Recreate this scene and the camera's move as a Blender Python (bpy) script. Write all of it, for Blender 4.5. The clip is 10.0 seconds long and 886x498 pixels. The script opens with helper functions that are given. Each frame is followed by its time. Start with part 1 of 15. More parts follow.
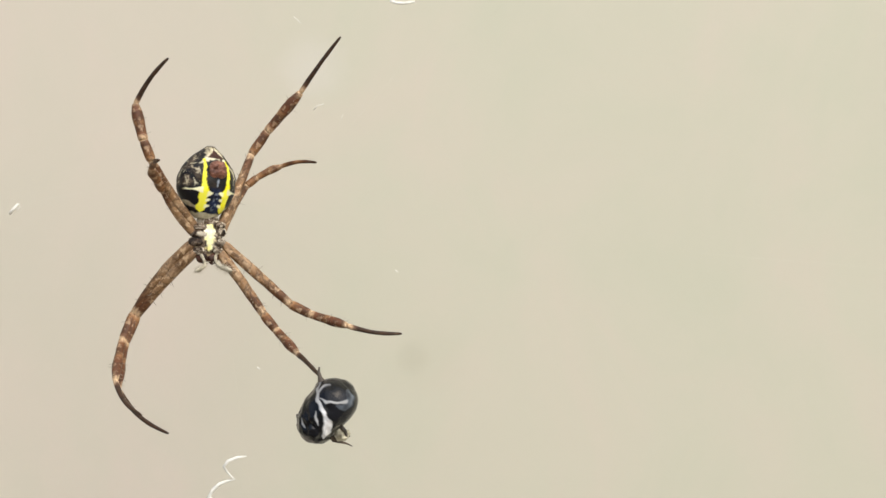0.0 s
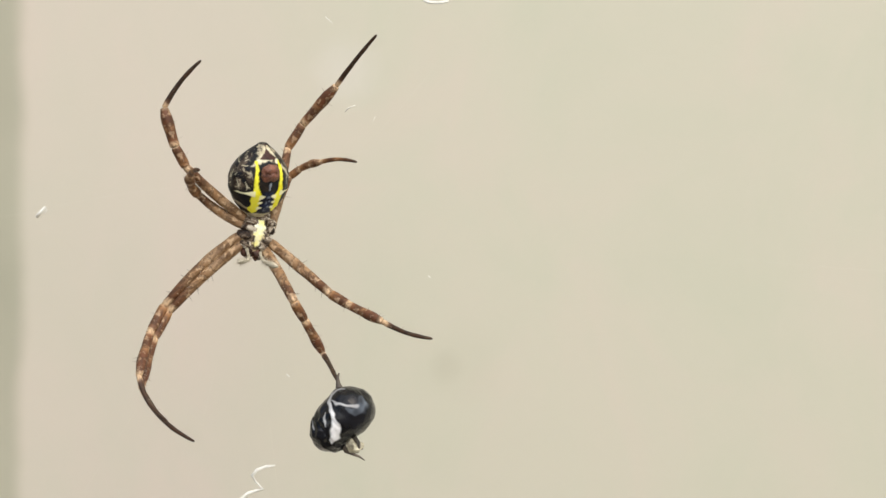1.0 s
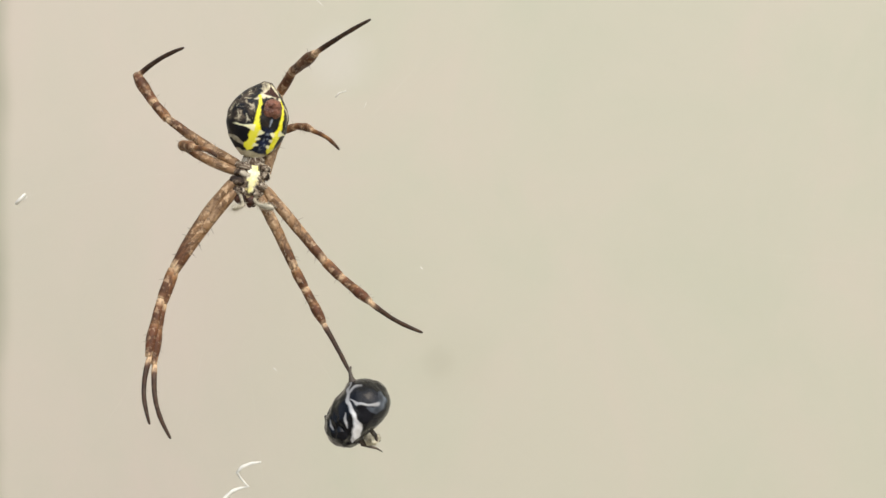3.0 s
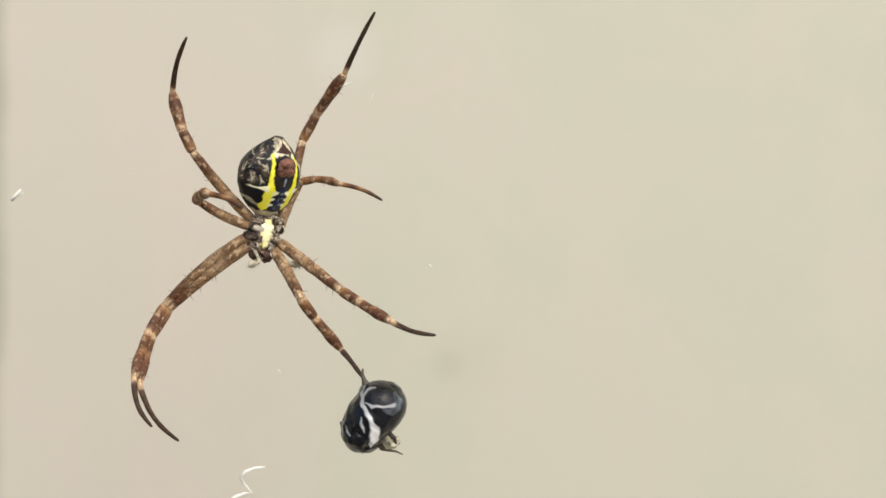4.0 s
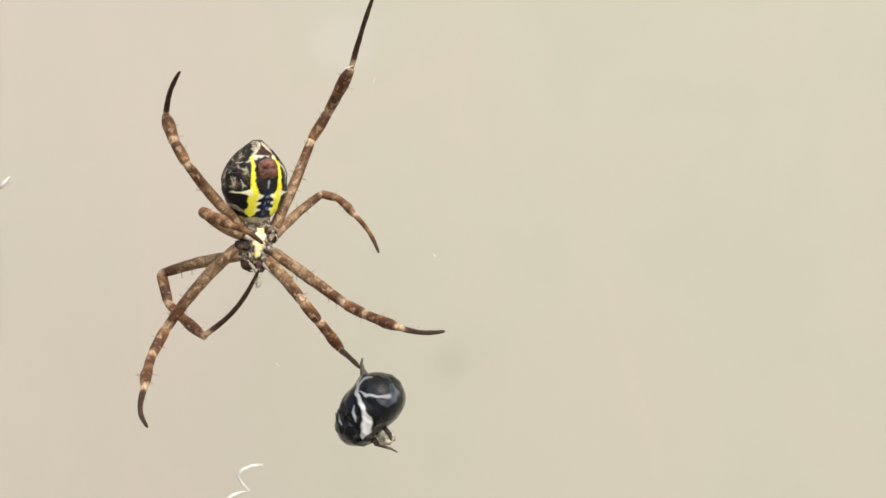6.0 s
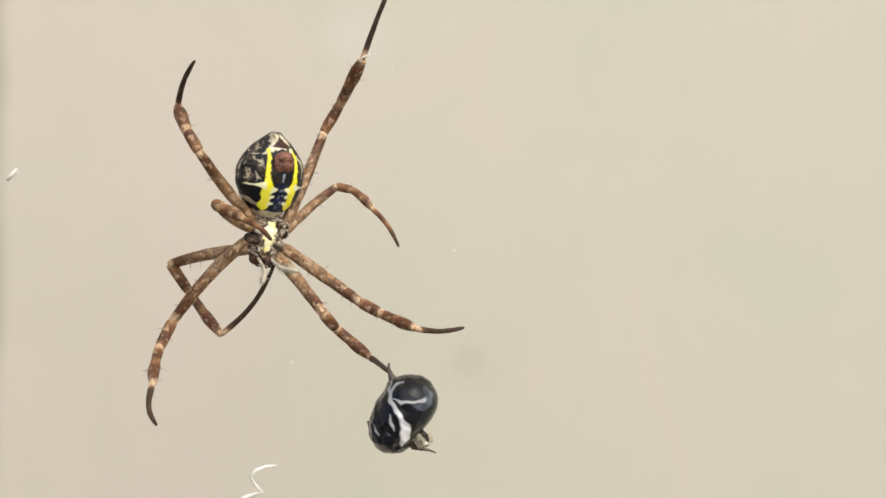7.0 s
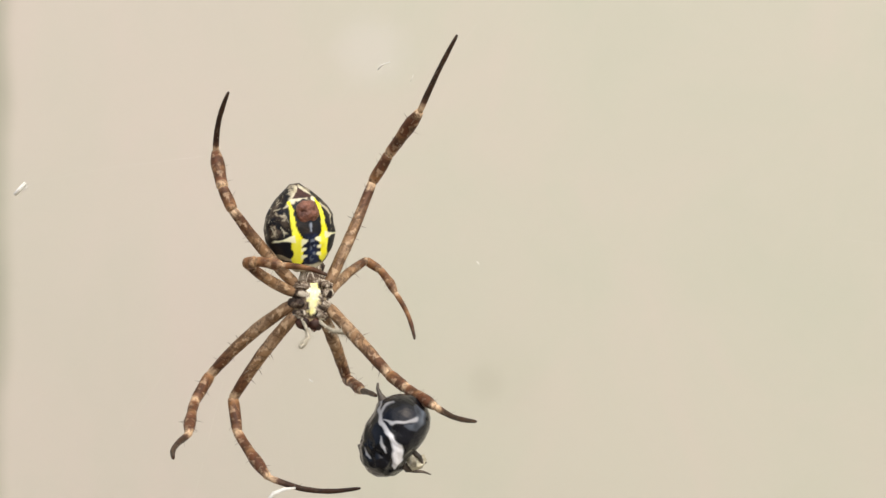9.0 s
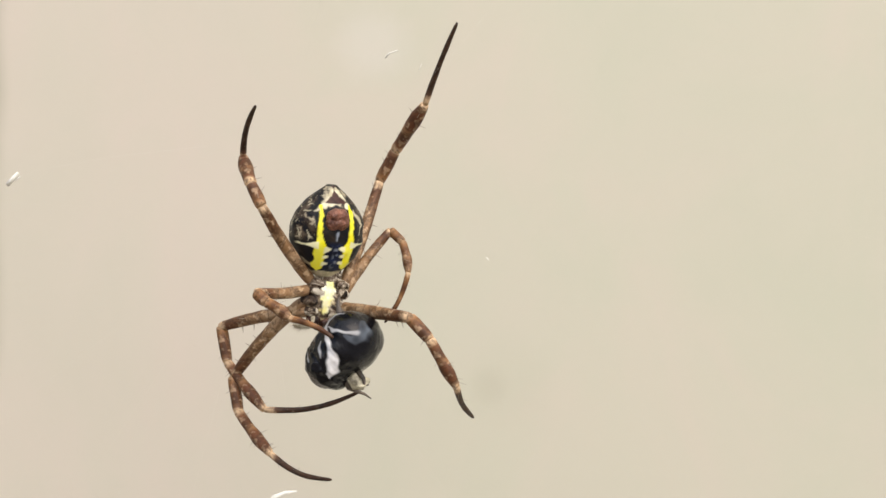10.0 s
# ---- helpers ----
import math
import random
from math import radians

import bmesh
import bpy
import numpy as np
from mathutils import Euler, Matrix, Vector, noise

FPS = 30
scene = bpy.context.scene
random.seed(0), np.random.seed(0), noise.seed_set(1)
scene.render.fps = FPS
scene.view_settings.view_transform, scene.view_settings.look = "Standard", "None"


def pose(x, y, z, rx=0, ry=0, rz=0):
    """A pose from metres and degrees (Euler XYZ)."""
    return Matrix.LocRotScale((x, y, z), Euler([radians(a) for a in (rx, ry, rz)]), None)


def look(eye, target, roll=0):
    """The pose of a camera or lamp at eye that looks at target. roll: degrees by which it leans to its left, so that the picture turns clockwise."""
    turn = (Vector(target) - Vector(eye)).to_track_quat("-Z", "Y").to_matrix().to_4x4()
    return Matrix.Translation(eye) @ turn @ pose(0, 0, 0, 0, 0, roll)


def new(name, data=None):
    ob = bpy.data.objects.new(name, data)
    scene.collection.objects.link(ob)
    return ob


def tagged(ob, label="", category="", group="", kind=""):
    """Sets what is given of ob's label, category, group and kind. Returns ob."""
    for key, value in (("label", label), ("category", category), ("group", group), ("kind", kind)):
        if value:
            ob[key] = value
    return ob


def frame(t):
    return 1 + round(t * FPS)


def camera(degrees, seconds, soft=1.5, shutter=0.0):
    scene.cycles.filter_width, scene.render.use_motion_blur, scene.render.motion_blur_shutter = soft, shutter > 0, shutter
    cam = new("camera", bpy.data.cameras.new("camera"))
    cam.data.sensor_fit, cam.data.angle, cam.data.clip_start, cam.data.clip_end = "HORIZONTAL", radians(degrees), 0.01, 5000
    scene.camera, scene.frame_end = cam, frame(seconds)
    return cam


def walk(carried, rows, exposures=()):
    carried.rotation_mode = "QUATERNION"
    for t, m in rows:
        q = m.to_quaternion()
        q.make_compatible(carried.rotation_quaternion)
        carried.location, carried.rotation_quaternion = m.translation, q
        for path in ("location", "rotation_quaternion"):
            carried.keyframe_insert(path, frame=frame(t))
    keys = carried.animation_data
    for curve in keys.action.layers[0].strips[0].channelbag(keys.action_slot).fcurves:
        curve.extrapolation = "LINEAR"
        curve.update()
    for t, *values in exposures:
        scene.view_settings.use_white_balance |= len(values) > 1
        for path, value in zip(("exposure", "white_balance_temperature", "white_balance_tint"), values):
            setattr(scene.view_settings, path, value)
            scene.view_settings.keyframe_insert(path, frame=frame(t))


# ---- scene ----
# An orb-web spider hangs head down in its web before a cream wall and draws in a small black insect.
# Small lengths are in millimetres, by MM.
MM = 0.001
HUB = 1.3   # height of the web's middle above the ground


def mm(x, y, z, rx=0, ry=0, rz=0):
    """A pose from millimetres and degrees."""
    return pose(x * MM, y * MM, z * MM, rx, ry, rz)


# ---- camera ----
SOFT = 1.5
EXPO = [(0, 0.39, 6430, 7), (3.5, 0.35, 6410, 7), (5, 0.38, 6430, 7), (7, 0.38, 6460, 9), (9, 0.385, 6490, 10), (10, 0.42, 6510, 10)]
cam = camera(35, 10.0, soft=SOFT)
walk(cam, [
    (0, look((0.00000, -0.15541, 1.30000), (-0.00000, 0, 1.30000), -0.00)),
    (0.1, look((0.00002, -0.15491, 1.29995), (-0.00091, 0, 1.29985), -0.01)),
    (0.2, look((0.00005, -0.15444, 1.29991), (-0.00105, 0, 1.29976), -0.03)),
    (0.3, look((0.00007, -0.15403, 1.29986), (-0.00149, 0, 1.29971), -0.04)),
    (0.4, look((0.00009, -0.15371, 1.29982), (-0.00139, 0, 1.29968), -0.05)),
    (0.5, look((0.00011, -0.15352, 1.29977), (-0.00163, 0, 1.29984), -0.05)),
    (0.6, look((0.00013, -0.15345, 1.29972), (-0.00172, 0, 1.29998), -0.05)),
    (0.7, look((0.00015, -0.15335, 1.29968), (-0.00190, 0, 1.30028), -0.03)),
    (0.8, look((0.00017, -0.15305, 1.29963), (-0.00204, 0, 1.30041), 0.03)),
    (0.9, look((0.00019, -0.15233, 1.29958), (-0.00249, 0, 1.30050), 0.16)),
    (1, look((0.00021, -0.15173, 1.29953), (-0.00366, 0, 1.30056), 0.20)),
    (1.1, look((0.00023, -0.15163, 1.29948), (-0.00255, 0, 1.30002), 0.13)),
    (1.2, look((0.00024, -0.15158, 1.29943), (-0.00362, 0, 1.30041), 0.08)),
    (1.3, look((0.00025, -0.15137, 1.29938), (-0.00320, 0, 1.29982), 0.04)),
    (1.4, look((0.00027, -0.15104, 1.29933), (-0.00380, 0, 1.29979), -0.01)),
    (1.5, look((0.00028, -0.15073, 1.29928), (-0.00375, 0, 1.29928), -0.04)),
    (1.6, look((0.00029, -0.15052, 1.29923), (-0.00364, 0, 1.29904), -0.05)),
    (1.7, look((0.00030, -0.15038, 1.29917), (-0.00320, 0, 1.29881), -0.05)),
    (1.8, look((0.00031, -0.15027, 1.29912), (-0.00232, 0, 1.29888), -0.04)),
    (1.9, look((0.00031, -0.15012, 1.29906), (-0.00191, 0, 1.29867), -0.03)),
    (2, look((0.00032, -0.14989, 1.29901), (-0.00102, 0, 1.29854), -0.02)),
    (2.1, look((0.00033, -0.14955, 1.29896), (-0.00178, 0, 1.29903), 0.01)),
    (2.2, look((0.00033, -0.14917, 1.29890), (-0.00160, 0, 1.29891), 0.08)),
    (3.3, look((0.00027, -0.14543, 1.29823), (-0.00345, 0, 1.29960), 0.58)),
    (3.4, look((0.00025, -0.14477, 1.29816), (-0.00387, 0, 1.29940), 0.44)),
    (3.5, look((0.00023, -0.14444, 1.29810), (-0.00381, 0, 1.29941), 0.22)),
    (3.6, look((0.00021, -0.14447, 1.29804), (-0.00453, 0, 1.30000), -0.01)),
    (3.7, look((0.00019, -0.14450, 1.29797), (-0.00297, 0, 1.29913), -0.15)),
    (3.8, look((0.00017, -0.14402, 1.29790), (-0.00387, 0, 1.29962), -0.01)),
    (3.9, look((0.00015, -0.14297, 1.29784), (-0.00326, 0, 1.29939), 0.24)),
    (4, look((0.00012, -0.14187, 1.29777), (-0.00388, 0, 1.29924), 0.38)),
    (4.1, look((0.00009, -0.14113, 1.29770), (-0.00359, 0, 1.29893), 0.37)),
    (4.2, look((0.00006, -0.14070, 1.29763), (-0.00483, 0, 1.29934), 0.34)),
    (4.3, look((0.00003, -0.14049, 1.29756), (-0.00389, 0, 1.29895), 0.29)),
    (4.4, look((-0.00000, -0.14040, 1.29748), (-0.00481, 0, 1.29879), 0.24)),
    (4.5, look((-0.00004, -0.14032, 1.29741), (-0.00407, 0, 1.29840), 0.18)),
    (4.6, look((-0.00008, -0.14018, 1.29733), (-0.00442, 0, 1.29861), 0.12)),
    (4.7, look((-0.00012, -0.14000, 1.29726), (-0.00458, 0, 1.29810), 0.07)),
    (4.8, look((-0.00016, -0.13980, 1.29718), (-0.00452, 0, 1.29802), 0.02)),
    (4.9, look((-0.00020, -0.13962, 1.29710), (-0.00543, 0, 1.29819), -0.01)),
    (5, look((-0.00025, -0.13948, 1.29703), (-0.00436, 0, 1.29762), -0.02)),
    (5.1, look((-0.00030, -0.13940, 1.29696), (-0.00539, 0, 1.29813), 0.02)),
    (5.2, look((-0.00036, -0.13932, 1.29688), (-0.00435, 0, 1.29764), 0.10)),
    (5.3, look((-0.00041, -0.13914, 1.29681), (-0.00441, 0, 1.29816), 0.22)),
    (5.4, look((-0.00047, -0.13876, 1.29673), (-0.00441, 0, 1.29808), 0.35)),
    (5.5, look((-0.00053, -0.13811, 1.29664), (-0.00420, 0, 1.29808), 0.46)),
    (5.6, look((-0.00059, -0.13624, 1.29655), (-0.00568, 0, 1.29863), 0.34)),
    (5.7, look((-0.00065, -0.13718, 1.29647), (-0.00417, 0, 1.29844), 0.45)),
    (6.8, look((-0.00152, -0.13365, 1.29550), (-0.00544, 0, 1.29758), 0.05)),
    (6.9, look((-0.00162, -0.13313, 1.29541), (-0.00606, 0, 1.29786), 0.25)),
    (7, look((-0.00172, -0.13265, 1.29531), (-0.00619, 0, 1.29765), 0.48)),
    (7.1, look((-0.00182, -0.13226, 1.29521), (-0.00617, 0, 1.29761), 0.51)),
    (7.2, look((-0.00193, -0.13195, 1.29512), (-0.00612, 0, 1.29750), 0.49)),
    (7.3, look((-0.00204, -0.13171, 1.29502), (-0.00596, 0, 1.29786), 0.45)),
    (7.4, look((-0.00215, -0.13150, 1.29492), (-0.00586, 0, 1.29774), 0.40)),
    (7.5, look((-0.00226, -0.13132, 1.29482), (-0.00577, 0, 1.29780), 0.35)),
    (7.6, look((-0.00238, -0.13114, 1.29472), (-0.00591, 0, 1.29770), 0.33)),
    (7.7, look((-0.00249, -0.13096, 1.29462), (-0.00603, 0, 1.29765), 0.33)),
    (7.8, look((-0.00262, -0.13076, 1.29452), (-0.00571, 0, 1.29751), 0.33)),
    (7.9, look((-0.00274, -0.13053, 1.29442), (-0.00647, 0, 1.29787), 0.35)),
    (8, look((-0.00287, -0.13027, 1.29431), (-0.00562, 0, 1.29762), 0.35)),
    (8.1, look((-0.00300, -0.12998, 1.29420), (-0.00692, 0, 1.29790), 0.37)),
    (8.2, look((-0.00314, -0.12972, 1.29409), (-0.00446, 0, 1.29695), 0.35)),
    (8.3, look((-0.00328, -0.12954, 1.29398), (-0.00683, 0, 1.29735), 0.37)),
    (8.4, look((-0.00342, -0.12929, 1.29387), (-0.00565, 0, 1.29718), 0.35)),
    (8.5, look((-0.00357, -0.12876, 1.29376), (-0.00644, 0, 1.29742), 0.35)),
    (8.6, look((-0.00372, -0.12793, 1.29365), (-0.00606, 0, 1.29704), 0.33)),
    (8.7, look((-0.00387, -0.12747, 1.29354), (-0.00621, 0, 1.29822), 0.31)),
    (8.8, look((-0.00403, -0.12768, 1.29342), (-0.00756, 0, 1.29847), 0.25)),
    (8.9, look((-0.00418, -0.12808, 1.29330), (-0.00701, 0, 1.29819), 0.07)),
    (9, look((-0.00435, -0.12829, 1.29319), (-0.00832, 0, 1.29883), 0.01)),
    (9.1, look((-0.00452, -0.12704, 1.29308), (-0.00751, 0, 1.29846), 0.11)),
    (9.2, look((-0.00469, -0.12744, 1.29296), (-0.00788, 0, 1.29881), 0.14)),
    (9.3, look((-0.00486, -0.12747, 1.29284), (-0.00724, 0, 1.29898), 0.14)),
    (9.4, look((-0.00504, -0.12788, 1.29272), (-0.00740, 0, 1.29895), -0.10)),
    (9.5, look((-0.00522, -0.12618, 1.29260), (-0.00789, 0, 1.29942), -0.02)),
    (9.6, look((-0.00541, -0.12604, 1.29248), (-0.00773, 0, 1.29920), -0.01)),
    (9.7, look((-0.00560, -0.12595, 1.29235), (-0.00967, 0, 1.29957), 0.01)),
    (9.8, look((-0.00580, -0.12549, 1.29222), (-0.00766, 0, 1.29845), 0.01)),
    (9.9, look((-0.00599, -0.12470, 1.29210), (-0.01114, 0, 1.29883), 0.23)),
    (10, look((-0.00619, -0.12375, 1.29197), (-0.00906, 0, 1.29840), 0.36)),
], exposures=EXPO)

# ---- daylight ----
world = bpy.data.worlds.new("overcast_sky")
scene.world = world
world.use_nodes = True
wn = world.node_tree
sky = wn.nodes.new("ShaderNodeTexSky")
sky.sky_type = "NISHITA"
sky.sun_disc = False
sky.sun_elevation, sky.sun_rotation = radians(51), radians(149)
sky.dust_density = 4.0
wn.nodes["Background"].inputs["Strength"].default_value = 0.14
wn.links.new(sky.outputs["Color"], wn.nodes["Background"].inputs["Color"])

sun = new("sun", bpy.data.lights.new("sun", "SUN"))
sun.data.energy, sun.data.angle, sun.data.color = 1.5, radians(110), (1.0, 0.97, 0.92)
sun.matrix_world = look((1.2, -2.0, 4.2), (0, 0, 1.3))


# ---- materials ----
def material(name):
    m = bpy.data.materials.new(name)
    m.use_nodes = True
    return m, m.node_tree, m.node_tree.nodes["Principled BSDF"]


def node(tree, kind, **values):
    n = tree.nodes.new(kind)
    for key, value in values.items():
        n.inputs[key.replace("_", " ")].default_value = value
    return n


def ramp(tree, source, stops, interpolation="LINEAR"):
    n = tree.nodes.new("ShaderNodeValToRGB")
    n.color_ramp.interpolation = interpolation
    while len(n.color_ramp.elements) < len(stops):
        n.color_ramp.elements.new(0.5)
    for e, (at, c) in zip(n.color_ramp.elements, stops):
        e.position, e.color = at, (*c, 1) if len(c) == 3 else c
    tree.links.new(source, n.inputs["Fac"])
    return n.outputs["Color"]


def mixed(tree, fac, a, b, blend="MIX"):
    n = tree.nodes.new("ShaderNodeMix")
    n.data_type, n.blend_type = "RGBA", blend
    for socket, value in ((n.inputs[0], fac), (n.inputs[6], a), (n.inputs[7], b)):
        if isinstance(value, bpy.types.NodeSocket):
            tree.links.new(value, socket)
        elif isinstance(value, (int, float)):
            socket.default_value = value
        else:
            socket.default_value = (*value, 1)
    return n.outputs[2]


def noise_of(tree, scale, detail=3.0, rough=0.55, coord="Object", warp=0.0):
    c = tree.nodes.new("ShaderNodeTexCoord")
    n = node(tree, "ShaderNodeTexNoise", Scale=scale, Detail=detail, Roughness=rough, Distortion=warp)
    tree.links.new(c.outputs[coord], n.inputs["Vector"])
    return n.outputs["Fac"]


def bump(tree, bsdf, height, strength, distance):
    b = node(tree, "ShaderNodeBump", Strength=strength, Distance=distance)
    tree.links.new(height, b.inputs["Height"])
    tree.links.new(b.outputs["Normal"], bsdf.inputs["Normal"])


def mask(tree, name):
    a = tree.nodes.new("ShaderNodeAttribute")
    a.attribute_name = name
    return a.outputs["Fac"]


def soft_patch(tree, centre, radius, wobble=0.5):
    """1 in a blotch round a place on the wall, fading to 0 at its radius, with an uneven rim."""
    g = tree.nodes.new("ShaderNodeNewGeometry")
    d = tree.nodes.new("ShaderNodeVectorMath")
    d.operation = "DISTANCE"
    d.inputs[1].default_value = centre
    tree.links.new(g.outputs["Position"], d.inputs[0])
    n = noise_of(tree, 1.4 / radius, 3)
    add = tree.nodes.new("ShaderNodeMath")
    add.operation = "MULTIPLY_ADD"
    add.inputs[1].default_value = radius * wobble
    tree.links.new(n, add.inputs[0])
    tree.links.new(d.outputs["Value"], add.inputs[2])
    r = tree.nodes.new("ShaderNodeMapRange")
    r.interpolation_type = "SMOOTHERSTEP"
    r.inputs["From Min"].default_value = radius * (0.1 + wobble * 0.5)
    r.inputs["From Max"].default_value = radius * (1 + wobble * 0.5)
    r.inputs["To Min"].default_value, r.inputs["To Max"].default_value = 1, 0
    tree.links.new(add.outputs[0], r.inputs["Value"])
    return r.outputs["Result"]


def math_of(tree, op, a, b):
    n = tree.nodes.new("ShaderNodeMath")
    n.operation = op
    for socket, v in ((n.inputs[0], a), (n.inputs[1], b)):
        if isinstance(v, bpy.types.NodeSocket):
            tree.links.new(v, socket)
        else:
            socket.default_value = v
    return n.outputs[0]


def wall_paint():
    m, t, b = material("cream_wall_paint")
    stretch = t.nodes.new("ShaderNodeMapping")
    stretch.inputs["Scale"].default_value = (40, 40, 30)
    oc = t.nodes.new("ShaderNodeTexCoord")
    t.links.new(oc.outputs["Object"], stretch.inputs["Vector"])
    blotch = node(t, "ShaderNodeTexNoise", Scale=1.0, Detail=4.0, Roughness=0.6, Distortion=0.5)
    t.links.new(stretch.outputs["Vector"], blotch.inputs["Vector"])
    tone = ramp(t, blotch.outputs["Fac"], [(0.32, (0.565, 0.572, 0.445)), (0.5, (0.63, 0.59, 0.48)), (0.68, (0.695, 0.585, 0.505))])
    g = t.nodes.new("ShaderNodeNewGeometry")
    s = t.nodes.new("ShaderNodeSeparateXYZ")
    t.links.new(g.outputs["Position"], s.inputs[0])
    side = t.nodes.new("ShaderNodeMapRange")
    side.interpolation_type = "SMOOTHSTEP"
    side.inputs["From Min"].default_value, side.inputs["From Max"].default_value = -0.032, 0.0
    t.links.new(math_of(t, "ADD", s.outputs["X"], math_of(t, "MULTIPLY", noise_of(t, 30, 3), 0.02)), side.inputs["Value"])
    # greener towards one side, pinker towards the other
    tone = mixed(t, side.outputs["Result"], mixed(t, 0.68, tone, (0.632, 0.573, 0.475)), mixed(t, 0.62, tone, (0.602, 0.588, 0.460)))
    # a small darker spot with a fainter greenish rim round it
    tone = mixed(t, math_of(t, "MULTIPLY", soft_patch(t, DARK_SPOT, 0.0035), 0.12), tone, (0.30, 0.28, 0.19))
    tone = mixed(t, math_of(t, "MULTIPLY", soft_patch(t, (DARK_SPOT[0] + 0.002, DARK_SPOT[1], DARK_SPOT[2] + 0.0), 0.009), 0.06), tone, (0.38, 0.38, 0.26))
    tone = mixed(t, math_of(t, "MULTIPLY", soft_patch(t, SMUDGE, 0.007), 0.3), tone, (0.74, 0.70, 0.64))
    streak = t.nodes.new("ShaderNodeMapping")
    streak.inputs["Scale"].default_value = (60, 60, 14)
    c = t.nodes.new("ShaderNodeTexCoord")
    t.links.new(c.outputs["Object"], streak.inputs["Vector"])
    n = node(t, "ShaderNodeTexNoise", Scale=1.0, Detail=2.0)
    t.links.new(streak.outputs["Vector"], n.inputs["Vector"])
    tone = mixed(t, math_of(t, "MULTIPLY", n.outputs["Fac"], 0.06), tone, (0.49, 0.47, 0.38))
    t.links.new(tone, b.inputs["Base Color"])
    b.inputs["Roughness"].default_value = 0.75
    # edge darkening painted into the wall colour as a soft grey-green band
    edge = t.nodes.new("ShaderNodeMapRange")
    edge.interpolation_type = "SMOOTHERSTEP"
    edge.inputs["From Min"].default_value, edge.inputs["From Max"].default_value = PAINTED_VIGNETTE - 0.0034, PAINTED_VIGNETTE + 0.0004
    edge.inputs["To Min"].default_value, edge.inputs["To Max"].default_value = 1, 0
    t.links.new(math_of(t, "ADD", s.outputs["X"], math_of(t, "MULTIPLY", math_of(t, "SUBTRACT", noise_of(t, 40, 3), 0.5), 0.0035)), edge.inputs["Value"])
    far = t.nodes.new("ShaderNodeMapRange")
    far.interpolation_type = "SMOOTHERSTEP"
    far.inputs["From Min"].default_value, far.inputs["From Max"].default_value = PAINTED_VIGNETTE - 0.16, PAINTED_VIGNETTE - 0.09
    t.links.new(s.outputs["X"], far.inputs["Value"])
    band = math_of(t, "MULTIPLY", edge.outputs["Result"], far.outputs["Result"])
    tone = mixed(t, math_of(t, "MULTIPLY", band, 0.75), tone, ramp(t, noise_of(t, 30, 3), [(0.35, (0.33, 0.33, 0.235)), (0.65, (0.42, 0.41, 0.30))]))
    t.links.new(tone, b.inputs["Base Color"])
    bump(t, b, noise_of(t, 120, 2), 0.05, 0.001)
    return m


def plain(name, low, high, scale, rough, bump_by=0.2, distance=0.0002, metal=0.0, coord="Object", spec=0.5):
    m, t, b = material(name)
    n = noise_of(t, scale, 4, 0.6, coord)
    t.links.new(ramp(t, n, [(0.35, low), (0.65, high)]), b.inputs["Base Color"])
    b.inputs["Roughness"].default_value, b.inputs["Metallic"].default_value = rough, metal
    b.inputs["Specular IOR Level"].default_value = spec
    bump(t, b, noise_of(t, scale * 3, 3, 0.6, coord), bump_by, distance)
    return m


def leg_cuticle(name, stops, mottle=0.65):
    """Brown cuticle banded along the limb: the stops run from its root to its end."""
    m, t, b = material(name)
    uv = t.nodes.new("ShaderNodeTexCoord")
    s = t.nodes.new("ShaderNodeSeparateXYZ")
    t.links.new(uv.outputs["UV"], s.inputs[0])
    n = noise_of(t, 700, 4, 0.65)
    along = math_of(t, "ADD", s.outputs["X"], math_of(t, "MULTIPLY", math_of(t, "SUBTRACT", n, 0.5), 0.2))
    band = ramp(t, along, stops)
    spots = ramp(t, noise_of(t, 1350, 2, 0.5), [(0.55, (0, 0, 0)), (0.61, (1, 1, 1))])
    band = mixed(t, math_of(t, "MULTIPLY", spots, mottle), band, (0.64, 0.46, 0.28))
    lengthwise = t.nodes.new("ShaderNodeMapping")
    lengthwise.inputs["Scale"].default_value = (5.0, 7.0, 1.0)
    t.links.new(uv.outputs["UV"], lengthwise.inputs["Vector"])
    grain = node(t, "ShaderNodeTexNoise", Scale=1.0, Detail=3.0)
    t.links.new(lengthwise.outputs["Vector"], grain.inputs["Vector"])
    lines = ramp(t, grain.outputs["Fac"], [(0.5, (0, 0, 0)), (0.6, (1, 1, 1))])
    band = mixed(t, math_of(t, "MULTIPLY", lines, 0.45), band, (0.07, 0.032, 0.015))
    dark = ramp(t, noise_of(t, 800, 4, 0.7, warp=0.8), [(0.49, (0, 0, 0)), (0.57, (1, 1, 1))])
    band = mixed(t, math_of(t, "MULTIPLY", dark, 0.68), band, (0.058, 0.026, 0.012))
    t.links.new(band, b.inputs["Base Color"])
    b.inputs["Roughness"].default_value = 0.5
    b.inputs["Specular IOR Level"].default_value = 0.28
    bump(t, b, noise_of(t, 3500, 3), 0.5, 0.0001)
    return m


BROWN, DARK, PALE, BLACK = (0.275, 0.133, 0.052), (0.098, 0.037, 0.014), (0.68, 0.48, 0.29), (0.032, 0.017, 0.010)


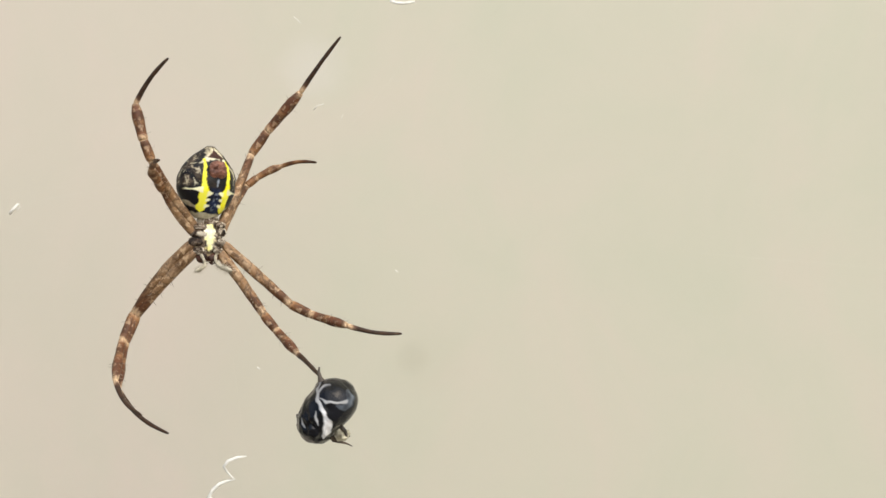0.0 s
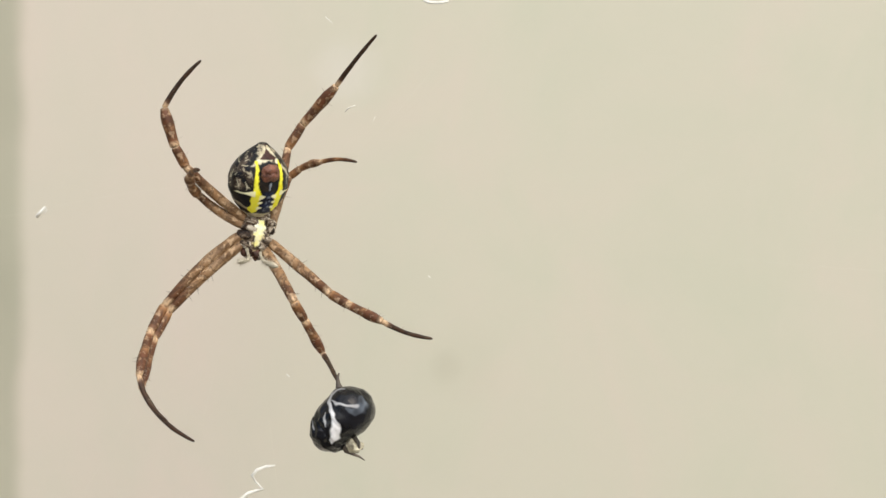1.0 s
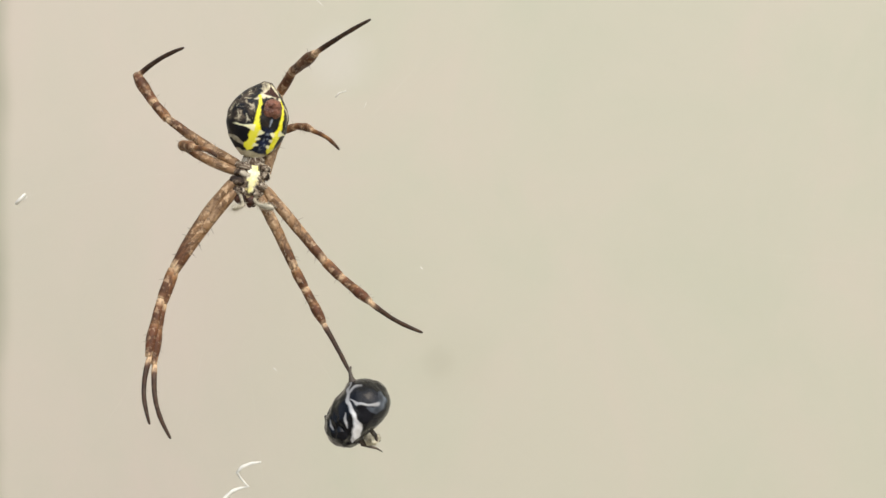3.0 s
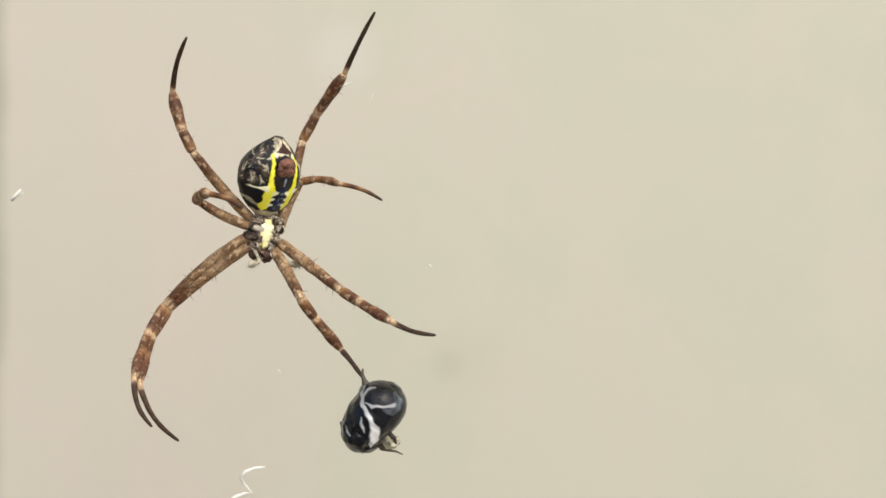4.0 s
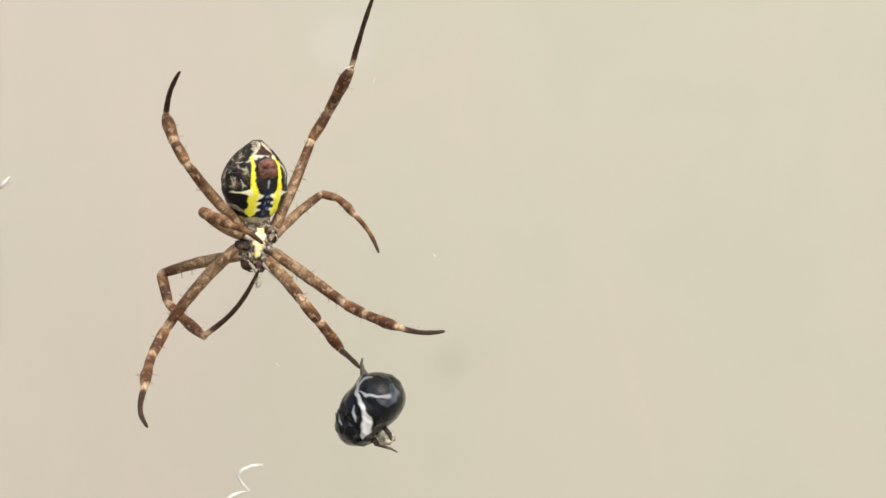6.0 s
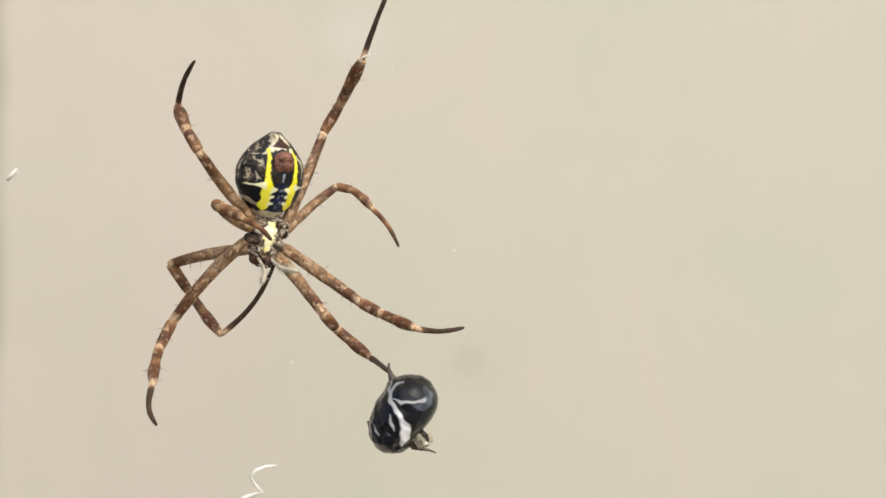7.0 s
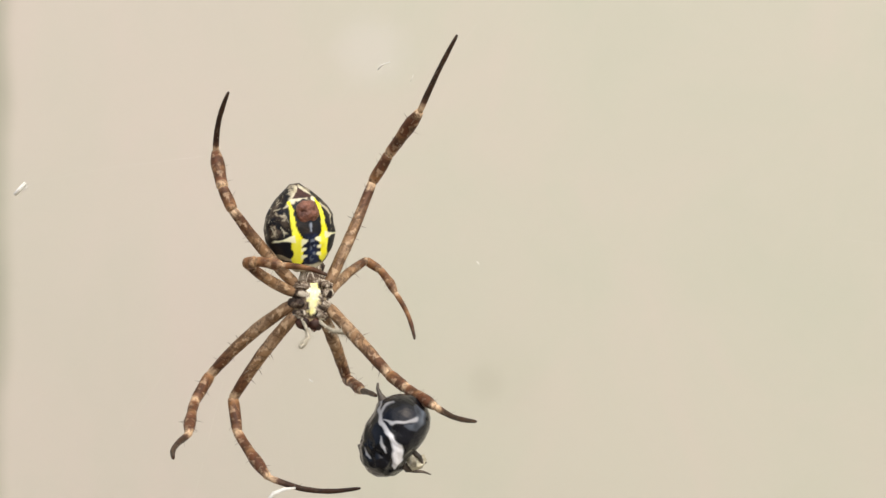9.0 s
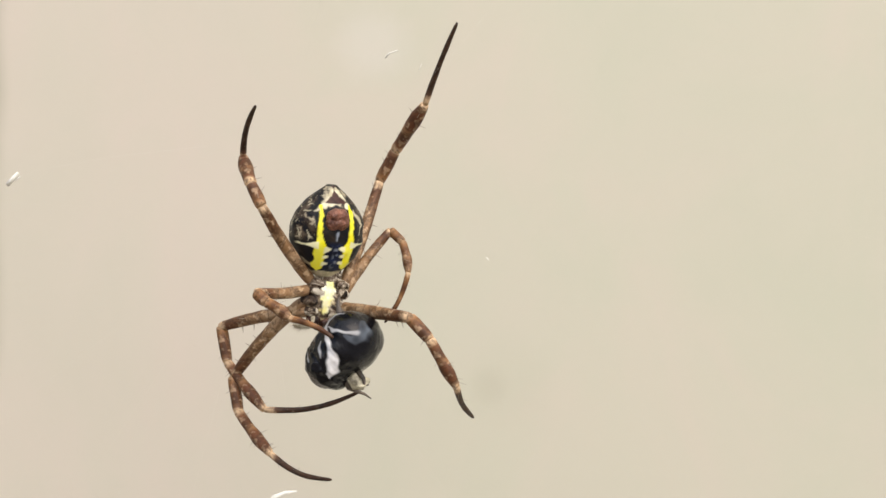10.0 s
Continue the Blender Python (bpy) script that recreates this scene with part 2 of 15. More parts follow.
def abdomen_cuticle():
    m, t, b = material("abdomen_cuticle")
    ground = ramp(t, noise_of(t, 420, 4, 0.65, warp=0.8), [(0.42, (0.004, 0.005, 0.009)), (0.58, (0.008, 0.007, 0.007)), (0.72, (0.04, 0.026, 0.016))])
    flank = mask(t, "flank")
    # brown-grey cells on the flanks, set apart by a broken net of cream lines
    v = node(t, "ShaderNodeTexVoronoi", Scale=640.0)
    v.feature = "DISTANCE_TO_EDGE"
    c = t.nodes.new("ShaderNodeTexCoord")
    w = node(t, "ShaderNodeTexNoise", Scale=600.0, Detail=2.0)
    t.links.new(c.outputs["Object"], w.inputs["Vector"])
    add = t.nodes.new("ShaderNodeVectorMath")
    add.operation = "MULTIPLY_ADD"
    add.inputs[1].default_value = (0.0018, 0.0018, 0.0018)
    t.links.new(w.outputs["Color"], add.inputs[0])
    t.links.new(c.outputs["Object"], add.inputs[2])
    t.links.new(add.outputs[0], v.inputs["Vector"])
    patches = ramp(t, noise_of(t, 360, 3, 0.6, warp=0.7), [(0.50, (0, 0, 0)), (0.58, (1, 1, 1))])
    tone = mixed(t, math_of(t, "MULTIPLY", math_of(t, "MULTIPLY", patches, flank), 0.75), ground,
                 ramp(t, noise_of(t, 1300, 3), [(0.38, (0.03, 0.02, 0.014)), (0.68, (0.18, 0.135, 0.095))]))
    lines = ramp(t, v.outputs["Distance"], [(0.035, (1, 1, 1)), (0.11, (0, 0, 0))])
    breaks = ramp(t, noise_of(t, 700, 3), [(0.54, (0, 0, 0)), (0.6, (1, 1, 1))])
    net = math_of(t, "MULTIPLY", math_of(t, "MULTIPLY", lines, breaks), flank)
    tone = mixed(t, math_of(t, "MULTIPLY", net, 0.65), tone, (0.52, 0.45, 0.31))
    flecks = ramp(t, noise_of(t, 1500, 3, 0.6, warp=1.5), [(0.62, (0, 0, 0)), (0.68, (1, 1, 1))])
    tone = mixed(t, math_of(t, "MULTIPLY", math_of(t, "MULTIPLY", flecks, flank), 0.75), tone, (0.50, 0.44, 0.30))
    tone = mixed(t, math_of(t, "MULTIPLY", mask(t, "navy"), 0.9), tone, ramp(t, noise_of(t, 900, 3), [(0.4, (0.003, 0.005, 0.018)), (0.7, (0.018, 0.032, 0.085))]))
    tone = mixed(t, mask(t, "maroon"), tone, ramp(t, noise_of(t, 1200, 3), [(0.35, (0.018, 0.006, 0.006)), (0.7, (0.085, 0.03, 0.02))]))
    tone = mixed(t, mask(t, "fleck"), tone, (0.30, 0.34, 0.40))
    tone = mixed(t, mask(t, "cream"), tone, ramp(t, noise_of(t, 1600, 3), [(0.35, (0.50, 0.45, 0.29)), (0.6, (0.78, 0.72, 0.52))]))
    yellow = ramp(t, noise_of(t, 900, 2), [(0.35, (0.92, 0.84, 0.012)), (0.7, (0.95, 0.91, 0.09))])
    tone = mixed(t, mask(t, "yellow"), tone, yellow)
    tone = mixed(t, mask(t, "white"), tone, (0.90, 0.87, 0.55))
    t.links.new(tone, b.inputs["Base Color"])
    b.inputs["Roughness"].default_value = 0.45
    b.inputs["Specular IOR Level"].default_value = 0.25
    bump(t, b, noise_of(t, 1500, 3), 0.35, 0.00015)
    return m


def hip_cuticle():
    """Dark skin with hard-edged pale and rust patches, set apart limb by limb."""
    m, t, b = material("coxa_cuticle")
    tone = ramp(t, noise_of(t, 700, 4, 0.7, warp=1.5), [(0.40, (0.014, 0.010, 0.008)), (0.46, (0.085, 0.058, 0.038)), (0.52, (0.27, 0.22, 0.16)), (0.59, (0.68, 0.62, 0.50))])
    rust = ramp(t, noise_of(t, 300, 2), [(0.52, (0, 0, 0)), (0.62, (1, 1, 1))])
    tone = mixed(t, math_of(t, "MULTIPLY", rust, 0.25), tone, (0.16, 0.09, 0.05))
    t.links.new(tone, b.inputs["Base Color"])
    b.inputs["Roughness"].default_value = 0.62
    b.inputs["Specular IOR Level"].default_value = 0.3
    bump(t, b, noise_of(t, 1800, 3), 0.5, 0.0002)
    return m


def carapace_cuticle():
    m, t, b = material("carapace_cuticle")
    ground = ramp(t, noise_of(t, 800, 4, 0.65, warp=0.6), [(0.42, (0.016, 0.011, 0.008)), (0.51, (0.10, 0.065, 0.042)), (0.60, (0.50, 0.44, 0.34))])
    tone = mixed(t, mask(t, "cream"), ground, (0.58, 0.46, 0.27))
    tone = mixed(t, mask(t, "yellow"), tone, ramp(t, noise_of(t, 1100, 2), [(0.38, (0.96, 0.89, 0.30)), (0.60, (0.97, 0.95, 0.76))]))
    t.links.new(tone, b.inputs["Base Color"])
    b.inputs["Roughness"].default_value = 0.4
    bump(t, b, noise_of(t, 2500, 3), 0.5, 0.00015)
    return m


def shell_black():
    m, t, b = material("glossy_black_shell")
    tone = ramp(t, noise_of(t, 400, 3), [(0.4, (0.004, 0.0045, 0.006)), (0.7, (0.014, 0.015, 0.02))])
    # grey-blue sky reflection put into the shell's colour
    tone = mixed(t, math_of(t, "MULTIPLY", mask(t, "silk_gloss"), 0.5), tone, (0.36, 0.42, 0.50))
    # white silk, with the shell's bright highlights painted in as well
    tone = mixed(t, mask(t, "silk"), tone, ramp(t, noise_of(t, 900, 3), [(0.3, (0.74, 0.75, 0.77)), (0.55, (0.92, 0.92, 0.92))]))
    t.links.new(tone, b.inputs["Base Color"])
    t.links.new(ramp(t, noise_of(t, 500, 3), [(0.35, (0.12,) * 3), (0.7, (0.30,) * 3)]), b.inputs["Roughness"])
    b.inputs["Specular IOR Level"].default_value = 0.36
    b.inputs["IOR"].default_value = 1.4
    bump(t, b, noise_of(t, 420, 3, 0.55, warp=0.8), 0.3, 0.0006)
    return m


def silk(name, white, rough):
    m, t, b = material(name)
    t.links.new(ramp(t, noise_of(t, 1500, 3), [(0.3, tuple(0.75 * v for v in white)), (0.6, white)]), b.inputs["Base Color"])
    b.inputs["Roughness"].default_value = rough
    b.inputs["Subsurface Weight"].default_value = 0.0
    return m


PAINTED_VIGNETTE = -0.0645   # where a grey-green band, edge darkening put into the wall's colour, begins
DARK_SPOT = (-0.0043, 0.05, HUB - 0.0160)
SMUDGE = (-0.019, 0.05, HUB + 0.0265)
WALL = wall_paint()
SOIL = plain("bare_ground", (0.10, 0.08, 0.06), (0.22, 0.18, 0.13), 6, 0.95, 0.6, 0.02)
FEMUR = leg_cuticle("femur_cuticle", [(0.0, (0.30, 0.19, 0.105)), (0.18, (0.28, 0.165, 0.08)), (0.34, (0.40, 0.265, 0.15)), (0.5, (0.26, 0.145, 0.066)), (0.64, (0.37, 0.225, 0.115)), (0.78, (0.17, 0.08, 0.036)), (0.9, DARK), (0.97, PALE)])
PATELLA = leg_cuticle("patella_cuticle", [(0.0, (0.46, 0.30, 0.17)), (0.15, BROWN), (0.45, (0.15, 0.064, 0.028)), (0.75, DARK), (0.92, (0.20, 0.10, 0.05)), (0.98, PALE)], 0.45)
TIBIA = leg_cuticle("tibia_cuticle", [(0.0, PALE), (0.07, (0.50, 0.33, 0.19)), (0.14, (0.17, 0.070, 0.030)), (0.34, DARK), (0.45, (0.27, 0.14, 0.062)), (0.54, (0.14, 0.052, 0.021)), (0.74, (0.10, 0.036, 0.015)), (0.90, (0.15, 0.060, 0.027)), (0.97, PALE)], 0.4)
SHIN = leg_cuticle("metatarsus_cuticle", [(0.0, PALE), (0.07, (0.56, 0.39, 0.24)), (0.12, (0.10, 0.05, 0.03)), (0.2, BLACK), (1.0, BLACK)], 0.05)
SHORT_SHIN = leg_cuticle("short_metatarsus_cuticle", [(0.0, PALE), (0.10, BROWN), (0.3, DARK), (0.45, BROWN), (0.7, DARK), (1.0, (0.03, 0.018, 0.012))], 0.12)
SHORT_KNEE = leg_cuticle("short_patella_cuticle", [(0.0, (0.32, 0.185, 0.09)), (0.3, BROWN), (0.7, (0.17, 0.078, 0.034)), (1.0, (0.36, 0.22, 0.11))], 0.4)
SHORT_TIBIA = leg_cuticle("short_tibia_cuticle", [(0.0, (0.40, 0.25, 0.13)), (0.12, BROWN), (0.35, (0.16, 0.07, 0.03)), (0.55, (0.28, 0.15, 0.068)), (0.78, (0.13, 0.055, 0.024)), (0.96, (0.42, 0.27, 0.15))], 0.4)
SPINE = plain("spine_hair", (0.18, 0.14, 0.10), (0.36, 0.29, 0.21), 900, 0.5)
ABDOMEN = abdomen_cuticle()
CARAPACE = carapace_cuticle()
SPINNERET = plain("spinneret_brown", (0.08, 0.028, 0.017), (0.26, 0.105, 0.062), 1300, 0.45, 0.7, 0.0003)
COXA_SKIN = hip_cuticle()
FANG = plain("fang_brown", (0.016, 0.008, 0.006), (0.085, 0.036, 0.022), 1100, 0.4, 0.5, 0.0002, spec=0.3)
PALP = plain("pale_palp", (0.24, 0.21, 0.145), (0.62, 0.57, 0.44), 1100, 0.5, 0.4, 0.0002)
PALP_HAIR = plain("palp_hair", (0.40, 0.35, 0.25), (0.66, 0.60, 0.47), 900, 0.5)
SHELL = shell_black()
BAND = silk("white_silk", (0.84, 0.82, 0.74), 0.7)
THREAD = silk("web_thread", (0.62, 0.57, 0.45), 0.5)
DRY = plain("dry_limb", (0.02, 0.017, 0.014), (0.13, 0.10, 0.07), 800, 0.5)
WING = plain("torn_wing", (0.10, 0.085, 0.05), (0.66, 0.61, 0.44), 900, 0.4, 0.6, 0.0003)


# ---- mesh tools ----
def part(name, bm, mats, parent=None, label=""):
    me = bpy.data.meshes.new(name)
    bm.to_mesh(me)
    bm.free()
    for m in mats if isinstance(mats, (list, tuple)) else [mats]:
        me.materials.append(m)
    for p in me.polygons:
        p.use_smooth = True
    ob = new(name, me)
    if parent:
        ob.parent = parent
    return tagged(ob, label)


def slab(bm, lo, hi, bevel=0.0):
    got = bmesh.ops.create_cube(bm, size=1.0)
    bmesh.ops.scale(bm, vec=[b - a for a, b in zip(lo, hi)], verts=got["verts"])
    bmesh.ops.translate(bm, vec=[(a + b) / 2 for a, b in zip(lo, hi)], verts=got["verts"])
    if bevel:
        es = list({e for v in got["verts"] for e in v.link_edges})
        bmesh.ops.bevel(bm, geom=es, offset=bevel, segments=5, affect="EDGES", profile=0.5)


def ringed(bm, rings, mat=0, uvs=True, close=True):
    """Skin over rings of points, each as long as the others, with the ends closed; u runs along, v around."""
    layer = bm.loops.layers.uv.verify()
    vs = [[bm.verts.new(p) for p in r] for r in rings]
    n, k = len(rings[0]), len(rings)
    for i in range(k - 1):
        for j in range(n):
            f = bm.faces.new((vs[i][j], vs[i][(j + 1) % n], vs[i + 1][(j + 1) % n], vs[i + 1][j]))
            f.material_index = mat
            for lp, (a, c) in zip(f.loops, ((i, j), (i, j + 1), (i + 1, j + 1), (i + 1, j))):
                lp[layer].uv = (a / (k - 1), c / n)
    if close:
        for r, flip, u in ((vs[0], True, 0.0), (vs[-1], False, 1.0)):
            f = bm.faces.new(list(reversed(r)) if flip else r)
            f.material_index = mat
            for lp in f.loops:
                lp[layer].uv = (u, 0.5)
    return vs


def tube(bm, path, radii, sides=8, mat=0, flat=1.0):
    """A round limb along a path of points, with a radius at each; flat squeezes it across."""
    path = [Vector(p) for p in path]
    rings = []
    side = None
    for i, p in enumerate(path):
        d = (path[min(i + 1, len(path) - 1)] - path[max(i - 1, 0)]).normalized()
        if side is None:
            side = d.orthogonal().normalized()
        side = (side - d * side.dot(d)).normalized()
        other = d.cross(side)
        rings.append([p + (side * math.cos(a) + other * math.sin(a) * flat) * radii[i] for a in (2 * math.pi * j / sides for j in range(sides))])
    ringed(bm, rings, mat)


def blob(bm, centre, radii, mat=0, seg=20, rings=12, turn=None, rough=0.0, seed=0):
    got = bmesh.ops.create_uvsphere(bm, u_segments=seg, v_segments=rings, radius=1.0)
    m = Matrix.Translation(centre) @ (turn or Matrix.Identity(4)) @ Matrix.Diagonal((*radii, 1))
    for v in got["verts"]:
        k = 1 + rough * noise.noise(v.co * 2.3 + Vector((seed, 0, 0)))
        v.co = m @ (v.co * k)
        for f in v.link_faces:
            f.material_index = mat


# ---- the wall and the ground ----
def build_setting():
    bm = bmesh.new()
    slab(bm, (-3.0, 0.05, 0.0), (3.0, 0.25, 2.8))
    tagged(part("wall_north", bm, WALL), "cream painted plaster wall with faint greenish patches and a painted vignette band", "wall", kind="structure")
    bm = bmesh.new()
    bmesh.ops.create_grid(bm, x_segments=8, y_segments=8, size=600)
    tagged(part("ground", bm, SOIL), "bare brown earth ground before the wall", "ground", kind="structure")


build_setting()


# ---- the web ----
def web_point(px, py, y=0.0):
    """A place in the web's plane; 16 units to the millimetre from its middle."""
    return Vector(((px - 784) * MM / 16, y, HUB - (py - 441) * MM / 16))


def build_web():
    web = new("spider_web")
    tagged(web, "fine orb web with torn white silk zigzags before the wall", "spider web")
    web.location = (0, 0, HUB)
    here = Vector((0, 0, HUB))

    def strand(name, pts, radius, mat, label=""):
        bm = bmesh.new()
        tube(bm, [Vector(p) - here for p in pts], radius if isinstance(radius, list) else [radius] * len(pts), 6, flat=0.6)
        part(name, bm, mat, web, label)

    rng = random.Random(4)
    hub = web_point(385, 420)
    corners = [hub + Vector((math.cos(a), 0, math.sin(a))) * r for a, r in ((0.5, 0.135), (1.75, 0.10), (2.75, 0.09), (3.9, 0.095), (5.4, 0.12))]
    for i, c in enumerate(corners):
        strand("frame_thread", [c, corners[(i + 1) % 5]], 0.009 * MM, THREAD)
        out = c + (c - hub).normalized() * 0.05
        strand("anchor_thread", [c, Vector((out.x, 0.05, out.z))], 0.01 * MM, THREAD)
    for k in range(18):
        a = 2 * math.pi * k / 18 + rng.uniform(-0.08, 0.08)
        d = Vector((math.cos(a), 0, math.sin(a)))
        reach = 1.0
        for i in range(5):
            p, q = corners[i] - hub, corners[(i + 1) % 5] - hub
            den = d.x * (q.z - p.z) - d.z * (q.x - p.x)
            s = (p.x * (q.z - p.z) - p.z * (q.x - p.x)) / den
            if s > 0:
                reach = min(reach, s)
        strand("radial_thread", [hub + d * 0.013, hub + d * reach], 0.0028 * MM, THREAD)
    ring = [hub + Vector((math.cos(a), 0, math.sin(a))) * 0.0131 for a in (2 * math.pi * k / 36 for k in range(37))]
    strand("hub_thread", ring, 0.0028 * MM, THREAD)
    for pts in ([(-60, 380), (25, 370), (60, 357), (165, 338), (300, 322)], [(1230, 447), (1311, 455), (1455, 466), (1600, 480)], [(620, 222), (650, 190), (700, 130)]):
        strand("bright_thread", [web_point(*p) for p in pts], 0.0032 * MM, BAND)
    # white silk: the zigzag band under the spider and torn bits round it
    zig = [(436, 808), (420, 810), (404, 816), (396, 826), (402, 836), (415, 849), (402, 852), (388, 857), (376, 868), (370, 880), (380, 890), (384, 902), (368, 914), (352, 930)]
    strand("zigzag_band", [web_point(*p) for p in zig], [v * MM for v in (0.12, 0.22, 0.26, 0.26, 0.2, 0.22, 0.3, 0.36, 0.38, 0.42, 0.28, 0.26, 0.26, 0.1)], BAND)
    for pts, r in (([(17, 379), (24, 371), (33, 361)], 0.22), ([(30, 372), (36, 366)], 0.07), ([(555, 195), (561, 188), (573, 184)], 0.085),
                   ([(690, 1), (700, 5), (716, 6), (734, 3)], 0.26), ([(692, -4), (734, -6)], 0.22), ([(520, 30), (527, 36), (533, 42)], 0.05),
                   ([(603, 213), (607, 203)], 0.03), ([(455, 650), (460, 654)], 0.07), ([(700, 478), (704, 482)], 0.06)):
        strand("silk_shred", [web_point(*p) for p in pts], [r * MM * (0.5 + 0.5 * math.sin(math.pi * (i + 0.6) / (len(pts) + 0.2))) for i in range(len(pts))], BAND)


build_web()

# ---- the spider ----
# lengths of femur, patella, tibia and metatarsus of each leg
LENGTHS = {
    'L1': (11.00, 3.53, 6.59, 9.20),
    'L2': (11.50, 3.46, 6.39, 7.20),
    'L3': (6.38, 1.36, 2.55, 4.55),
    'L4': (9.48, 2.37, 4.33, 6.56),
    'R1': (8.90, 2.38, 4.38, 6.60),
    'R2': (10.50, 2.63, 4.69, 6.90),
    'R3': (7.90, 1.66, 3.11, 5.20),
    'R4': (11.60, 3.38, 6.18, 8.30),
}
# where each leg sets on to the front body
ROOTS = {
    'L1': (-1.35, -0.1, -3.7),
    'L2': (-1.7, 0.1, -2.75),
    'L3': (-1.6, 0.2, -1.75),
    'L4': (-1.55, 0.25, -1.0),
    'R1': (1.35, -0.1, -3.6),
    'R2': (1.75, 0.1, -2.7),
    'R3': (1.65, 0.2, -1.4),
    'R4': (1.5, 0.25, -0.65),
}
# half thickness of femur, patella, tibia, metatarsus
GIRTH = {"L3": (0.54, 0.56, 0.60, 0.32), "1": (0.62, 0.54, 0.58, 0.31), "2": (0.62, 0.54, 0.58, 0.31), "3": (0.50, 0.44, 0.48, 0.28), "4": (0.58, 0.54, 0.68, 0.31)}
# how far femur, tibia and metatarsus of each leg bow sideways
BOWS = {"L1": (-0.25, -0.1, -0.7), "L2": (-0.4, -0.1, -0.6), "L3": (0.2, 0.1, 0.25), "L4": (0.2, 0.05, 0.32),
        "R1": (0.1, 0.0, 0.05), "R2": (0.02, 0.0, -0.3), "R3": (0.2, 0.1, 0.3), "R4": (-0.15, 0.0, 0.1)}


def limb(length, shape, sides=14, steps=26, bow=0.0, seed=0):
    """A limb along +z. shape: (place 0 to 1, half thickness) stops."""
    bm = bmesh.new()
    at, half = [s[0] for s in shape], [s[1] for s in shape]
    rings = []
    for i in range(steps + 1):
        u = i / steps
        r = float(np.interp(u, at, half)) * MM
        if u < 0.04 or u > 0.96:
            r *= 0.9 + 0.1 * math.sqrt(max(0.0, min(u, 1 - u) / 0.04))
        c = Vector((0, bow * math.sin(math.pi * u) * MM, u * length * MM))
        ring = []
        for j in range(sides):
            a = 2 * math.pi * j / sides
            k = 1 + 0.09 * noise.noise(Vector((math.cos(a), math.sin(a), u * length * 0.8 + seed * 7)))
            ring.append(c + Vector((math.cos(a) * r * k, math.sin(a) * r * k, 0)))
        rings.append(ring)
    ringed(bm, rings, 0)
    return bm


def spines(bm, length, half, count, rng, low=0.1, high=0.95, size=(0.4, 0.8)):
    """Pull thin bristles out of single faces of a limb."""
    bm.faces.ensure_lookup_table()
    pick = [f for f in bm.faces if len(f.verts) == 4 and low < f.calc_center_median().z / (length * MM) < high]
    for f in rng.sample(pick, min(count, len(pick))):
        out = f.normal.copy()
        lean = (out + Vector((0, 0, rng.uniform(0.1, 0.8)))).normalized() * rng.uniform(*size) * MM
        for shift, shrink in ((out * 0.01 * MM, 0.18), (lean * 0.5, 0.75), (lean * 0.5, 0.3)):
            f = bmesh.ops.extrude_discrete_faces(bm, faces=[f])["faces"][0]
            c = f.calc_center_median()
            for v in f.verts:
                v.co = c + (v.co - c) * shrink + shift
            for e in f.edges:
                for g in e.link_faces:
                    g.material_index = 1 if shrink > 0.2 else g.material_index


def build_leg(name, spider):
    lf, lp, lt, lm = LENGTHS[name]
    gf, gp, gt, gm = GIRTH[name if name in GIRTH else name[1]]
    bf, bt, bs = BOWS[name]
    rng = random.Random(hash_of(name))
    k = rng.randrange(90)
    bm = limb(lf, [(0, gf * 0.8), (0.06, gf * 0.95), (0.35, gf), (0.7, gf * 0.92), (0.92, gf * 0.82), (1, gf * 0.8)], bow=bf, seed=k)
    spines(bm, lf, gf, 7, rng, 0.3)
    leg = part("leg", bm, [FEMUR, SPINE], spider, "brown mottled leg with pale rings and a black tip")
    bm = limb(lp, [(0, gp * 0.97), (0.3, gp * 1.05), (0.8, gp), (1, gp * 0.9)], steps=14, seed=k + 1)
    spines(bm, lp, gp, 3, rng)
    patella = part("patella", bm, [SHORT_KNEE if name[1] == "3" else PATELLA, SPINE], leg)
    bm = limb(lt, [(0, gt * 0.80), (0.2, gt * 0.82), (0.4, gt * 0.84), (0.6, gt), (0.75, gt * 0.96), (0.9, gt * 0.74), (1, gt * 0.6)], bow=bt, seed=k + 2)
    spines(bm, lt, gt, 8, rng)
    tibia = part("tibia", bm, [SHORT_TIBIA if name[1] == "3" else TIBIA, SPINE], leg)
    bm = limb(lm, [(0, gm * 0.95), (0.1, gm), (0.4, gm * 0.82), (0.62, gm * 0.74), (0.66, gm * 0.82), (0.95, gm * 0.55), (1, gm * 0.35)], bow=bs, seed=k + 3)
    spines(bm, lm, gm, 4, rng, 0.05, 0.5, (0.3, 0.5))
    shin = part("metatarsus", bm, [SHIN if name[1] != "3" else SHORT_SHIN, SPINE], leg)
    return {"leg": leg, "patella": patella, "tibia": tibia, "metatarsus": shin}


def hash_of(name):
    return ord(name[0]) * 31 + ord(name[1])


def smooth(a, b, x):
    t = min(1.0, max(0.0, (x - a) / (b - a)))
    return t * t * (3 - 2 * t)


def within(x, centre, half, soft):
    return 1 - smooth(half - soft, half + soft, abs(x - centre))


def paint(ob, **masks):
    """Store what each function of a point (in millimetres) gives as a mask on the mesh."""
    for name, f in masks.items():
        a = ob.data.attributes.new(name, "FLOAT", "POINT")
        a.data.foreach_set("value", [f(v.co / MM) for v in ob.data.vertices])


ABDOMEN_FOOT, ABDOMEN_TIP = 0.2, 8.5
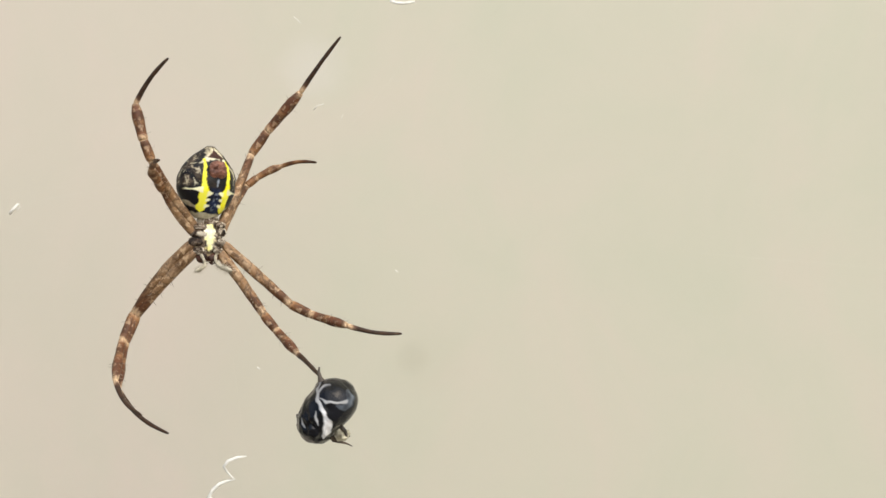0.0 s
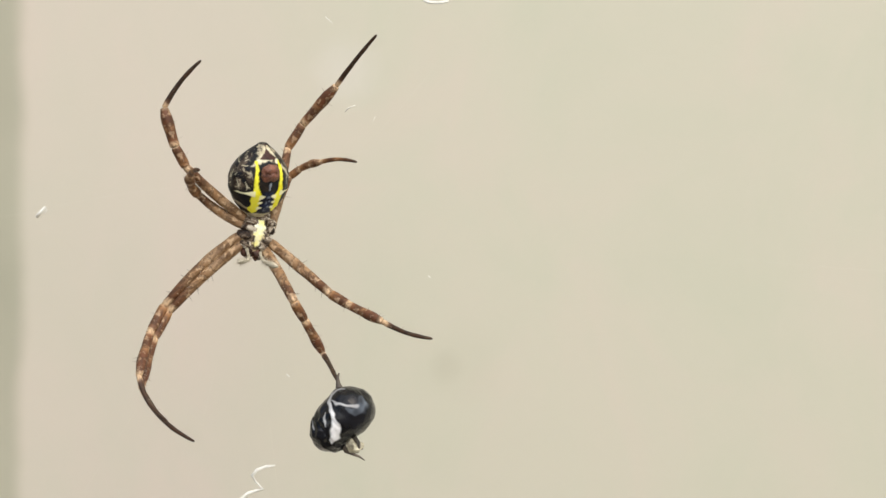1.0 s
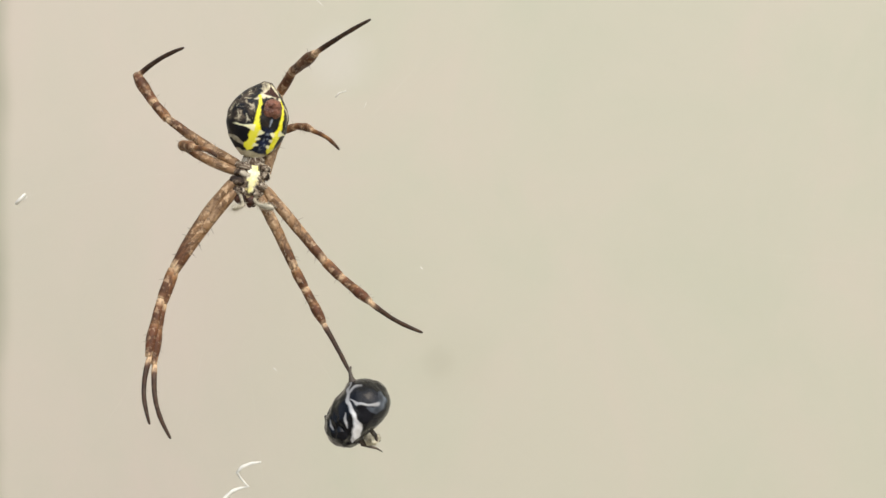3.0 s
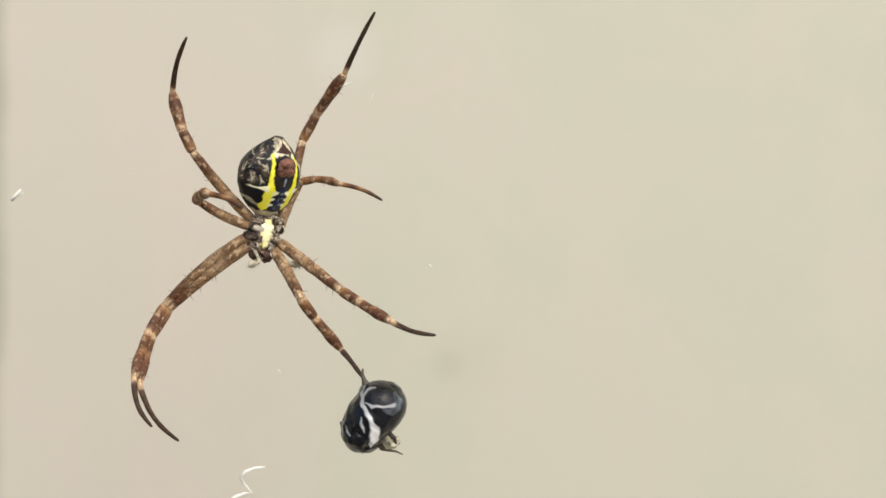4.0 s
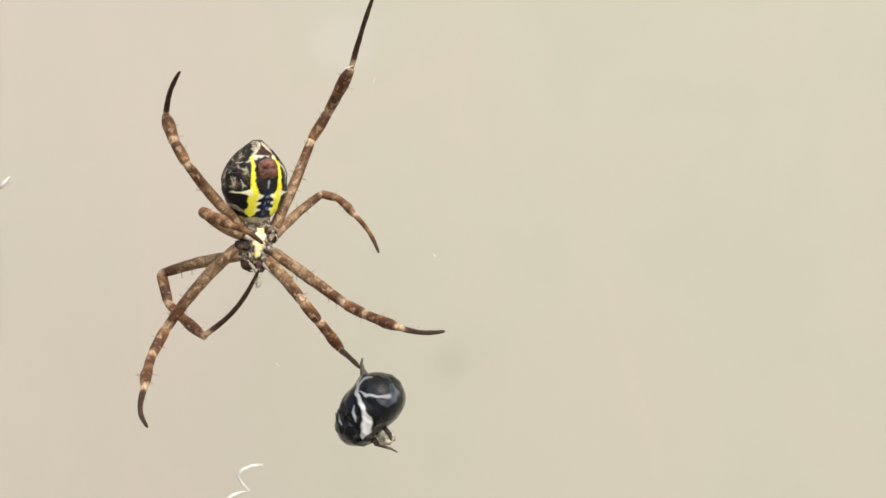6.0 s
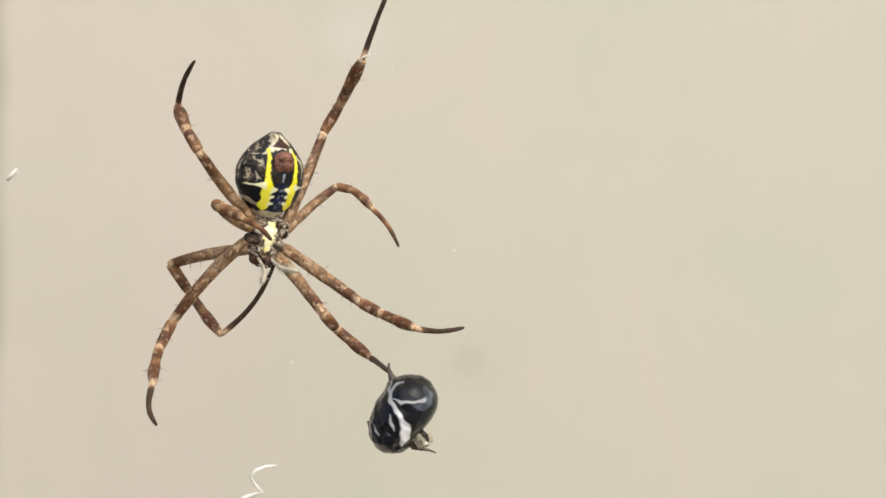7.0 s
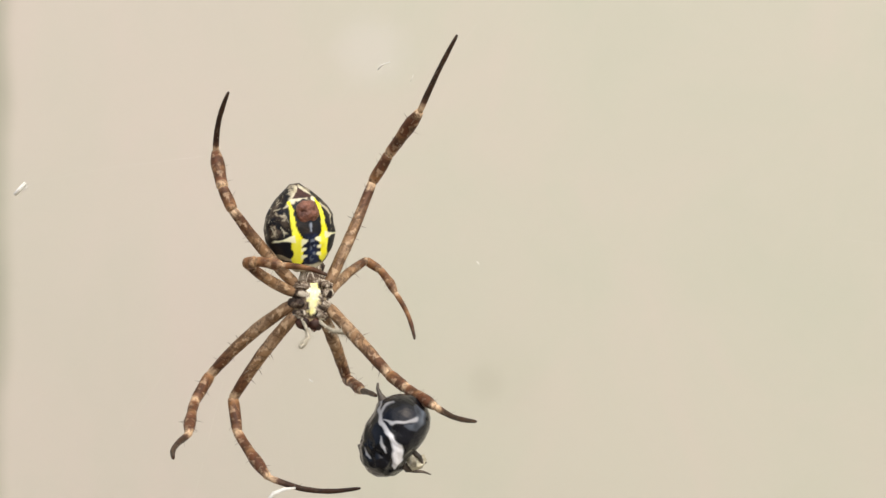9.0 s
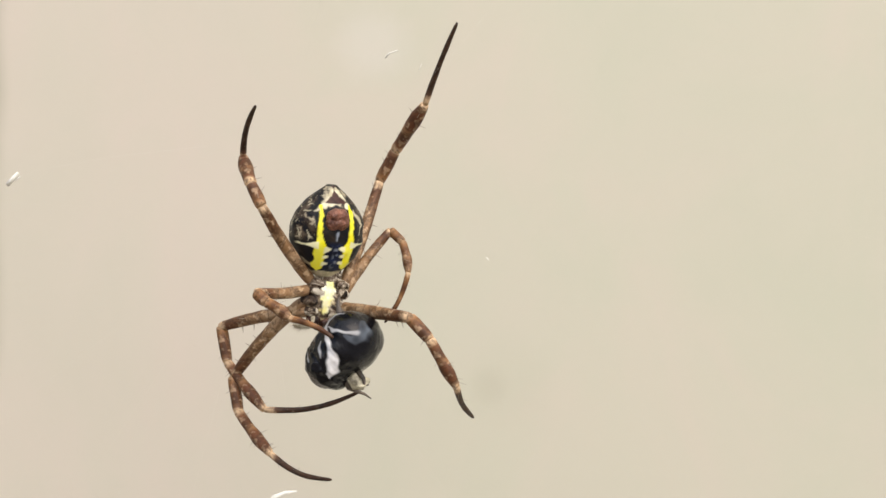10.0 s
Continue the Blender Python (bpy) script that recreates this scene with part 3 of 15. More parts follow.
ABDOMEN_SHAPE = ([0, 0.04, 0.1, 0.2, 0.3, 0.4, 0.5, 0.6, 0.7, 0.8, 0.88, 0.95, 1.0], [0.95, 1.5, 2.05, 2.7, 3.12, 3.38, 3.46, 3.34, 2.96, 2.36, 1.72, 1.02, 0.4])
SPINNERET_AT = (0, -2.42, 5.75)


def build_abdomen(spider):
    bm = bmesh.new()
    rings = []
    for i in range(151):
        u = i / 150
        w = float(np.interp(u, *ABDOMEN_SHAPE))
        w = 0.5 * w + 0.25 * (float(np.interp(u - 0.03, *ABDOMEN_SHAPE)) + float(np.interp(u + 0.03, *ABDOMEN_SHAPE)))
        ring = []
        for j in range(190):
            a = 2 * math.pi * j / 190
            x, y = math.cos(a) * w, math.sin(a) * w * 0.84
            k = 1 + 0.05 * noise.noise(Vector((x * 0.9, y * 0.9, u * 7)))
            ring.append(Vector((x * k * MM, (y * k + 0.3 * math.sin(math.pi * u)) * MM, (ABDOMEN_FOOT + u * (ABDOMEN_TIP - ABDOMEN_FOOT)) * MM)))
        rings.append(ring)
    ringed(bm, rings)
    ob = part("abdomen", bm, ABDOMEN, spider, "black abdomen with two yellow stripes and cream net")

    def wobble(p, f, k):
        return k * noise.noise(p * f)

    def teeth(p):
        """Short pale bars from each stripe towards the middle, thinner at their ends."""
        side = 0.0 if p.x < 0 else 0.12
        best = 0.0
        for z, tall, reach in ((2.95, 0.24, 0.34), (2.25, 0.15, 0.50), (1.58, 0.18, 0.42)):
            inner = smooth(reach - 0.06, reach + 0.12, abs(p.x) + wobble(p, 4, 0.06)) * (1 - smooth(0.85, 1.1, abs(p.x)))
            best = max(best, inner * within(p.z + wobble(p, 3, 0.12), z + side + 0.2 * (0.8 - abs(p.x)), tall * (0.5 + 0.6 * smooth(0.35, 0.8, abs(p.x))), 0.05))
        return best

    def stripe(p):
        if p.y > 0.9 or not 0.8 < p.z < 6.95:
            return 0.0
        wave = 0.12 * noise.noise(Vector((p.z * 1.4, 3.0 if p.x > 0 else 8.0, 0)))
        mid = float(np.interp(p.z, [0.9, 1.5, 2.2, 3.0, 3.4, 4.2, 5.0, 6.0, 6.9], [1.2, 1.26, 1.28, 1.32, 1.38, 1.48, 1.48, 1.45, 1.3]))
        half = float(np.interp(p.z, [0.85, 1.15, 1.6, 2.0, 2.4, 3.0, 3.5, 4.2, 5.0, 6.3, 6.9], [0.0, 0.40, 0.52, 0.37, 0.43, 0.57, 0.43, 0.24, 0.22, 0.18, 0.08]))
        return within(abs(p.x) + wave, mid, half + wobble(p, 2.6, 0.13), 0.045)

    def branch(p):
        """The pale wedge that runs from a stripe out across the flank."""
        if p.y > 1.2 or abs(p.x) < 1.5:
            return 0.0
        out = abs(p.x) - 1.5
        return within(p.z + wobble(p, 1.7, 0.1), 3.38 - 0.02 * out, max(0.07, 0.38 - 0.3 * out), 0.06) * (1 - smooth(1.5, 1.8, out))

    def maroon(p):
        """The dark red skin over the spinnerets, narrowing to the tip."""
        if p.y > 0.8 or p.z < 6.8:
            return 0.0
        return within(p.x + wobble(p, 2, 0.12), 0.0, max(0.12, 0.78 * (8.5 - p.z)), 0.08) * smooth(6.95, 7.15, p.z)

    def cream(p):
        got = 0.0
        if p.y < 1.6:
            q = abs(p.x) + wobble(p, 1.3, 0.16)
            # rim over the spinnerets with a pale knob at each end, lines that meet at the tip, foot of the abdomen
            rim = within(p.z + wobble(p, 1.6, 0.16), 6.98 - 0.12 * p.x * p.x, 0.13, 0.06) * within(p.x, 0, 1.2, 0.2)
            knob = 1 - smooth(0.2, 0.34, math.hypot(abs(p.x) - 1.08, p.z - 6.85))
            line = within(q + wobble(p, 2.4, 0.12), 1.4 - 0.80 * (p.z - 6.6), 0.17 + wobble(p, 1.9, 0.12), 0.06) * smooth(6.5, 6.7, p.z)
            second = within(q + wobble(p, 2.2, 0.15), 2.4 - 0.80 * (p.z - 5.5), 0.16, 0.07) * smooth(5.0, 5.3, p.z) * smooth(-0.2, 0.0, noise.noise(p * 1.1 + Vector((4, 0, 0))))
            foot = 1 - smooth(0.72, 0.92, p.z + wobble(p, 2, 0.16))
            torn = smooth(-0.2, 0.05, noise.noise(p * 1.45 + Vector((1, 6, 2))))
            got = max(0.95 * rim * smooth(-0.3, -0.05, noise.noise(p * 1.9)), knob, 0.9 * line * torn, 0.8 * second, 0.85 * foot)
        ridge = 1 - abs(noise.noise(p * 0.95 + Vector((2, 5, 1)))) * 7.0
        net = 0.8 * smooth(0.4, 0.7, ridge) * smooth(1.75, 2.1, abs(p.x)) * smooth(3.8, 4.1, p.z)
        net *= smooth(-0.12, 0.1, noise.noise(p * 1.6 + Vector((7, 0, 3))))
        hem = within(p.z + wobble(p, 1.8, 0.12), 1.25 + 0.62 * (abs(p.x) - 1.6), 0.12, 0.06) if abs(p.x) > 1.7 and p.z < 3.1 else 0.0
        return min(1.0, max(got, net * 0.9, 0.7 * hem))

    def white(p):
        if p.y > 1.2:
            return 0.0
        return max(teeth(p), 0.95 * branch(p))

    def flank(p):
        return max(smooth(1.8, 2.2, abs(p.x)), smooth(0.3, 1.2, p.y), smooth(6.6, 6.9, p.z)) * smooth(3.5, 4.0, p.z)

    def navy(p):
        return within(p.x, 0, 0.75, 0.2) * within(p.z, 2.2, 1.4, 0.3) if p.y < 0 else 0.0

    def fleck(p):
        """A thin grey streak under the spinnerets and bluish specks below it."""
        if p.y > 0:
            return 0.0
        streak = within(p.z, 4.25, 0.42, 0.12) * within(p.x + wobble(p, 2, 0.12) - 0.1 * (p.z - 4.2), 0.05, 0.09, 0.06)
        specks = within(p.z, 2.2, 1.0, 0.3) * within(p.x + wobble(p, 1.5, 0.25), 0.04, 0.2, 0.12) * smooth(0.0, 0.25, noise.noise(p * 3.2))
        return max(0.9 * streak, 0.6 * specks)

    paint(ob, yellow=stripe, cream=cream, white=white, flank=flank, navy=navy, fleck=fleck, maroon=maroon)
    bm = bmesh.new()
    x, y, z = SPINNERET_AT
    blob(bm, (x * MM, y * MM, z * MM), (1.05 * MM, 0.40 * MM, 0.98 * MM), seg=64, rings=48, rough=0.1)
    for v in bm.verts:
        d = (v.co / MM - Vector(SPINNERET_AT))
        lobes = 0.16 * max(0.0, 1 - min(math.hypot(d.x - a, d.z - c) for a, c in ((-0.45, 0.4), (0.45, 0.45), (-0.35, -0.35), (0.4, -0.3))) / 0.45)
        lump = lobes + 0.12 * noise.noise(d * 1.8 + Vector((3, 1, 5))) + 0.05 * noise.noise(d * 4.5)
        v.co += Vector((0.22 * d.x * abs(d.z) - 0.1 * d.x * max(0, d.z), -lump, 0.2 * d.z * abs(d.x))) * MM
    part("spinneret", bm, SPINNERET, ob, "reddish brown spinnerets")
    return ob


def build_front(spider):
    bm = bmesh.new()
    blob(bm, (0, 0.35 * MM, -2.35 * MM), (1.75 * MM, 1.35 * MM, 2.55 * MM), seg=72, rings=56, rough=0.08)
    ob = part("cephalothorax", bm, CARAPACE, spider, "grey-brown front body with a pale yellow breast stripe")

    def stripe(p):
        if p.y > 0:
            return 0.0
        half = float(np.interp(-p.z, [0.2, 0.5, 1.0, 1.35, 1.9, 2.3, 2.9, 3.3, 3.6], [0.26, 0.36, 0.36, 0.66, 0.40, 0.56, 0.30, 0.44, 0.0])) + 0.22 * noise.noise(p * 2.2) + 0.2 * noise.noise(p * 4.1)
        return within(p.x, 0, half, 0.08) * smooth(-3.8, -3.5, p.z)

    def cream(p):
        lip = within(p.z + 0.2 * noise.noise(p * 2), -4.1, 0.2, 0.1) * within(p.x, 0, 0.9, 0.2)
        return max(0.8 * smooth(0.18, 0.5, noise.noise(p * 1.9)), 0.8 * lip) if p.y < 0.3 else 0.0

    paint(ob, yellow=stripe, cream=cream)
    bm = bmesh.new()
    tube(bm, [Vector((0, 0.55, z)) * MM for z in (-1.2, -0.5, 0.1, 0.6, 1.1, 1.6)], [v * MM for v in (0.9, 1.25, 1.2, 1.05, 1.05, 0.7)], 24)
    for v in bm.verts:
        v.co += v.co.normalized() * 0.16 * MM * noise.noise(v.co / MM * 2.4)
    part("pedicel", bm, COXA_SKIN, spider, "mottled waist of the spider")
    for name, (x, y, z) in ROOTS.items():
        bm = bmesh.new()
        s = 1 if x > 0 else -1
        a, b = Vector((x * 0.40, -0.80, z * 0.93 - 0.1)), Vector((x * 1.18, y + 0.1, z))
        k = hash_of(name)
        tube(bm, [(a + (b - a) * i / 16) * MM for i in range(17)], [MM * float(np.interp(i, [0, 2, 6, 9, 10, 11, 14, 16], [0.16, 0.4, 0.5, 0.46, 0.42, 0.46, 0.46, 0.36])) for i in range(17)], 24)
        for v in bm.verts:
            v.co += Vector((noise.noise(v.co / MM * 1.5 + Vector((k, 0, 0))), noise.noise(v.co / MM * 3 + Vector((0, k, 0))), noise.noise(v.co / MM * 1.3 + Vector((0, 0, k))))) * 0.15 * MM
        part("coxa", bm, COXA_SKIN, spider)
    for s in (-1, 1):
        bm = bmesh.new()
        blob(bm, (s * 0.62 * MM, -0.30 * MM, -4.42 * MM), (0.70 * MM, 0.62 * MM, 0.66 * MM), seg=28, rings=20, rough=0.16, seed=s)
        tube(bm, [Vector(p) * MM for p in ((s * 0.6, -0.6, -4.95), (s * 0.4, -0.9, -5.1), (s * 0.1, -1.0, -5.05))], [0.16 * MM, 0.1 * MM, 0.03 * MM], 8)
        part("chelicera", bm, FANG, spider, "dark brown jaw")
    return ob


def build_palp(side, spider):
    """A feeler along +z from its root beside the jaws: a thin stalk, an elbow, and a club of fine hair."""
    rng = random.Random(11 + side)
    bm = limb(4.0, [(0, 0.22), (0.2, 0.16), (0.45, 0.17), (0.58, 0.2), (0.72, 0.34), (0.9, 0.3), (1, 0.12)], sides=14, steps=30, seed=side + 5)
    spines(bm, 4.0, 0.3, 120, rng, 0.3, 0.99, (0.25, 0.6))
    for v in bm.verts:
        u = v.co.z / MM
        fold = max(0.0, u - 2.1)
        v.co += Vector((-side * 0.55 * fold + side * 0.22 * math.sin(math.pi * min(1.0, u / 2.6)), -0.1 * fold, -0.35 * fold)) * MM
    return part("pedipalp", bm, [PALP, PALP_HAIR], spider, "pale hairy feeler beside the jaws")


spider = new("spider")
tagged(spider, "brown orb-web spider hanging head down in its web", "spider")
abdomen = build_abdomen(spider)
build_front(spider)
palps = [build_palp(-1, spider), build_palp(1, spider)]
legs = {name: build_leg(name, spider) for name in LENGTHS}


# ---- the caught insect ----
PREY_SHAPE = ([0, 0.04, 0.1, 0.2, 0.32, 0.42, 0.52, 0.65, 0.78, 0.88, 0.95, 1.0], [0.6, 1.45, 2.05, 2.5, 2.78, 2.88, 2.92, 2.92, 2.78, 2.35, 1.65, 0.5])


def prey_surface(u, a):
    """A place on the insect's skin, in millimetres: u along its body, a round it (radians)."""
    w = 0.5 * float(np.interp(u, *PREY_SHAPE)) + 0.25 * (float(np.interp(u - 0.03, *PREY_SHAPE)) + float(np.interp(u + 0.03, *PREY_SHAPE)))
    x, y = math.cos(a) * w * 0.84, math.sin(a) * w * 1.14
    tail = smooth(0.52, 0.12, u)
    k = 1 + 0.03 * noise.noise(Vector((x * 0.33, y * 0.33, u * 3.1 + 2)))
    k += 0.16 * math.exp(-((u - 0.74) / 0.11) ** 2) * max(0.0, -math.cos(a)) ** 2
    k += 0.06 * noise.noise(Vector((x * 0.9, y * 0.9, u * 9))) * (1.25 - u)
    k += 0.11 * math.exp(-((u - 0.44) / 0.16) ** 2) * max(0.0, -math.cos(a)) ** 2
    k -= 0.15 * math.exp(-((u - 0.34) / 0.11) ** 2) * max(0.0, math.cos(a)) ** 2
    # folds of the tail end, and the fold between its rings
    fold = 1 - abs(noise.noise(Vector((x * 0.8 + 3, y * 0.8, u * 7)))) * 4
    k += 0.055 * tail * max(-0.5, fold) + 0.018 * tail * noise.noise(Vector((x * 2.4, y * 2.4, u * 16)))
    k -= 0.05 * tail * math.exp(-((u - 0.27 - 0.03 * math.sin(2 * a)) / 0.022) ** 2)
    k += 0.17 * math.exp(-((u - 0.17) / 0.035) ** 2) * max(0.0, math.cos(a - 2.95)) ** 60
    groove = 1 - 0.025 * math.exp(-((u - 0.45) / 0.03) ** 2) * (1 + math.cos(a)) / 2
    return Vector((x * k * groove + 0.1, y * k * groove, (u - 0.5) * 7.7))


def build_prey():
    prey = new("prey_insect")
    tagged(prey, "dead glossy black insect wrapped in white silk", "insect")
    bm = bmesh.new()
    ringed(bm, [[prey_surface(i / 160, 2 * math.pi * j / 180) * MM for j in range(180)] for i in range(161)])
    body = part("body", bm, SHELL, prey, "glossy black body with streaks of white silk and painted sheen")

    def silk_gloss(stops, soft):
        """Strength of painted silk and gloss at a point: bands given by x, z and half width, uneven at the rim."""
        def at(p):
            if p.y > 0.6:
                return 0.0
            q = Vector((p.x, p.z)) + 0.22 * Vector((noise.noise(p * 1.3), noise.noise(p * 1.3 + Vector((9, 0, 0)))))
            best = 0.0
            for (x0, z0, r0, k0), (x1, z1, r1, k1) in zip(stops, stops[1:]):
                a, b = Vector((x0, z0)), Vector((x1, z1))
                f = max(0.0, min(1.0, (q - a).dot(b - a) / (b - a).length_squared))
                r = r0 + (r1 - r0) * f
                best = max(best, (k0 + (k1 - k0) * f) * (1 - smooth(r * (1 - soft), r * (1 + soft) + 0.05, (q - a - (b - a) * f).length)))
            return best
        return at

    # streaks of silk; their brightest parts are highlights put into the colour
    bands = [silk_gloss([(-2.6, 2.2, 0.05, 0.2), (-2.1, 1.4, 0.12, 0.3), (-1.3, 0.6, 0.13, 0.5), (0.2, 0.0, 0.2, 0.85), (0.95, -0.6, 0.36, 1), (1.3, -1.2, 0.36, 1), (1.4, -2.2, 0.1, 0.8)], 0.35),
             silk_gloss([(-1.4, 1.0, 0.05, 0.3), (-0.5, 1.15, 0.11, 0.5), (0.5, 1.9, 0.11, 0.5), (1.0, 2.4, 0.16, 0.4)], 0.6),
             silk_gloss([(-0.9, -0.4, 0.04, 0.3), (-0.2, -1.0, 0.1, 0.5), (0.3, -1.4, 0.04, 0.4)], 0.6),
             silk_gloss([(-2.0, 1.2, 0.06, 0.3), (-1.9, 2.1, 0.09, 0.3), (-1.45, 2.6, 0.06, 0.15)], 0.6),
             silk_gloss([(-1.6, -2.0, 0.04, 0.2), (-1.1, -2.4, 0.09, 0.5), (-0.7, -2.5, 0.04, 0.3)], 0.6)]
    # painted reflection on the upper lobe
    sheen = silk_gloss([(0.5, 3.3, 0.15, 0.6), (1.15, 2.95, 0.36, 1), (1.5, 2.35, 0.38, 1), (1.3, 1.75, 0.3, 0.8), (0.5, 1.5, 0.12, 0.5)], 0.35)
    paint(body, silk=lambda p: max(f(p) for f in bands), silk_gloss=lambda p: sheen(p) * (0.55 + 0.6 * noise.noise(p * 1.1)))
    # the silk stands a little proud of the shell
    places = [v.co.copy() for v in body.data.vertices]
    proud = [p + Vector((p.x, p.y, 0)).normalized() * 0.05 * MM * max(f(p / MM) for f in bands) for p in places]
    body.data.vertices.foreach_set("co", [c for p in proud for c in p])
    bm = bmesh.new()
    tube(bm, [Vector(p) * MM for p in ((-1.6, -0.3, 1.4), (-2.2, -0.5, 2.1), (-2.8, -0.7, 2.5), (-3.25, -0.6, 2.85), (-3.5, -0.6, 3.3))], [0.75 * MM, 0.5 * MM, 0.24 * MM, 0.16 * MM, 0.09 * MM], 10)
    part("insect_leg", bm, DRY, prey, "stiff dark insect leg")
    bm = bmesh.new()
    tube(bm, [Vector(p) * MM for p in ((1.6, 0.3, -1.6), (2.6, 0.5, -2.1), (3.2, 0.7, -1.9), (3.9, 0.9, -1.6), (4.6, 1.1, -1.5))], [0.40 * MM, 0.28 * MM, 0.17 * MM, 0.12 * MM, 0.05 * MM], 8)
    part("insect_leg", bm, DRY, prey, "stiff dark insect leg")
    bm = bmesh.new()
    tube(bm, [Vector(p) * MM for p in ((2.2, 0.3, -0.5), (3.0, 0.5, -0.6), (3.5, 0.6, -1.0), (3.7, 0.7, -0.7))], [0.3 * MM, 0.2 * MM, 0.14 * MM, 0.07 * MM], 8)
    part("insect_leg", bm, DRY, prey, "stiff dark insect leg")
    bm = bmesh.new()
    tube(bm, [Vector(p) * MM for p in ((1.8, 0.2, -0.9), (2.4, 0.35, -1.05), (3.0, 0.6, -1.2), (3.4, 0.85, -1.0), (3.9, 0.9, -0.9))], [0.8 * MM, 1.0 * MM, 0.8 * MM, 0.6 * MM, 0.25 * MM], 18, flat=0.35)
    for v in bm.verts:
        p = v.co / MM
        v.co += Vector((noise.noise(p * 1.4), noise.noise(p * 1.4 + Vector((5, 0, 0))), noise.noise(p * 1.4 + Vector((0, 5, 0))))) * 0.55 * MM
    part("wing_shred", bm, WING, prey, "torn pale wing")
    return prey


prey = build_prey()


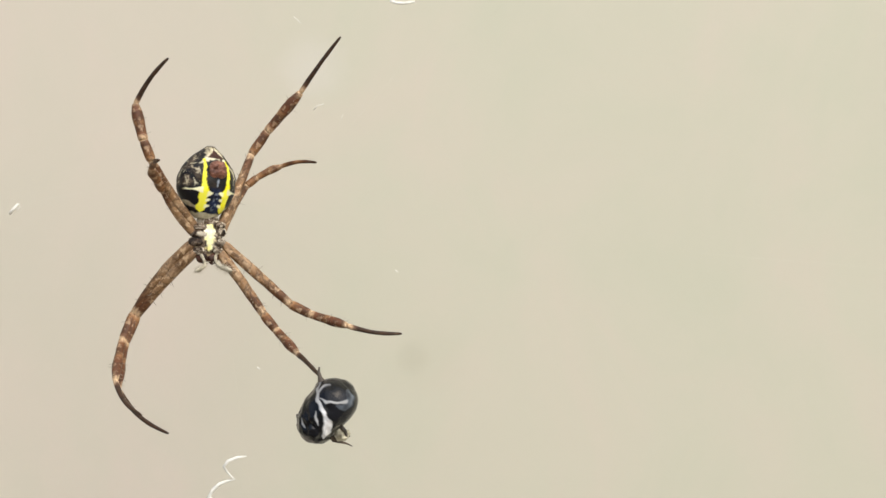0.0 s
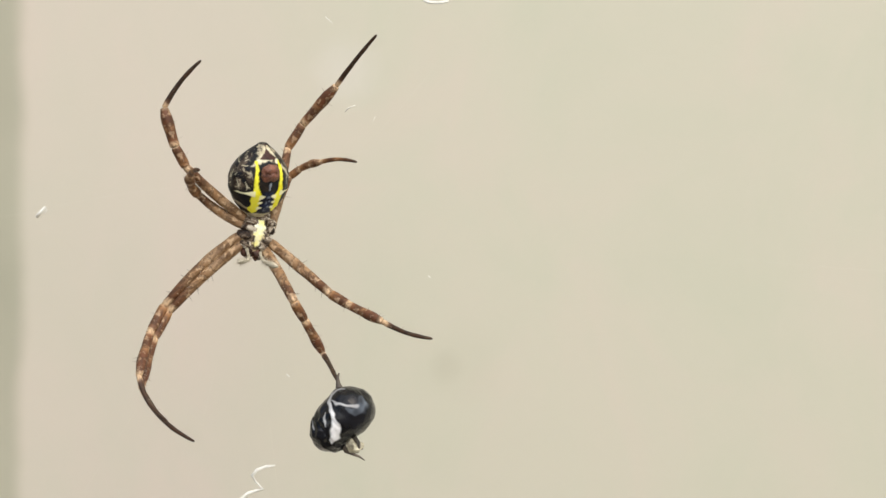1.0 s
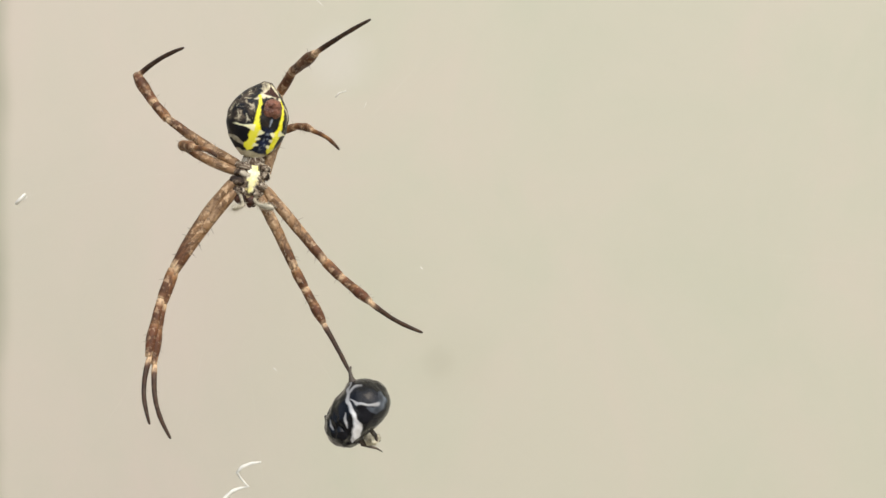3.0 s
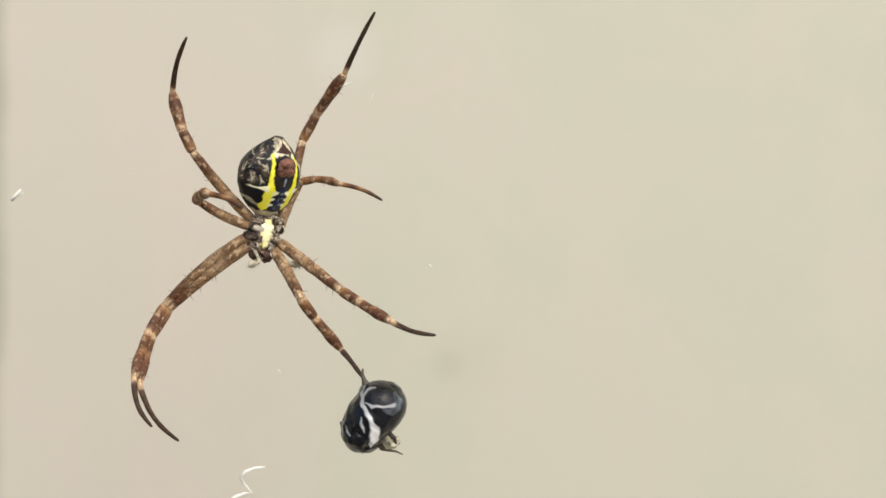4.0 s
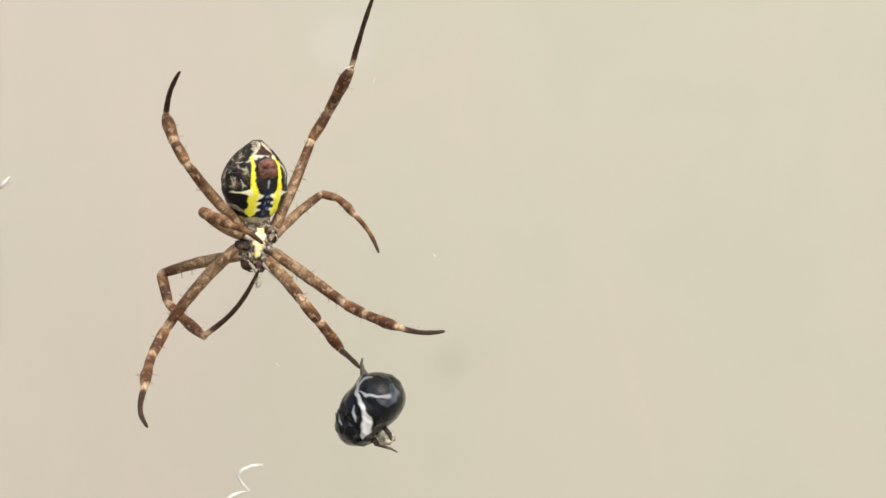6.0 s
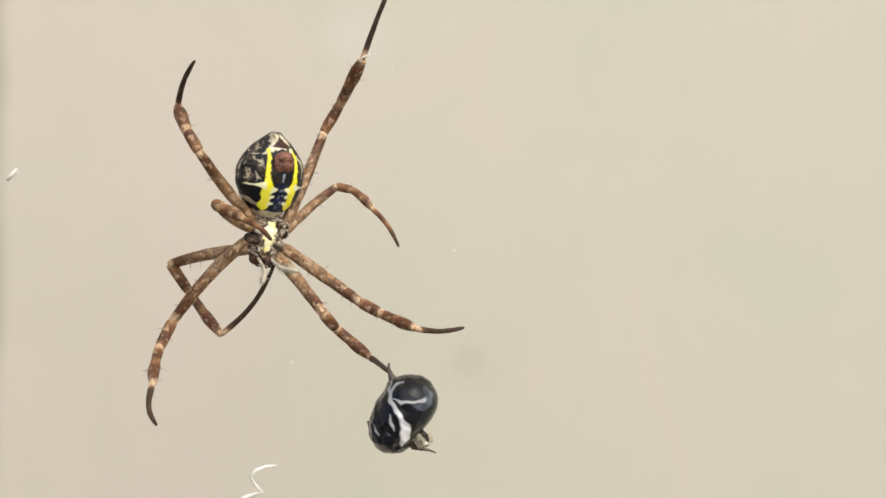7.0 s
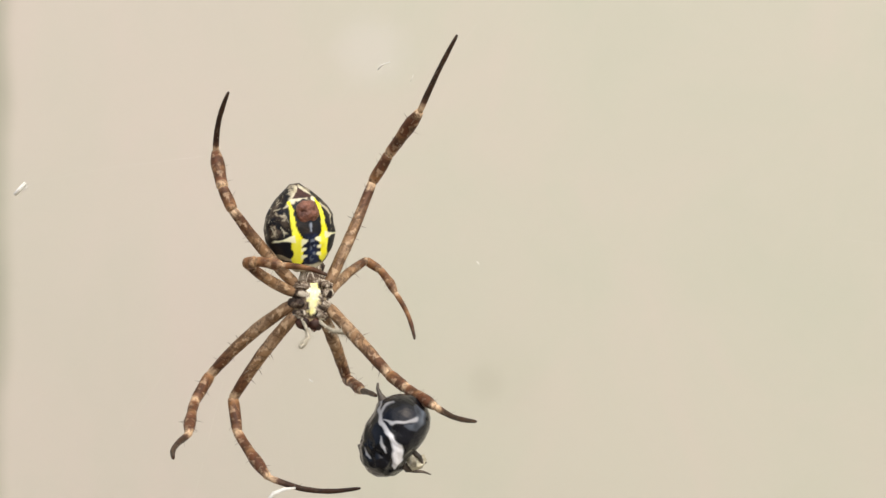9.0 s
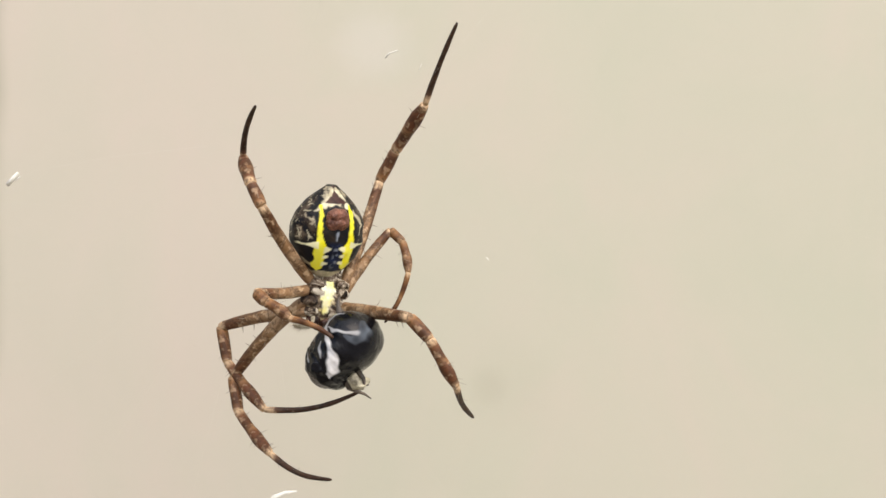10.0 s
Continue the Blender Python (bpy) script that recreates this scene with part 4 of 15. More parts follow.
def motions():
    walk(spider, [
        (0, mm(-26.62, 4.50, 1303.41, 1.53, 3.23, 25.29)), (0.1, mm(-26.52, 4.50, 1303.39, 1.67, 3.60, 24.91)), (0.2, mm(-26.47, 4.50, 1303.37, 1.80, 3.95, 24.57)),
        (0.3, mm(-26.39, 4.50, 1303.33, 1.92, 4.25, 24.29)), (0.4, mm(-26.35, 4.50, 1303.41, 2.01, 4.48, 24.10)), (0.5, mm(-26.32, 4.50, 1303.43, 2.06, 4.62, 24.03)),
        (0.6, mm(-26.16, 4.50, 1303.40, 2.10, 4.70, 24.06)), (0.7, mm(-26.21, 4.50, 1303.47, 2.24, 4.98, 24.24)), (0.8, mm(-26.37, 4.50, 1303.48, 2.66, 5.78, 24.73)),
        (0.9, mm(-23.82, 4.50, 1304.73, 5.23, 9.96, 27.48)), (1, mm(-24.04, 4.50, 1304.37, 7.68, 13.47, 30.06)), (1.1, mm(-25.71, 4.50, 1303.18, 5.40, 10.62, 26.72)),
        (1.2, mm(-25.61, 4.50, 1302.81, 3.27, 7.55, 23.52)), (1.3, mm(-25.59, 4.50, 1302.96, 3.23, 7.45, 23.51)), (1.4, mm(-25.45, 4.50, 1302.82, 3.22, 7.44, 23.51)),
        (1.5, mm(-25.69, 4.50, 1302.93, 3.18, 7.34, 23.50)), (1.6, mm(-25.55, 4.50, 1302.80, 3.02, 6.98, 23.41)), (1.7, mm(-25.72, 4.50, 1302.91, 2.76, 6.43, 23.22)),
        (1.8, mm(-25.40, 4.50, 1303.14, 2.48, 5.85, 23.00)), (1.9, mm(-25.62, 4.50, 1303.07, 2.26, 5.38, 22.82)), (2, mm(-25.87, 4.50, 1302.94, 2.17, 5.19, 22.75)),
        (2.1, mm(-25.15, 4.50, 1302.89, 2.37, 5.60, 22.98)), (2.2, mm(-25.14, 4.50, 1302.96, 2.81, 6.48, 23.46)), (3.3, mm(-23.00, 4.50, 1310.29, 6.55, 13.22, 26.66)),
        (3.4, mm(-23.65, 4.50, 1309.53, 5.87, 12.35, 25.57)), (3.5, mm(-24.25, 4.50, 1306.78, 4.71, 10.47, 24.38)), (3.6, mm(-23.77, 4.50, 1302.65, 3.94, 8.75, 24.43)),
        (3.7, mm(-25.07, 4.50, 1302.60, 3.69, 8.01, 24.86)), (3.8, mm(-24.36, 4.50, 1302.33, 3.97, 8.38, 25.47)), (3.9, mm(-24.25, 4.50, 1302.25, 4.52, 9.24, 26.04)),
        (4, mm(-22.30, 4.50, 1302.90, 4.99, 10.16, 26.34)), (4.1, mm(-25.11, 4.50, 1303.28, 5.23, 10.82, 26.26)), (4.2, mm(-23.92, 4.50, 1302.67, 5.35, 11.24, 25.97)),
        (4.3, mm(-24.59, 4.50, 1302.74, 5.38, 11.46, 25.60)), (4.4, mm(-24.20, 4.50, 1302.56, 5.38, 11.55, 25.28)), (4.5, mm(-24.34, 4.50, 1302.64, 5.39, 11.59, 25.15)),
        (4.6, mm(-24.21, 4.50, 1302.59, 5.43, 11.62, 25.22)), (4.7, mm(-24.03, 4.50, 1302.98, 5.49, 11.66, 25.39)), (4.8, mm(-23.17, 4.50, 1302.63, 5.55, 11.70, 25.59)),
        (4.9, mm(-22.45, 4.50, 1302.39, 5.60, 11.73, 25.76)), (5, mm(-24.51, 4.50, 1302.47, 5.62, 11.74, 25.83)), (5.1, mm(-23.74, 4.50, 1302.11, 5.35, 11.24, 25.64)),
        (5.2, mm(-23.88, 4.50, 1302.07, 4.70, 10.04, 25.20)), (5.3, mm(-23.84, 4.50, 1301.98, 3.95, 8.60, 24.70)), (5.4, mm(-21.02, 4.50, 1301.78, 3.33, 7.39, 24.30)),
        (5.5, mm(-22.89, 4.50, 1300.92, 3.07, 6.88, 24.13)), (5.6, mm(-22.48, 4.50, 1300.49, 4.08, 8.84, 24.92)), (5.7, mm(-22.73, 4.50, 1300.88, 3.98, 8.13, 26.18)),
        (6.8, mm(-22.99, 4.50, 1300.93, 6.11, 13.08, 25.30)), (6.9, mm(-22.83, 4.50, 1301.09, 6.11, 12.83, 25.63)), (7, mm(-23.13, 4.50, 1300.87, 6.20, 12.55, 26.58)),
        (7.1, mm(-22.94, 4.50, 1301.01, 6.93, 13.15, 28.16)), (7.2, mm(-23.08, 4.50, 1300.96, 8.41, 14.68, 30.15)), (7.3, mm(-23.31, 4.50, 1301.05, 10.17, 16.48, 32.17)),
        (7.4, mm(-22.84, 4.50, 1300.80, 11.67, 17.95, 33.77)), (7.5, mm(-21.50, 4.50, 1301.43, 12.31, 18.56, 34.42)), (7.6, mm(-23.60, 4.50, 1301.02, 11.27, 17.75, 32.87)),
        (7.7, mm(-23.18, 4.50, 1300.76, 8.89, 15.65, 29.24)), (7.8, mm(-23.13, 4.50, 1300.80, 6.21, 12.85, 25.05)), (7.9, mm(-22.34, 4.50, 1301.07, 4.08, 10.11, 21.68)),
        (8, mm(-23.37, 4.50, 1301.06, 3.09, 8.40, 20.28)), (8.1, mm(-21.20, 4.50, 1299.83, 2.95, 7.88, 20.41)), (8.2, mm(-22.49, 4.50, 1300.35, 2.96, 7.79, 20.90)),
        (8.3, mm(-21.55, 4.50, 1300.07, 3.11, 7.90, 21.71)), (8.4, mm(-22.33, 4.50, 1300.26, 3.35, 8.13, 22.51)), (8.5, mm(-21.67, 4.50, 1300.21, 3.47, 8.25, 22.90)),
        (8.6, mm(-19.20, 4.50, 1299.66, 3.00, 7.06, 22.85)), (8.7, mm(-21.57, 4.50, 1298.63, 2.44, 5.81, 22.77)), (8.8, mm(-20.79, 4.50, 1297.61, 2.29, 5.73, 22.24)),
        (8.9, mm(-19.80, 4.50, 1297.05, 2.20, 5.72, 21.31)), (9, mm(-20.73, 4.50, 1296.42, 2.17, 5.73, 20.81)), (9.1, mm(-18.27, 4.50, 1296.68, 4.31, 9.90, 23.67)),
        (9.2, mm(-20.18, 4.50, 1296.39, 2.06, 5.61, 20.15)), (9.3, mm(-19.07, 4.50, 1296.14, 1.68, 4.58, 20.12)), (9.4, mm(-19.44, 4.50, 1296.31, 1.51, 4.14, 20.10)),
        (9.5, mm(-19.26, 4.50, 1296.04, 1.62, 4.75, 18.82)), (9.6, mm(-19.88, 4.50, 1296.16, 2.44, 7.01, 19.35)), (9.7, mm(-18.34, 4.50, 1295.79, 3.56, 9.65, 20.35)),
        (9.8, mm(-19.50, 4.50, 1296.27, 4.30, 11.24, 21.11)), (9.9, mm(-18.92, 4.50, 1296.00, 4.65, 11.90, 21.56)), (10, mm(-19.44, 4.50, 1296.20, 4.80, 12.08, 21.86)),
    ])
    walk(abdomen, [
        (0, mm(-0.55, 0.26, -0.23, -0.84, 2.59, 10.59)), (0.1, mm(-0.55, 0.25, -0.24, 2.08, 0.35, 10.62)), (0.2, mm(-0.55, 0.25, -0.25, 4.76, -1.71, 10.53)),
        (0.3, mm(-0.55, 0.24, -0.26, 6.98, -3.40, 10.32)), (0.4, mm(-0.55, 0.24, -0.27, 8.49, -4.53, 10.05)), (0.5, mm(-0.55, 0.24, -0.27, 9.06, -4.93, 9.75)),
        (0.6, mm(-0.55, 0.24, -0.27, 8.34, -4.44, 8.46)), (0.7, mm(-0.55, 0.24, -0.27, 6.96, -3.60, 6.37)), (0.8, mm(-0.55, 0.25, -0.27, 6.20, -3.17, 5.27)),
        (0.9, mm(-0.51, 0.26, -0.30, 8.66, -9.96, 6.10)), (1, mm(-0.48, 0.27, -0.35, 10.97, -16.85, 7.44)), (1.1, mm(-0.50, 0.25, -0.39, 6.77, -10.39, 9.22)),
        (1.2, mm(-0.52, 0.23, -0.41, 2.83, -3.83, 10.41)), (1.3, mm(-0.53, 0.23, -0.40, 3.83, -4.64, 12.45)), (1.4, mm(-0.53, 0.23, -0.36, 5.71, -6.18, 14.78)),
        (1.5, mm(-0.53, 0.23, -0.31, 6.70, -7.03, 15.87)), (1.6, mm(-0.54, 0.23, -0.26, 5.94, -6.90, 15.62)), (1.7, mm(-0.54, 0.23, -0.21, 4.13, -6.59, 14.97)),
        (1.8, mm(-0.55, 0.23, -0.17, 1.97, -6.17, 14.10)), (1.9, mm(-0.56, 0.23, -0.14, 0.18, -5.74, 13.17)), (2, mm(-0.56, 0.23, -0.13, -0.52, -5.32, 12.38)),
        (2.1, mm(-0.56, 0.23, -0.19, 0.03, -4.70, 11.90)), (2.2, mm(-0.55, 0.24, -0.24, 0.70, -3.97, 11.75)), (3.3, mm(-0.58, 0.28, 0.01, 1.83, -1.71, 14.24)),
        (3.4, mm(-0.57, 0.26, -0.06, 3.28, -4.30, 15.38)), (3.5, mm(-0.55, 0.25, -0.17, 5.93, -8.86, 17.87)), (3.6, mm(-0.54, 0.25, -0.23, 12.59, -7.32, 21.12)),
        (3.7, mm(-0.54, 0.25, -0.25, 9.03, -12.40, 24.11)), (3.8, mm(-0.53, 0.25, -0.28, 13.16, -7.75, 22.77)), (3.9, mm(-0.52, 0.25, -0.31, 10.99, -7.61, 21.52)),
        (4, mm(-0.52, 0.25, -0.32, 9.94, -7.20, 19.52)), (4.1, mm(-0.52, 0.25, -0.32, 4.23, -12.87, 18.32)), (4.2, mm(-0.52, 0.25, -0.32, 7.00, -10.22, 15.80)),
        (4.3, mm(-0.52, 0.24, -0.32, 2.80, -15.05, 15.03)), (4.4, mm(-0.52, 0.24, -0.31, 4.82, -11.96, 13.20)), (4.5, mm(-0.52, 0.24, -0.30, 3.58, -11.60, 12.54)),
        (4.6, mm(-0.52, 0.24, -0.28, 3.31, -9.16, 12.08)), (4.7, mm(-0.53, 0.25, -0.24, 0.80, -9.69, 12.22)), (4.8, mm(-0.54, 0.25, -0.19, -0.19, -8.59, 12.21)),
        (4.9, mm(-0.55, 0.26, -0.15, 3.80, -1.68, 11.80)), (5, mm(-0.55, 0.26, -0.14, -3.62, -10.75, 12.40)), (5.1, mm(-0.55, 0.26, -0.15, -1.29, -8.30, 11.65)),
        (5.2, mm(-0.55, 0.26, -0.16, 1.01, -6.48, 10.86)), (5.3, mm(-0.55, 0.25, -0.18, 3.23, -4.86, 10.12)), (5.4, mm(-0.55, 0.25, -0.19, 4.65, -4.05, 9.59)),
        (5.5, mm(-0.55, 0.25, -0.20, -0.17, -11.75, 10.10)), (5.6, mm(-0.55, 0.25, -0.20, -1.91, -10.43, 11.41)), (5.7, mm(-0.52, 0.25, -0.33, 0.42, -9.93, 11.80)),
        (6.8, mm(-0.50, 0.23, -0.37, 1.84, -10.26, 11.95)), (6.9, mm(-0.50, 0.23, -0.38, 1.55, -9.32, 11.62)), (7, mm(-0.49, 0.24, -0.40, 0.73, -9.08, 11.36)),
        (7.1, mm(-0.47, 0.24, -0.44, 1.01, -10.35, 11.35)), (7.2, mm(-0.43, 0.24, -0.50, 0.15, -15.02, 11.77)), (7.3, mm(-0.40, 0.23, -0.56, -0.22, -19.48, 12.33)),
        (7.4, mm(-0.37, 0.23, -0.60, 3.40, -19.20, 11.49)), (7.5, mm(-0.36, 0.23, -0.62, 7.13, -16.89, 10.41)), (7.6, mm(-0.38, 0.23, -0.56, -2.15, -24.96, 12.98)),
        (7.7, mm(-0.44, 0.23, -0.41, -1.05, -21.48, 10.64)), (7.8, mm(-0.52, 0.23, -0.22, 0.45, -15.30, 8.05)), (7.9, mm(-0.58, 0.22, -0.07, -1.49, -13.81, 6.93)),
        (8, mm(-0.60, 0.22, -0.01, -2.49, -13.49, 6.51)), (8.1, mm(-0.59, 0.21, -0.07, -2.22, -13.49, 9.16)), (8.2, mm(-0.57, 0.21, -0.18, -0.88, -13.61, 11.69)),
        (8.3, mm(-0.56, 0.21, -0.26, 1.55, -13.86, 11.30)), (8.4, mm(-0.55, 0.22, -0.29, 3.88, -14.13, 10.30)), (8.5, mm(-0.55, 0.23, -0.30, 5.10, -14.37, 8.22)),
        (8.6, mm(-0.56, 0.24, -0.23, -0.95, -15.27, 5.27)), (8.7, mm(-0.58, 0.24, -0.08, -7.16, -16.22, 3.80)), (8.8, mm(-0.60, 0.24, 0.10, -1.88, -5.71, 3.99)),
        (8.9, mm(-0.62, 0.24, 0.26, -3.46, -11.08, 6.42)), (9, mm(-0.63, 0.24, 0.32, -1.66, -14.81, 7.56)), (9.1, mm(-0.54, 0.23, -0.27, 4.80, -13.94, 4.35)),
        (9.2, mm(-0.59, 0.22, 0.05, -0.59, -12.54, 10.98)), (9.3, mm(-0.57, 0.21, -0.21, 4.65, -13.18, 7.48)), (9.4, mm(-0.57, 0.21, -0.19, 3.96, -12.03, 10.33)),
        (9.5, mm(-0.58, 0.20, -0.14, 11.42, -9.48, 9.45)), (9.6, mm(-0.57, 0.20, -0.22, 9.84, -8.13, 5.88)), (9.7, mm(-0.55, 0.20, -0.30, 6.69, -10.74, 3.08)),
        (9.8, mm(-0.54, 0.20, -0.30, 5.56, -14.86, 3.56)), (9.9, mm(-0.54, 0.21, -0.29, 6.10, -15.96, 4.12)), (10, mm(-0.54, 0.21, -0.28, 9.23, -12.18, 4.25)),
    ])
    walk(prey, [
        (0, mm(-12.54, -4.00, 1282.59, 0, 38.00, 0)), (0.1, mm(-12.33, -4.00, 1282.44, -1.08, 38.57, -1.70)), (0.2, mm(-12.59, -4.00, 1282.48, -2.11, 39.08, -3.32)),
        (0.3, mm(-12.51, -4.00, 1282.39, -3.03, 39.47, -4.75)), (0.4, mm(-12.51, -4.00, 1282.47, -3.75, 39.73, -5.85)), (0.5, mm(-12.55, -4.00, 1282.46, -4.18, 39.82, -6.52)),
        (0.6, mm(-12.39, -4.00, 1282.43, -4.39, 39.79, -6.84)), (0.7, mm(-12.31, -4.00, 1282.43, -4.97, 39.72, -7.76)), (0.8, mm(-12.53, -4.00, 1282.46, -6.66, 39.53, -10.40)),
        (0.9, mm(-13.09, -4.00, 1282.82, -11.92, 39.82, -17.14)), (1, mm(-14.15, -4.00, 1282.59, -16.00, 40.00, -22.00)), (1.1, mm(-13.62, -4.00, 1282.52, -11.38, 38.89, -16.55)),
        (1.2, mm(-11.16, -4.00, 1282.74, -6.21, 37.57, -10.11)), (1.3, mm(-11.39, -4.00, 1282.70, -5.19, 38.55, -8.48)), (1.4, mm(-11.73, -4.00, 1282.37, -4.96, 40.15, -8.00)),
        (1.5, mm(-12.05, -4.00, 1282.49, -5.00, 41.00, -8.00)), (1.6, mm(-11.37, -4.00, 1282.41, -5.02, 40.99, -8.01)), (1.7, mm(-11.85, -4.00, 1282.32, -5.06, 40.92, -8.01)),
        (1.8, mm(-11.94, -4.00, 1282.48, -5.10, 40.72, -7.99)), (1.9, mm(-12.92, -4.00, 1282.71, -5.09, 40.35, -7.93)), (2, mm(-11.80, -4.00, 1282.28, -5.01, 39.74, -7.81)),
        (2.1, mm(-11.63, -4.00, 1282.48, -2.43, 38.75, -3.83)), (2.2, mm(-11.52, -4.00, 1282.70, 0, 38.00, 0)), (3.3, mm(-11.38, -4.00, 1282.86, 0, 40.00, 0)),
        (3.4, mm(-10.54, -4.00, 1283.29, 0, 39.74, 0)), (3.5, mm(-10.81, -4.00, 1282.90, 0, 38.00, 0)), (3.6, mm(-9.83, -4.00, 1283.03, 0, 34.26, 0)),
        (3.7, mm(-10.11, -4.00, 1282.39, 0, 32.00, 0)), (3.8, mm(-9.57, -4.00, 1282.44, 0, 32.78, 0)), (3.9, mm(-10.08, -4.00, 1282.62, 0, 34.22, 0)),
        (4, mm(-10.54, -4.00, 1282.73, 0, 35.00, 0)), (4.1, mm(-11.05, -4.00, 1282.79, 0.65, 34.27, 1.26)), (4.2, mm(-9.75, -4.00, 1282.84, 2.10, 32.48, 4.17)),
        (4.3, mm(-10.95, -4.00, 1282.90, 3.66, 30.26, 7.51)), (4.4, mm(-9.85, -4.00, 1282.76, 4.83, 28.35, 10.19)), (4.5, mm(-10.60, -4.00, 1282.76, 5.28, 27.54, 11.29)),
        (4.6, mm(-10.13, -4.00, 1282.75, 5.28, 27.54, 11.29)), (4.7, mm(-10.49, -4.00, 1282.79, 5.28, 27.54, 11.29)), (4.8, mm(-11.23, -4.00, 1282.92, 5.28, 27.54, 11.29)),
        (4.9, mm(-11.53, -4.00, 1282.81, 5.28, 27.54, 11.29)), (5, mm(-12.00, -4.00, 1283.09, 5.28, 27.54, 11.29)), (5.1, mm(-11.78, -4.00, 1283.17, 4.99, 27.90, 10.41)),
        (5.2, mm(-10.91, -4.00, 1283.02, 4.19, 28.92, 8.21)), (5.3, mm(-10.43, -4.00, 1283.16, 3.00, 30.49, 5.31)), (5.4, mm(-11.62, -4.00, 1282.79, 1.54, 32.53, 2.35)),
        (5.5, mm(-9.86, -4.00, 1283.37, 0, 35.00, 0)), (5.6, mm(-10.86, -4.00, 1282.74, -3.00, 38.00, -4.00)), (5.7, mm(-11.39, -4.00, 1283.11, -9.00, 40.00, -13.00)),
        (6.8, mm(-9.58, -4.00, 1282.34, 0, 32.00, 0)), (6.9, mm(-9.55, -4.00, 1282.46, 0, 32.00, 0)), (7, mm(-9.66, -4.00, 1282.50, 0, 32.00, 0)),
        (7.1, mm(-9.72, -4.00, 1282.50, 0.36, 31.58, 0.73)), (7.2, mm(-9.76, -4.00, 1282.48, 1.20, 30.57, 2.45)), (7.3, mm(-9.77, -4.00, 1282.48, 2.14, 29.33, 4.46)),
        (7.4, mm(-9.86, -4.00, 1282.49, 2.88, 28.28, 6.11)), (7.5, mm(-9.87, -4.00, 1282.49, 3.18, 27.83, 6.79)), (7.6, mm(-9.84, -4.00, 1282.47, 2.88, 28.28, 6.11)),
        (7.7, mm(-9.68, -4.00, 1282.28, 2.14, 29.33, 4.46)), (7.8, mm(-9.60, -4.00, 1282.35, 1.20, 30.57, 2.45)), (7.9, mm(-9.58, -4.00, 1282.35, 0.36, 31.58, 0.73)),
        (8, mm(-9.55, -4.00, 1282.33, 0, 32.00, 0)), (8.1, mm(-9.77, -4.00, 1282.48, 0, 32.00, 0)), (8.2, mm(-9.99, -4.00, 1282.64, 0, 32.00, 0)),
        (8.3, mm(-9.96, -4.00, 1282.58, 0, 32.00, 0)), (8.4, mm(-10.05, -4.00, 1282.47, 0, 32.00, 0)), (8.5, mm(-9.86, -4.00, 1282.41, 0, 32.00, 0)),
        (8.6, mm(-10.06, -4.00, 1282.45, 0, 30.00, 0)), (8.7, mm(-10.46, -4.00, 1282.49, 0, 28.00, 0)), (8.8, mm(-14.83, -4.00, 1282.61, 0, 28.07, 0)),
        (8.9, mm(-13.70, -4.00, 1282.22, 0, 28.59, 0)), (9, mm(-12.53, -4.00, 1282.26, 0, 30.00, 0)), (9.1, mm(-14.30, -4.00, 1284.10, -5.00, 36.00, -10.00)),
        (9.2, mm(-15.87, -4.00, 1283.89, -10.00, 40.00, -22.00)), (9.3, mm(-15.00, -4.00, 1284.30, -12.00, 38.00, -24.00)), (9.4, mm(-16.04, -3.50, 1285.22, -12.00, 38.00, -24.00)),
        (9.5, mm(-17.54, -1.80, 1286.39, -14.00, 42.00, -26.00)), (9.6, mm(-18.58, -0.40, 1287.37, -13.20, 39.94, -26.25)), (9.7, mm(-17.10, 1.00, 1288.10, -12.00, 38.00, -26.00)),
        (9.8, mm(-17.95, 1.00, 1289.34, -11.69, 38.36, -25.90)), (9.9, mm(-17.50, 1.00, 1288.68, -11.75, 39.09, -25.92)), (10, mm(-17.85, 1.00, 1289.42, -12.00, 40.00, -26.00)),
    ])
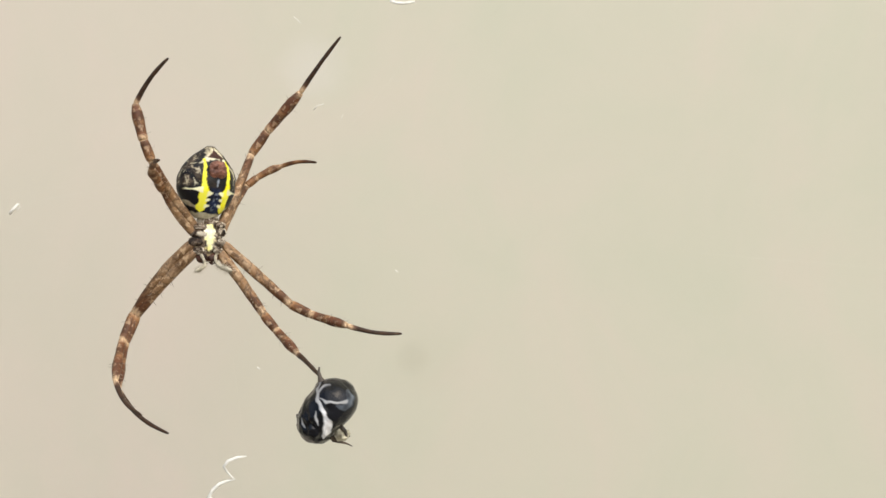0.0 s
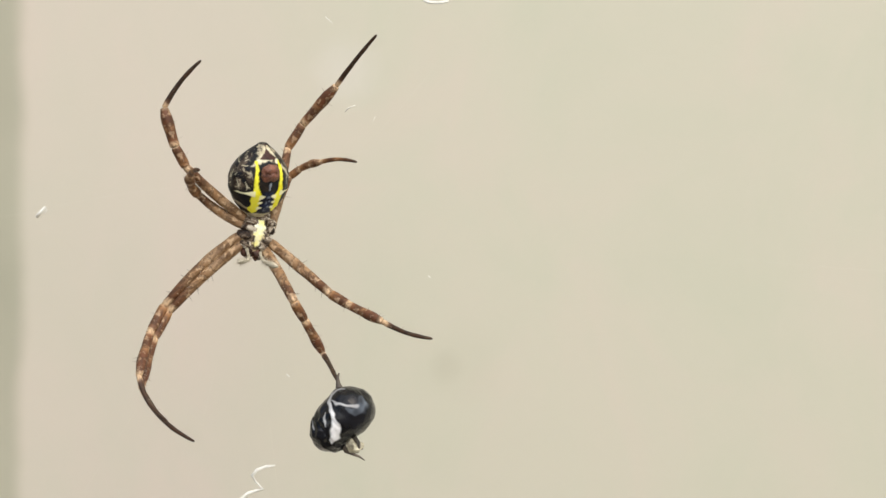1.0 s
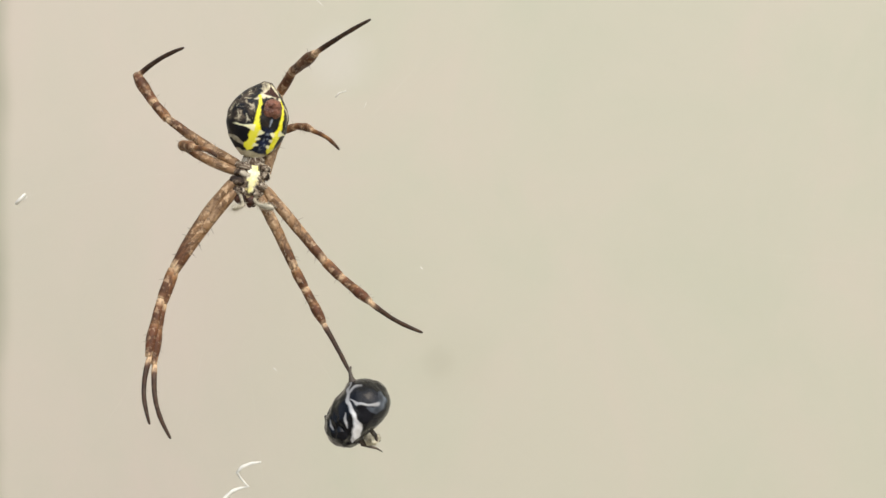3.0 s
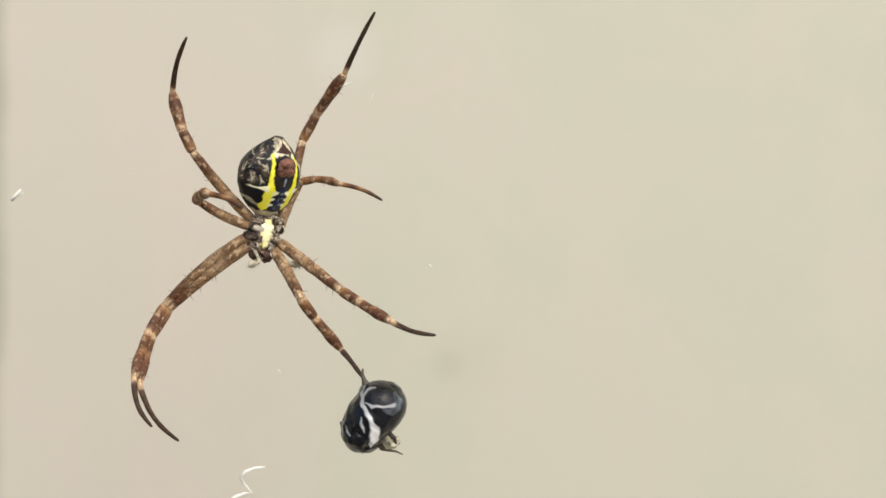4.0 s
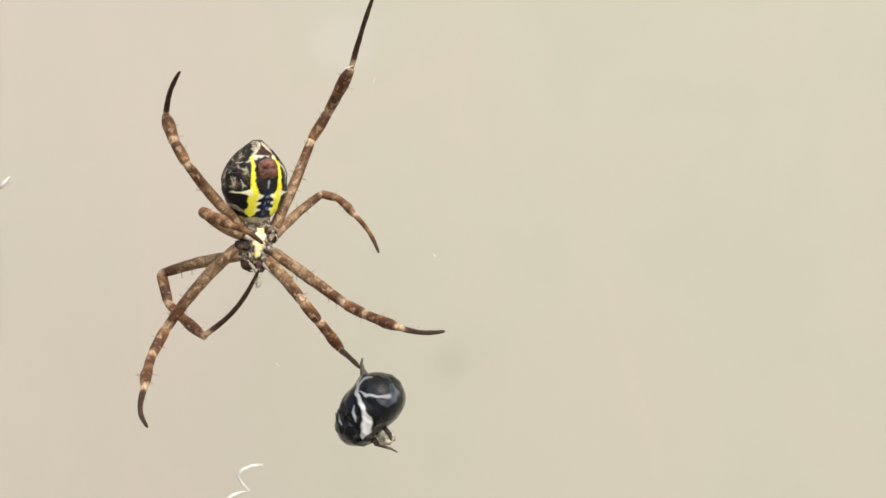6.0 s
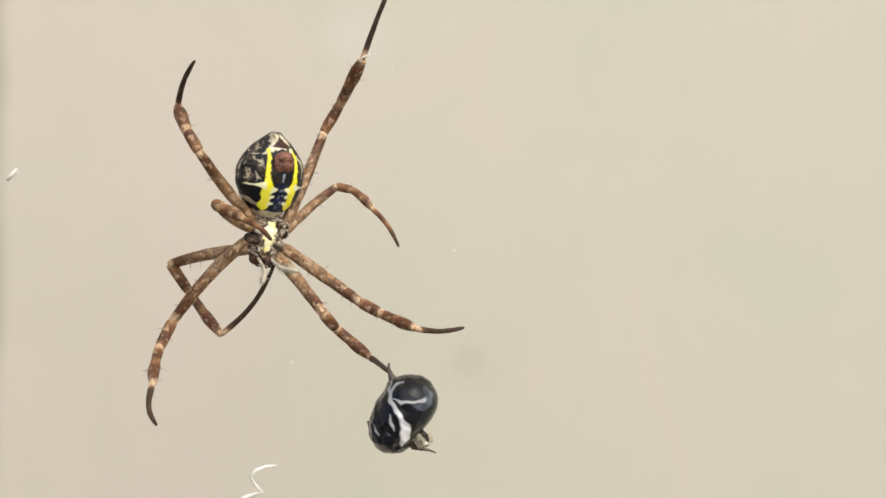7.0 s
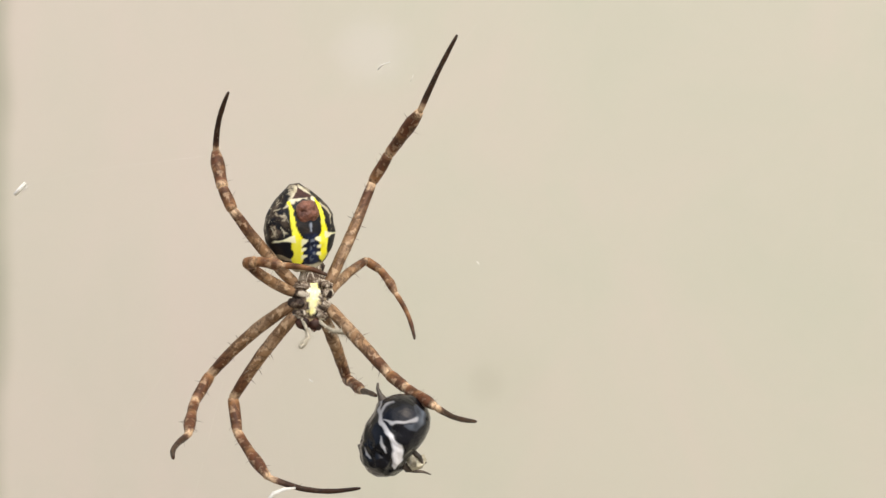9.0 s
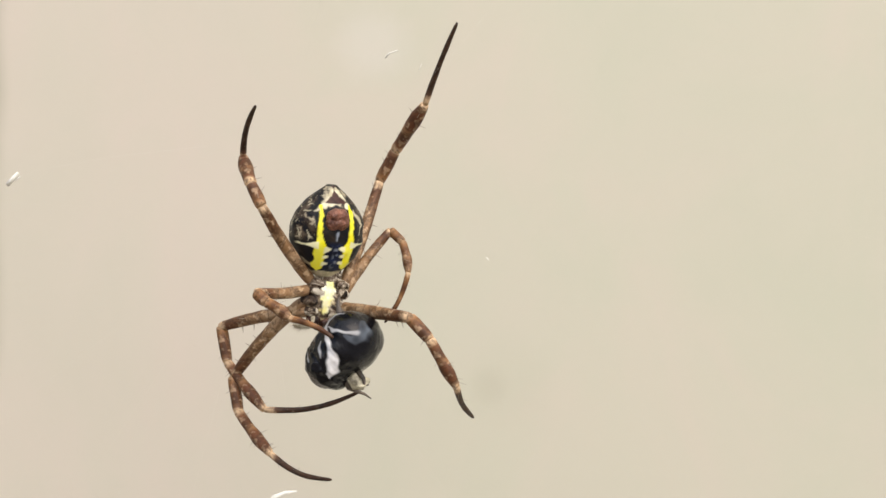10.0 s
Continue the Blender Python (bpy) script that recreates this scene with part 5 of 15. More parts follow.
    walk(palps[0], [
        (0, mm(-0.85, -0.60, -4.10, -127.56, -3.04, 180.00)), (0.5, mm(-0.85, -0.60, -4.10, -125.46, -4.54, 177.98)), (0.8, mm(-0.85, -0.60, -4.10, -124.18, -5.40, 176.73)),
        (1, mm(-0.85, -0.60, -4.10, -123.31, -5.95, 175.90)), (1.2, mm(-0.85, -0.60, -4.10, -126.02, -4.60, 177.86)), (1.5, mm(-0.85, -0.60, -4.10, -130.04, -2.38, -179.29)),
        (2, mm(-0.85, -0.60, -4.10, -136.44, 1.72, -174.94)), (2.2, mm(-0.85, -0.60, -4.10, -130.11, -1.21, -178.05)), (3.3, mm(-0.85, -0.60, -4.10, -122.83, -3.14, 179.33)),
        (3.5, mm(-0.85, -0.60, -4.10, -129.75, 0.58, -175.59)), (3.7, mm(-0.85, -0.60, -4.10, -126.32, -0.36, -176.80)), (4, mm(-0.85, -0.60, -4.10, -121.13, -1.64, -178.72)),
        (4.5, mm(-0.85, -0.60, -4.10, -120.03, -0.90, -177.47)), (5, mm(-0.85, -0.60, -4.10, -127.96, 3.43, -171.04)), (5.5, mm(-0.85, -0.60, -4.10, -125.45, 9.55, -162.81)),
        (5.6, mm(-0.85, -0.60, -4.10, -123.19, 22.43, -143.41)), (5.7, mm(-0.85, -0.60, -4.10, -125.35, 21.64, -144.66)), (6.8, mm(-0.85, -0.60, -4.10, -147.75, 10.16, -155.91)),
        (7, mm(-0.85, -0.60, -4.10, -137.22, 14.76, -152.30)), (7.5, mm(-0.85, -0.60, -4.10, -130.84, 12.87, -154.31)), (8, mm(-0.85, -0.60, -4.10, -133.45, 19.84, -146.30)),
        (8.2, mm(-0.85, -0.60, -4.10, -126.93, 22.81, -142.53)), (8.5, mm(-0.85, -0.60, -4.10, -131.14, 8.31, -160.88)), (8.7, mm(-0.85, -0.60, -4.10, -138.44, 5.78, -163.45)),
        (9, mm(-0.85, -0.60, -4.10, -143.97, 4.08, -164.83)), (9.1, mm(-0.85, -0.60, -4.10, -137.02, 4.35, -164.60)), (9.2, mm(-0.85, -0.60, -4.10, -130.06, 4.60, -164.34)),
        (9.3, mm(-0.85, -0.60, -4.10, -122.43, -2.16, -173.53)), (9.4, mm(-0.85, -0.60, -4.10, -113.15, -7.84, 175.69)), (9.5, mm(-0.85, -0.60, -4.10, -103.48, -11.43, 164.71)),
        (9.7, mm(-0.85, -0.60, -4.10, -108.02, -11.75, 163.57)), (10, mm(-0.85, -0.60, -4.10, -114.83, -12.38, 161.93)),])
    walk(palps[1], [
        (0, mm(0.85, -0.60, -4.10, -123.25, 2.54, 180.00)), (0.5, mm(0.85, -0.60, -4.10, -117.64, 3.08, -179.09)), (0.8, mm(0.85, -0.60, -4.10, -114.27, 3.36, -178.51)),
        (1, mm(0.85, -0.60, -4.10, -112.02, 3.53, -178.12)), (1.2, mm(0.85, -0.60, -4.10, -114.77, 3.18, -178.93)), (1.5, mm(0.85, -0.60, -4.10, -118.91, 2.58, 179.89)),
        (2, mm(0.85, -0.60, -4.10, -125.75, 1.41, 178.04)), (2.2, mm(0.85, -0.60, -4.10, -122.93, -2.80, 171.89)), (3.3, mm(0.85, -0.60, -4.10, -99.93, 7.38, -162.63)),
        (3.5, mm(0.85, -0.60, -4.10, -113.04, 10.80, -150.96)), (3.7, mm(0.85, -0.60, -4.10, -111.43, 12.83, -145.91)), (4, mm(0.85, -0.60, -4.10, -108.65, 15.58, -138.12)),
        (4.5, mm(0.85, -0.60, -4.10, -115.54, 1.00, -173.19)), (5, mm(0.85, -0.60, -4.10, -117.08, 16.56, -142.23)), (5.5, mm(0.85, -0.60, -4.10, -107.98, 19.87, -133.83)),
        (5.6, mm(0.85, -0.60, -4.10, -109.78, 19.43, -135.21)), (5.7, mm(0.85, -0.60, -4.10, -110.48, 18.37, -138.24)), (6.8, mm(0.85, -0.60, -4.10, -114.06, 4.34, -172.10)),
        (7, mm(0.85, -0.60, -4.10, -106.15, 8.18, -161.56)), (7.5, mm(0.85, -0.60, -4.10, -106.67, 13.59, -143.02)), (8, mm(0.85, -0.60, -4.10, -116.08, 9.88, -152.69)),
        (8.2, mm(0.85, -0.60, -4.10, -115.70, 3.66, -165.54)), (8.5, mm(0.85, -0.60, -4.10, -134.52, 14.92, -149.45)), (8.7, mm(0.85, -0.60, -4.10, -114.23, 11.71, -154.26)),
        (9, mm(0.85, -0.60, -4.10, -111.54, 14.86, -146.60)), (9.1, mm(0.85, -0.60, -4.10, -119.53, 16.31, -143.46)), (9.2, mm(0.85, -0.60, -4.10, -127.49, 18.16, -140.53)),
        (9.3, mm(0.85, -0.60, -4.10, -118.32, 10.92, -152.04)), (9.4, mm(0.85, -0.60, -4.10, -106.74, 5.19, -165.91)), (9.5, mm(0.85, -0.60, -4.10, -95.56, 2.61, -178.98)),
        (9.7, mm(0.85, -0.60, -4.10, -90.83, 2.47, 178.39)), (10, mm(0.85, -0.60, -4.10, -83.71, 2.65, 174.44)),])
    walk(legs['L1']['leg'], [
        (0, mm(-1.35, -0.10, -3.70, -137.67, -12.59, 53.52)), (0.1, mm(-1.35, -0.10, -3.70, -138.09, -12.67, 54.00)), (0.2, mm(-1.35, -0.10, -3.70, -138.55, -12.74, 54.47)),
        (0.3, mm(-1.35, -0.10, -3.70, -138.84, -12.71, 54.89)), (0.4, mm(-1.35, -0.10, -3.70, -139.51, -12.50, 55.51)), (0.5, mm(-1.35, -0.10, -3.70, -139.79, -12.17, 55.95)),
        (0.6, mm(-1.35, -0.10, -3.70, -139.55, -11.38, 56.48)), (0.7, mm(-1.35, -0.10, -3.70, -140.71, -9.79, 57.93)), (0.8, mm(-1.35, -0.10, -3.70, -143.03, -6.55, 60.49)),
        (0.9, mm(-1.35, -0.10, -3.70, -146.13, 1.01, 63.59)), (1, mm(-1.35, -0.10, -3.70, -148.88, 4.34, 63.46)), (1.1, mm(-1.35, -0.10, -3.70, -145.75, -1.62, 62.60)),
        (1.2, mm(-1.35, -0.10, -3.70, -142.05, -5.91, 62.11)), (1.3, mm(-1.35, -0.10, -3.70, -142.03, -7.19, 61.12)), (1.4, mm(-1.35, -0.10, -3.70, -140.87, -7.85, 60.36)),
        (1.5, mm(-1.35, -0.10, -3.70, -141.62, -8.13, 60.31)), (1.6, mm(-1.35, -0.10, -3.70, -141.01, -7.93, 60.40)), (1.7, mm(-1.35, -0.10, -3.70, -142.33, -7.47, 61.20)),
        (1.8, mm(-1.35, -0.10, -3.70, -142.90, -6.18, 62.47)), (1.9, mm(-1.35, -0.10, -3.70, -143.43, -5.51, 63.21)), (2, mm(-1.35, -0.10, -3.70, -143.29, -4.85, 63.74)),
        (2.1, mm(-1.35, -0.10, -3.70, -141.35, -3.43, 64.40)), (2.2, mm(-1.35, -0.10, -3.70, -142.14, -3.05, 64.32)), (2.75, mm(-1.35, -0.10, -3.70, -152.38, 3.16, 66.28)),
        (3.3, mm(-1.35, -0.10, -3.70, -162.53, 9.62, 67.11)), (3.4, mm(-1.35, -0.10, -3.70, -159.87, 6.67, 67.49)), (3.5, mm(-1.35, -0.10, -3.70, -151.08, 1.53, 66.90)),
        (3.6, mm(-1.35, -0.10, -3.70, -139.87, -2.20, 64.02)), (3.7, mm(-1.35, -0.10, -3.70, -145.70, -2.21, 63.89)), (3.8, mm(-1.35, -0.10, -3.70, -141.64, -3.72, 61.88)),
        (3.9, mm(-1.35, -0.10, -3.70, -140.05, -5.97, 59.31)), (4, mm(-1.35, -0.10, -3.70, -138.73, -4.48, 60.18)), (4.1, mm(-1.35, -0.10, -3.70, -146.25, -7.17, 59.52)),
        (4.2, mm(-1.35, -0.10, -3.70, -142.34, -6.61, 59.54)), (4.3, mm(-1.35, -0.10, -3.70, -145.60, -7.22, 60.06)), (4.4, mm(-1.35, -0.10, -3.70, -145.76, -6.69, 60.75)),
        (4.5, mm(-1.35, -0.10, -3.70, -147.84, -6.09, 61.58)), (4.6, mm(-1.35, -0.10, -3.70, -148.33, -5.01, 62.24)), (4.7, mm(-1.35, -0.10, -3.70, -149.65, -3.13, 63.33)),
        (4.8, mm(-1.35, -0.10, -3.70, -146.72, -1.84, 63.77)), (4.9, mm(-1.35, -0.10, -3.70, -144.51, -0.86, 64.21)), (5, mm(-1.35, -0.10, -3.70, -148.99, -1.62, 63.78)),
        (5.1, mm(-1.35, -0.10, -3.70, -145.82, -1.82, 63.64)), (5.2, mm(-1.35, -0.10, -3.70, -144.90, -3.07, 63.04)), (5.3, mm(-1.35, -0.10, -3.70, -143.39, -5.03, 61.86)),
        (5.4, mm(-1.35, -0.10, -3.70, -137.17, -5.11, 61.20)), (5.5, mm(-1.35, -0.10, -3.70, -138.94, -10.75, 56.83)), (5.6, mm(-1.35, -0.10, -3.70, -135.65, -18.16, 48.46)),
        (5.7, mm(-1.35, -0.10, -3.70, -112.47, -12.93, 35.68)), (6.8, mm(-1.35, -0.10, -3.70, -106.57, -9.57, 36.20)), (6.9, mm(-1.35, -0.10, -3.70, -108.20, -10.73, 35.47)),
        (7, mm(-1.35, -0.10, -3.70, -109.84, -12.19, 33.77)), (7.1, mm(-1.35, -0.10, -3.70, -111.08, -12.10, 34.12)), (7.2, mm(-1.35, -0.10, -3.70, -110.87, -11.51, 33.23)),
        (7.3, mm(-1.35, -0.10, -3.70, -110.98, -11.19, 32.35)), (7.4, mm(-1.35, -0.10, -3.70, -109.63, -9.61, 32.94)), (7.5, mm(-1.35, -0.10, -3.70, -113.47, -9.85, 36.10)),
        (7.6, mm(-1.35, -0.10, -3.70, -133.96, -20.26, 39.02)), (7.7, mm(-1.35, -0.10, -3.70, -127.95, -17.23, 40.85)), (7.8, mm(-1.35, -0.10, -3.70, -123.57, -15.16, 43.76)),
        (7.9, mm(-1.35, -0.10, -3.70, -119.46, -12.60, 47.42)), (8, mm(-1.35, -0.10, -3.70, -129.97, -18.59, 49.13)), (8.1, mm(-1.35, -0.10, -3.70, -131.42, -17.09, 51.34)),
        (8.2, mm(-1.35, -0.10, -3.70, -147.40, -20.17, 56.87)), (8.3, mm(-1.35, -0.10, -3.70, -146.41, -18.93, 56.36)), (8.4, mm(-1.35, -0.10, -3.70, -150.93, -19.17, 57.38)),
        (8.5, mm(-1.35, -0.10, -3.70, -148.94, -17.20, 57.25)), (8.6, mm(-1.35, -0.10, -3.70, -141.80, -12.69, 57.50)), (8.7, mm(-1.35, -0.10, -3.70, -149.16, -13.20, 59.59)),
        (8.8, mm(-1.35, -0.10, -3.70, -146.77, -12.91, 59.57)), (8.9, mm(-1.35, -0.10, -3.70, -144.53, -12.89, 59.79)), (9, mm(-1.35, -0.10, -3.70, -145.97, -15.58, 59.02)),
        (9.1, mm(-1.35, -0.10, -3.70, -139.68, -17.74, 52.21)), (9.2, mm(-1.35, -0.10, -3.70, -141.10, -21.64, 53.38)), (9.3, mm(-1.35, -0.10, -3.70, -133.91, -24.27, 46.82)),
        (9.4, mm(-1.35, -0.10, -3.70, -104.00, -11.30, 31.79)), (9.5, mm(-1.35, -0.10, -3.70, -92.57, -1.68, 38.11)), (9.6, mm(-1.35, -0.10, -3.70, -98.76, -6.24, 35.67)),
        (9.7, mm(-1.35, -0.10, -3.70, -102.90, -8.62, 36.73)), (9.8, mm(-1.35, -0.10, -3.70, -109.53, -13.91, 35.19)), (9.9, mm(-1.35, -0.10, -3.70, -108.17, -12.20, 36.15)),
        (10, mm(-1.35, -0.10, -3.70, -108.72, -12.43, 36.22)),
    ])
    walk(legs['L1']['patella'], [
        (0, mm(0, 0, 11.00, -33.41, -37.60, 13.50)), (0.1, mm(0, 0, 11.00, -33.01, -38.02, 13.56)), (0.2, mm(0, 0, 11.00, -32.87, -38.53, 13.79)),
        (0.3, mm(0, 0, 11.00, -32.85, -38.82, 14.00)), (0.4, mm(0, 0, 11.00, -31.85, -38.36, 13.47)), (0.5, mm(0, 0, 11.00, -31.64, -37.80, 13.30)),
        (0.6, mm(0, 0, 11.00, -31.60, -36.50, 13.04)), (0.7, mm(0, 0, 11.00, -31.48, -34.86, 13.22)), (0.8, mm(0, 0, 11.00, -32.30, -32.87, 14.80)),
        (0.9, mm(0, 0, 11.00, -19.58, -19.92, 7.28)), (1, mm(0, 0, 11.00, -26.20, -20.93, 12.27)), (1.1, mm(0, 0, 11.00, -44.40, -31.78, 25.75)),
        (1.2, mm(0, 0, 11.00, -33.58, -34.03, 16.50)), (1.3, mm(0, 0, 11.00, -31.73, -33.48, 14.36)), (1.4, mm(0, 0, 11.00, -32.64, -34.02, 14.62)),
        (1.5, mm(0, 0, 11.00, -33.07, -34.81, 15.15)), (1.6, mm(0, 0, 11.00, -33.43, -34.63, 15.33)), (1.7, mm(0, 0, 11.00, -32.65, -34.44, 15.20)),
        (1.8, mm(0, 0, 11.00, -28.10, -31.66, 12.25)), (1.9, mm(0, 0, 11.00, -29.31, -32.32, 13.58)), (2, mm(0, 0, 11.00, -31.81, -33.37, 15.86)),
        (2.1, mm(0, 0, 11.00, -29.80, -30.71, 14.23)), (2.2, mm(0, 0, 11.00, -32.31, -30.62, 15.85)), (2.75, mm(0, 0, 11.00, -22.98, -15.16, 6.46)),
        (3.3, mm(0, 0, 11.00, -16.12, 1.81, 2.42)), (3.4, mm(0, 0, 11.00, -18.39, -3.28, 3.45)), (3.5, mm(0, 0, 11.00, -26.96, -14.92, 8.31)),
        (3.6, mm(0, 0, 11.00, -41.93, -28.74, 21.29)), (3.7, mm(0, 0, 11.00, -34.78, -33.51, 19.54)), (3.8, mm(0, 0, 11.00, -38.75, -34.72, 21.72)),
        (3.9, mm(0, 0, 11.00, -58.08, -36.15, 36.02)), (4, mm(0, 0, 11.00, -33.26, -32.09, 16.07)), (4.1, mm(0, 0, 11.00, -58.81, -38.61, 38.13)),
        (4.2, mm(0, 0, 11.00, -45.58, -37.37, 26.04)), (4.3, mm(0, 0, 11.00, -43.62, -38.34, 24.95)), (4.4, mm(0, 0, 11.00, -36.03, -35.92, 18.71)),
        (4.5, mm(0, 0, 11.00, -33.42, -34.79, 16.97)), (4.6, mm(0, 0, 11.00, -32.49, -33.55, 16.43)), (4.7, mm(0, 0, 11.00, -27.48, -30.19, 13.07)),
        (4.8, mm(0, 0, 11.00, -26.33, -28.05, 12.16)), (4.9, mm(0, 0, 11.00, -24.87, -26.22, 11.14)), (5, mm(0, 0, 11.00, -33.85, -31.54, 18.32)),
        (5.1, mm(0, 0, 11.00, -31.10, -30.81, 16.08)), (5.2, mm(0, 0, 11.00, -30.40, -33.03, 15.97)), (5.3, mm(0, 0, 11.00, -30.13, -36.00, 16.04)),
        (5.4, mm(0, 0, 11.00, -20.64, -29.69, 8.32)), (5.5, mm(0, 0, 11.00, -40.83, -44.79, 23.75)), (5.6, mm(0, 0, 11.00, -78.05, -38.42, 38.03)),
        (5.7, mm(0, 0, 11.00, -106.83, -26.44, 32.59)), (6.8, mm(0, 0, 11.00, -110.34, -26.40, 16.05)), (6.9, mm(0, 0, 11.00, -106.87, -30.85, 1.84)),
        (7, mm(0, 0, 11.00, -110.80, -34.79, -6.66)), (7.1, mm(0, 0, 11.00, -109.62, -33.21, -7.27)), (7.2, mm(0, 0, 11.00, -116.88, -31.80, -4.31)),
        (7.3, mm(0, 0, 11.00, -124.66, -29.46, -0.70)), (7.4, mm(0, 0, 11.00, -125.60, -27.54, -1.14)), (7.5, mm(0, 0, 11.00, -109.33, -25.28, -5.10)),
        (7.6, mm(0, 0, 11.00, -116.10, -25.71, 5.96)), (7.7, mm(0, 0, 11.00, -115.10, -25.66, 3.72)), (7.8, mm(0, 0, 11.00, -114.26, -25.42, 2.84)),
        (7.9, mm(0, 0, 11.00, -103.86, -25.19, -2.52)), (8, mm(0, 0, 11.00, -66.12, -37.30, 20.15)), (8.1, mm(0, 0, 11.00, -60.42, -32.78, 13.72)),
        (8.2, mm(0, 0, 11.00, -65.37, -33.19, 19.31)), (8.3, mm(0, 0, 11.00, -64.77, -32.00, 18.90)), (8.4, mm(0, 0, 11.00, -66.81, -32.07, 21.51)),
        (8.5, mm(0, 0, 11.00, -61.86, -30.98, 19.22)), (8.6, mm(0, 0, 11.00, -46.73, -26.93, 11.50)), (8.7, mm(0, 0, 11.00, -58.87, -29.49, 21.41)),
        (8.8, mm(0, 0, 11.00, -54.24, -29.20, 18.21)), (8.9, mm(0, 0, 11.00, -47.50, -28.42, 13.63)), (9, mm(0, 0, 11.00, -60.32, -31.68, 20.99)),
        (9.1, mm(0, 0, 11.00, -62.81, -35.13, 21.83)), (9.2, mm(0, 0, 11.00, -70.43, -36.25, 22.41)), (9.3, mm(0, 0, 11.00, -78.65, -40.70, 26.63)),
        (9.4, mm(0, 0, 11.00, -98.08, -39.18, 21.19)), (9.5, mm(0, 0, 11.00, -102.87, -30.99, 29.72)), (9.6, mm(0, 0, 11.00, -115.09, -27.47, 30.61)),
        (9.7, mm(0, 0, 11.00, -98.82, -33.18, 16.93)), (9.8, mm(0, 0, 11.00, -108.72, -32.64, 20.42)), (9.9, mm(0, 0, 11.00, -99.92, -33.53, 13.65)),
        (10, mm(0, 0, 11.00, -101.14, -32.98, 14.22)),
    ])
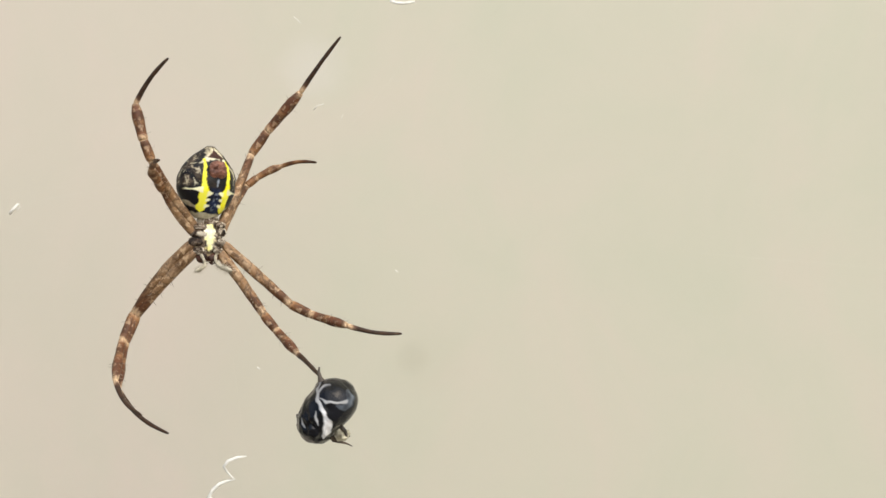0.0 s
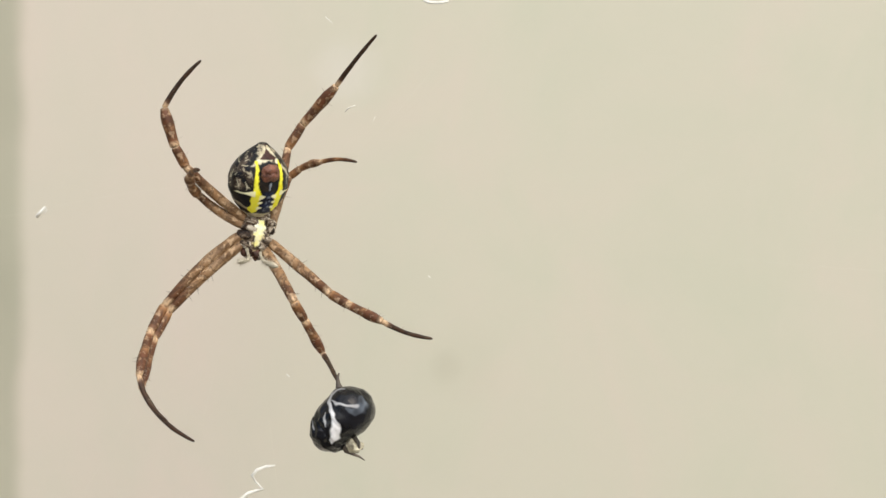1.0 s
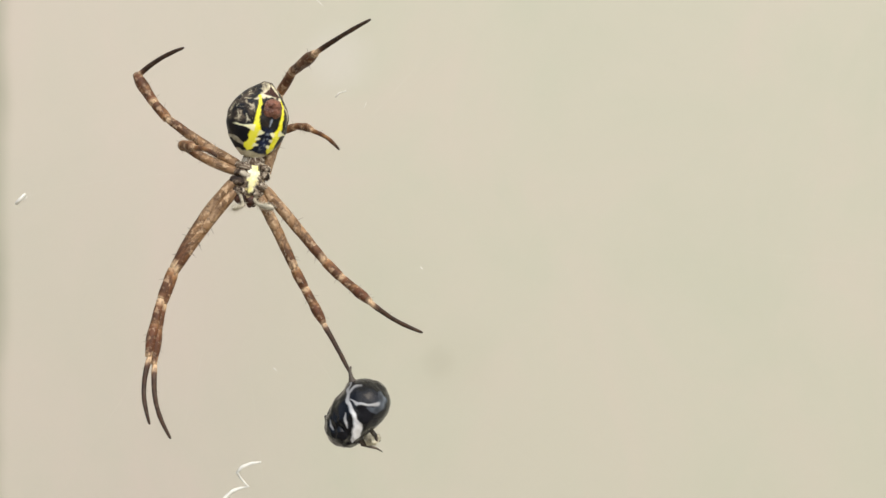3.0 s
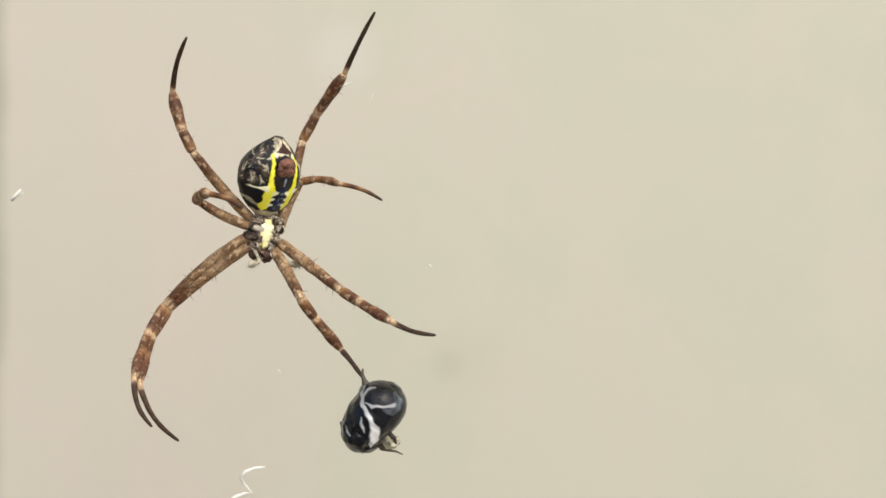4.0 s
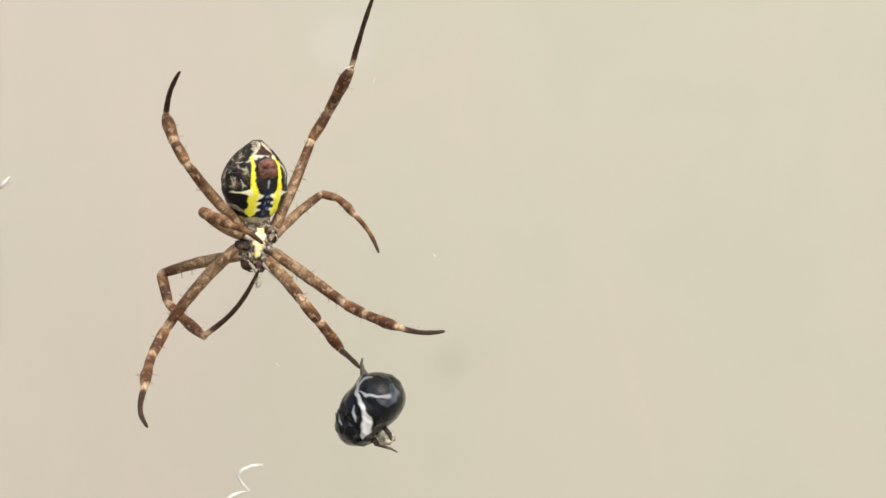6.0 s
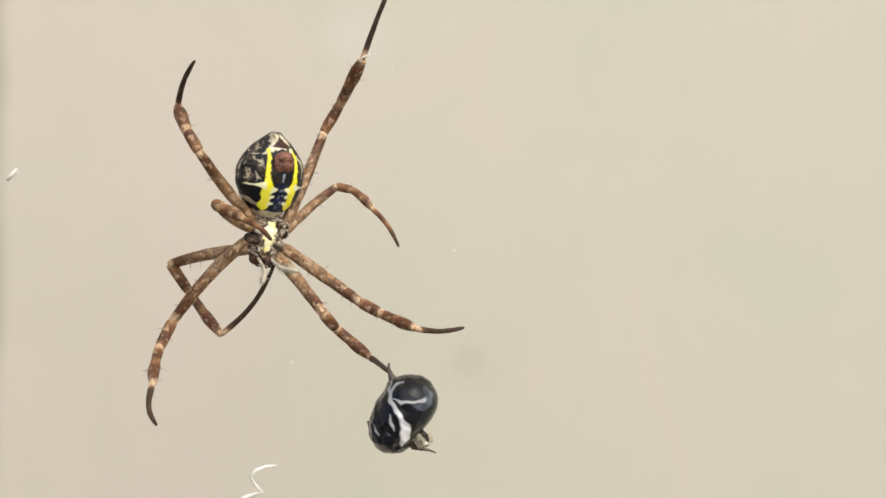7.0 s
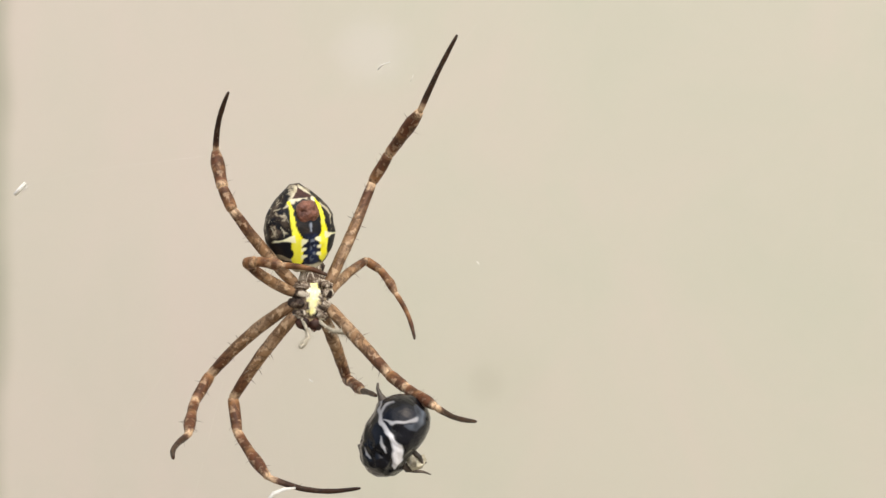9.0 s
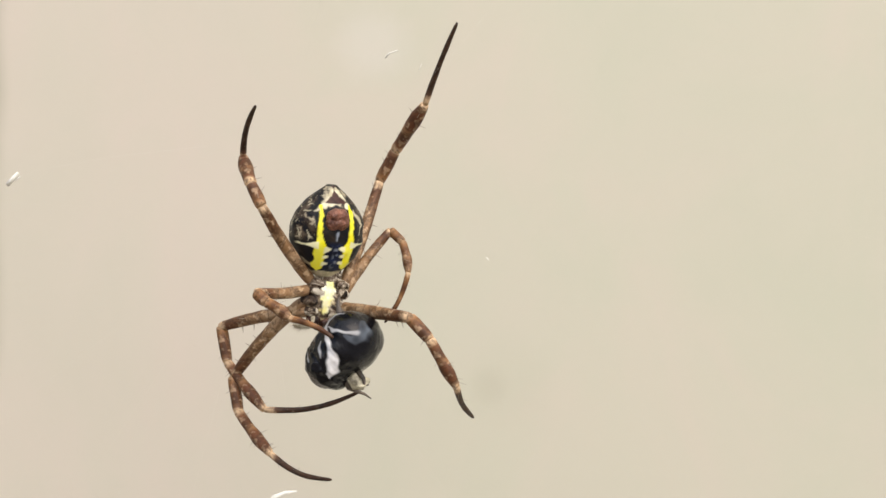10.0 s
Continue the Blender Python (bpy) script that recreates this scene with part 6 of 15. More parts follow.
    walk(legs['L1']['tibia'], [
        (0, mm(-2.20, 1.47, 13.33, -68.65, -41.17, 42.02)), (0.1, mm(-2.22, 1.44, 13.33, -67.78, -41.97, 41.92)), (0.2, mm(-2.25, 1.42, 13.32, -67.04, -42.66, 41.87)),
        (0.3, mm(-2.27, 1.41, 13.31, -66.52, -43.03, 41.81)), (0.4, mm(-2.24, 1.38, 13.35, -65.68, -42.92, 41.29)), (0.5, mm(-2.22, 1.38, 13.37, -65.59, -42.25, 41.05)),
        (0.6, mm(-2.16, 1.40, 13.42, -65.87, -40.48, 40.61)), (0.7, mm(-2.10, 1.40, 13.47, -65.20, -37.92, 39.84)), (0.8, mm(-2.05, 1.41, 13.51, -63.07, -34.57, 39.22)),
        (0.9, mm(-1.27, 1.03, 14.13, -50.78, -26.02, 29.35)), (1, mm(-1.44, 1.28, 13.96, -46.72, -23.57, 27.57)), (1.1, mm(-2.27, 1.65, 13.14, -55.93, -31.54, 35.66)),
        (1.2, mm(-2.13, 1.40, 13.44, -66.11, -33.87, 42.73)), (1.3, mm(-2.06, 1.39, 13.50, -65.59, -35.11, 41.44)), (1.4, mm(-2.09, 1.42, 13.46, -66.28, -35.85, 41.78)),
        (1.5, mm(-2.13, 1.42, 13.43, -65.86, -36.51, 41.67)), (1.6, mm(-2.13, 1.43, 13.42, -66.35, -36.19, 42.08)), (1.7, mm(-2.12, 1.40, 13.45, -65.45, -36.00, 41.78)),
        (1.8, mm(-1.95, 1.28, 13.65, -63.67, -34.79, 40.57)), (1.9, mm(-2.01, 1.29, 13.60, -63.47, -34.42, 41.01)), (2, mm(-2.10, 1.34, 13.51, -63.33, -34.15, 41.50)),
        (2.1, mm(-1.95, 1.32, 13.63, -63.11, -31.62, 40.81)), (2.2, mm(-1.98, 1.40, 13.57, -61.76, -30.79, 39.13)), (2.75, mm(-1.00, 1.27, 14.14, -40.14, -17.77, 16.54)),
        (3.3, mm(0.07, 0.98, 14.39, -25.54, 2.51, 3.67)), (3.4, mm(-0.26, 1.10, 14.34, -31.04, -5.35, 7.47)), (3.5, mm(-1.03, 1.47, 14.04, -45.05, -17.66, 18.50)),
        (3.6, mm(-2.03, 1.74, 13.30, -65.74, -25.42, 39.44)), (3.7, mm(-2.18, 1.36, 13.42, -67.97, -29.17, 46.61)), (3.8, mm(-2.27, 1.47, 13.26, -68.46, -30.86, 46.10)),
        (3.9, mm(-2.65, 1.78, 12.51, -66.70, -34.77, 43.86)), (4, mm(-2.04, 1.43, 13.50, -64.61, -32.08, 41.09)), (4.1, mm(-2.76, 1.67, 12.43, -60.76, -38.34, 39.84)),
        (4.2, mm(-2.45, 1.61, 12.96, -65.90, -35.38, 43.01)), (4.3, mm(-2.46, 1.54, 13.00, -65.88, -36.39, 43.44)), (4.4, mm(-2.25, 1.43, 13.31, -67.14, -34.93, 44.25)),
        (4.5, mm(-2.18, 1.37, 13.42, -66.93, -34.18, 44.32)), (4.6, mm(-2.11, 1.35, 13.48, -66.89, -32.63, 44.38)), (4.7, mm(-1.90, 1.23, 13.71, -64.27, -31.07, 42.54)),
        (4.8, mm(-1.78, 1.22, 13.79, -64.45, -28.96, 42.53)), (4.9, mm(-1.68, 1.18, 13.87, -63.84, -27.67, 42.02)), (5, mm(-2.07, 1.38, 13.50, -65.34, -28.75, 43.85)),
        (5.1, mm(-1.99, 1.32, 13.60, -65.63, -29.09, 44.12)), (5.2, mm(-2.09, 1.26, 13.55, -64.83, -32.52, 44.38)), (5.3, mm(-2.21, 1.21, 13.47, -65.92, -36.23, 46.04)),
        (5.4, mm(-1.80, 0.99, 13.87, -64.36, -37.24, 44.36)), (5.5, mm(-2.65, 1.35, 12.90, -84.69, -34.93, 59.94)), (5.6, mm(-2.49, 2.44, 11.57, -114.12, -9.76, 49.94)),
        (5.7, mm(-1.44, 3.09, 10.09, -137.40, -4.18, 29.52)), (6.8, mm(-0.39, 3.33, 9.90, -141.11, -10.38, 19.40)), (6.9, mm(0.42, 3.39, 10.12, -137.16, -11.43, 22.53)),
        (7, mm(1.09, 3.19, 9.97, -134.43, -12.51, 25.76)), (7.1, mm(1.06, 3.22, 10.01, -133.36, -11.69, 25.03)), (7.2, mm(1.08, 3.08, 9.64, -134.30, -11.33, 23.00)),
        (7.3, mm(1.02, 2.89, 9.25, -135.14, -11.23, 21.16)), (7.4, mm(1.01, 2.85, 9.18, -136.75, -8.11, 20.24)), (7.5, mm(0.79, 3.27, 9.94, -131.61, -4.66, 23.93)),
        (7.6, mm(0.34, 3.22, 9.60, -133.08, -8.86, 24.58)), (7.7, mm(0.44, 3.23, 9.65, -135.50, -6.42, 23.60)), (7.8, mm(0.46, 3.24, 9.69, -135.99, -5.37, 23.41)),
        (7.9, mm(0.51, 3.41, 10.23, -135.59, -2.63, 24.03)), (8, mm(-1.92, 2.73, 12.14, -103.76, -24.66, 40.85)), (8.1, mm(-1.64, 2.76, 12.47, -106.22, -19.28, 38.23)),
        (8.2, mm(-1.82, 2.76, 12.23, -101.55, -20.90, 37.48)), (8.3, mm(-1.79, 2.76, 12.28, -102.41, -18.77, 37.46)), (8.4, mm(-1.88, 2.75, 12.18, -98.74, -20.51, 36.97)),
        (8.5, mm(-1.83, 2.66, 12.43, -97.22, -19.36, 36.95)), (8.6, mm(-1.59, 2.30, 13.16, -94.88, -16.42, 37.88)), (8.7, mm(-1.94, 2.49, 12.59, -93.11, -16.96, 38.79)),
        (8.8, mm(-1.85, 2.41, 12.80, -93.59, -16.60, 38.90)), (8.9, mm(-1.72, 2.26, 13.10, -93.07, -17.44, 38.69)), (9, mm(-1.96, 2.53, 12.49, -95.57, -19.31, 39.34)),
        (9.1, mm(-2.03, 2.57, 12.32, -99.72, -21.73, 42.02)), (9.2, mm(-1.91, 2.81, 11.95, -107.62, -20.82, 40.64)), (9.3, mm(-1.96, 2.89, 11.53, -116.39, -21.27, 44.19)),
        (9.4, mm(-0.97, 3.37, 10.62, -132.49, -19.46, 33.05)), (9.5, mm(-1.35, 3.19, 10.33, -134.54, -8.89, 31.49)), (9.6, mm(-1.03, 3.10, 9.67, -133.33, -15.01, 29.64)),
        (9.7, mm(-0.73, 3.42, 10.55, -132.41, -16.14, 26.21)), (9.8, mm(-0.59, 3.35, 10.05, -132.15, -20.17, 25.02)), (9.9, mm(-0.49, 3.46, 10.49, -134.20, -17.22, 23.72)),
        (10, mm(-0.49, 3.45, 10.43, -134.49, -16.82, 23.52)),
    ])
    walk(legs['L1']['metatarsus'], [
        (0, mm(-7.48, 4.97, 15.14, -107.97, -8.83, 30.99)), (0.1, mm(-7.54, 4.87, 15.19, -107.95, -8.81, 31.09)), (0.2, mm(-7.60, 4.78, 15.21, -107.92, -8.80, 31.12)),
        (0.3, mm(-7.63, 4.72, 15.23, -107.98, -8.64, 31.06)), (0.4, mm(-7.60, 4.67, 15.34, -107.37, -8.53, 31.03)), (0.5, mm(-7.54, 4.70, 15.39, -107.09, -8.19, 30.75)),
        (0.6, mm(-7.40, 4.83, 15.47, -106.95, -7.19, 30.46)), (0.7, mm(-7.23, 4.91, 15.65, -105.74, -5.35, 30.15)), (0.8, mm(-7.07, 4.89, 15.96, -104.18, -1.29, 29.45)),
        (0.9, mm(-5.37, 4.58, 17.87, -93.36, 3.32, 30.84)), (1, mm(-5.26, 4.70, 18.10, -95.43, 8.35, 26.44)), (1.1, mm(-7.02, 4.96, 16.29, -104.04, 4.57, 25.56)),
        (1.2, mm(-7.31, 4.82, 15.65, -106.08, 0.91, 30.19)), (1.3, mm(-7.21, 4.85, 15.73, -106.46, -0.27, 31.87)), (1.4, mm(-7.27, 4.89, 15.61, -107.98, -0.21, 32.53)),
        (1.5, mm(-7.33, 4.84, 15.59, -107.65, -0.68, 32.77)), (1.6, mm(-7.33, 4.87, 15.56, -108.16, 0.02, 33.17)), (1.7, mm(-7.32, 4.80, 15.67, -106.76, 0.30, 34.37)),
        (1.8, mm(-7.06, 4.68, 16.05, -104.27, 1.15, 36.68)), (1.9, mm(-7.13, 4.65, 16.03, -103.76, 2.23, 37.96)), (2, mm(-7.24, 4.65, 15.95, -103.87, 3.65, 38.94)),
        (2.1, mm(-6.97, 4.74, 16.17, -103.45, 5.84, 40.16)), (2.2, mm(-6.88, 4.90, 16.25, -103.49, 6.29, 39.31)), (2.75, mm(-3.68, 4.91, 18.93, -76.47, -5.02, 35.04)),
        (3.3, mm(0.14, 3.84, 20.33, -48.15, -12.37, 24.31)), (3.4, mm(-1.22, 4.40, 19.97, -57.44, -12.14, 28.61)), (3.5, mm(-3.85, 5.44, 18.48, -80.29, -5.44, 37.90)),
        (3.6, mm(-6.75, 5.64, 15.75, -101.43, 6.29, 40.94)), (3.7, mm(-7.45, 4.68, 15.58, -98.28, 4.07, 42.68)), (3.8, mm(-7.55, 4.83, 15.34, -101.62, 3.90, 40.78)),
        (3.9, mm(-7.92, 5.11, 14.65, -104.71, 1.45, 36.83)), (4, mm(-7.09, 4.93, 15.89, -100.80, 0.86, 37.50)), (4.1, mm(-7.98, 4.81, 14.95, -100.24, -3.09, 35.98)),
        (4.2, mm(-7.70, 4.94, 15.16, -103.45, 0.07, 37.61)), (4.3, mm(-7.76, 4.81, 15.17, -103.04, -0.49, 39.03)), (4.4, mm(-7.54, 4.76, 15.41, -103.36, 1.09, 40.98)),
        (4.5, mm(-7.45, 4.69, 15.56, -102.31, 1.58, 42.17)), (4.6, mm(-7.35, 4.71, 15.66, -101.74, 2.97, 42.78)), (4.7, mm(-7.00, 4.61, 16.16, -98.40, 3.10, 43.87)),
        (4.8, mm(-6.82, 4.67, 16.28, -98.82, 5.68, 44.54)), (4.9, mm(-6.64, 4.67, 16.45, -98.55, 7.22, 45.22)), (5, mm(-7.18, 4.79, 15.91, -99.58, 6.49, 43.08)),
        (5.1, mm(-7.12, 4.71, 15.97, -100.12, 6.93, 44.28)), (5.2, mm(-7.34, 4.47, 15.92, -99.59, 4.56, 45.79)), (5.3, mm(-7.65, 4.24, 15.64, -100.49, 2.23, 47.30)),
        (5.4, mm(-7.19, 4.04, 16.14, -100.14, 1.52, 50.88)), (5.5, mm(-8.51, 4.34, 13.40, -112.51, 4.03, 46.30)), (5.6, mm(-6.79, 6.66, 8.92, -164.18, -2.75, 6.67)),
        (5.7, mm(-3.33, 7.15, 5.25, -210.59, -15.66, -10.67)), (6.8, mm(-0.89, 7.54, 4.86, -215.94, -20.31, -8.83)), (6.9, mm(-0.42, 7.90, 5.38, 141.74, -22.93, -7.91)),
        (7, mm(-0.05, 7.87, 5.47, -219.79, -25.75, -6.78)), (7.1, mm(-0.13, 7.95, 5.58, 140.13, -25.12, -5.59)), (7.2, mm(0.06, 7.77, 5.13, 140.12, -25.12, -4.60)),
        (7.3, mm(0.19, 7.55, 4.67, 141.29, -25.18, -3.57)), (7.4, mm(0.08, 7.32, 4.43, 138.63, -24.51, -2.28)), (7.5, mm(-0.88, 7.92, 5.58, -221.12, -23.34, -0.21)),
        (7.6, mm(-1.03, 7.89, 5.15, 146.73, -27.24, -0.69)), (7.7, mm(-0.93, 7.68, 4.98, 142.85, -26.31, -0.73)), (7.8, mm(-0.95, 7.62, 4.97, 141.66, -25.71, -0.73)),
        (7.9, mm(-1.17, 7.71, 5.53, 138.91, -24.18, -0.41)), (8, mm(-5.62, 8.00, 10.71, -166.09, -9.24, 5.07)), (8.1, mm(-5.08, 8.11, 10.73, -153.18, -8.81, 8.98)),
        (8.2, mm(-5.38, 8.17, 11.00, -132.69, -12.90, 13.00)), (8.3, mm(-5.34, 8.15, 10.94, -134.92, -11.57, 11.96)), (8.4, mm(-5.51, 8.16, 11.24, -131.18, -12.82, 11.22)),
        (8.5, mm(-5.55, 8.05, 11.65, -133.01, -11.87, 9.30)), (8.6, mm(-5.49, 7.58, 12.62, -143.19, -7.69, 6.53)), (8.7, mm(-5.98, 7.68, 12.25, -141.74, -9.67, 4.61)),
        (8.8, mm(-5.89, 7.60, 12.41, -139.89, -8.64, 5.83)), (8.9, mm(-5.75, 7.46, 12.76, -133.65, -6.87, 9.68)), (9, mm(-5.95, 7.74, 11.88, -128.06, -8.25, 14.34)),
        (9.1, mm(-6.07, 7.67, 11.29, -135.13, -5.05, 19.48)), (9.2, mm(-5.47, 8.04, 10.09, -129.47, -13.94, 18.93)), (9.3, mm(-5.31, 7.86, 8.80, -133.83, -20.66, 16.33)),
        (9.4, mm(-2.38, 8.25, 6.42, -162.31, -15.52, 9.77)), (9.5, mm(-3.20, 7.57, 5.76, -168.35, -6.77, 6.29)), (9.6, mm(-2.39, 7.85, 5.30, -168.63, -17.90, 4.32)),
        (9.7, mm(-1.77, 8.33, 6.28, -176.75, -26.34, 0.54)), (9.8, mm(-1.28, 8.42, 5.89, -175.87, -29.97, 0.59)), (9.9, mm(-1.15, 8.33, 6.10, 178.39, -29.03, -0.19)),
        (10, mm(-1.14, 8.29, 6.01, -181.91, -29.09, -0.22)),
    ])
    walk(legs['L2']['leg'], [
        (0, mm(-1.70, 0.10, -2.75, -140.73, -12.30, 54.87)), (0.1, mm(-1.70, 0.10, -2.75, -140.97, -12.37, 55.29)), (0.2, mm(-1.70, 0.10, -2.75, -141.27, -12.43, 55.70)),
        (0.3, mm(-1.70, 0.10, -2.75, -141.43, -12.34, 56.11)), (0.4, mm(-1.70, 0.10, -2.75, -142.02, -11.98, 56.77)), (0.5, mm(-1.70, 0.10, -2.75, -142.29, -11.45, 57.32)),
        (0.6, mm(-1.70, 0.10, -2.75, -142.15, -10.45, 58.00)), (0.7, mm(-1.70, 0.10, -2.75, -143.25, -8.70, 59.41)), (0.8, mm(-1.70, 0.10, -2.75, -145.31, -5.32, 61.73)),
        (0.9, mm(-1.70, 0.10, -2.75, -147.75, 2.60, 64.55)), (1, mm(-1.70, 0.10, -2.75, -149.41, 4.76, 63.66)), (1.1, mm(-1.70, 0.10, -2.75, -147.09, -1.38, 62.82)),
        (1.2, mm(-1.70, 0.10, -2.75, -144.02, -6.01, 62.35)), (1.3, mm(-1.70, 0.10, -2.75, -143.73, -7.90, 60.94)), (1.4, mm(-1.70, 0.10, -2.75, -142.49, -8.85, 59.97)),
        (1.5, mm(-1.70, 0.10, -2.75, -143.16, -9.24, 59.85)), (1.6, mm(-1.70, 0.10, -2.75, -142.57, -9.09, 59.87)), (1.7, mm(-1.70, 0.10, -2.75, -143.89, -8.64, 60.68)),
        (1.8, mm(-1.70, 0.10, -2.75, -144.56, -7.14, 62.07)), (1.9, mm(-1.70, 0.10, -2.75, -145.19, -6.41, 62.84)), (2, mm(-1.70, 0.10, -2.75, -145.21, -5.60, 63.47)),
        (2.1, mm(-1.70, 0.10, -2.75, -143.31, -3.88, 64.26)), (2.2, mm(-1.70, 0.10, -2.75, -144.06, -3.50, 64.16)), (2.75, mm(-1.70, 0.10, -2.75, -154.51, 2.83, 65.98)),
        (3.3, mm(-1.70, 0.10, -2.75, -164.87, 9.39, 66.63)), (3.4, mm(-1.70, 0.10, -2.75, -163.26, 8.76, 67.68)), (3.5, mm(-1.70, 0.10, -2.75, -152.91, 5.26, 68.73)),
        (3.6, mm(-1.70, 0.10, -2.75, -142.40, 0.19, 66.02)), (3.7, mm(-1.70, 0.10, -2.75, -148.73, -0.07, 65.36)), (3.8, mm(-1.70, 0.10, -2.75, -144.35, -2.26, 63.20)),
        (3.9, mm(-1.70, 0.10, -2.75, -142.60, -5.07, 60.43)), (4, mm(-1.70, 0.10, -2.75, -141.29, -3.34, 61.43)), (4.1, mm(-1.70, 0.10, -2.75, -148.25, -6.24, 60.43)),
        (4.2, mm(-1.70, 0.10, -2.75, -144.17, -5.80, 60.44)), (4.3, mm(-1.70, 0.10, -2.75, -146.90, -6.47, 60.78)), (4.4, mm(-1.70, 0.10, -2.75, -146.81, -5.94, 61.40)),
        (4.5, mm(-1.70, 0.10, -2.75, -148.72, -5.33, 62.16)), (4.6, mm(-1.70, 0.10, -2.75, -149.34, -4.12, 62.88)), (4.7, mm(-1.70, 0.10, -2.75, -150.95, -1.83, 64.15)),
        (4.8, mm(-1.70, 0.10, -2.75, -148.47, -0.23, 64.83)), (4.9, mm(-1.70, 0.10, -2.75, -146.57, 1.01, 65.49)), (5, mm(-1.70, 0.10, -2.75, -150.82, 0.06, 64.78)),
        (5.1, mm(-1.70, 0.10, -2.75, -147.71, -0.32, 64.68)), (5.2, mm(-1.70, 0.10, -2.75, -146.77, -1.83, 64.00)), (5.3, mm(-1.70, 0.10, -2.75, -145.32, -4.11, 62.75)),
        (5.4, mm(-1.70, 0.10, -2.75, -139.75, -3.91, 62.61)), (5.5, mm(-1.70, 0.10, -2.75, -141.25, -10.56, 57.69)), (5.6, mm(-1.70, 0.10, -2.75, -141.72, -12.92, 55.39)),
        (5.7, mm(-1.70, 0.10, -2.75, -147.30, -4.06, 61.50)), (6.8, mm(-1.70, 0.10, -2.75, -150.69, -7.83, 61.02)), (6.9, mm(-1.70, 0.10, -2.75, -150.86, -7.35, 60.97)),
        (7, mm(-1.70, 0.10, -2.75, -150.03, -8.22, 59.39)), (7.1, mm(-1.70, 0.10, -2.75, -148.53, -8.52, 57.46)), (7.2, mm(-1.70, 0.10, -2.75, -146.19, -10.14, 54.18)),
        (7.3, mm(-1.70, 0.10, -2.75, -144.22, -11.54, 51.06)), (7.4, mm(-1.70, 0.10, -2.75, -140.23, -11.70, 48.48)), (7.5, mm(-1.70, 0.10, -2.75, -141.16, -9.65, 49.91)),
        (7.6, mm(-1.70, 0.10, -2.75, -162.51, -17.74, 53.36)), (7.7, mm(-1.70, 0.10, -2.75, -156.96, -16.93, 54.78)), (7.8, mm(-1.70, 0.10, -2.75, -152.52, -16.00, 57.33)),
        (7.9, mm(-1.70, 0.10, -2.75, -147.74, -13.71, 60.12)), (8, mm(-1.70, 0.10, -2.75, -147.54, -15.05, 60.56)), (8.1, mm(-1.70, 0.10, -2.75, -140.84, -10.69, 61.18)),
        (8.2, mm(-1.70, 0.10, -2.75, -146.60, -8.29, 63.87)), (8.3, mm(-1.70, 0.10, -2.75, -144.18, -5.78, 64.36)), (8.4, mm(-1.70, 0.10, -2.75, -146.64, -5.90, 63.86)),
        (8.5, mm(-1.70, 0.10, -2.75, -145.44, -5.14, 63.82)), (8.6, mm(-1.70, 0.10, -2.75, -140.34, -3.15, 64.69)), (8.7, mm(-1.70, 0.10, -2.75, -143.81, -7.98, 61.55)),
        (8.8, mm(-1.70, 0.10, -2.75, -141.27, -8.28, 61.32)), (8.9, mm(-1.70, 0.10, -2.75, -138.11, -8.50, 61.28)), (9, mm(-1.70, 0.10, -2.75, -133.71, -12.74, 56.31)),
        (9.1, mm(-1.70, 0.10, -2.75, -125.39, -14.00, 47.90)), (9.2, mm(-1.70, 0.10, -2.75, -141.79, -14.00, 59.16)), (9.3, mm(-1.70, 0.10, -2.75, -138.33, -17.27, 55.14)),
        (9.4, mm(-1.70, 0.10, -2.75, -143.49, -19.45, 56.11)), (9.5, mm(-1.70, 0.10, -2.75, -142.93, -17.62, 58.36)), (9.6, mm(-1.70, 0.10, -2.75, -147.22, -20.24, 58.25)),
        (9.7, mm(-1.70, 0.10, -2.75, -141.90, -20.72, 54.45)), (9.8, mm(-1.70, 0.10, -2.75, -147.39, -22.91, 55.33)), (9.9, mm(-1.70, 0.10, -2.75, -143.56, -21.77, 53.61)),
        (10, mm(-1.70, 0.10, -2.75, -144.70, -21.63, 54.02)),
    ])
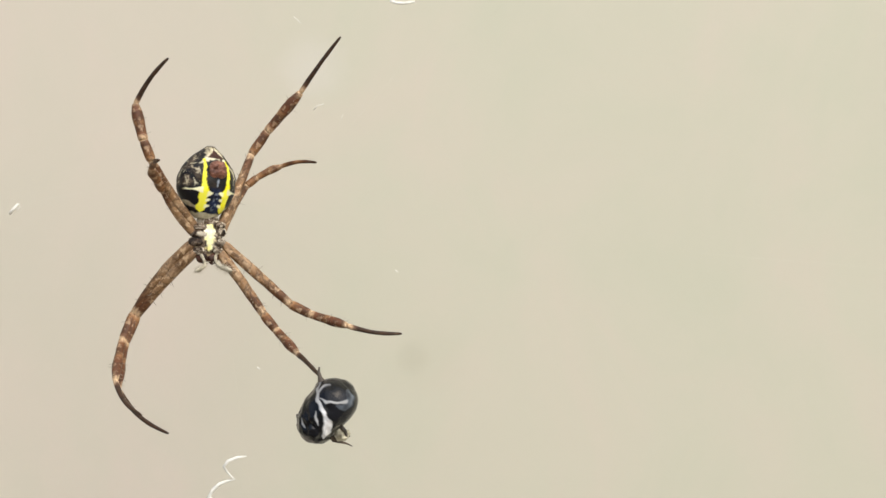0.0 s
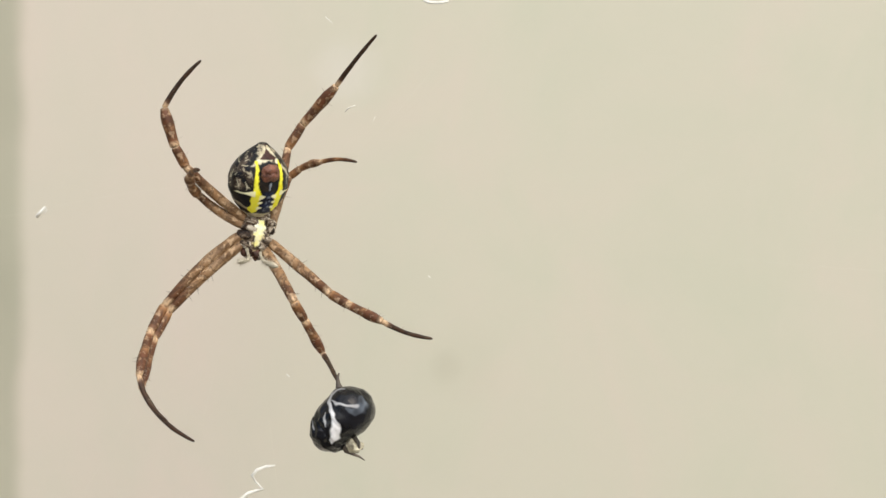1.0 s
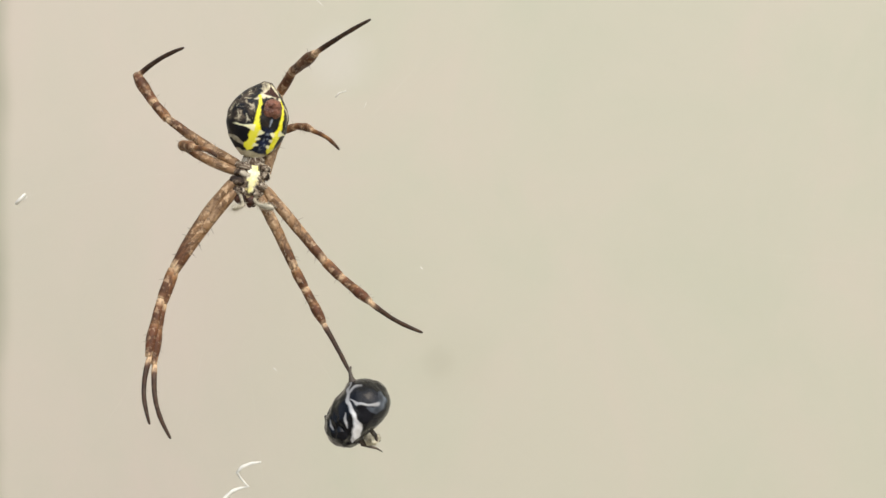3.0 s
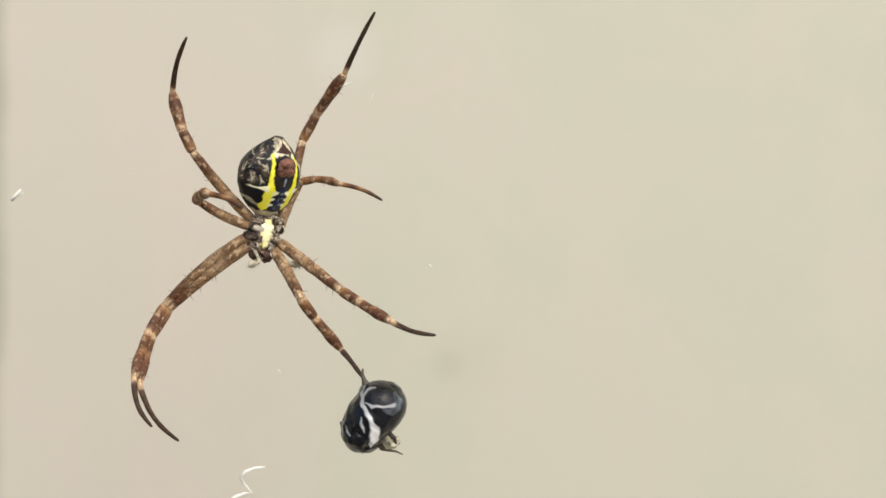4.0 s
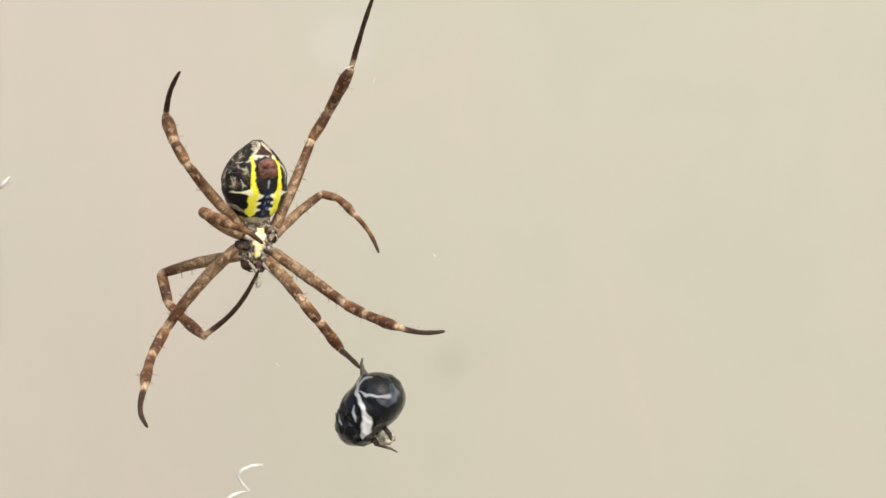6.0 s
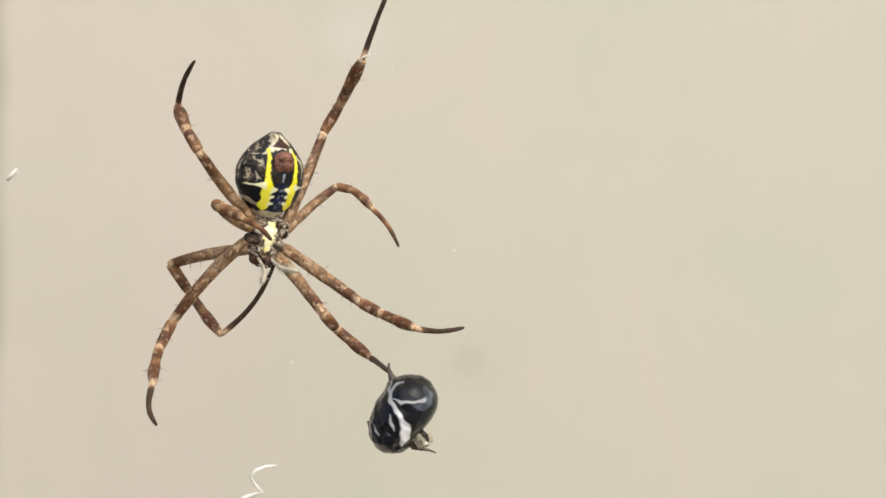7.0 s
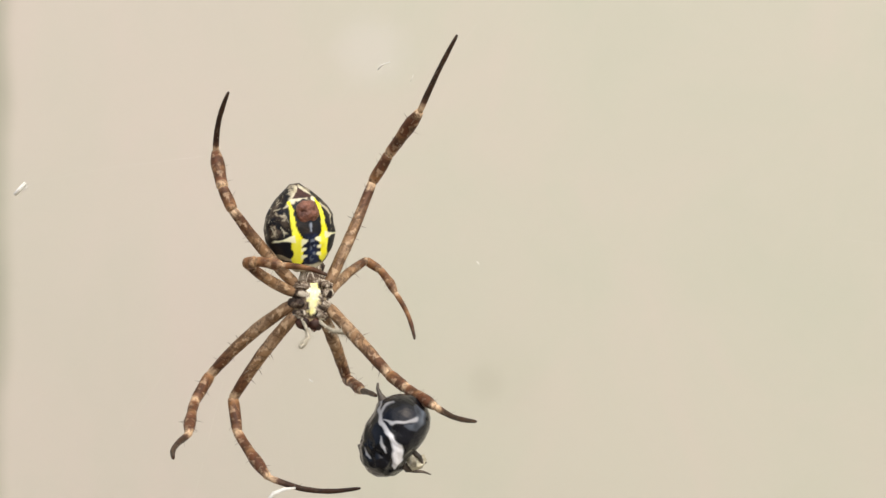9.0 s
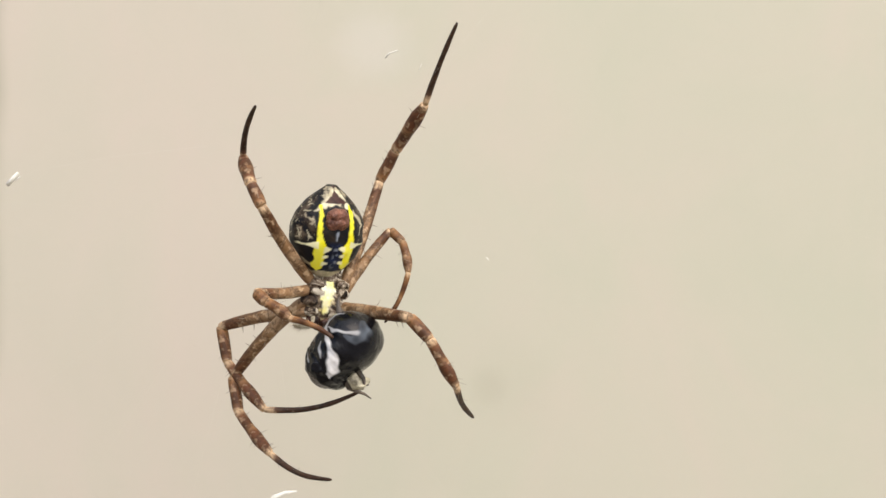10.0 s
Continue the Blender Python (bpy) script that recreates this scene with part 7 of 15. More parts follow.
    walk(legs['L2']['patella'], [
        (0, mm(0, 0, 11.50, -32.50, -41.24, 15.63)), (0.1, mm(0, 0, 11.50, -32.01, -41.25, 15.35)), (0.2, mm(0, 0, 11.50, -31.84, -41.38, 15.33)),
        (0.3, mm(0, 0, 11.50, -31.81, -41.38, 15.37)), (0.4, mm(0, 0, 11.50, -30.71, -40.64, 14.65)), (0.5, mm(0, 0, 11.50, -30.61, -40.14, 14.67)),
        (0.6, mm(0, 0, 11.50, -30.30, -38.87, 14.41)), (0.7, mm(0, 0, 11.50, -30.00, -37.62, 14.68)), (0.8, mm(0, 0, 11.50, -30.36, -36.21, 16.19)),
        (0.9, mm(0, 0, 11.50, -18.37, -22.05, 8.02)), (1, mm(0, 0, 11.50, -26.60, -24.31, 14.13)), (1.1, mm(0, 0, 11.50, -44.35, -34.51, 27.75)),
        (1.2, mm(0, 0, 11.50, -31.62, -36.61, 16.70)), (1.3, mm(0, 0, 11.50, -31.10, -37.76, 15.86)), (1.4, mm(0, 0, 11.50, -32.40, -39.16, 16.70)),
        (1.5, mm(0, 0, 11.50, -32.96, -40.13, 17.35)), (1.6, mm(0, 0, 11.50, -33.27, -40.11, 17.57)), (1.7, mm(0, 0, 11.50, -32.26, -39.97, 17.23)),
        (1.8, mm(0, 0, 11.50, -26.89, -36.67, 13.42)), (1.9, mm(0, 0, 11.50, -27.85, -37.37, 14.64)), (2, mm(0, 0, 11.50, -30.09, -38.31, 16.83)),
        (2.1, mm(0, 0, 11.50, -27.72, -34.88, 14.73)), (2.2, mm(0, 0, 11.50, -30.22, -34.65, 16.35)), (2.75, mm(0, 0, 11.50, -19.76, -18.59, 6.33)),
        (3.3, mm(0, 0, 11.50, -12.20, -0.99, 2.34)), (3.4, mm(0, 0, 11.50, -12.62, -2.63, 2.64)), (3.5, mm(0, 0, 11.50, -23.91, -10.83, 7.33)),
        (3.6, mm(0, 0, 11.50, -39.34, -27.16, 20.69)), (3.7, mm(0, 0, 11.50, -28.24, -31.97, 15.84)), (3.8, mm(0, 0, 11.50, -33.29, -34.60, 19.04)),
        (3.9, mm(0, 0, 11.50, -55.21, -38.12, 36.16)), (4, mm(0, 0, 11.50, -29.57, -32.08, 14.80)), (4.1, mm(0, 0, 11.50, -56.66, -39.81, 38.11)),
        (4.2, mm(0, 0, 11.50, -43.21, -37.69, 25.29)), (4.3, mm(0, 0, 11.50, -41.35, -38.14, 23.83)), (4.4, mm(0, 0, 11.50, -33.58, -35.02, 17.25)),
        (4.5, mm(0, 0, 11.50, -31.00, -33.62, 15.43)), (4.6, mm(0, 0, 11.50, -29.93, -32.52, 14.96)), (4.7, mm(0, 0, 11.50, -24.90, -29.20, 11.93)),
        (4.8, mm(0, 0, 11.50, -23.67, -27.51, 11.34)), (4.9, mm(0, 0, 11.50, -22.20, -26.06, 10.60)), (5, mm(0, 0, 11.50, -30.60, -32.26, 17.55)),
        (5.1, mm(0, 0, 11.50, -28.32, -31.20, 15.43)), (5.2, mm(0, 0, 11.50, -28.31, -32.79, 15.31)), (5.3, mm(0, 0, 11.50, -28.47, -35.24, 15.25)),
        (5.4, mm(0, 0, 11.50, -18.73, -28.51, 7.68)), (5.5, mm(0, 0, 11.50, -35.76, -44.91, 20.71)), (5.6, mm(0, 0, 11.50, -40.85, -48.44, 24.82)),
        (5.7, mm(0, 0, 11.50, -32.45, -43.75, 21.70)), (6.8, mm(0, 0, 11.50, -37.67, -45.29, 24.44)), (6.9, mm(0, 0, 11.50, -32.59, -43.08, 19.96)),
        (7, mm(0, 0, 11.50, -37.93, -44.18, 23.81)), (7.1, mm(0, 0, 11.50, -38.19, -41.48, 22.26)), (7.2, mm(0, 0, 11.50, -49.82, -40.79, 28.92)),
        (7.3, mm(0, 0, 11.50, -63.74, -37.76, 36.43)), (7.4, mm(0, 0, 11.50, -69.81, -33.99, 37.12)), (7.5, mm(0, 0, 11.50, -44.50, -32.52, 18.63)),
        (7.6, mm(0, 0, 11.50, -39.69, -50.96, 24.27)), (7.7, mm(0, 0, 11.50, -41.89, -50.81, 25.80)), (7.8, mm(0, 0, 11.50, -42.21, -50.50, 26.05)),
        (7.9, mm(0, 0, 11.50, -32.76, -45.76, 17.95)), (8, mm(0, 0, 11.50, -41.90, -50.25, 25.94)), (8.1, mm(0, 0, 11.50, -34.37, -44.68, 19.55)),
        (8.2, mm(0, 0, 11.50, -36.36, -46.05, 23.41)), (8.3, mm(0, 0, 11.50, -34.08, -44.01, 22.03)), (8.4, mm(0, 0, 11.50, -41.68, -47.18, 29.56)),
        (8.5, mm(0, 0, 11.50, -34.05, -46.03, 23.30)), (8.6, mm(0, 0, 11.50, -17.51, -36.52, 9.60)), (8.7, mm(0, 0, 11.50, -30.44, -50.54, 21.02)),
        (8.8, mm(0, 0, 11.50, -26.41, -48.43, 17.09)), (8.9, mm(0, 0, 11.50, -23.40, -44.77, 13.57)), (9, mm(0, 0, 11.50, -47.73, -52.24, 31.44)),
        (9.1, mm(0, 0, 11.50, -63.87, -31.72, 16.38)), (9.2, mm(0, 0, 11.50, -66.67, -32.90, 28.94)), (9.3, mm(0, 0, 11.50, -62.07, -33.32, 18.90)),
        (9.4, mm(0, 0, 11.50, -59.81, -35.83, 19.62)), (9.5, mm(0, 0, 11.50, -67.07, -36.91, 29.15)), (9.6, mm(0, 0, 11.50, -72.16, -36.93, 30.91)),
        (9.7, mm(0, 0, 11.50, -67.93, -36.16, 22.67)), (9.8, mm(0, 0, 11.50, -70.44, -36.70, 23.93)), (9.9, mm(0, 0, 11.50, -69.20, -35.57, 21.33)),
        (10, mm(0, 0, 11.50, -70.10, -35.19, 22.18)),
    ])
    walk(legs['L2']['tibia'], [
        (0, mm(-2.35, 1.27, 13.69, -71.02, -43.51, 48.06)), (0.1, mm(-2.35, 1.26, 13.71, -69.99, -44.23, 47.54)), (0.2, mm(-2.36, 1.25, 13.71, -69.12, -44.88, 47.15)),
        (0.3, mm(-2.36, 1.24, 13.71, -68.50, -45.14, 46.85)), (0.4, mm(-2.32, 1.22, 13.76, -67.58, -44.87, 46.19)), (0.5, mm(-2.30, 1.22, 13.78, -67.50, -43.92, 45.97)),
        (0.6, mm(-2.25, 1.22, 13.83, -67.78, -42.18, 45.96)), (0.7, mm(-2.21, 1.21, 13.87, -66.84, -40.13, 45.53)), (0.8, mm(-2.18, 1.19, 13.91, -64.16, -37.56, 44.91)),
        (0.9, mm(-1.37, 0.91, 14.54, -50.55, -28.59, 32.93)), (1, mm(-1.61, 1.19, 14.32, -50.16, -26.29, 33.23)), (1.1, mm(-2.37, 1.49, 13.54, -56.68, -34.49, 39.08)),
        (1.2, mm(-2.20, 1.23, 13.87, -66.15, -36.98, 45.69)), (1.3, mm(-2.23, 1.22, 13.84, -69.37, -38.02, 47.73)), (1.4, mm(-2.30, 1.25, 13.77, -71.50, -38.84, 49.50)),
        (1.5, mm(-2.35, 1.24, 13.72, -71.46, -39.86, 49.92)), (1.6, mm(-2.35, 1.25, 13.71, -71.70, -39.93, 50.38)), (1.7, mm(-2.34, 1.21, 13.74, -70.41, -40.19, 49.87)),
        (1.8, mm(-2.16, 1.09, 13.98, -67.22, -39.43, 47.55)), (1.9, mm(-2.21, 1.09, 13.93, -66.64, -39.34, 47.80)), (2, mm(-2.28, 1.12, 13.85, -66.14, -39.25, 48.18)),
        (2.1, mm(-2.10, 1.11, 14.01, -64.73, -36.39, 46.35)), (2.2, mm(-2.12, 1.19, 13.96, -63.05, -35.42, 44.16)), (2.75, mm(-1.16, 1.05, 14.59, -36.44, -22.34, 17.53)),
        (3.3, mm(-0.09, 0.73, 14.88, -19.09, -0.18, 3.46)), (3.4, mm(-0.19, 0.75, 14.87, -23.42, -4.34, 5.85)), (3.5, mm(-0.77, 1.31, 14.61, -38.61, -12.24, 14.17)),
        (3.6, mm(-1.92, 1.62, 13.88, -55.83, -25.75, 32.90)), (3.7, mm(-2.00, 1.13, 14.09, -57.70, -33.36, 40.94)), (3.8, mm(-2.17, 1.26, 13.88, -60.30, -34.64, 42.06)),
        (3.9, mm(-2.66, 1.57, 13.05, -59.86, -38.06, 40.73)), (4, mm(-1.98, 1.24, 14.05, -59.35, -34.30, 39.24)), (4.1, mm(-2.74, 1.52, 12.96, -55.73, -40.38, 37.63)),
        (4.2, mm(-2.41, 1.48, 13.50, -61.42, -37.23, 41.04)), (4.3, mm(-2.39, 1.44, 13.54, -61.58, -37.77, 41.07)), (4.4, mm(-2.15, 1.34, 13.86, -62.90, -36.06, 41.63)),
        (4.5, mm(-2.06, 1.28, 13.97, -62.58, -35.31, 41.50)), (4.6, mm(-2.00, 1.25, 14.03, -62.65, -33.85, 41.86)), (4.7, mm(-1.80, 1.11, 14.24, -59.82, -32.32, 40.34)),
        (4.8, mm(-1.71, 1.07, 14.31, -59.91, -30.47, 40.89)), (4.9, mm(-1.62, 1.03, 14.38, -59.06, -29.51, 40.78)), (5, mm(-2.05, 1.20, 14.02, -61.77, -31.02, 43.92)),
        (5.1, mm(-1.96, 1.16, 14.11, -61.91, -31.67, 44.09)), (5.2, mm(-2.02, 1.15, 14.06, -61.59, -34.72, 44.17)), (5.3, mm(-2.13, 1.13, 13.98, -62.97, -38.09, 45.47)),
        (5.4, mm(-1.70, 0.89, 14.38, -57.35, -39.62, 40.48)), (5.5, mm(-2.57, 1.19, 13.49, -79.76, -40.05, 58.43)), (5.6, mm(-2.73, 1.23, 13.24, -88.17, -37.43, 64.59)),
        (5.7, mm(-2.56, 0.98, 13.61, -76.45, -35.43, 61.14)), (6.8, mm(-2.65, 1.12, 13.43, -82.60, -32.97, 62.88)), (6.9, mm(-2.51, 1.07, 13.63, -80.03, -34.52, 60.91)),
        (7, mm(-2.60, 1.18, 13.46, -81.45, -33.56, 60.77)), (7.1, mm(-2.48, 1.30, 13.54, -80.18, -32.50, 56.95)), (7.2, mm(-2.56, 1.61, 13.19, -81.82, -30.43, 53.44)),
        (7.3, mm(-2.60, 1.94, 12.71, -81.87, -29.71, 48.75)), (7.4, mm(-2.49, 2.19, 12.49, -82.71, -27.89, 45.23)), (7.5, mm(-2.03, 1.87, 13.58, -78.15, -26.57, 41.56)),
        (7.6, mm(-2.79, 1.16, 13.18, -91.00, -39.20, 67.13)), (7.7, mm(-2.80, 1.21, 13.13, -92.19, -37.49, 67.64)), (7.8, mm(-2.80, 1.22, 13.13, -92.03, -36.98, 67.54)),
        (7.9, mm(-2.56, 1.14, 13.53, -87.47, -38.91, 64.96)), (8, mm(-2.79, 1.21, 13.15, -91.19, -37.19, 67.15)), (8.1, mm(-2.55, 1.17, 13.53, -87.07, -35.77, 65.27)),
        (8.2, mm(-2.66, 1.09, 13.43, -81.83, -36.07, 62.85)), (8.3, mm(-2.57, 1.05, 13.56, -80.87, -32.83, 62.84)), (8.4, mm(-2.78, 1.07, 13.26, -82.42, -31.18, 64.19)),
        (8.5, mm(-2.66, 0.96, 13.49, -80.79, -33.88, 64.80)), (8.6, mm(-2.11, 0.70, 14.15, -65.88, -45.98, 54.69)), (8.7, mm(-2.78, 0.81, 13.40, -82.44, -43.31, 68.61)),
        (8.8, mm(-2.67, 0.79, 13.56, -85.23, -41.05, 70.55)), (8.9, mm(-2.50, 0.81, 13.75, -85.82, -40.30, 70.00)), (9, mm(-2.91, 1.22, 12.93, -96.84, -30.33, 70.40)),
        (9.1, mm(-1.64, 2.75, 12.80, -99.36, -21.77, 33.96)), (9.2, mm(-2.19, 2.42, 12.65, -102.52, -12.49, 44.81)), (9.3, mm(-1.83, 2.60, 12.85, -98.23, -22.14, 38.19)),
        (9.4, mm(-1.96, 2.48, 12.91, -97.32, -24.75, 41.47)), (9.5, mm(-2.26, 2.39, 12.58, -104.27, -16.67, 47.40)), (9.6, mm(-2.24, 2.50, 12.35, -102.08, -21.29, 44.94)),
        (9.7, mm(-1.94, 2.66, 12.55, -104.89, -21.27, 41.44)), (9.8, mm(-1.96, 2.70, 12.43, -102.87, -24.02, 40.32)), (9.9, mm(-1.84, 2.75, 12.50, -106.41, -20.97, 39.84)),
        (10, mm(-1.86, 2.76, 12.46, -107.18, -19.73, 40.02)),
    ])
    walk(legs['L2']['metatarsus'], [
        (0, mm(-7.80, 4.25, 15.20, -102.60, -9.74, 44.89)), (0.1, mm(-7.81, 4.19, 15.27, -102.02, -10.37, 44.75)), (0.2, mm(-7.83, 4.13, 15.32, -101.52, -10.88, 44.50)),
        (0.3, mm(-7.83, 4.10, 15.36, -101.15, -11.04, 44.14)), (0.4, mm(-7.77, 4.07, 15.48, -100.21, -11.14, 43.70)), (0.5, mm(-7.73, 4.10, 15.54, -99.80, -10.55, 43.00)),
        (0.6, mm(-7.63, 4.17, 15.62, -99.47, -9.20, 42.58)), (0.7, mm(-7.53, 4.17, 15.80, -97.96, -7.41, 42.17)), (0.8, mm(-7.44, 4.06, 16.12, -95.36, -3.91, 40.97)),
        (0.9, mm(-5.69, 3.99, 18.11, -81.92, -2.99, 40.29)), (1, mm(-5.82, 4.30, 17.99, -85.79, 3.78, 35.81)), (1.1, mm(-7.28, 4.38, 16.43, -95.67, 2.01, 36.27)),
        (1.2, mm(-7.47, 4.20, 15.93, -97.93, -2.93, 40.92)), (1.3, mm(-7.59, 4.22, 15.62, -97.80, -6.18, 41.10)), (1.4, mm(-7.73, 4.21, 15.34, -98.17, -7.64, 41.17)),
        (1.5, mm(-7.82, 4.14, 15.28, -97.06, -9.11, 41.22)), (1.6, mm(-7.84, 4.12, 15.25, -97.22, -8.86, 41.77)), (1.7, mm(-7.84, 4.03, 15.38, -96.05, -8.92, 42.68)),
        (1.8, mm(-7.56, 3.91, 15.89, -93.83, -8.47, 44.42)), (1.9, mm(-7.63, 3.84, 15.89, -93.80, -7.23, 45.32)), (2, mm(-7.72, 3.80, 15.85, -94.21, -5.44, 45.96)),
        (2.1, mm(-7.40, 3.93, 16.21, -93.40, -3.44, 46.43)), (2.2, mm(-7.29, 4.11, 16.32, -92.78, -3.34, 44.43)), (2.75, mm(-4.17, 4.08, 19.34, -60.28, -10.10, 26.28)),
        (3.3, mm(-0.23, 2.81, 20.92, -27.97, -3.90, 7.27)), (3.4, mm(-0.89, 3.23, 20.72, -32.30, -8.64, 11.15)), (3.5, mm(-2.77, 4.92, 19.49, -59.85, -13.00, 30.46)),
        (3.6, mm(-6.10, 5.21, 17.11, -90.73, 1.13, 46.63)), (3.7, mm(-6.96, 3.98, 16.94, -89.91, -0.23, 50.55)), (3.8, mm(-7.23, 4.18, 16.49, -92.48, -1.40, 48.75)),
        (3.9, mm(-7.77, 4.47, 15.58, -95.20, -3.89, 43.98)), (4, mm(-6.88, 4.34, 16.74, -89.28, -6.55, 43.44)), (4.1, mm(-7.81, 4.28, 15.70, -90.96, -8.86, 41.88)),
        (4.2, mm(-7.49, 4.50, 15.93, -94.00, -5.96, 44.32)), (4.3, mm(-7.49, 4.46, 15.95, -94.60, -6.25, 45.99)), (4.4, mm(-7.21, 4.45, 16.21, -94.88, -5.15, 48.29)),
        (4.5, mm(-7.09, 4.40, 16.37, -93.96, -4.96, 49.47)), (4.6, mm(-7.01, 4.39, 16.47, -93.05, -3.84, 49.97)), (4.7, mm(-6.68, 4.21, 16.95, -88.84, -4.67, 50.13)),
        (4.8, mm(-6.56, 4.19, 17.07, -88.19, -2.64, 50.67)), (4.9, mm(-6.43, 4.12, 17.24, -86.98, -1.82, 51.15)), (5, mm(-7.07, 4.18, 16.61, -89.25, -0.77, 49.43)),
        (5.1, mm(-7.01, 4.11, 16.67, -89.48, -1.26, 51.11)), (5.2, mm(-7.18, 3.97, 16.56, -89.36, -4.51, 53.07)), (5.3, mm(-7.44, 3.84, 16.27, -89.90, -8.96, 55.63)),
        (5.4, mm(-6.86, 3.56, 17.03, -84.79, -17.80, 57.87)), (5.5, mm(-8.31, 3.86, 14.36, -95.03, -18.12, 61.12)), (5.6, mm(-8.55, 3.86, 13.40, -94.83, -23.86, 61.52)),
        (5.7, mm(-8.42, 3.22, 14.83, -85.81, -17.67, 61.50)), (6.8, mm(-8.49, 3.61, 14.12, -87.70, -20.65, 58.89)), (6.9, mm(-8.31, 3.58, 14.54, -87.60, -20.25, 59.63)),
        (7, mm(-8.37, 3.81, 14.25, -90.65, -17.68, 60.64)), (7.1, mm(-8.07, 4.24, 14.46, -91.93, -15.46, 58.21)), (7.2, mm(-7.91, 5.01, 13.97, -95.27, -13.16, 53.18)),
        (7.3, mm(-7.65, 5.77, 13.49, -97.90, -12.32, 47.07)), (7.4, mm(-7.26, 6.38, 13.21, -100.82, -10.66, 42.05)), (7.5, mm(-6.62, 6.16, 14.75, -96.23, -10.87, 40.23)),
        (7.6, mm(-8.65, 3.71, 13.09, -88.08, -45.75, 68.13)), (7.7, mm(-8.65, 3.78, 12.93, -89.15, -44.28, 68.61)), (7.8, mm(-8.65, 3.79, 12.95, -88.95, -43.78, 68.44)),
        (7.9, mm(-8.42, 3.68, 13.75, -86.47, -42.83, 66.64)), (8, mm(-8.65, 3.77, 13.04, -88.11, -43.88, 67.93)), (8.1, mm(-8.42, 3.67, 13.80, -90.47, -35.13, 70.53)),
        (8.2, mm(-8.53, 3.50, 14.17, -88.95, -31.55, 71.50)), (8.3, mm(-8.44, 3.44, 14.41, -86.33, -28.36, 69.11)), (8.4, mm(-8.68, 3.43, 13.98, -83.57, -31.19, 66.23)),
        (8.5, mm(-8.61, 3.13, 14.34, -81.20, -32.65, 64.55)), (8.6, mm(-7.95, 2.54, 15.97, -80.35, -33.01, 66.57)), (8.7, mm(-8.89, 2.58, 14.01, -92.85, -26.75, 76.25)),
        (8.8, mm(-8.79, 2.58, 13.96, -95.60, -25.52, 80.55)), (8.9, mm(-8.59, 2.71, 14.11, -95.91, -33.32, 83.27)), (9, mm(-8.75, 3.71, 12.27, -104.14, -33.06, 87.64)),
        (9.1, mm(-4.85, 8.20, 11.83, -128.57, -5.97, 24.73)), (9.2, mm(-6.37, 7.06, 11.30, -118.59, -10.91, 13.57)), (9.3, mm(-5.47, 7.79, 12.01, -126.92, -9.58, 19.75)),
        (9.4, mm(-5.90, 7.45, 12.17, -124.47, -5.31, 31.47)), (9.5, mm(-6.51, 6.91, 11.07, -120.84, -10.22, 22.44)), (9.6, mm(-6.31, 7.26, 11.10, -120.36, -10.91, 26.43)),
        (9.7, mm(-5.58, 7.69, 11.02, -127.44, -6.97, 28.97)), (9.8, mm(-5.54, 7.82, 11.13, -123.91, -10.47, 29.96)), (9.9, mm(-5.27, 7.87, 10.81, -127.09, -8.70, 28.21)),
        (10, mm(-5.29, 7.84, 10.69, -126.45, -9.19, 27.19)),
    ])
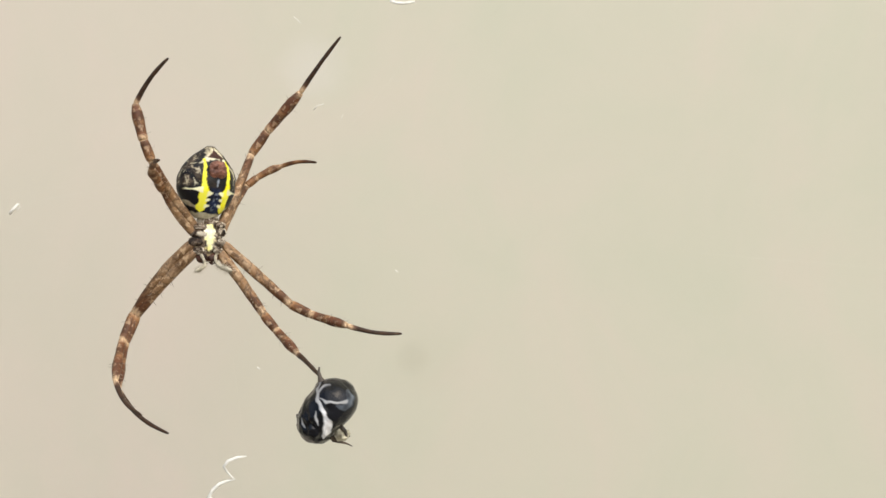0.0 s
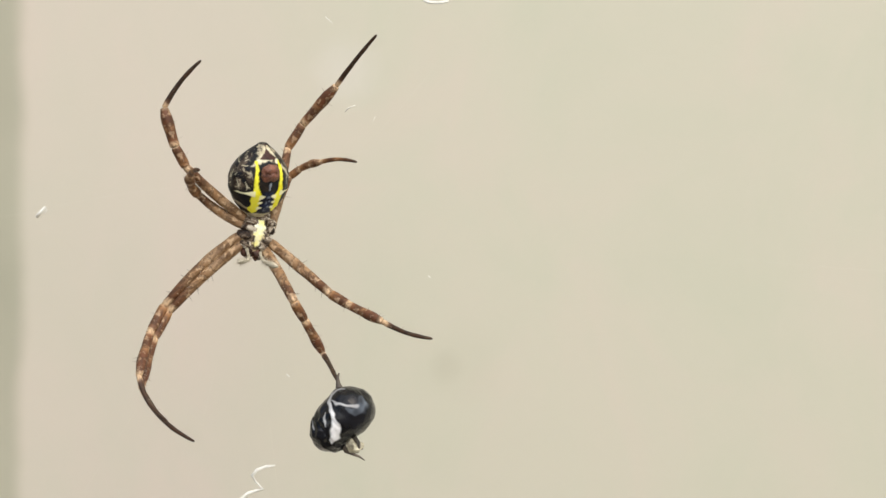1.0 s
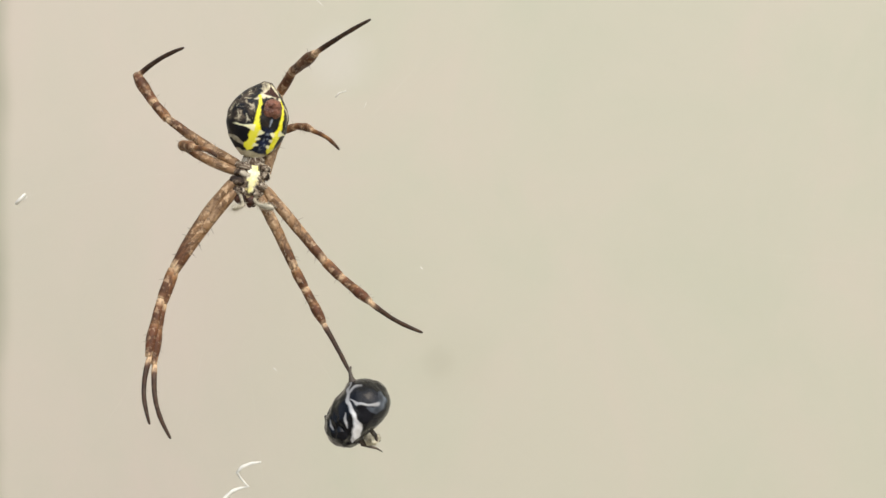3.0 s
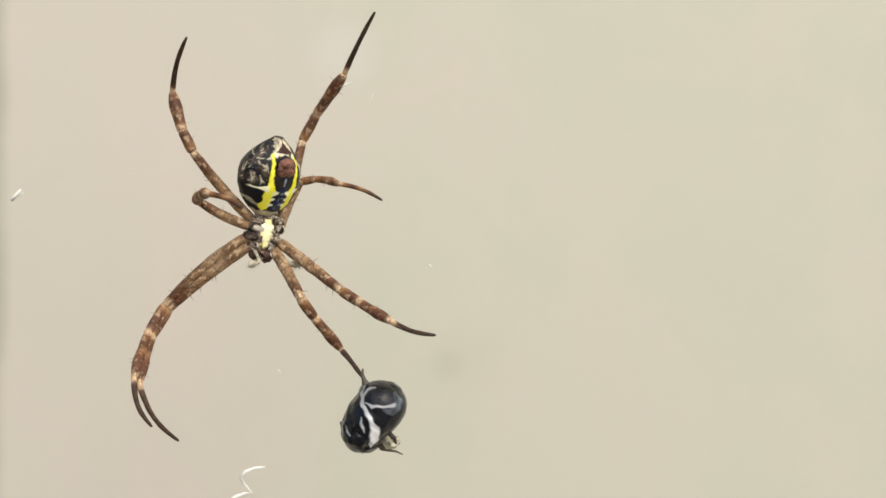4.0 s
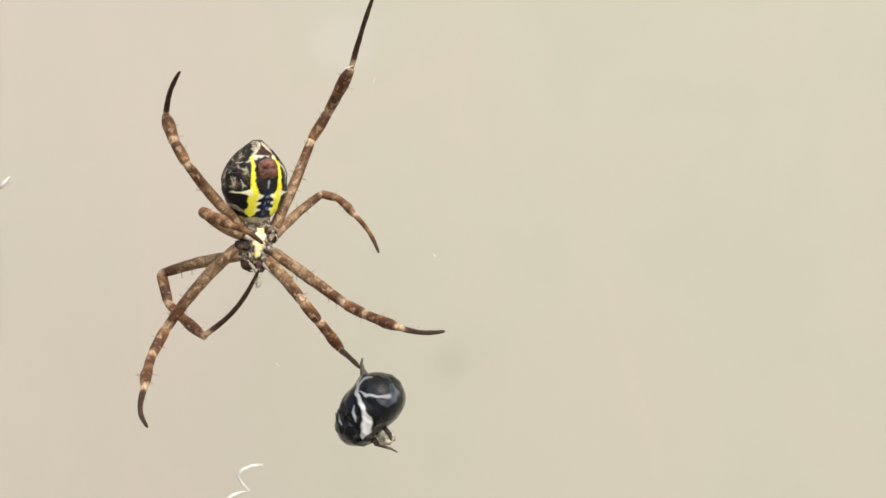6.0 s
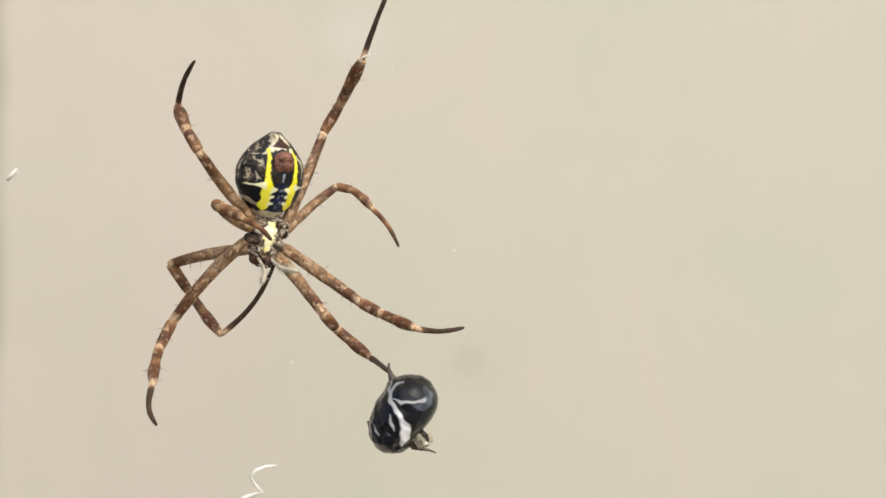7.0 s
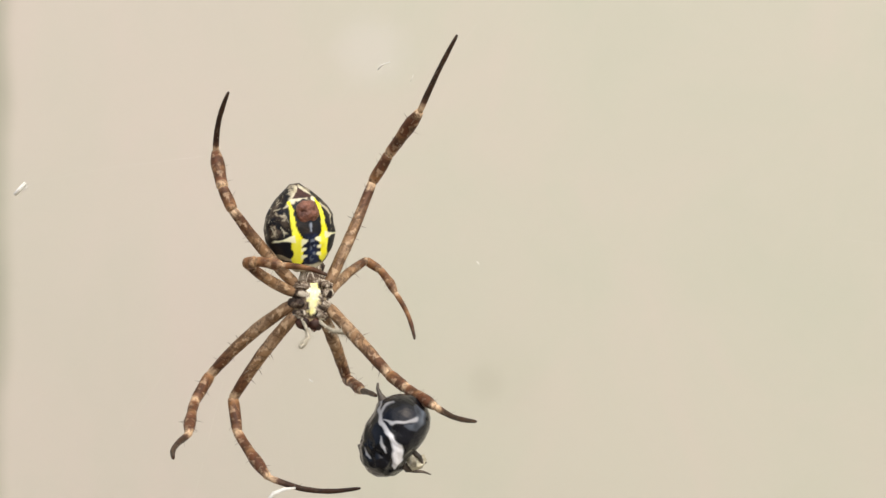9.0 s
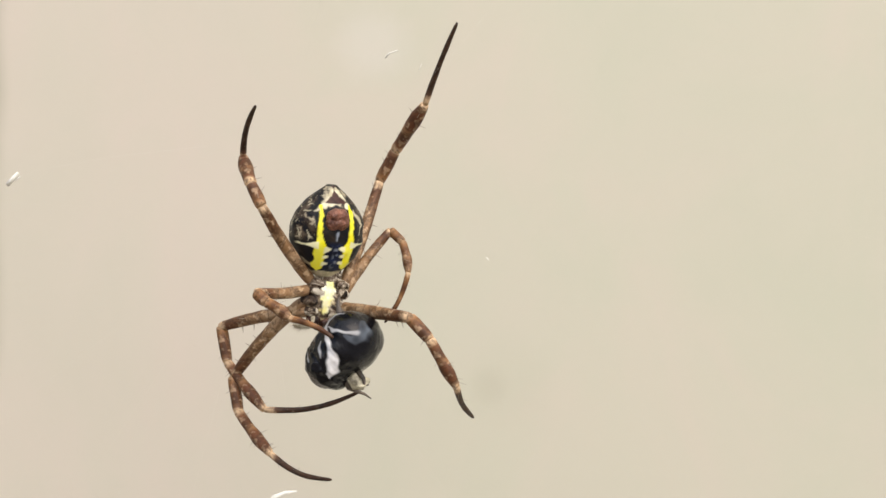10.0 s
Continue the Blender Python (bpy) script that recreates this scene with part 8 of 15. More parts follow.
    walk(legs['L3']['leg'], [
        (0, mm(-1.60, 0.20, -1.75, -37.89, -20.87, 80.25)), (0.1, mm(-1.60, 0.20, -1.75, -39.87, -22.06, 82.56)), (0.2, mm(-1.60, 0.20, -1.75, -41.51, -23.21, 84.73)),
        (0.3, mm(-1.60, 0.20, -1.75, -42.92, -24.15, 86.61)), (0.4, mm(-1.60, 0.20, -1.75, -44.49, -24.50, 88.15)), (0.5, mm(-1.60, 0.20, -1.75, -45.11, -24.61, 88.74)),
        (0.6, mm(-1.60, 0.20, -1.75, -45.41, -24.16, 88.58)), (0.7, mm(-1.60, 0.20, -1.75, -45.48, -23.43, 87.88)), (0.8, mm(-1.60, 0.20, -1.75, -45.48, -22.68, 86.82)),
        (0.9, mm(-1.60, 0.20, -1.75, -67.57, -10.32, 86.60)), (1, mm(-1.60, 0.20, -1.75, -71.13, -8.41, 84.02)), (1.1, mm(-1.60, 0.20, -1.75, -57.93, -18.58, 90.85)),
        (1.2, mm(-1.60, 0.20, -1.75, -55.35, -24.61, 97.77)), (1.3, mm(-1.60, 0.20, -1.75, -55.36, -23.98, 97.17)), (1.4, mm(-1.60, 0.20, -1.75, -53.39, -24.14, 95.53)),
        (1.5, mm(-1.60, 0.20, -1.75, -51.41, -24.68, 94.32)), (1.6, mm(-1.60, 0.20, -1.75, -49.59, -26.08, 94.09)), (1.7, mm(-1.60, 0.20, -1.75, -47.10, -28.67, 94.25)),
        (1.8, mm(-1.60, 0.20, -1.75, -47.96, -29.67, 95.89)), (1.9, mm(-1.60, 0.20, -1.75, -43.98, -32.99, 95.00)), (2, mm(-1.60, 0.20, -1.75, -39.97, -35.27, 93.17)),
        (2.1, mm(-1.60, 0.20, -1.75, -44.03, -28.95, 92.22)), (2.2, mm(-1.60, 0.20, -1.75, -46.25, -22.24, 88.27)), (2.75, mm(-1.60, 0.20, -1.75, -66.19, -10.04, 82.55)),
        (3.3, mm(-1.60, 0.20, -1.75, -86.86, -0.50, 73.13)), (3.4, mm(-1.60, 0.20, -1.75, -82.44, -1.54, 76.71)), (3.5, mm(-1.60, 0.20, -1.75, -76.14, -3.15, 78.63)),
        (3.6, mm(-1.60, 0.20, -1.75, -58.24, -12.14, 84.62)), (3.7, mm(-1.60, 0.20, -1.75, -45.98, -26.07, 89.85)), (3.8, mm(-1.60, 0.20, -1.75, -51.49, -21.72, 89.76)),
        (3.9, mm(-1.60, 0.20, -1.75, -59.11, -17.56, 91.12)), (4, mm(-1.60, 0.20, -1.75, -75.74, -7.99, 92.76)), (4.1, mm(-1.60, 0.20, -1.75, -67.69, -24.27, 109.21)),
        (4.2, mm(-1.60, 0.20, -1.75, -66.95, -23.48, 107.58)), (4.3, mm(-1.60, 0.20, -1.75, -61.70, -38.76, 114.20)), (4.4, mm(-1.60, 0.20, -1.75, -62.30, -43.63, 117.98)),
        (4.5, mm(-1.60, 0.20, -1.75, -63.47, -48.70, 121.80)), (4.6, mm(-1.60, 0.20, -1.75, -67.21, -44.62, 124.45)), (4.7, mm(-1.60, 0.20, -1.75, -74.45, -35.96, 129.83)),
        (4.8, mm(-1.60, 0.20, -1.75, -76.29, -25.88, 125.78)), (4.9, mm(-1.60, 0.20, -1.75, -77.71, -19.94, 122.23)), (5, mm(-1.60, 0.20, -1.75, -72.57, -37.34, 127.38)),
        (5.1, mm(-1.60, 0.20, -1.75, -73.71, -28.07, 123.06)), (5.2, mm(-1.60, 0.20, -1.75, -73.41, -27.33, 122.25)), (5.3, mm(-1.60, 0.20, -1.75, -73.85, -24.99, 121.18)),
        (5.4, mm(-1.60, 0.20, -1.75, -79.24, -10.03, 108.45)), (5.5, mm(-1.60, 0.20, -1.75, -73.54, -20.20, 115.49)), (5.6, mm(-1.60, 0.20, -1.75, -73.21, -19.24, 112.90)),
        (5.7, mm(-1.60, 0.20, -1.75, -73.61, -20.27, 113.77)), (6.8, mm(-1.60, 0.20, -1.75, -75.54, -21.96, 120.82)), (6.9, mm(-1.60, 0.20, -1.75, -77.67, -18.83, 121.00)),
        (7, mm(-1.60, 0.20, -1.75, -75.88, -22.01, 120.23)), (7.1, mm(-1.60, 0.20, -1.75, -76.95, -19.94, 118.41)), (7.2, mm(-1.60, 0.20, -1.75, -74.52, -22.61, 115.23)),
        (7.3, mm(-1.60, 0.20, -1.75, -72.06, -25.80, 112.73)), (7.4, mm(-1.60, 0.20, -1.75, -70.58, -23.66, 106.82)), (7.5, mm(-1.60, 0.20, -1.75, -78.93, -12.26, 104.96)),
        (7.6, mm(-1.60, 0.20, -1.75, -85.36, -9.97, 124.32)), (7.7, mm(-1.60, 0.20, -1.75, -82.59, -13.00, 122.92)), (7.8, mm(-1.60, 0.20, -1.75, -80.56, -16.25, 125.63)),
        (7.9, mm(-1.60, 0.20, -1.75, -81.56, -12.76, 125.08)), (8, mm(-1.60, 0.20, -1.75, -78.64, -21.27, 130.96)), (8.1, mm(-1.60, 0.20, -1.75, -75.00, -15.28, 114.38)),
        (8.2, mm(-1.60, 0.20, -1.75, -75.64, -18.09, 119.79)), (8.3, mm(-1.60, 0.20, -1.75, -74.95, -14.67, 111.73)), (8.4, mm(-1.60, 0.20, -1.75, -74.91, -17.13, 115.23)),
        (8.5, mm(-1.60, 0.20, -1.75, -76.91, -12.50, 110.29)), (8.6, mm(-1.60, 0.20, -1.75, -80.87, -5.29, 97.34)), (8.7, mm(-1.60, 0.20, -1.75, -77.20, -10.38, 105.79)),
        (8.8, mm(-1.60, 0.20, -1.75, -76.59, -9.66, 102.85)), (8.9, mm(-1.60, 0.20, -1.75, -76.47, -9.27, 102.51)), (9, mm(-1.60, 0.20, -1.75, -68.36, -18.62, 108.12)),
        (9.1, mm(-1.60, 0.20, -1.75, -73.67, -11.42, 100.77)), (9.2, mm(-1.60, 0.20, -1.75, -67.06, -24.88, 114.79)), (9.3, mm(-1.60, 0.20, -1.75, -76.51, -6.83, 96.33)),
        (9.4, mm(-1.60, 0.20, -1.75, -146.64, 47.41, 95.82)), (9.5, mm(-1.60, 0.20, -1.75, -115.87, 32.36, 119.07)), (9.6, mm(-1.60, 0.20, -1.75, -111.51, 23.57, 116.24)),
        (9.7, mm(-1.60, 0.20, -1.75, -108.60, 18.40, 113.11)), (9.8, mm(-1.60, 0.20, -1.75, -112.48, 26.30, 116.28)), (9.9, mm(-1.60, 0.20, -1.75, -104.24, 15.27, 115.01)),
        (10, mm(-1.60, 0.20, -1.75, -102.23, 14.37, 117.51)),
    ])
    walk(legs['L3']['patella'], [
        (0, mm(0, 0, 6.38, 9.56, -21.36, -7.85)), (0.1, mm(0, 0, 6.38, 11.66, -18.91, -9.73)), (0.2, mm(0, 0, 6.38, 13.21, -16.76, -11.25)),
        (0.3, mm(0, 0, 6.38, 13.76, -14.57, -11.85)), (0.4, mm(0, 0, 6.38, 15.75, -13.97, -13.94)), (0.5, mm(0, 0, 6.38, 16.24, -13.45, -14.45)),
        (0.6, mm(0, 0, 6.38, 14.21, -12.96, -12.31)), (0.7, mm(0, 0, 6.38, 15.14, -14.01, -13.07)), (0.8, mm(0, 0, 6.38, 16.23, -15.48, -14.04)),
        (0.9, mm(0, 0, 6.38, 16.01, -19.74, -12.97)), (1, mm(0, 0, 6.38, 28.44, -24.31, -25.29)), (1.1, mm(0, 0, 6.38, 35.15, -17.17, -36.55)),
        (1.2, mm(0, 0, 6.38, 20.92, -16.21, -23.19)), (1.3, mm(0, 0, 6.38, 21.59, -18.49, -24.10)), (1.4, mm(0, 0, 6.38, 15.41, -18.22, -16.23)),
        (1.5, mm(0, 0, 6.38, 18.32, -20.51, -19.73)), (1.6, mm(0, 0, 6.38, 14.29, -19.47, -15.26)), (1.7, mm(0, 0, 6.38, 16.89, -21.22, -19.34)),
        (1.8, mm(0, 0, 6.38, 17.69, -22.78, -21.42)), (1.9, mm(0, 0, 6.38, 19.91, -23.14, -25.41)), (2, mm(0, 0, 6.38, 20.57, -23.02, -26.72)),
        (2.1, mm(0, 0, 6.38, 15.76, -24.81, -18.04)), (2.2, mm(0, 0, 6.38, 26.87, -29.06, -28.56)), (2.75, mm(0, 0, 6.38, 78.62, 36.67, -76.41)),
        (3.3, mm(0, 0, 6.38, 80.62, 126.06, -108.07)), (3.4, mm(0, 0, 6.38, 102.80, 39.64, -56.72)), (3.5, mm(0, 0, 6.38, 38.55, -30.61, -30.50)),
        (3.6, mm(0, 0, 6.38, 15.85, -21.39, -12.08)), (3.7, mm(0, 0, 6.38, 23.97, -24.68, -26.75)), (3.8, mm(0, 0, 6.38, 30.24, -24.23, -32.76)),
        (3.9, mm(0, 0, 6.38, 68.99, 31.40, -71.87)), (4, mm(0, 0, 6.38, 66.50, 23.49, -75.22)), (4.1, mm(0, 0, 6.38, 140.58, 58.97, -10.96)),
        (4.2, mm(0, 0, 6.38, 65.33, 59.70, -83.27)), (4.3, mm(0, 0, 6.38, 49.81, 62.51, -94.08)), (4.4, mm(0, 0, 6.38, 32.69, 58.11, -113.83)),
        (4.5, mm(0, 0, 6.38, 27.03, 58.87, -118.38)), (4.6, mm(0, 0, 6.38, 22.56, 53.67, -124.98)), (4.7, mm(0, 0, 6.38, 14.87, 50.13, -141.62)),
        (4.8, mm(0, 0, 6.38, 15.11, 38.05, -145.12)), (4.9, mm(0, 0, 6.38, 19.85, 32.11, -138.36)), (5, mm(0, 0, 6.38, 19.05, 41.44, -127.16)),
        (5.1, mm(0, 0, 6.38, 21.95, 41.52, -131.35)), (5.2, mm(0, 0, 6.38, 22.41, 55.42, -137.58)), (5.3, mm(0, 0, 6.38, 28.67, 71.14, -137.38)),
        (5.4, mm(0, 0, 6.38, -38.71, 37.74, 121.21)), (5.5, mm(0, 0, 6.38, 114.84, 84.73, -58.84)), (5.6, mm(0, 0, 6.38, 126.64, 82.41, -45.72)),
        (5.7, mm(0, 0, 6.38, 59.16, 81.52, -111.51)), (6.8, mm(0, 0, 6.38, 27.84, 66.54, -136.35)), (6.9, mm(0, 0, 6.38, 20.14, 67.42, -148.96)),
        (7, mm(0, 0, 6.38, 23.74, 67.49, -142.90)), (7.1, mm(0, 0, 6.38, 19.46, 69.97, -151.01)), (7.2, mm(0, 0, 6.38, 35.42, 74.88, -131.68)),
        (7.3, mm(0, 0, 6.38, 77.16, 79.20, -86.04)), (7.4, mm(0, 0, 6.38, 76.48, 76.69, -86.23)), (7.5, mm(0, 0, 6.38, 17.41, 81.84, -159.99)),
        (7.6, mm(0, 0, 6.38, 51.93, 89.40, -127.02)), (7.7, mm(0, 0, 6.38, 8.24, 81.24, -169.52)), (7.8, mm(0, 0, 6.38, 6.19, 76.78, -171.38)),
        (7.9, mm(0, 0, 6.38, -11.62, 66.40, 162.07)), (8, mm(0, 0, 6.38, 4.56, 74.87, -173.24)), (8.1, mm(0, 0, 6.38, 6.26, 52.61, -171.00)),
        (8.2, mm(0, 0, 6.38, -69.14, 93.73, -244.49)), (8.3, mm(0, 0, 6.38, 21.41, 81.79, -155.79)), (8.4, mm(0, 0, 6.38, 168.49, 75.55, -7.77)),
        (8.5, mm(0, 0, 6.38, 6.66, 95.41, -173.99)), (8.6, mm(0, 0, 6.38, -14.27, -43.26, 16.05)), (8.7, mm(0, 0, 6.38, -55.30, 104.29, -224.58)),
        (8.8, mm(0, 0, 6.38, 69.43, 59.44, -90.29)), (8.9, mm(0, 0, 6.38, 60.69, 32.07, -86.94)), (9, mm(0, 0, 6.38, -90.31, 119.31, -239.51)),
        (9.1, mm(0, 0, 6.38, -104.75, 115.67, -266.92)), (9.2, mm(0, 0, 6.38, -133.17, 125.67, -285.10)), (9.3, mm(0, 0, 6.38, -41.59, 96.62, -219.14)),
        (9.4, mm(0, 0, 6.38, -59.20, 45.20, -327.89)), (9.5, mm(0, 0, 6.38, -64.09, 51.82, -314.54)), (9.6, mm(0, 0, 6.38, -105.12, 53.59, 15.05)),
        (9.7, mm(0, 0, 6.38, -91.15, 52.35, 35.00)), (9.8, mm(0, 0, 6.38, -122.53, 54.26, 4.80)), (9.9, mm(0, 0, 6.38, -107.80, 57.13, 26.98)),
        (10, mm(0, 0, 6.38, -111.25, 60.44, 27.16)),
    ])
    walk(legs['L3']['tibia'], [
        (0, mm(-0.51, -0.16, 7.63, 21.06, -30.94, -20.20)), (0.1, mm(-0.47, -0.20, 7.64, 24.48, -26.47, -23.65)), (0.2, mm(-0.44, -0.23, 7.65, 26.93, -22.02, -26.15)),
        (0.3, mm(-0.39, -0.25, 7.66, 28.54, -18.50, -27.92)), (0.4, mm(-0.40, -0.28, 7.65, 29.39, -15.77, -28.72)), (0.5, mm(-0.39, -0.29, 7.65, 29.72, -14.88, -29.08)),
        (0.6, mm(-0.36, -0.26, 7.66, 30.01, -15.70, -29.44)), (0.7, mm(-0.39, -0.27, 7.65, 30.39, -16.28, -29.42)), (0.8, mm(-0.43, -0.28, 7.64, 31.26, -17.90, -30.35)),
        (0.9, mm(-0.51, -0.27, 7.61, 46.30, -19.51, -45.88)), (1, mm(-0.72, -0.38, 7.47, 56.98, -9.55, -56.57)), (1.1, mm(-0.73, -0.43, 7.44, 46.25, -9.93, -50.37)),
        (1.2, mm(-0.52, -0.31, 7.60, 40.32, -8.94, -49.54)), (1.3, mm(-0.57, -0.29, 7.58, 40.02, -11.83, -49.10)), (1.4, mm(-0.49, -0.23, 7.63, 40.19, -14.15, -48.74)),
        (1.5, mm(-0.57, -0.25, 7.59, 40.82, -15.31, -49.59)), (1.6, mm(-0.51, -0.21, 7.62, 40.96, -14.95, -50.79)), (1.7, mm(-0.58, -0.22, 7.59, 42.03, -13.19, -55.31)),
        (1.8, mm(-0.62, -0.20, 7.57, 44.20, -9.53, -62.83)), (1.9, mm(-0.65, -0.20, 7.56, 45.89, -2.63, -70.92)), (2, mm(-0.66, -0.20, 7.55, 46.84, 3.00, -75.69)),
        (2.1, mm(-0.64, -0.18, 7.57, 50.47, -1.71, -70.75)), (2.2, mm(-0.81, -0.26, 7.44, 59.51, 4.59, -75.08)), (2.75, mm(-1.26, -0.47, 6.60, 102.08, 49.13, -61.74)),
        (3.3, mm(-1.33, 0.25, 6.25, 196.69, 49.09, 11.02)), (3.4, mm(-1.21, -0.57, 6.15, 164.65, 57.09, -11.25)), (3.5, mm(-0.90, -0.46, 7.30, 121.41, 51.34, -43.63)),
        (3.6, mm(-0.54, -0.26, 7.60, 63.50, -3.29, -60.92)), (3.7, mm(-0.71, -0.26, 7.51, 52.82, -0.74, -69.07)), (3.8, mm(-0.78, -0.32, 7.45, 58.38, 8.46, -74.46)),
        (3.9, mm(-1.13, -0.64, 6.80, 66.48, 33.99, -81.61)), (4, mm(-1.15, -0.53, 6.88, 88.46, 61.80, -73.98)), (4.1, mm(-1.05, -0.68, 5.84, 82.68, 67.03, -68.14)),
        (4.2, mm(-1.17, -0.63, 6.67, 125.85, 66.01, -28.98)), (4.3, mm(-1.09, -0.70, 6.79, 135.01, 65.77, -11.55)), (4.4, mm(-1.06, -0.59, 6.98, 151.27, 61.32, 3.36)),
        (4.5, mm(-1.04, -0.62, 7.01, 156.26, 60.54, 10.02)), (4.6, mm(-1.01, -0.53, 7.12, 157.15, 62.79, 6.84)), (4.7, mm(-1.01, -0.35, 7.22, 156.21, 72.48, -3.44)),
        (4.8, mm(-0.87, -0.17, 7.41, 131.65, 81.72, -35.25)), (4.9, mm(-0.82, -0.11, 7.46, 31.64, 79.29, -139.20)), (5, mm(-0.87, -0.41, 7.34, 207.45, 114.58, 55.12)),
        (5.1, mm(-0.93, -0.29, 7.32, 36.51, 72.78, -124.84)), (5.2, mm(-1.11, -0.32, 7.09, 78.99, 80.99, -84.77)), (5.3, mm(-1.27, -0.28, 6.77, 154.90, 75.00, -13.68)),
        (5.4, mm(-1.06, 0.11, 7.22, -166.94, 56.66, 4.15)), (5.5, mm(-1.35, -0.15, 6.33, 174.59, 52.98, -0.09)), (5.6, mm(-1.34, -0.19, 6.27, 173.47, 52.18, -0.32)),
        (5.7, mm(-1.34, -0.21, 6.48, 170.29, 60.64, -2.25)), (6.8, mm(-1.24, -0.30, 6.86, 143.99, 77.20, -23.07)), (6.9, mm(-1.25, -0.21, 6.87, 155.86, 77.69, -15.59)),
        (7, mm(-1.25, -0.26, 6.86, 149.50, 77.29, -19.16)), (7.1, mm(-1.27, -0.19, 6.82, 160.42, 75.83, -11.43)), (7.2, mm(-1.30, -0.27, 6.67, 154.31, 73.52, -13.58)),
        (7.3, mm(-1.30, -0.39, 6.44, 146.15, 72.30, -16.88)), (7.4, mm(-1.30, -0.40, 6.45, 149.50, 67.57, -13.46)), (7.5, mm(-1.35, -0.06, 6.56, 176.38, 64.68, -1.52)),
        (7.6, mm(-1.36, -0.02, 6.39, 179.19, 73.71, -0.27)), (7.7, mm(-1.34, -0.05, 6.58, 177.80, 69.84, -0.65)), (7.8, mm(-1.32, -0.05, 6.69, 177.51, 69.94, -0.77)),
        (7.9, mm(-1.25, 0.12, 6.91, -170.86, 67.39, 2.96)), (8, mm(-1.31, -0.05, 6.73, 177.25, 72.03, -0.94)), (8.1, mm(-1.08, -0.02, 7.20, -179.47, 58.71, 0.16)),
        (8.2, mm(-1.36, -0.11, 6.35, 175.90, 55.62, -0.34)), (8.3, mm(-1.35, -0.06, 6.56, 177.76, 48.71, -0.20)), (8.4, mm(-1.32, -0.09, 6.05, 174.88, 55.50, -0.79)),
        (8.5, mm(-1.35, 0.02, 6.25, 180.21, 50.73, 0.03)), (8.6, mm(-0.96, 0.07, 7.34, -170.77, 50.42, 3.68)), (8.7, mm(-1.32, -0.27, 6.19, 169.89, 48.52, -2.05)),
        (8.8, mm(-1.28, -0.41, 6.62, 165.64, 45.25, -2.87)), (8.9, mm(-1.17, -0.42, 6.94, 163.87, 46.58, -4.09)), (9, mm(-1.17, -0.70, 6.38, 149.93, 50.55, -6.22)),
        (9.1, mm(-1.30, -0.38, 6.53, 152.85, 59.70, -14.09)), (9.2, mm(-1.15, -0.47, 6.92, 115.08, 72.16, -43.71)), (9.3, mm(-1.35, -0.06, 6.26, 176.53, 51.26, -1.59)),
        (9.4, mm(-0.20, 1.25, 6.87, 253.17, 51.77, -4.36)), (9.5, mm(-0.54, 1.19, 6.75, 239.03, 54.81, -1.92)), (9.6, mm(-0.62, 1.19, 6.17, -117.22, 52.01, 5.71)),
        (9.7, mm(-0.80, 1.10, 6.36, -115.61, 53.18, 17.05)), (9.8, mm(-0.69, 1.09, 5.95, -106.65, 57.76, 20.26)), (9.9, mm(-0.90, 1.00, 6.15, -126.11, 55.28, 13.27)),
        (10, mm(-0.96, 0.93, 6.14, -130.78, 57.45, 11.69)),
    ])
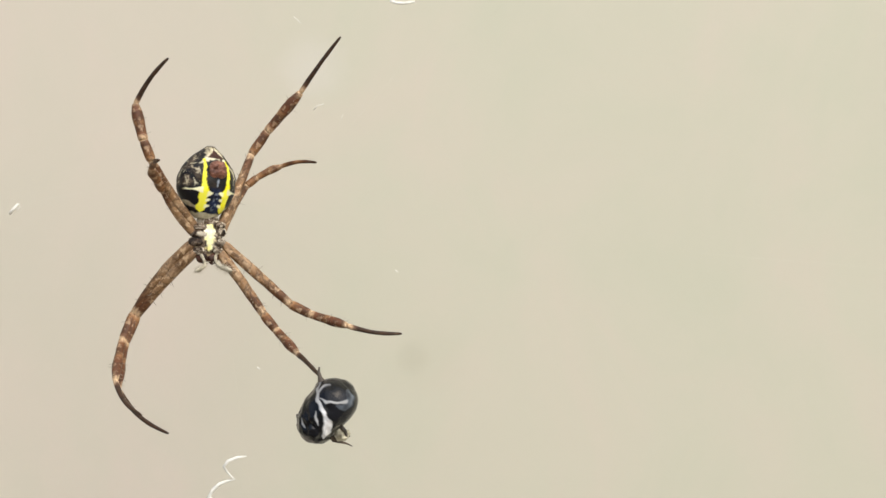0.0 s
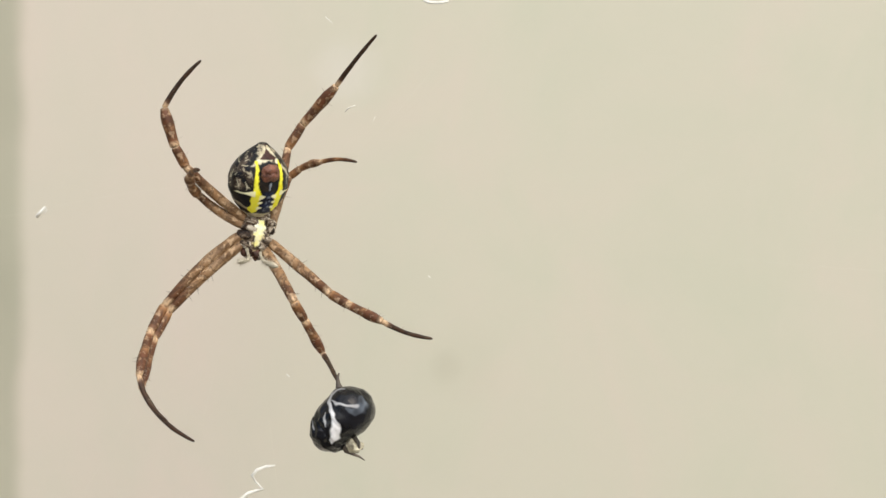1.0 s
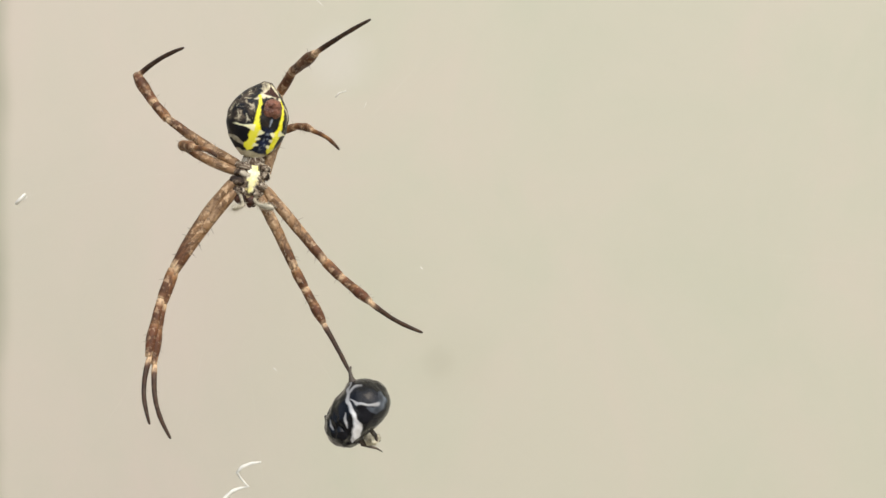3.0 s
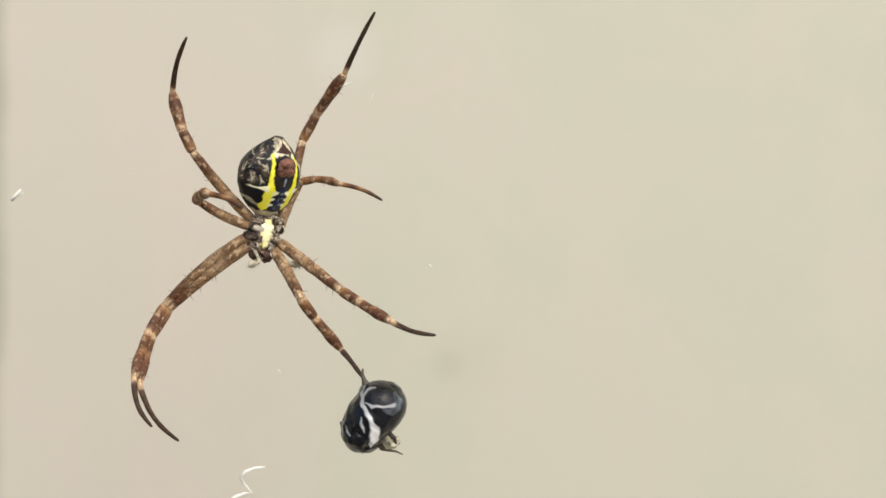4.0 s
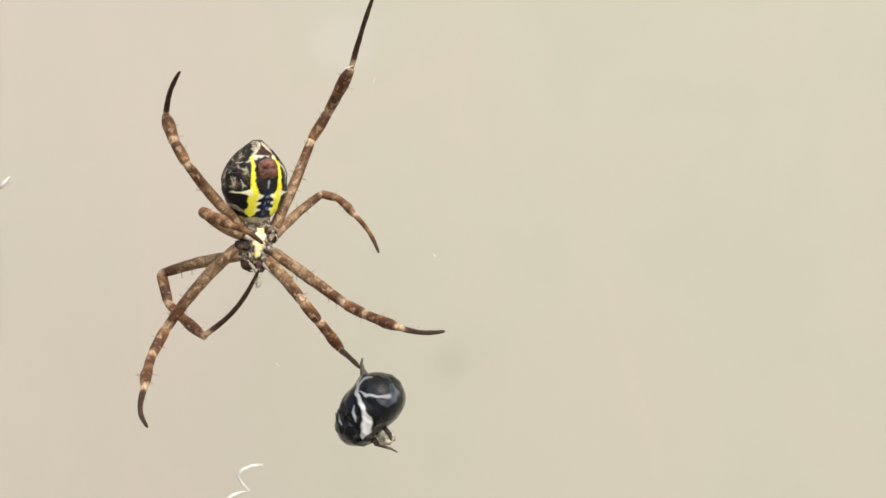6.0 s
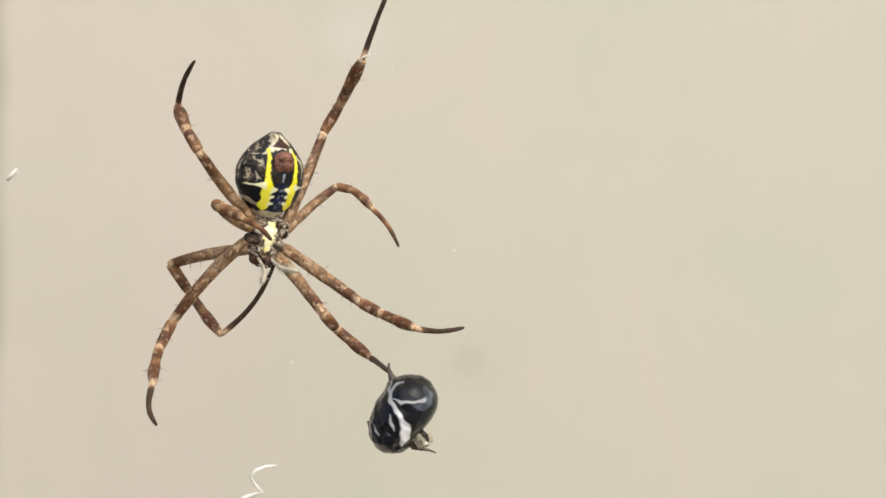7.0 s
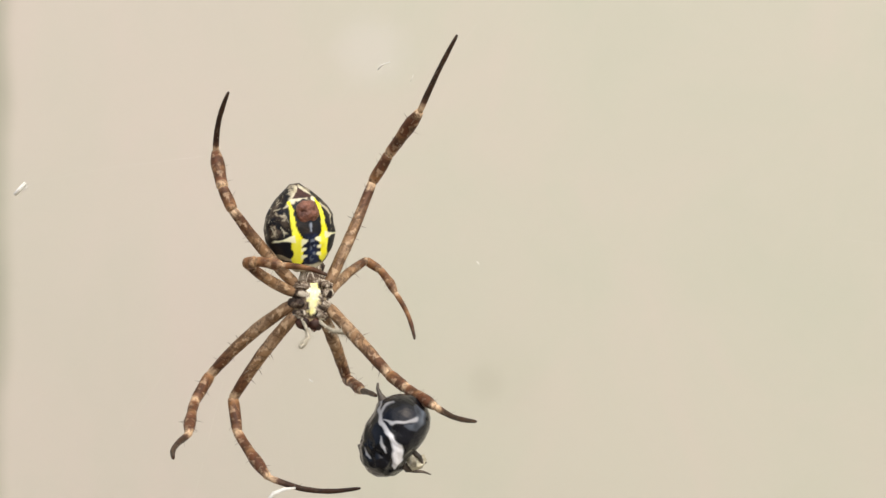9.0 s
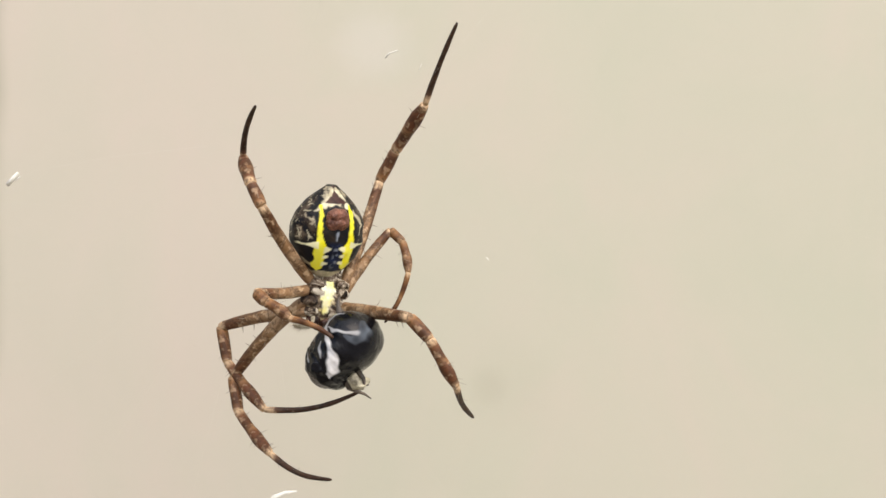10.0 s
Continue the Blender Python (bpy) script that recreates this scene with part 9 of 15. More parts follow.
    walk(legs['L3']['metatarsus'], [
        (0, mm(-1.98, -0.59, 9.67, 68.99, 17.82, -71.98)), (0.1, mm(-1.84, -0.75, 9.72, 66.27, 16.66, -72.33)), (0.2, mm(-1.71, -0.89, 9.76, 63.60, 15.25, -72.44)),
        (0.3, mm(-1.59, -0.99, 9.78, 61.02, 13.03, -71.97)), (0.4, mm(-1.53, -1.09, 9.79, 60.23, 14.30, -73.13)), (0.5, mm(-1.50, -1.12, 9.79, 59.72, 14.13, -73.23)),
        (0.6, mm(-1.51, -1.08, 9.79, 59.19, 11.17, -71.57)), (0.7, mm(-1.56, -1.09, 9.77, 60.90, 13.55, -72.81)), (0.8, mm(-1.68, -1.09, 9.71, 63.33, 18.15, -74.76)),
        (0.9, mm(-2.25, -1.13, 9.27, 73.19, 38.48, -82.89)), (1, mm(-2.63, -1.36, 8.84, 79.67, 46.77, -79.39)), (1.1, mm(-2.34, -1.37, 9.18, 68.60, 40.31, -81.26)),
        (1.2, mm(-1.97, -1.15, 9.52, 59.21, 37.60, -85.87)), (1.3, mm(-2.07, -1.06, 9.49, 60.89, 38.05, -84.21)), (1.4, mm(-2.05, -0.96, 9.51, 61.55, 33.64, -80.53)),
        (1.5, mm(-2.17, -0.94, 9.45, 63.77, 35.07, -77.82)), (1.6, mm(-2.12, -0.88, 9.48, 61.50, 30.30, -75.52)), (1.7, mm(-2.23, -0.83, 9.44, 59.38, 28.64, -73.17)),
        (1.8, mm(-2.34, -0.74, 9.38, 57.13, 27.59, -72.80)), (1.9, mm(-2.41, -0.72, 9.33, 53.84, 23.71, -69.18)), (2, mm(-2.44, -0.75, 9.29, 51.91, 20.97, -65.84)),
        (2.1, mm(-2.51, -0.78, 9.19, 59.12, 23.08, -64.87)), (2.2, mm(-2.91, -0.92, 8.73, 71.08, 26.77, -58.39)), (2.75, mm(-3.65, -1.29, 6.25, 119.21, 52.68, -41.27)),
        (3.3, mm(-3.28, 0.61, 4.65, 195.90, 50.97, 10.88)), (3.4, mm(-3.37, -0.83, 4.81, -177.88, 48.58, 1.30)), (3.5, mm(-3.15, -1.31, 6.47, 167.28, 43.66, -6.73)),
        (3.6, mm(-2.57, -1.32, 8.73, 95.10, 41.08, -54.60)), (3.7, mm(-2.62, -0.97, 9.05, 63.32, 24.92, -63.27)), (3.8, mm(-2.82, -1.09, 8.77, 78.44, 39.60, -60.40)),
        (3.9, mm(-3.36, -1.54, 7.64, 122.53, 54.82, -31.97)), (4, mm(-3.58, -1.29, 6.91, 170.04, 56.69, -5.23)), (4.1, mm(-3.28, -1.90, 5.97, 135.96, 72.90, -28.43)),
        (4.2, mm(-3.36, -1.78, 6.06, 158.45, 77.86, -16.20)), (4.3, mm(-3.06, -2.14, 6.04, 42.96, 83.77, -130.02)), (4.4, mm(-2.95, -1.93, 5.91, 5.66, 77.35, -171.95)),
        (4.5, mm(-2.86, -1.98, 5.86, 185.00, 108.13, 8.72)), (4.6, mm(-2.96, -1.76, 6.05, 4.30, 73.10, -172.71)), (4.7, mm(-3.29, -1.25, 6.52, 0.19, 73.47, -179.67)),
        (4.8, mm(-3.34, -0.76, 7.17, -2.33, 80.73, 176.93)), (4.9, mm(-3.30, -0.49, 7.87, 13.27, 86.63, -165.44)), (5, mm(-3.01, -1.43, 8.29, 220.57, 103.75, 63.21)),
        (5.1, mm(-3.30, -1.03, 7.93, 80.15, 81.95, -84.57)), (5.2, mm(-3.56, -1.02, 7.17, 121.96, 81.20, -44.01)), (5.3, mm(-3.70, -0.81, 6.17, 155.90, 75.17, -13.24)),
        (5.4, mm(-3.18, 0.54, 5.85, -173.07, 53.70, 1.70)), (5.5, mm(-3.38, -0.39, 4.80, 170.72, 60.27, -2.10)), (5.6, mm(-3.35, -0.46, 4.72, 170.86, 61.48, -2.78)),
        (5.7, mm(-3.55, -0.56, 5.25, 160.13, 70.46, -10.19)), (6.8, mm(-3.67, -0.89, 6.40, 220.88, 97.10, 48.19)), (6.9, mm(-3.72, -0.60, 6.37, 23.98, 84.66, -152.64)),
        (7, mm(-3.70, -0.78, 6.37, 214.58, 96.79, 40.78)), (7.1, mm(-3.73, -0.56, 6.23, 34.65, 85.06, -140.94)), (7.2, mm(-3.70, -0.83, 6.02, 67.72, 83.54, -102.98)),
        (7.3, mm(-3.65, -1.16, 5.79, 79.64, 80.29, -85.13)), (7.4, mm(-3.58, -1.18, 5.61, 106.76, 77.71, -56.91)), (7.5, mm(-3.65, -0.16, 5.48, 159.97, 79.89, -15.83)),
        (7.6, mm(-3.81, -0.05, 5.67, 25.42, 77.08, -142.73)), (7.7, mm(-3.74, -0.12, 5.71, 40.13, 79.24, -127.27)), (7.8, mm(-3.72, -0.13, 5.82, 41.85, 79.38, -125.50)),
        (7.9, mm(-3.59, 0.40, 5.95, 46.86, 84.70, -127.21)), (8, mm(-3.74, -0.13, 5.95, 214.77, 101.64, 47.44)), (8.1, mm(-3.26, 0, 5.88, 137.41, 78.41, -33.65)),
        (8.2, mm(-3.46, -0.28, 4.91, 137.88, 80.00, -32.80)), (8.3, mm(-3.26, -0.15, 4.88, 164.81, 73.14, -10.17)), (8.4, mm(-3.41, -0.29, 4.61, 163.41, 76.77, -11.73)),
        (8.5, mm(-3.33, 0.02, 4.64, 178.69, 69.27, -0.77)), (8.6, mm(-2.92, 0.36, 5.74, -174.41, 48.95, 2.06)), (8.7, mm(-3.21, -0.65, 4.53, 169.19, 53.20, -3.32)),
        (8.8, mm(-3.06, -0.95, 4.88, 166.01, 49.72, -4.13)), (8.9, mm(-2.99, -1.00, 5.26, 166.93, 48.91, -3.93)), (9, mm(-3.00, -1.78, 4.98, 146.66, 58.74, -13.58)),
        (9.1, mm(-3.48, -1.03, 5.39, 98.80, 76.28, -70.96)), (9.2, mm(-3.49, -1.43, 6.59, 72.21, 73.00, -88.36)), (9.3, mm(-3.34, -0.16, 4.67, 173.86, 72.85, -4.94)),
        (9.4, mm(-0.60, 3.73, 6.41, 281.26, 55.90, 44.47)), (9.5, mm(-1.54, 3.41, 5.99, 292.17, 65.77, 77.45)), (9.6, mm(-1.76, 3.36, 5.45, -97.53, 65.82, 49.80)),
        (9.7, mm(-2.32, 3.04, 5.70, -119.60, 61.17, 28.25)), (9.8, mm(-2.11, 3.17, 5.56, -103.61, 62.87, 35.04)), (9.9, mm(-2.57, 2.72, 5.30, -127.12, 63.81, 25.17)),
        (10, mm(-2.73, 2.54, 5.24, -131.79, 66.25, 23.30)),
    ])
    walk(legs['L4']['leg'], [
        (0, mm(-1.55, 0.25, -1.00, -35.84, -24.62, 81.51)), (0.1, mm(-1.55, 0.25, -1.00, -36.37, -24.16, 81.92)), (0.2, mm(-1.55, 0.25, -1.00, -36.72, -23.80, 82.24)),
        (0.3, mm(-1.55, 0.25, -1.00, -37.07, -23.41, 82.49)), (0.4, mm(-1.55, 0.25, -1.00, -37.66, -23.30, 82.96)), (0.5, mm(-1.55, 0.25, -1.00, -37.99, -23.16, 83.13)),
        (0.6, mm(-1.55, 0.25, -1.00, -38.64, -22.58, 83.10)), (0.7, mm(-1.55, 0.25, -1.00, -39.47, -21.87, 82.92)), (0.8, mm(-1.55, 0.25, -1.00, -41.20, -19.97, 82.06)),
        (0.9, mm(-1.55, 0.25, -1.00, -61.25, -14.46, 87.55)), (1, mm(-1.55, 0.25, -1.00, -65.11, -15.38, 90.60)), (1.1, mm(-1.55, 0.25, -1.00, -52.00, -22.41, 89.88)),
        (1.2, mm(-1.55, 0.25, -1.00, -45.66, -23.51, 88.91)), (1.3, mm(-1.55, 0.25, -1.00, -43.20, -21.92, 86.01)), (1.4, mm(-1.55, 0.25, -1.00, -41.73, -20.34, 83.92)),
        (1.5, mm(-1.55, 0.25, -1.00, -40.91, -20.51, 83.59)), (1.6, mm(-1.55, 0.25, -1.00, -40.34, -21.03, 83.73)), (1.7, mm(-1.55, 0.25, -1.00, -38.60, -24.21, 85.06)),
        (1.8, mm(-1.55, 0.25, -1.00, -38.91, -27.02, 87.26)), (1.9, mm(-1.55, 0.25, -1.00, -36.06, -30.25, 87.43)), (2, mm(-1.55, 0.25, -1.00, -33.65, -31.81, 86.68)),
        (2.1, mm(-1.55, 0.25, -1.00, -37.61, -26.85, 86.33)), (2.2, mm(-1.55, 0.25, -1.00, -40.30, -21.21, 83.76)), (3.3, mm(-1.55, 0.25, -1.00, -78.24, 1.79, 55.58)),
        (3.4, mm(-1.55, 0.25, -1.00, -74.57, -1.42, 70.28)), (3.5, mm(-1.55, 0.25, -1.00, -62.17, -11.76, 87.17)), (3.6, mm(-1.55, 0.25, -1.00, -46.09, -20.89, 86.18)),
        (3.7, mm(-1.55, 0.25, -1.00, -39.62, -31.59, 88.84)), (3.8, mm(-1.55, 0.25, -1.00, -41.38, -26.27, 86.12)), (3.9, mm(-1.55, 0.25, -1.00, -42.77, -20.35, 82.17)),
        (4, mm(-1.55, 0.25, -1.00, -52.56, -13.92, 81.55)), (4.1, mm(-1.55, 0.25, -1.00, -43.92, -20.82, 83.09)), (4.2, mm(-1.55, 0.25, -1.00, -46.69, -18.20, 82.83)),
        (4.3, mm(-1.55, 0.25, -1.00, -44.63, -21.08, 84.46)), (4.4, mm(-1.55, 0.25, -1.00, -45.53, -21.63, 85.84)), (4.5, mm(-1.55, 0.25, -1.00, -44.79, -24.15, 87.50)),
        (4.6, mm(-1.55, 0.25, -1.00, -44.45, -25.88, 88.52)), (4.7, mm(-1.55, 0.25, -1.00, -46.36, -27.62, 91.10)), (4.8, mm(-1.55, 0.25, -1.00, -48.40, -25.92, 91.19)),
        (4.9, mm(-1.55, 0.25, -1.00, -50.25, -24.34, 91.18)), (5, mm(-1.55, 0.25, -1.00, -43.11, -31.30, 90.68)), (5.1, mm(-1.55, 0.25, -1.00, -46.22, -27.99, 90.98)),
        (5.2, mm(-1.55, 0.25, -1.00, -47.27, -27.23, 91.57)), (5.3, mm(-1.55, 0.25, -1.00, -48.97, -25.87, 92.23)), (5.4, mm(-1.55, 0.25, -1.00, -58.42, -17.66, 92.19)),
        (5.5, mm(-1.55, 0.25, -1.00, -51.54, -23.54, 92.75)), (5.6, mm(-1.55, 0.25, -1.00, -54.02, -25.05, 95.64)), (5.7, mm(-1.55, 0.25, -1.00, -52.46, -22.96, 91.02)),
        (6.8, mm(-1.55, 0.25, -1.00, -52.98, -20.74, 90.55)), (6.9, mm(-1.55, 0.25, -1.00, -54.95, -20.47, 91.59)), (7, mm(-1.55, 0.25, -1.00, -53.94, -21.91, 91.23)),
        (7.1, mm(-1.55, 0.25, -1.00, -55.92, -21.03, 90.57)), (7.2, mm(-1.55, 0.25, -1.00, -56.98, -19.76, 88.45)), (7.3, mm(-1.55, 0.25, -1.00, -58.63, -18.24, 86.53)),
        (7.4, mm(-1.55, 0.25, -1.00, -61.06, -15.13, 83.39)), (7.5, mm(-1.55, 0.25, -1.00, -67.98, -10.99, 82.85)), (7.6, mm(-1.55, 0.25, -1.00, -56.75, -25.90, 92.68)),
        (7.7, mm(-1.55, 0.25, -1.00, -54.30, -25.87, 93.51)), (7.8, mm(-1.55, 0.25, -1.00, -50.90, -27.76, 95.67)), (7.9, mm(-1.55, 0.25, -1.00, -51.64, -27.01, 98.60)),
        (8, mm(-1.55, 0.25, -1.00, -45.48, -31.64, 98.03)), (8.1, mm(-1.55, 0.25, -1.00, -51.89, -25.79, 98.83)), (8.2, mm(-1.55, 0.25, -1.00, -51.57, -32.92, 103.71)),
        (8.3, mm(-1.55, 0.25, -1.00, -52.27, -29.18, 100.71)), (8.4, mm(-1.55, 0.25, -1.00, -48.84, -29.53, 97.14)), (8.5, mm(-1.55, 0.25, -1.00, -49.83, -25.53, 94.40)),
        (8.6, mm(-1.55, 0.25, -1.00, -56.07, -19.45, 93.70)), (8.7, mm(-1.55, 0.25, -1.00, -46.67, -25.73, 92.07)), (8.8, mm(-1.55, 0.25, -1.00, -43.72, -21.01, 86.76)),
        (8.9, mm(-1.55, 0.25, -1.00, -49.02, -17.41, 87.79)), (9, mm(-1.55, 0.25, -1.00, -46.48, -15.16, 84.69)), (9.1, mm(-1.55, 0.25, -1.00, -56.56, -13.73, 86.47)),
        (9.2, mm(-1.55, 0.25, -1.00, -41.42, -30.38, 94.00)), (9.3, mm(-1.55, 0.25, -1.00, -46.56, -30.83, 98.38)), (9.4, mm(-1.55, 0.25, -1.00, -40.77, -33.07, 95.15)),
        (9.5, mm(-1.55, 0.25, -1.00, -42.82, -31.50, 97.09)), (9.6, mm(-1.55, 0.25, -1.00, -43.39, -30.71, 96.56)), (9.7, mm(-1.55, 0.25, -1.00, -49.42, -23.80, 95.17)),
        (9.8, mm(-1.55, 0.25, -1.00, -47.12, -27.96, 96.11)), (9.9, mm(-1.55, 0.25, -1.00, -49.76, -25.59, 95.96)), (10, mm(-1.55, 0.25, -1.00, -50.14, -26.77, 97.00)),
    ])
    walk(legs['L4']['patella'], [
        (0, mm(0, 0, 9.48, 7.81, 28.81, -0.11)), (0.1, mm(0, 0, 9.48, 7.62, 28.27, -0.13)), (0.2, mm(0, 0, 9.48, 7.50, 27.96, -0.13)),
        (0.3, mm(0, 0, 9.48, 7.35, 27.38, -0.16)), (0.4, mm(0, 0, 9.48, 7.66, 28.15, -0.06)), (0.5, mm(0, 0, 9.48, 7.86, 28.30, -0.03)),
        (0.6, mm(0, 0, 9.48, 7.84, 27.02, -0.16)), (0.7, mm(0, 0, 9.48, 9.09, 27.42, -0.01)), (0.8, mm(0, 0, 9.48, 11.89, 26.75, 0.23)),
        (0.9, mm(0, 0, 9.48, 17.64, 20.20, -2.94)), (1, mm(0, 0, 9.48, 17.42, 18.32, -5.54)), (1.1, mm(0, 0, 9.48, 14.60, 20.46, -4.21)),
        (1.2, mm(0, 0, 9.48, 14.09, 20.50, -3.36)), (1.3, mm(0, 0, 9.48, 12.74, 22.33, -1.70)), (1.4, mm(0, 0, 9.48, 9.64, 20.81, -1.06)),
        (1.5, mm(0, 0, 9.48, 8.15, 23.71, -0.42)), (1.6, mm(0, 0, 9.48, 6.20, 23.95, -0.34)), (1.7, mm(0, 0, 9.48, 5.50, 29.48, -0.05)),
        (1.8, mm(0, 0, 9.48, 6.00, 33.87, 0.08)), (1.9, mm(0, 0, 9.48, 4.99, 36.97, 0.12)), (2, mm(0, 0, 9.48, 3.96, 37.55, 0.07)),
        (2.1, mm(0, 0, 9.48, 6.14, 31.60, -0.13)), (2.2, mm(0, 0, 9.48, 8.90, 29.92, 0.52)), (3.3, mm(0, 0, 9.48, 19.68, 1.07, 3.52)),
        (3.4, mm(0, 0, 9.48, 26.26, 16.64, 5.50)), (3.5, mm(0, 0, 9.48, 19.46, 32.38, 3.20)), (3.6, mm(0, 0, 9.48, 7.76, 21.98, -1.06)),
        (3.7, mm(0, 0, 9.48, 6.68, 40.38, 0.27)), (3.8, mm(0, 0, 9.48, 7.20, 33.16, -0.03)), (3.9, mm(0, 0, 9.48, 9.05, 31.06, 0.75)),
        (4, mm(0, 0, 9.48, 12.97, 24.73, 0.63)), (4.1, mm(0, 0, 9.48, 29.83, 57.99, 17.66)), (4.2, mm(0, 0, 9.48, 11.18, 32.08, 1.43)),
        (4.3, mm(0, 0, 9.48, 9.83, 36.92, 1.67)), (4.4, mm(0, 0, 9.48, 7.55, 32.02, 0.39)), (4.5, mm(0, 0, 9.48, 6.80, 35.53, 0.46)),
        (4.6, mm(0, 0, 9.48, 6.00, 36.49, 0.29)), (4.7, mm(0, 0, 9.48, 7.34, 42.65, 0.88)), (4.8, mm(0, 0, 9.48, 6.73, 35.49, -0.10)),
        (4.9, mm(0, 0, 9.48, 6.70, 31.30, -0.57)), (5, mm(0, 0, 9.48, 4.39, 45.14, 0.53)), (5.1, mm(0, 0, 9.48, 5.54, 39.01, 0.18)),
        (5.2, mm(0, 0, 9.48, 6.66, 43.10, 0.86)), (5.3, mm(0, 0, 9.48, 8.66, 47.89, 2.15)), (5.4, mm(0, 0, 9.48, 8.98, 32.37, 0.20)),
        (5.5, mm(0, 0, 9.48, 9.12, 49.26, 2.76)), (5.6, mm(0, 0, 9.48, 5.76, 51.17, 1.62)), (5.7, mm(0, 0, 9.48, 8.35, 47.98, 2.33)),
        (6.8, mm(0, 0, 9.48, 2.17, 52.43, 0.89)), (6.9, mm(0, 0, 9.48, 3.43, 52.69, 1.38)), (7, mm(0, 0, 9.48, 2.54, 51.80, 0.92)),
        (7.1, mm(0, 0, 9.48, 3.20, 51.28, 1.12)), (7.2, mm(0, 0, 9.48, 2.88, 51.68, 1.08)), (7.3, mm(0, 0, 9.48, 2.93, 56.00, 1.39)),
        (7.4, mm(0, 0, 9.48, 3.10, 47.63, 1.12)), (7.5, mm(0, 0, 9.48, 6.64, 41.53, 1.83)), (7.6, mm(0, 0, 9.48, -6.81, 70.49, -4.40)),
        (7.7, mm(0, 0, 9.48, -3.14, 60.95, -1.46)), (7.8, mm(0, 0, 9.48, -2.76, 58.88, -1.16)), (7.9, mm(0, 0, 9.48, 0.48, 54.26, 0.16)),
        (8, mm(0, 0, 9.48, -3.46, 61.20, -1.57)), (8.1, mm(0, 0, 9.48, 2.65, 37.76, -0.02)), (8.2, mm(0, 0, 9.48, 4.22, 56.94, 1.14)),
        (8.3, mm(0, 0, 9.48, 4.18, 49.30, 0.68)), (8.4, mm(0, 0, 9.48, 3.02, 60.10, 1.32)), (8.5, mm(0, 0, 9.48, 4.70, 53.84, 1.74)),
        (8.6, mm(0, 0, 9.48, 10.49, 29.20, -0.69)), (8.7, mm(0, 0, 9.48, 16.70, 35.08, 0)), (8.8, mm(0, 0, 9.48, 14.51, 23.04, -1.43)),
        (8.9, mm(0, 0, 9.48, 13.90, 27.05, 0.42)), (9, mm(0, 0, 9.48, 14.08, 33.26, 3.14)), (9.1, mm(0, 0, 9.48, 16.84, 42.44, 5.98)),
        (9.2, mm(0, 0, 9.48, 4.00, 57.70, 1.71)), (9.3, mm(0, 0, 9.48, 9.36, 57.49, 3.54)), (9.4, mm(0, 0, 9.48, 5.07, 61.92, 2.43)),
        (9.5, mm(0, 0, 9.48, 7.75, 56.76, 2.94)), (9.6, mm(0, 0, 9.48, 9.79, 67.95, 6.09)), (9.7, mm(0, 0, 9.48, 8.23, 51.31, 2.95)),
        (9.8, mm(0, 0, 9.48, 9.44, 67.52, 5.92)), (9.9, mm(0, 0, 9.48, 5.62, 54.20, 2.13)), (10, mm(0, 0, 9.48, 3.57, 56.78, 1.45)),
    ])
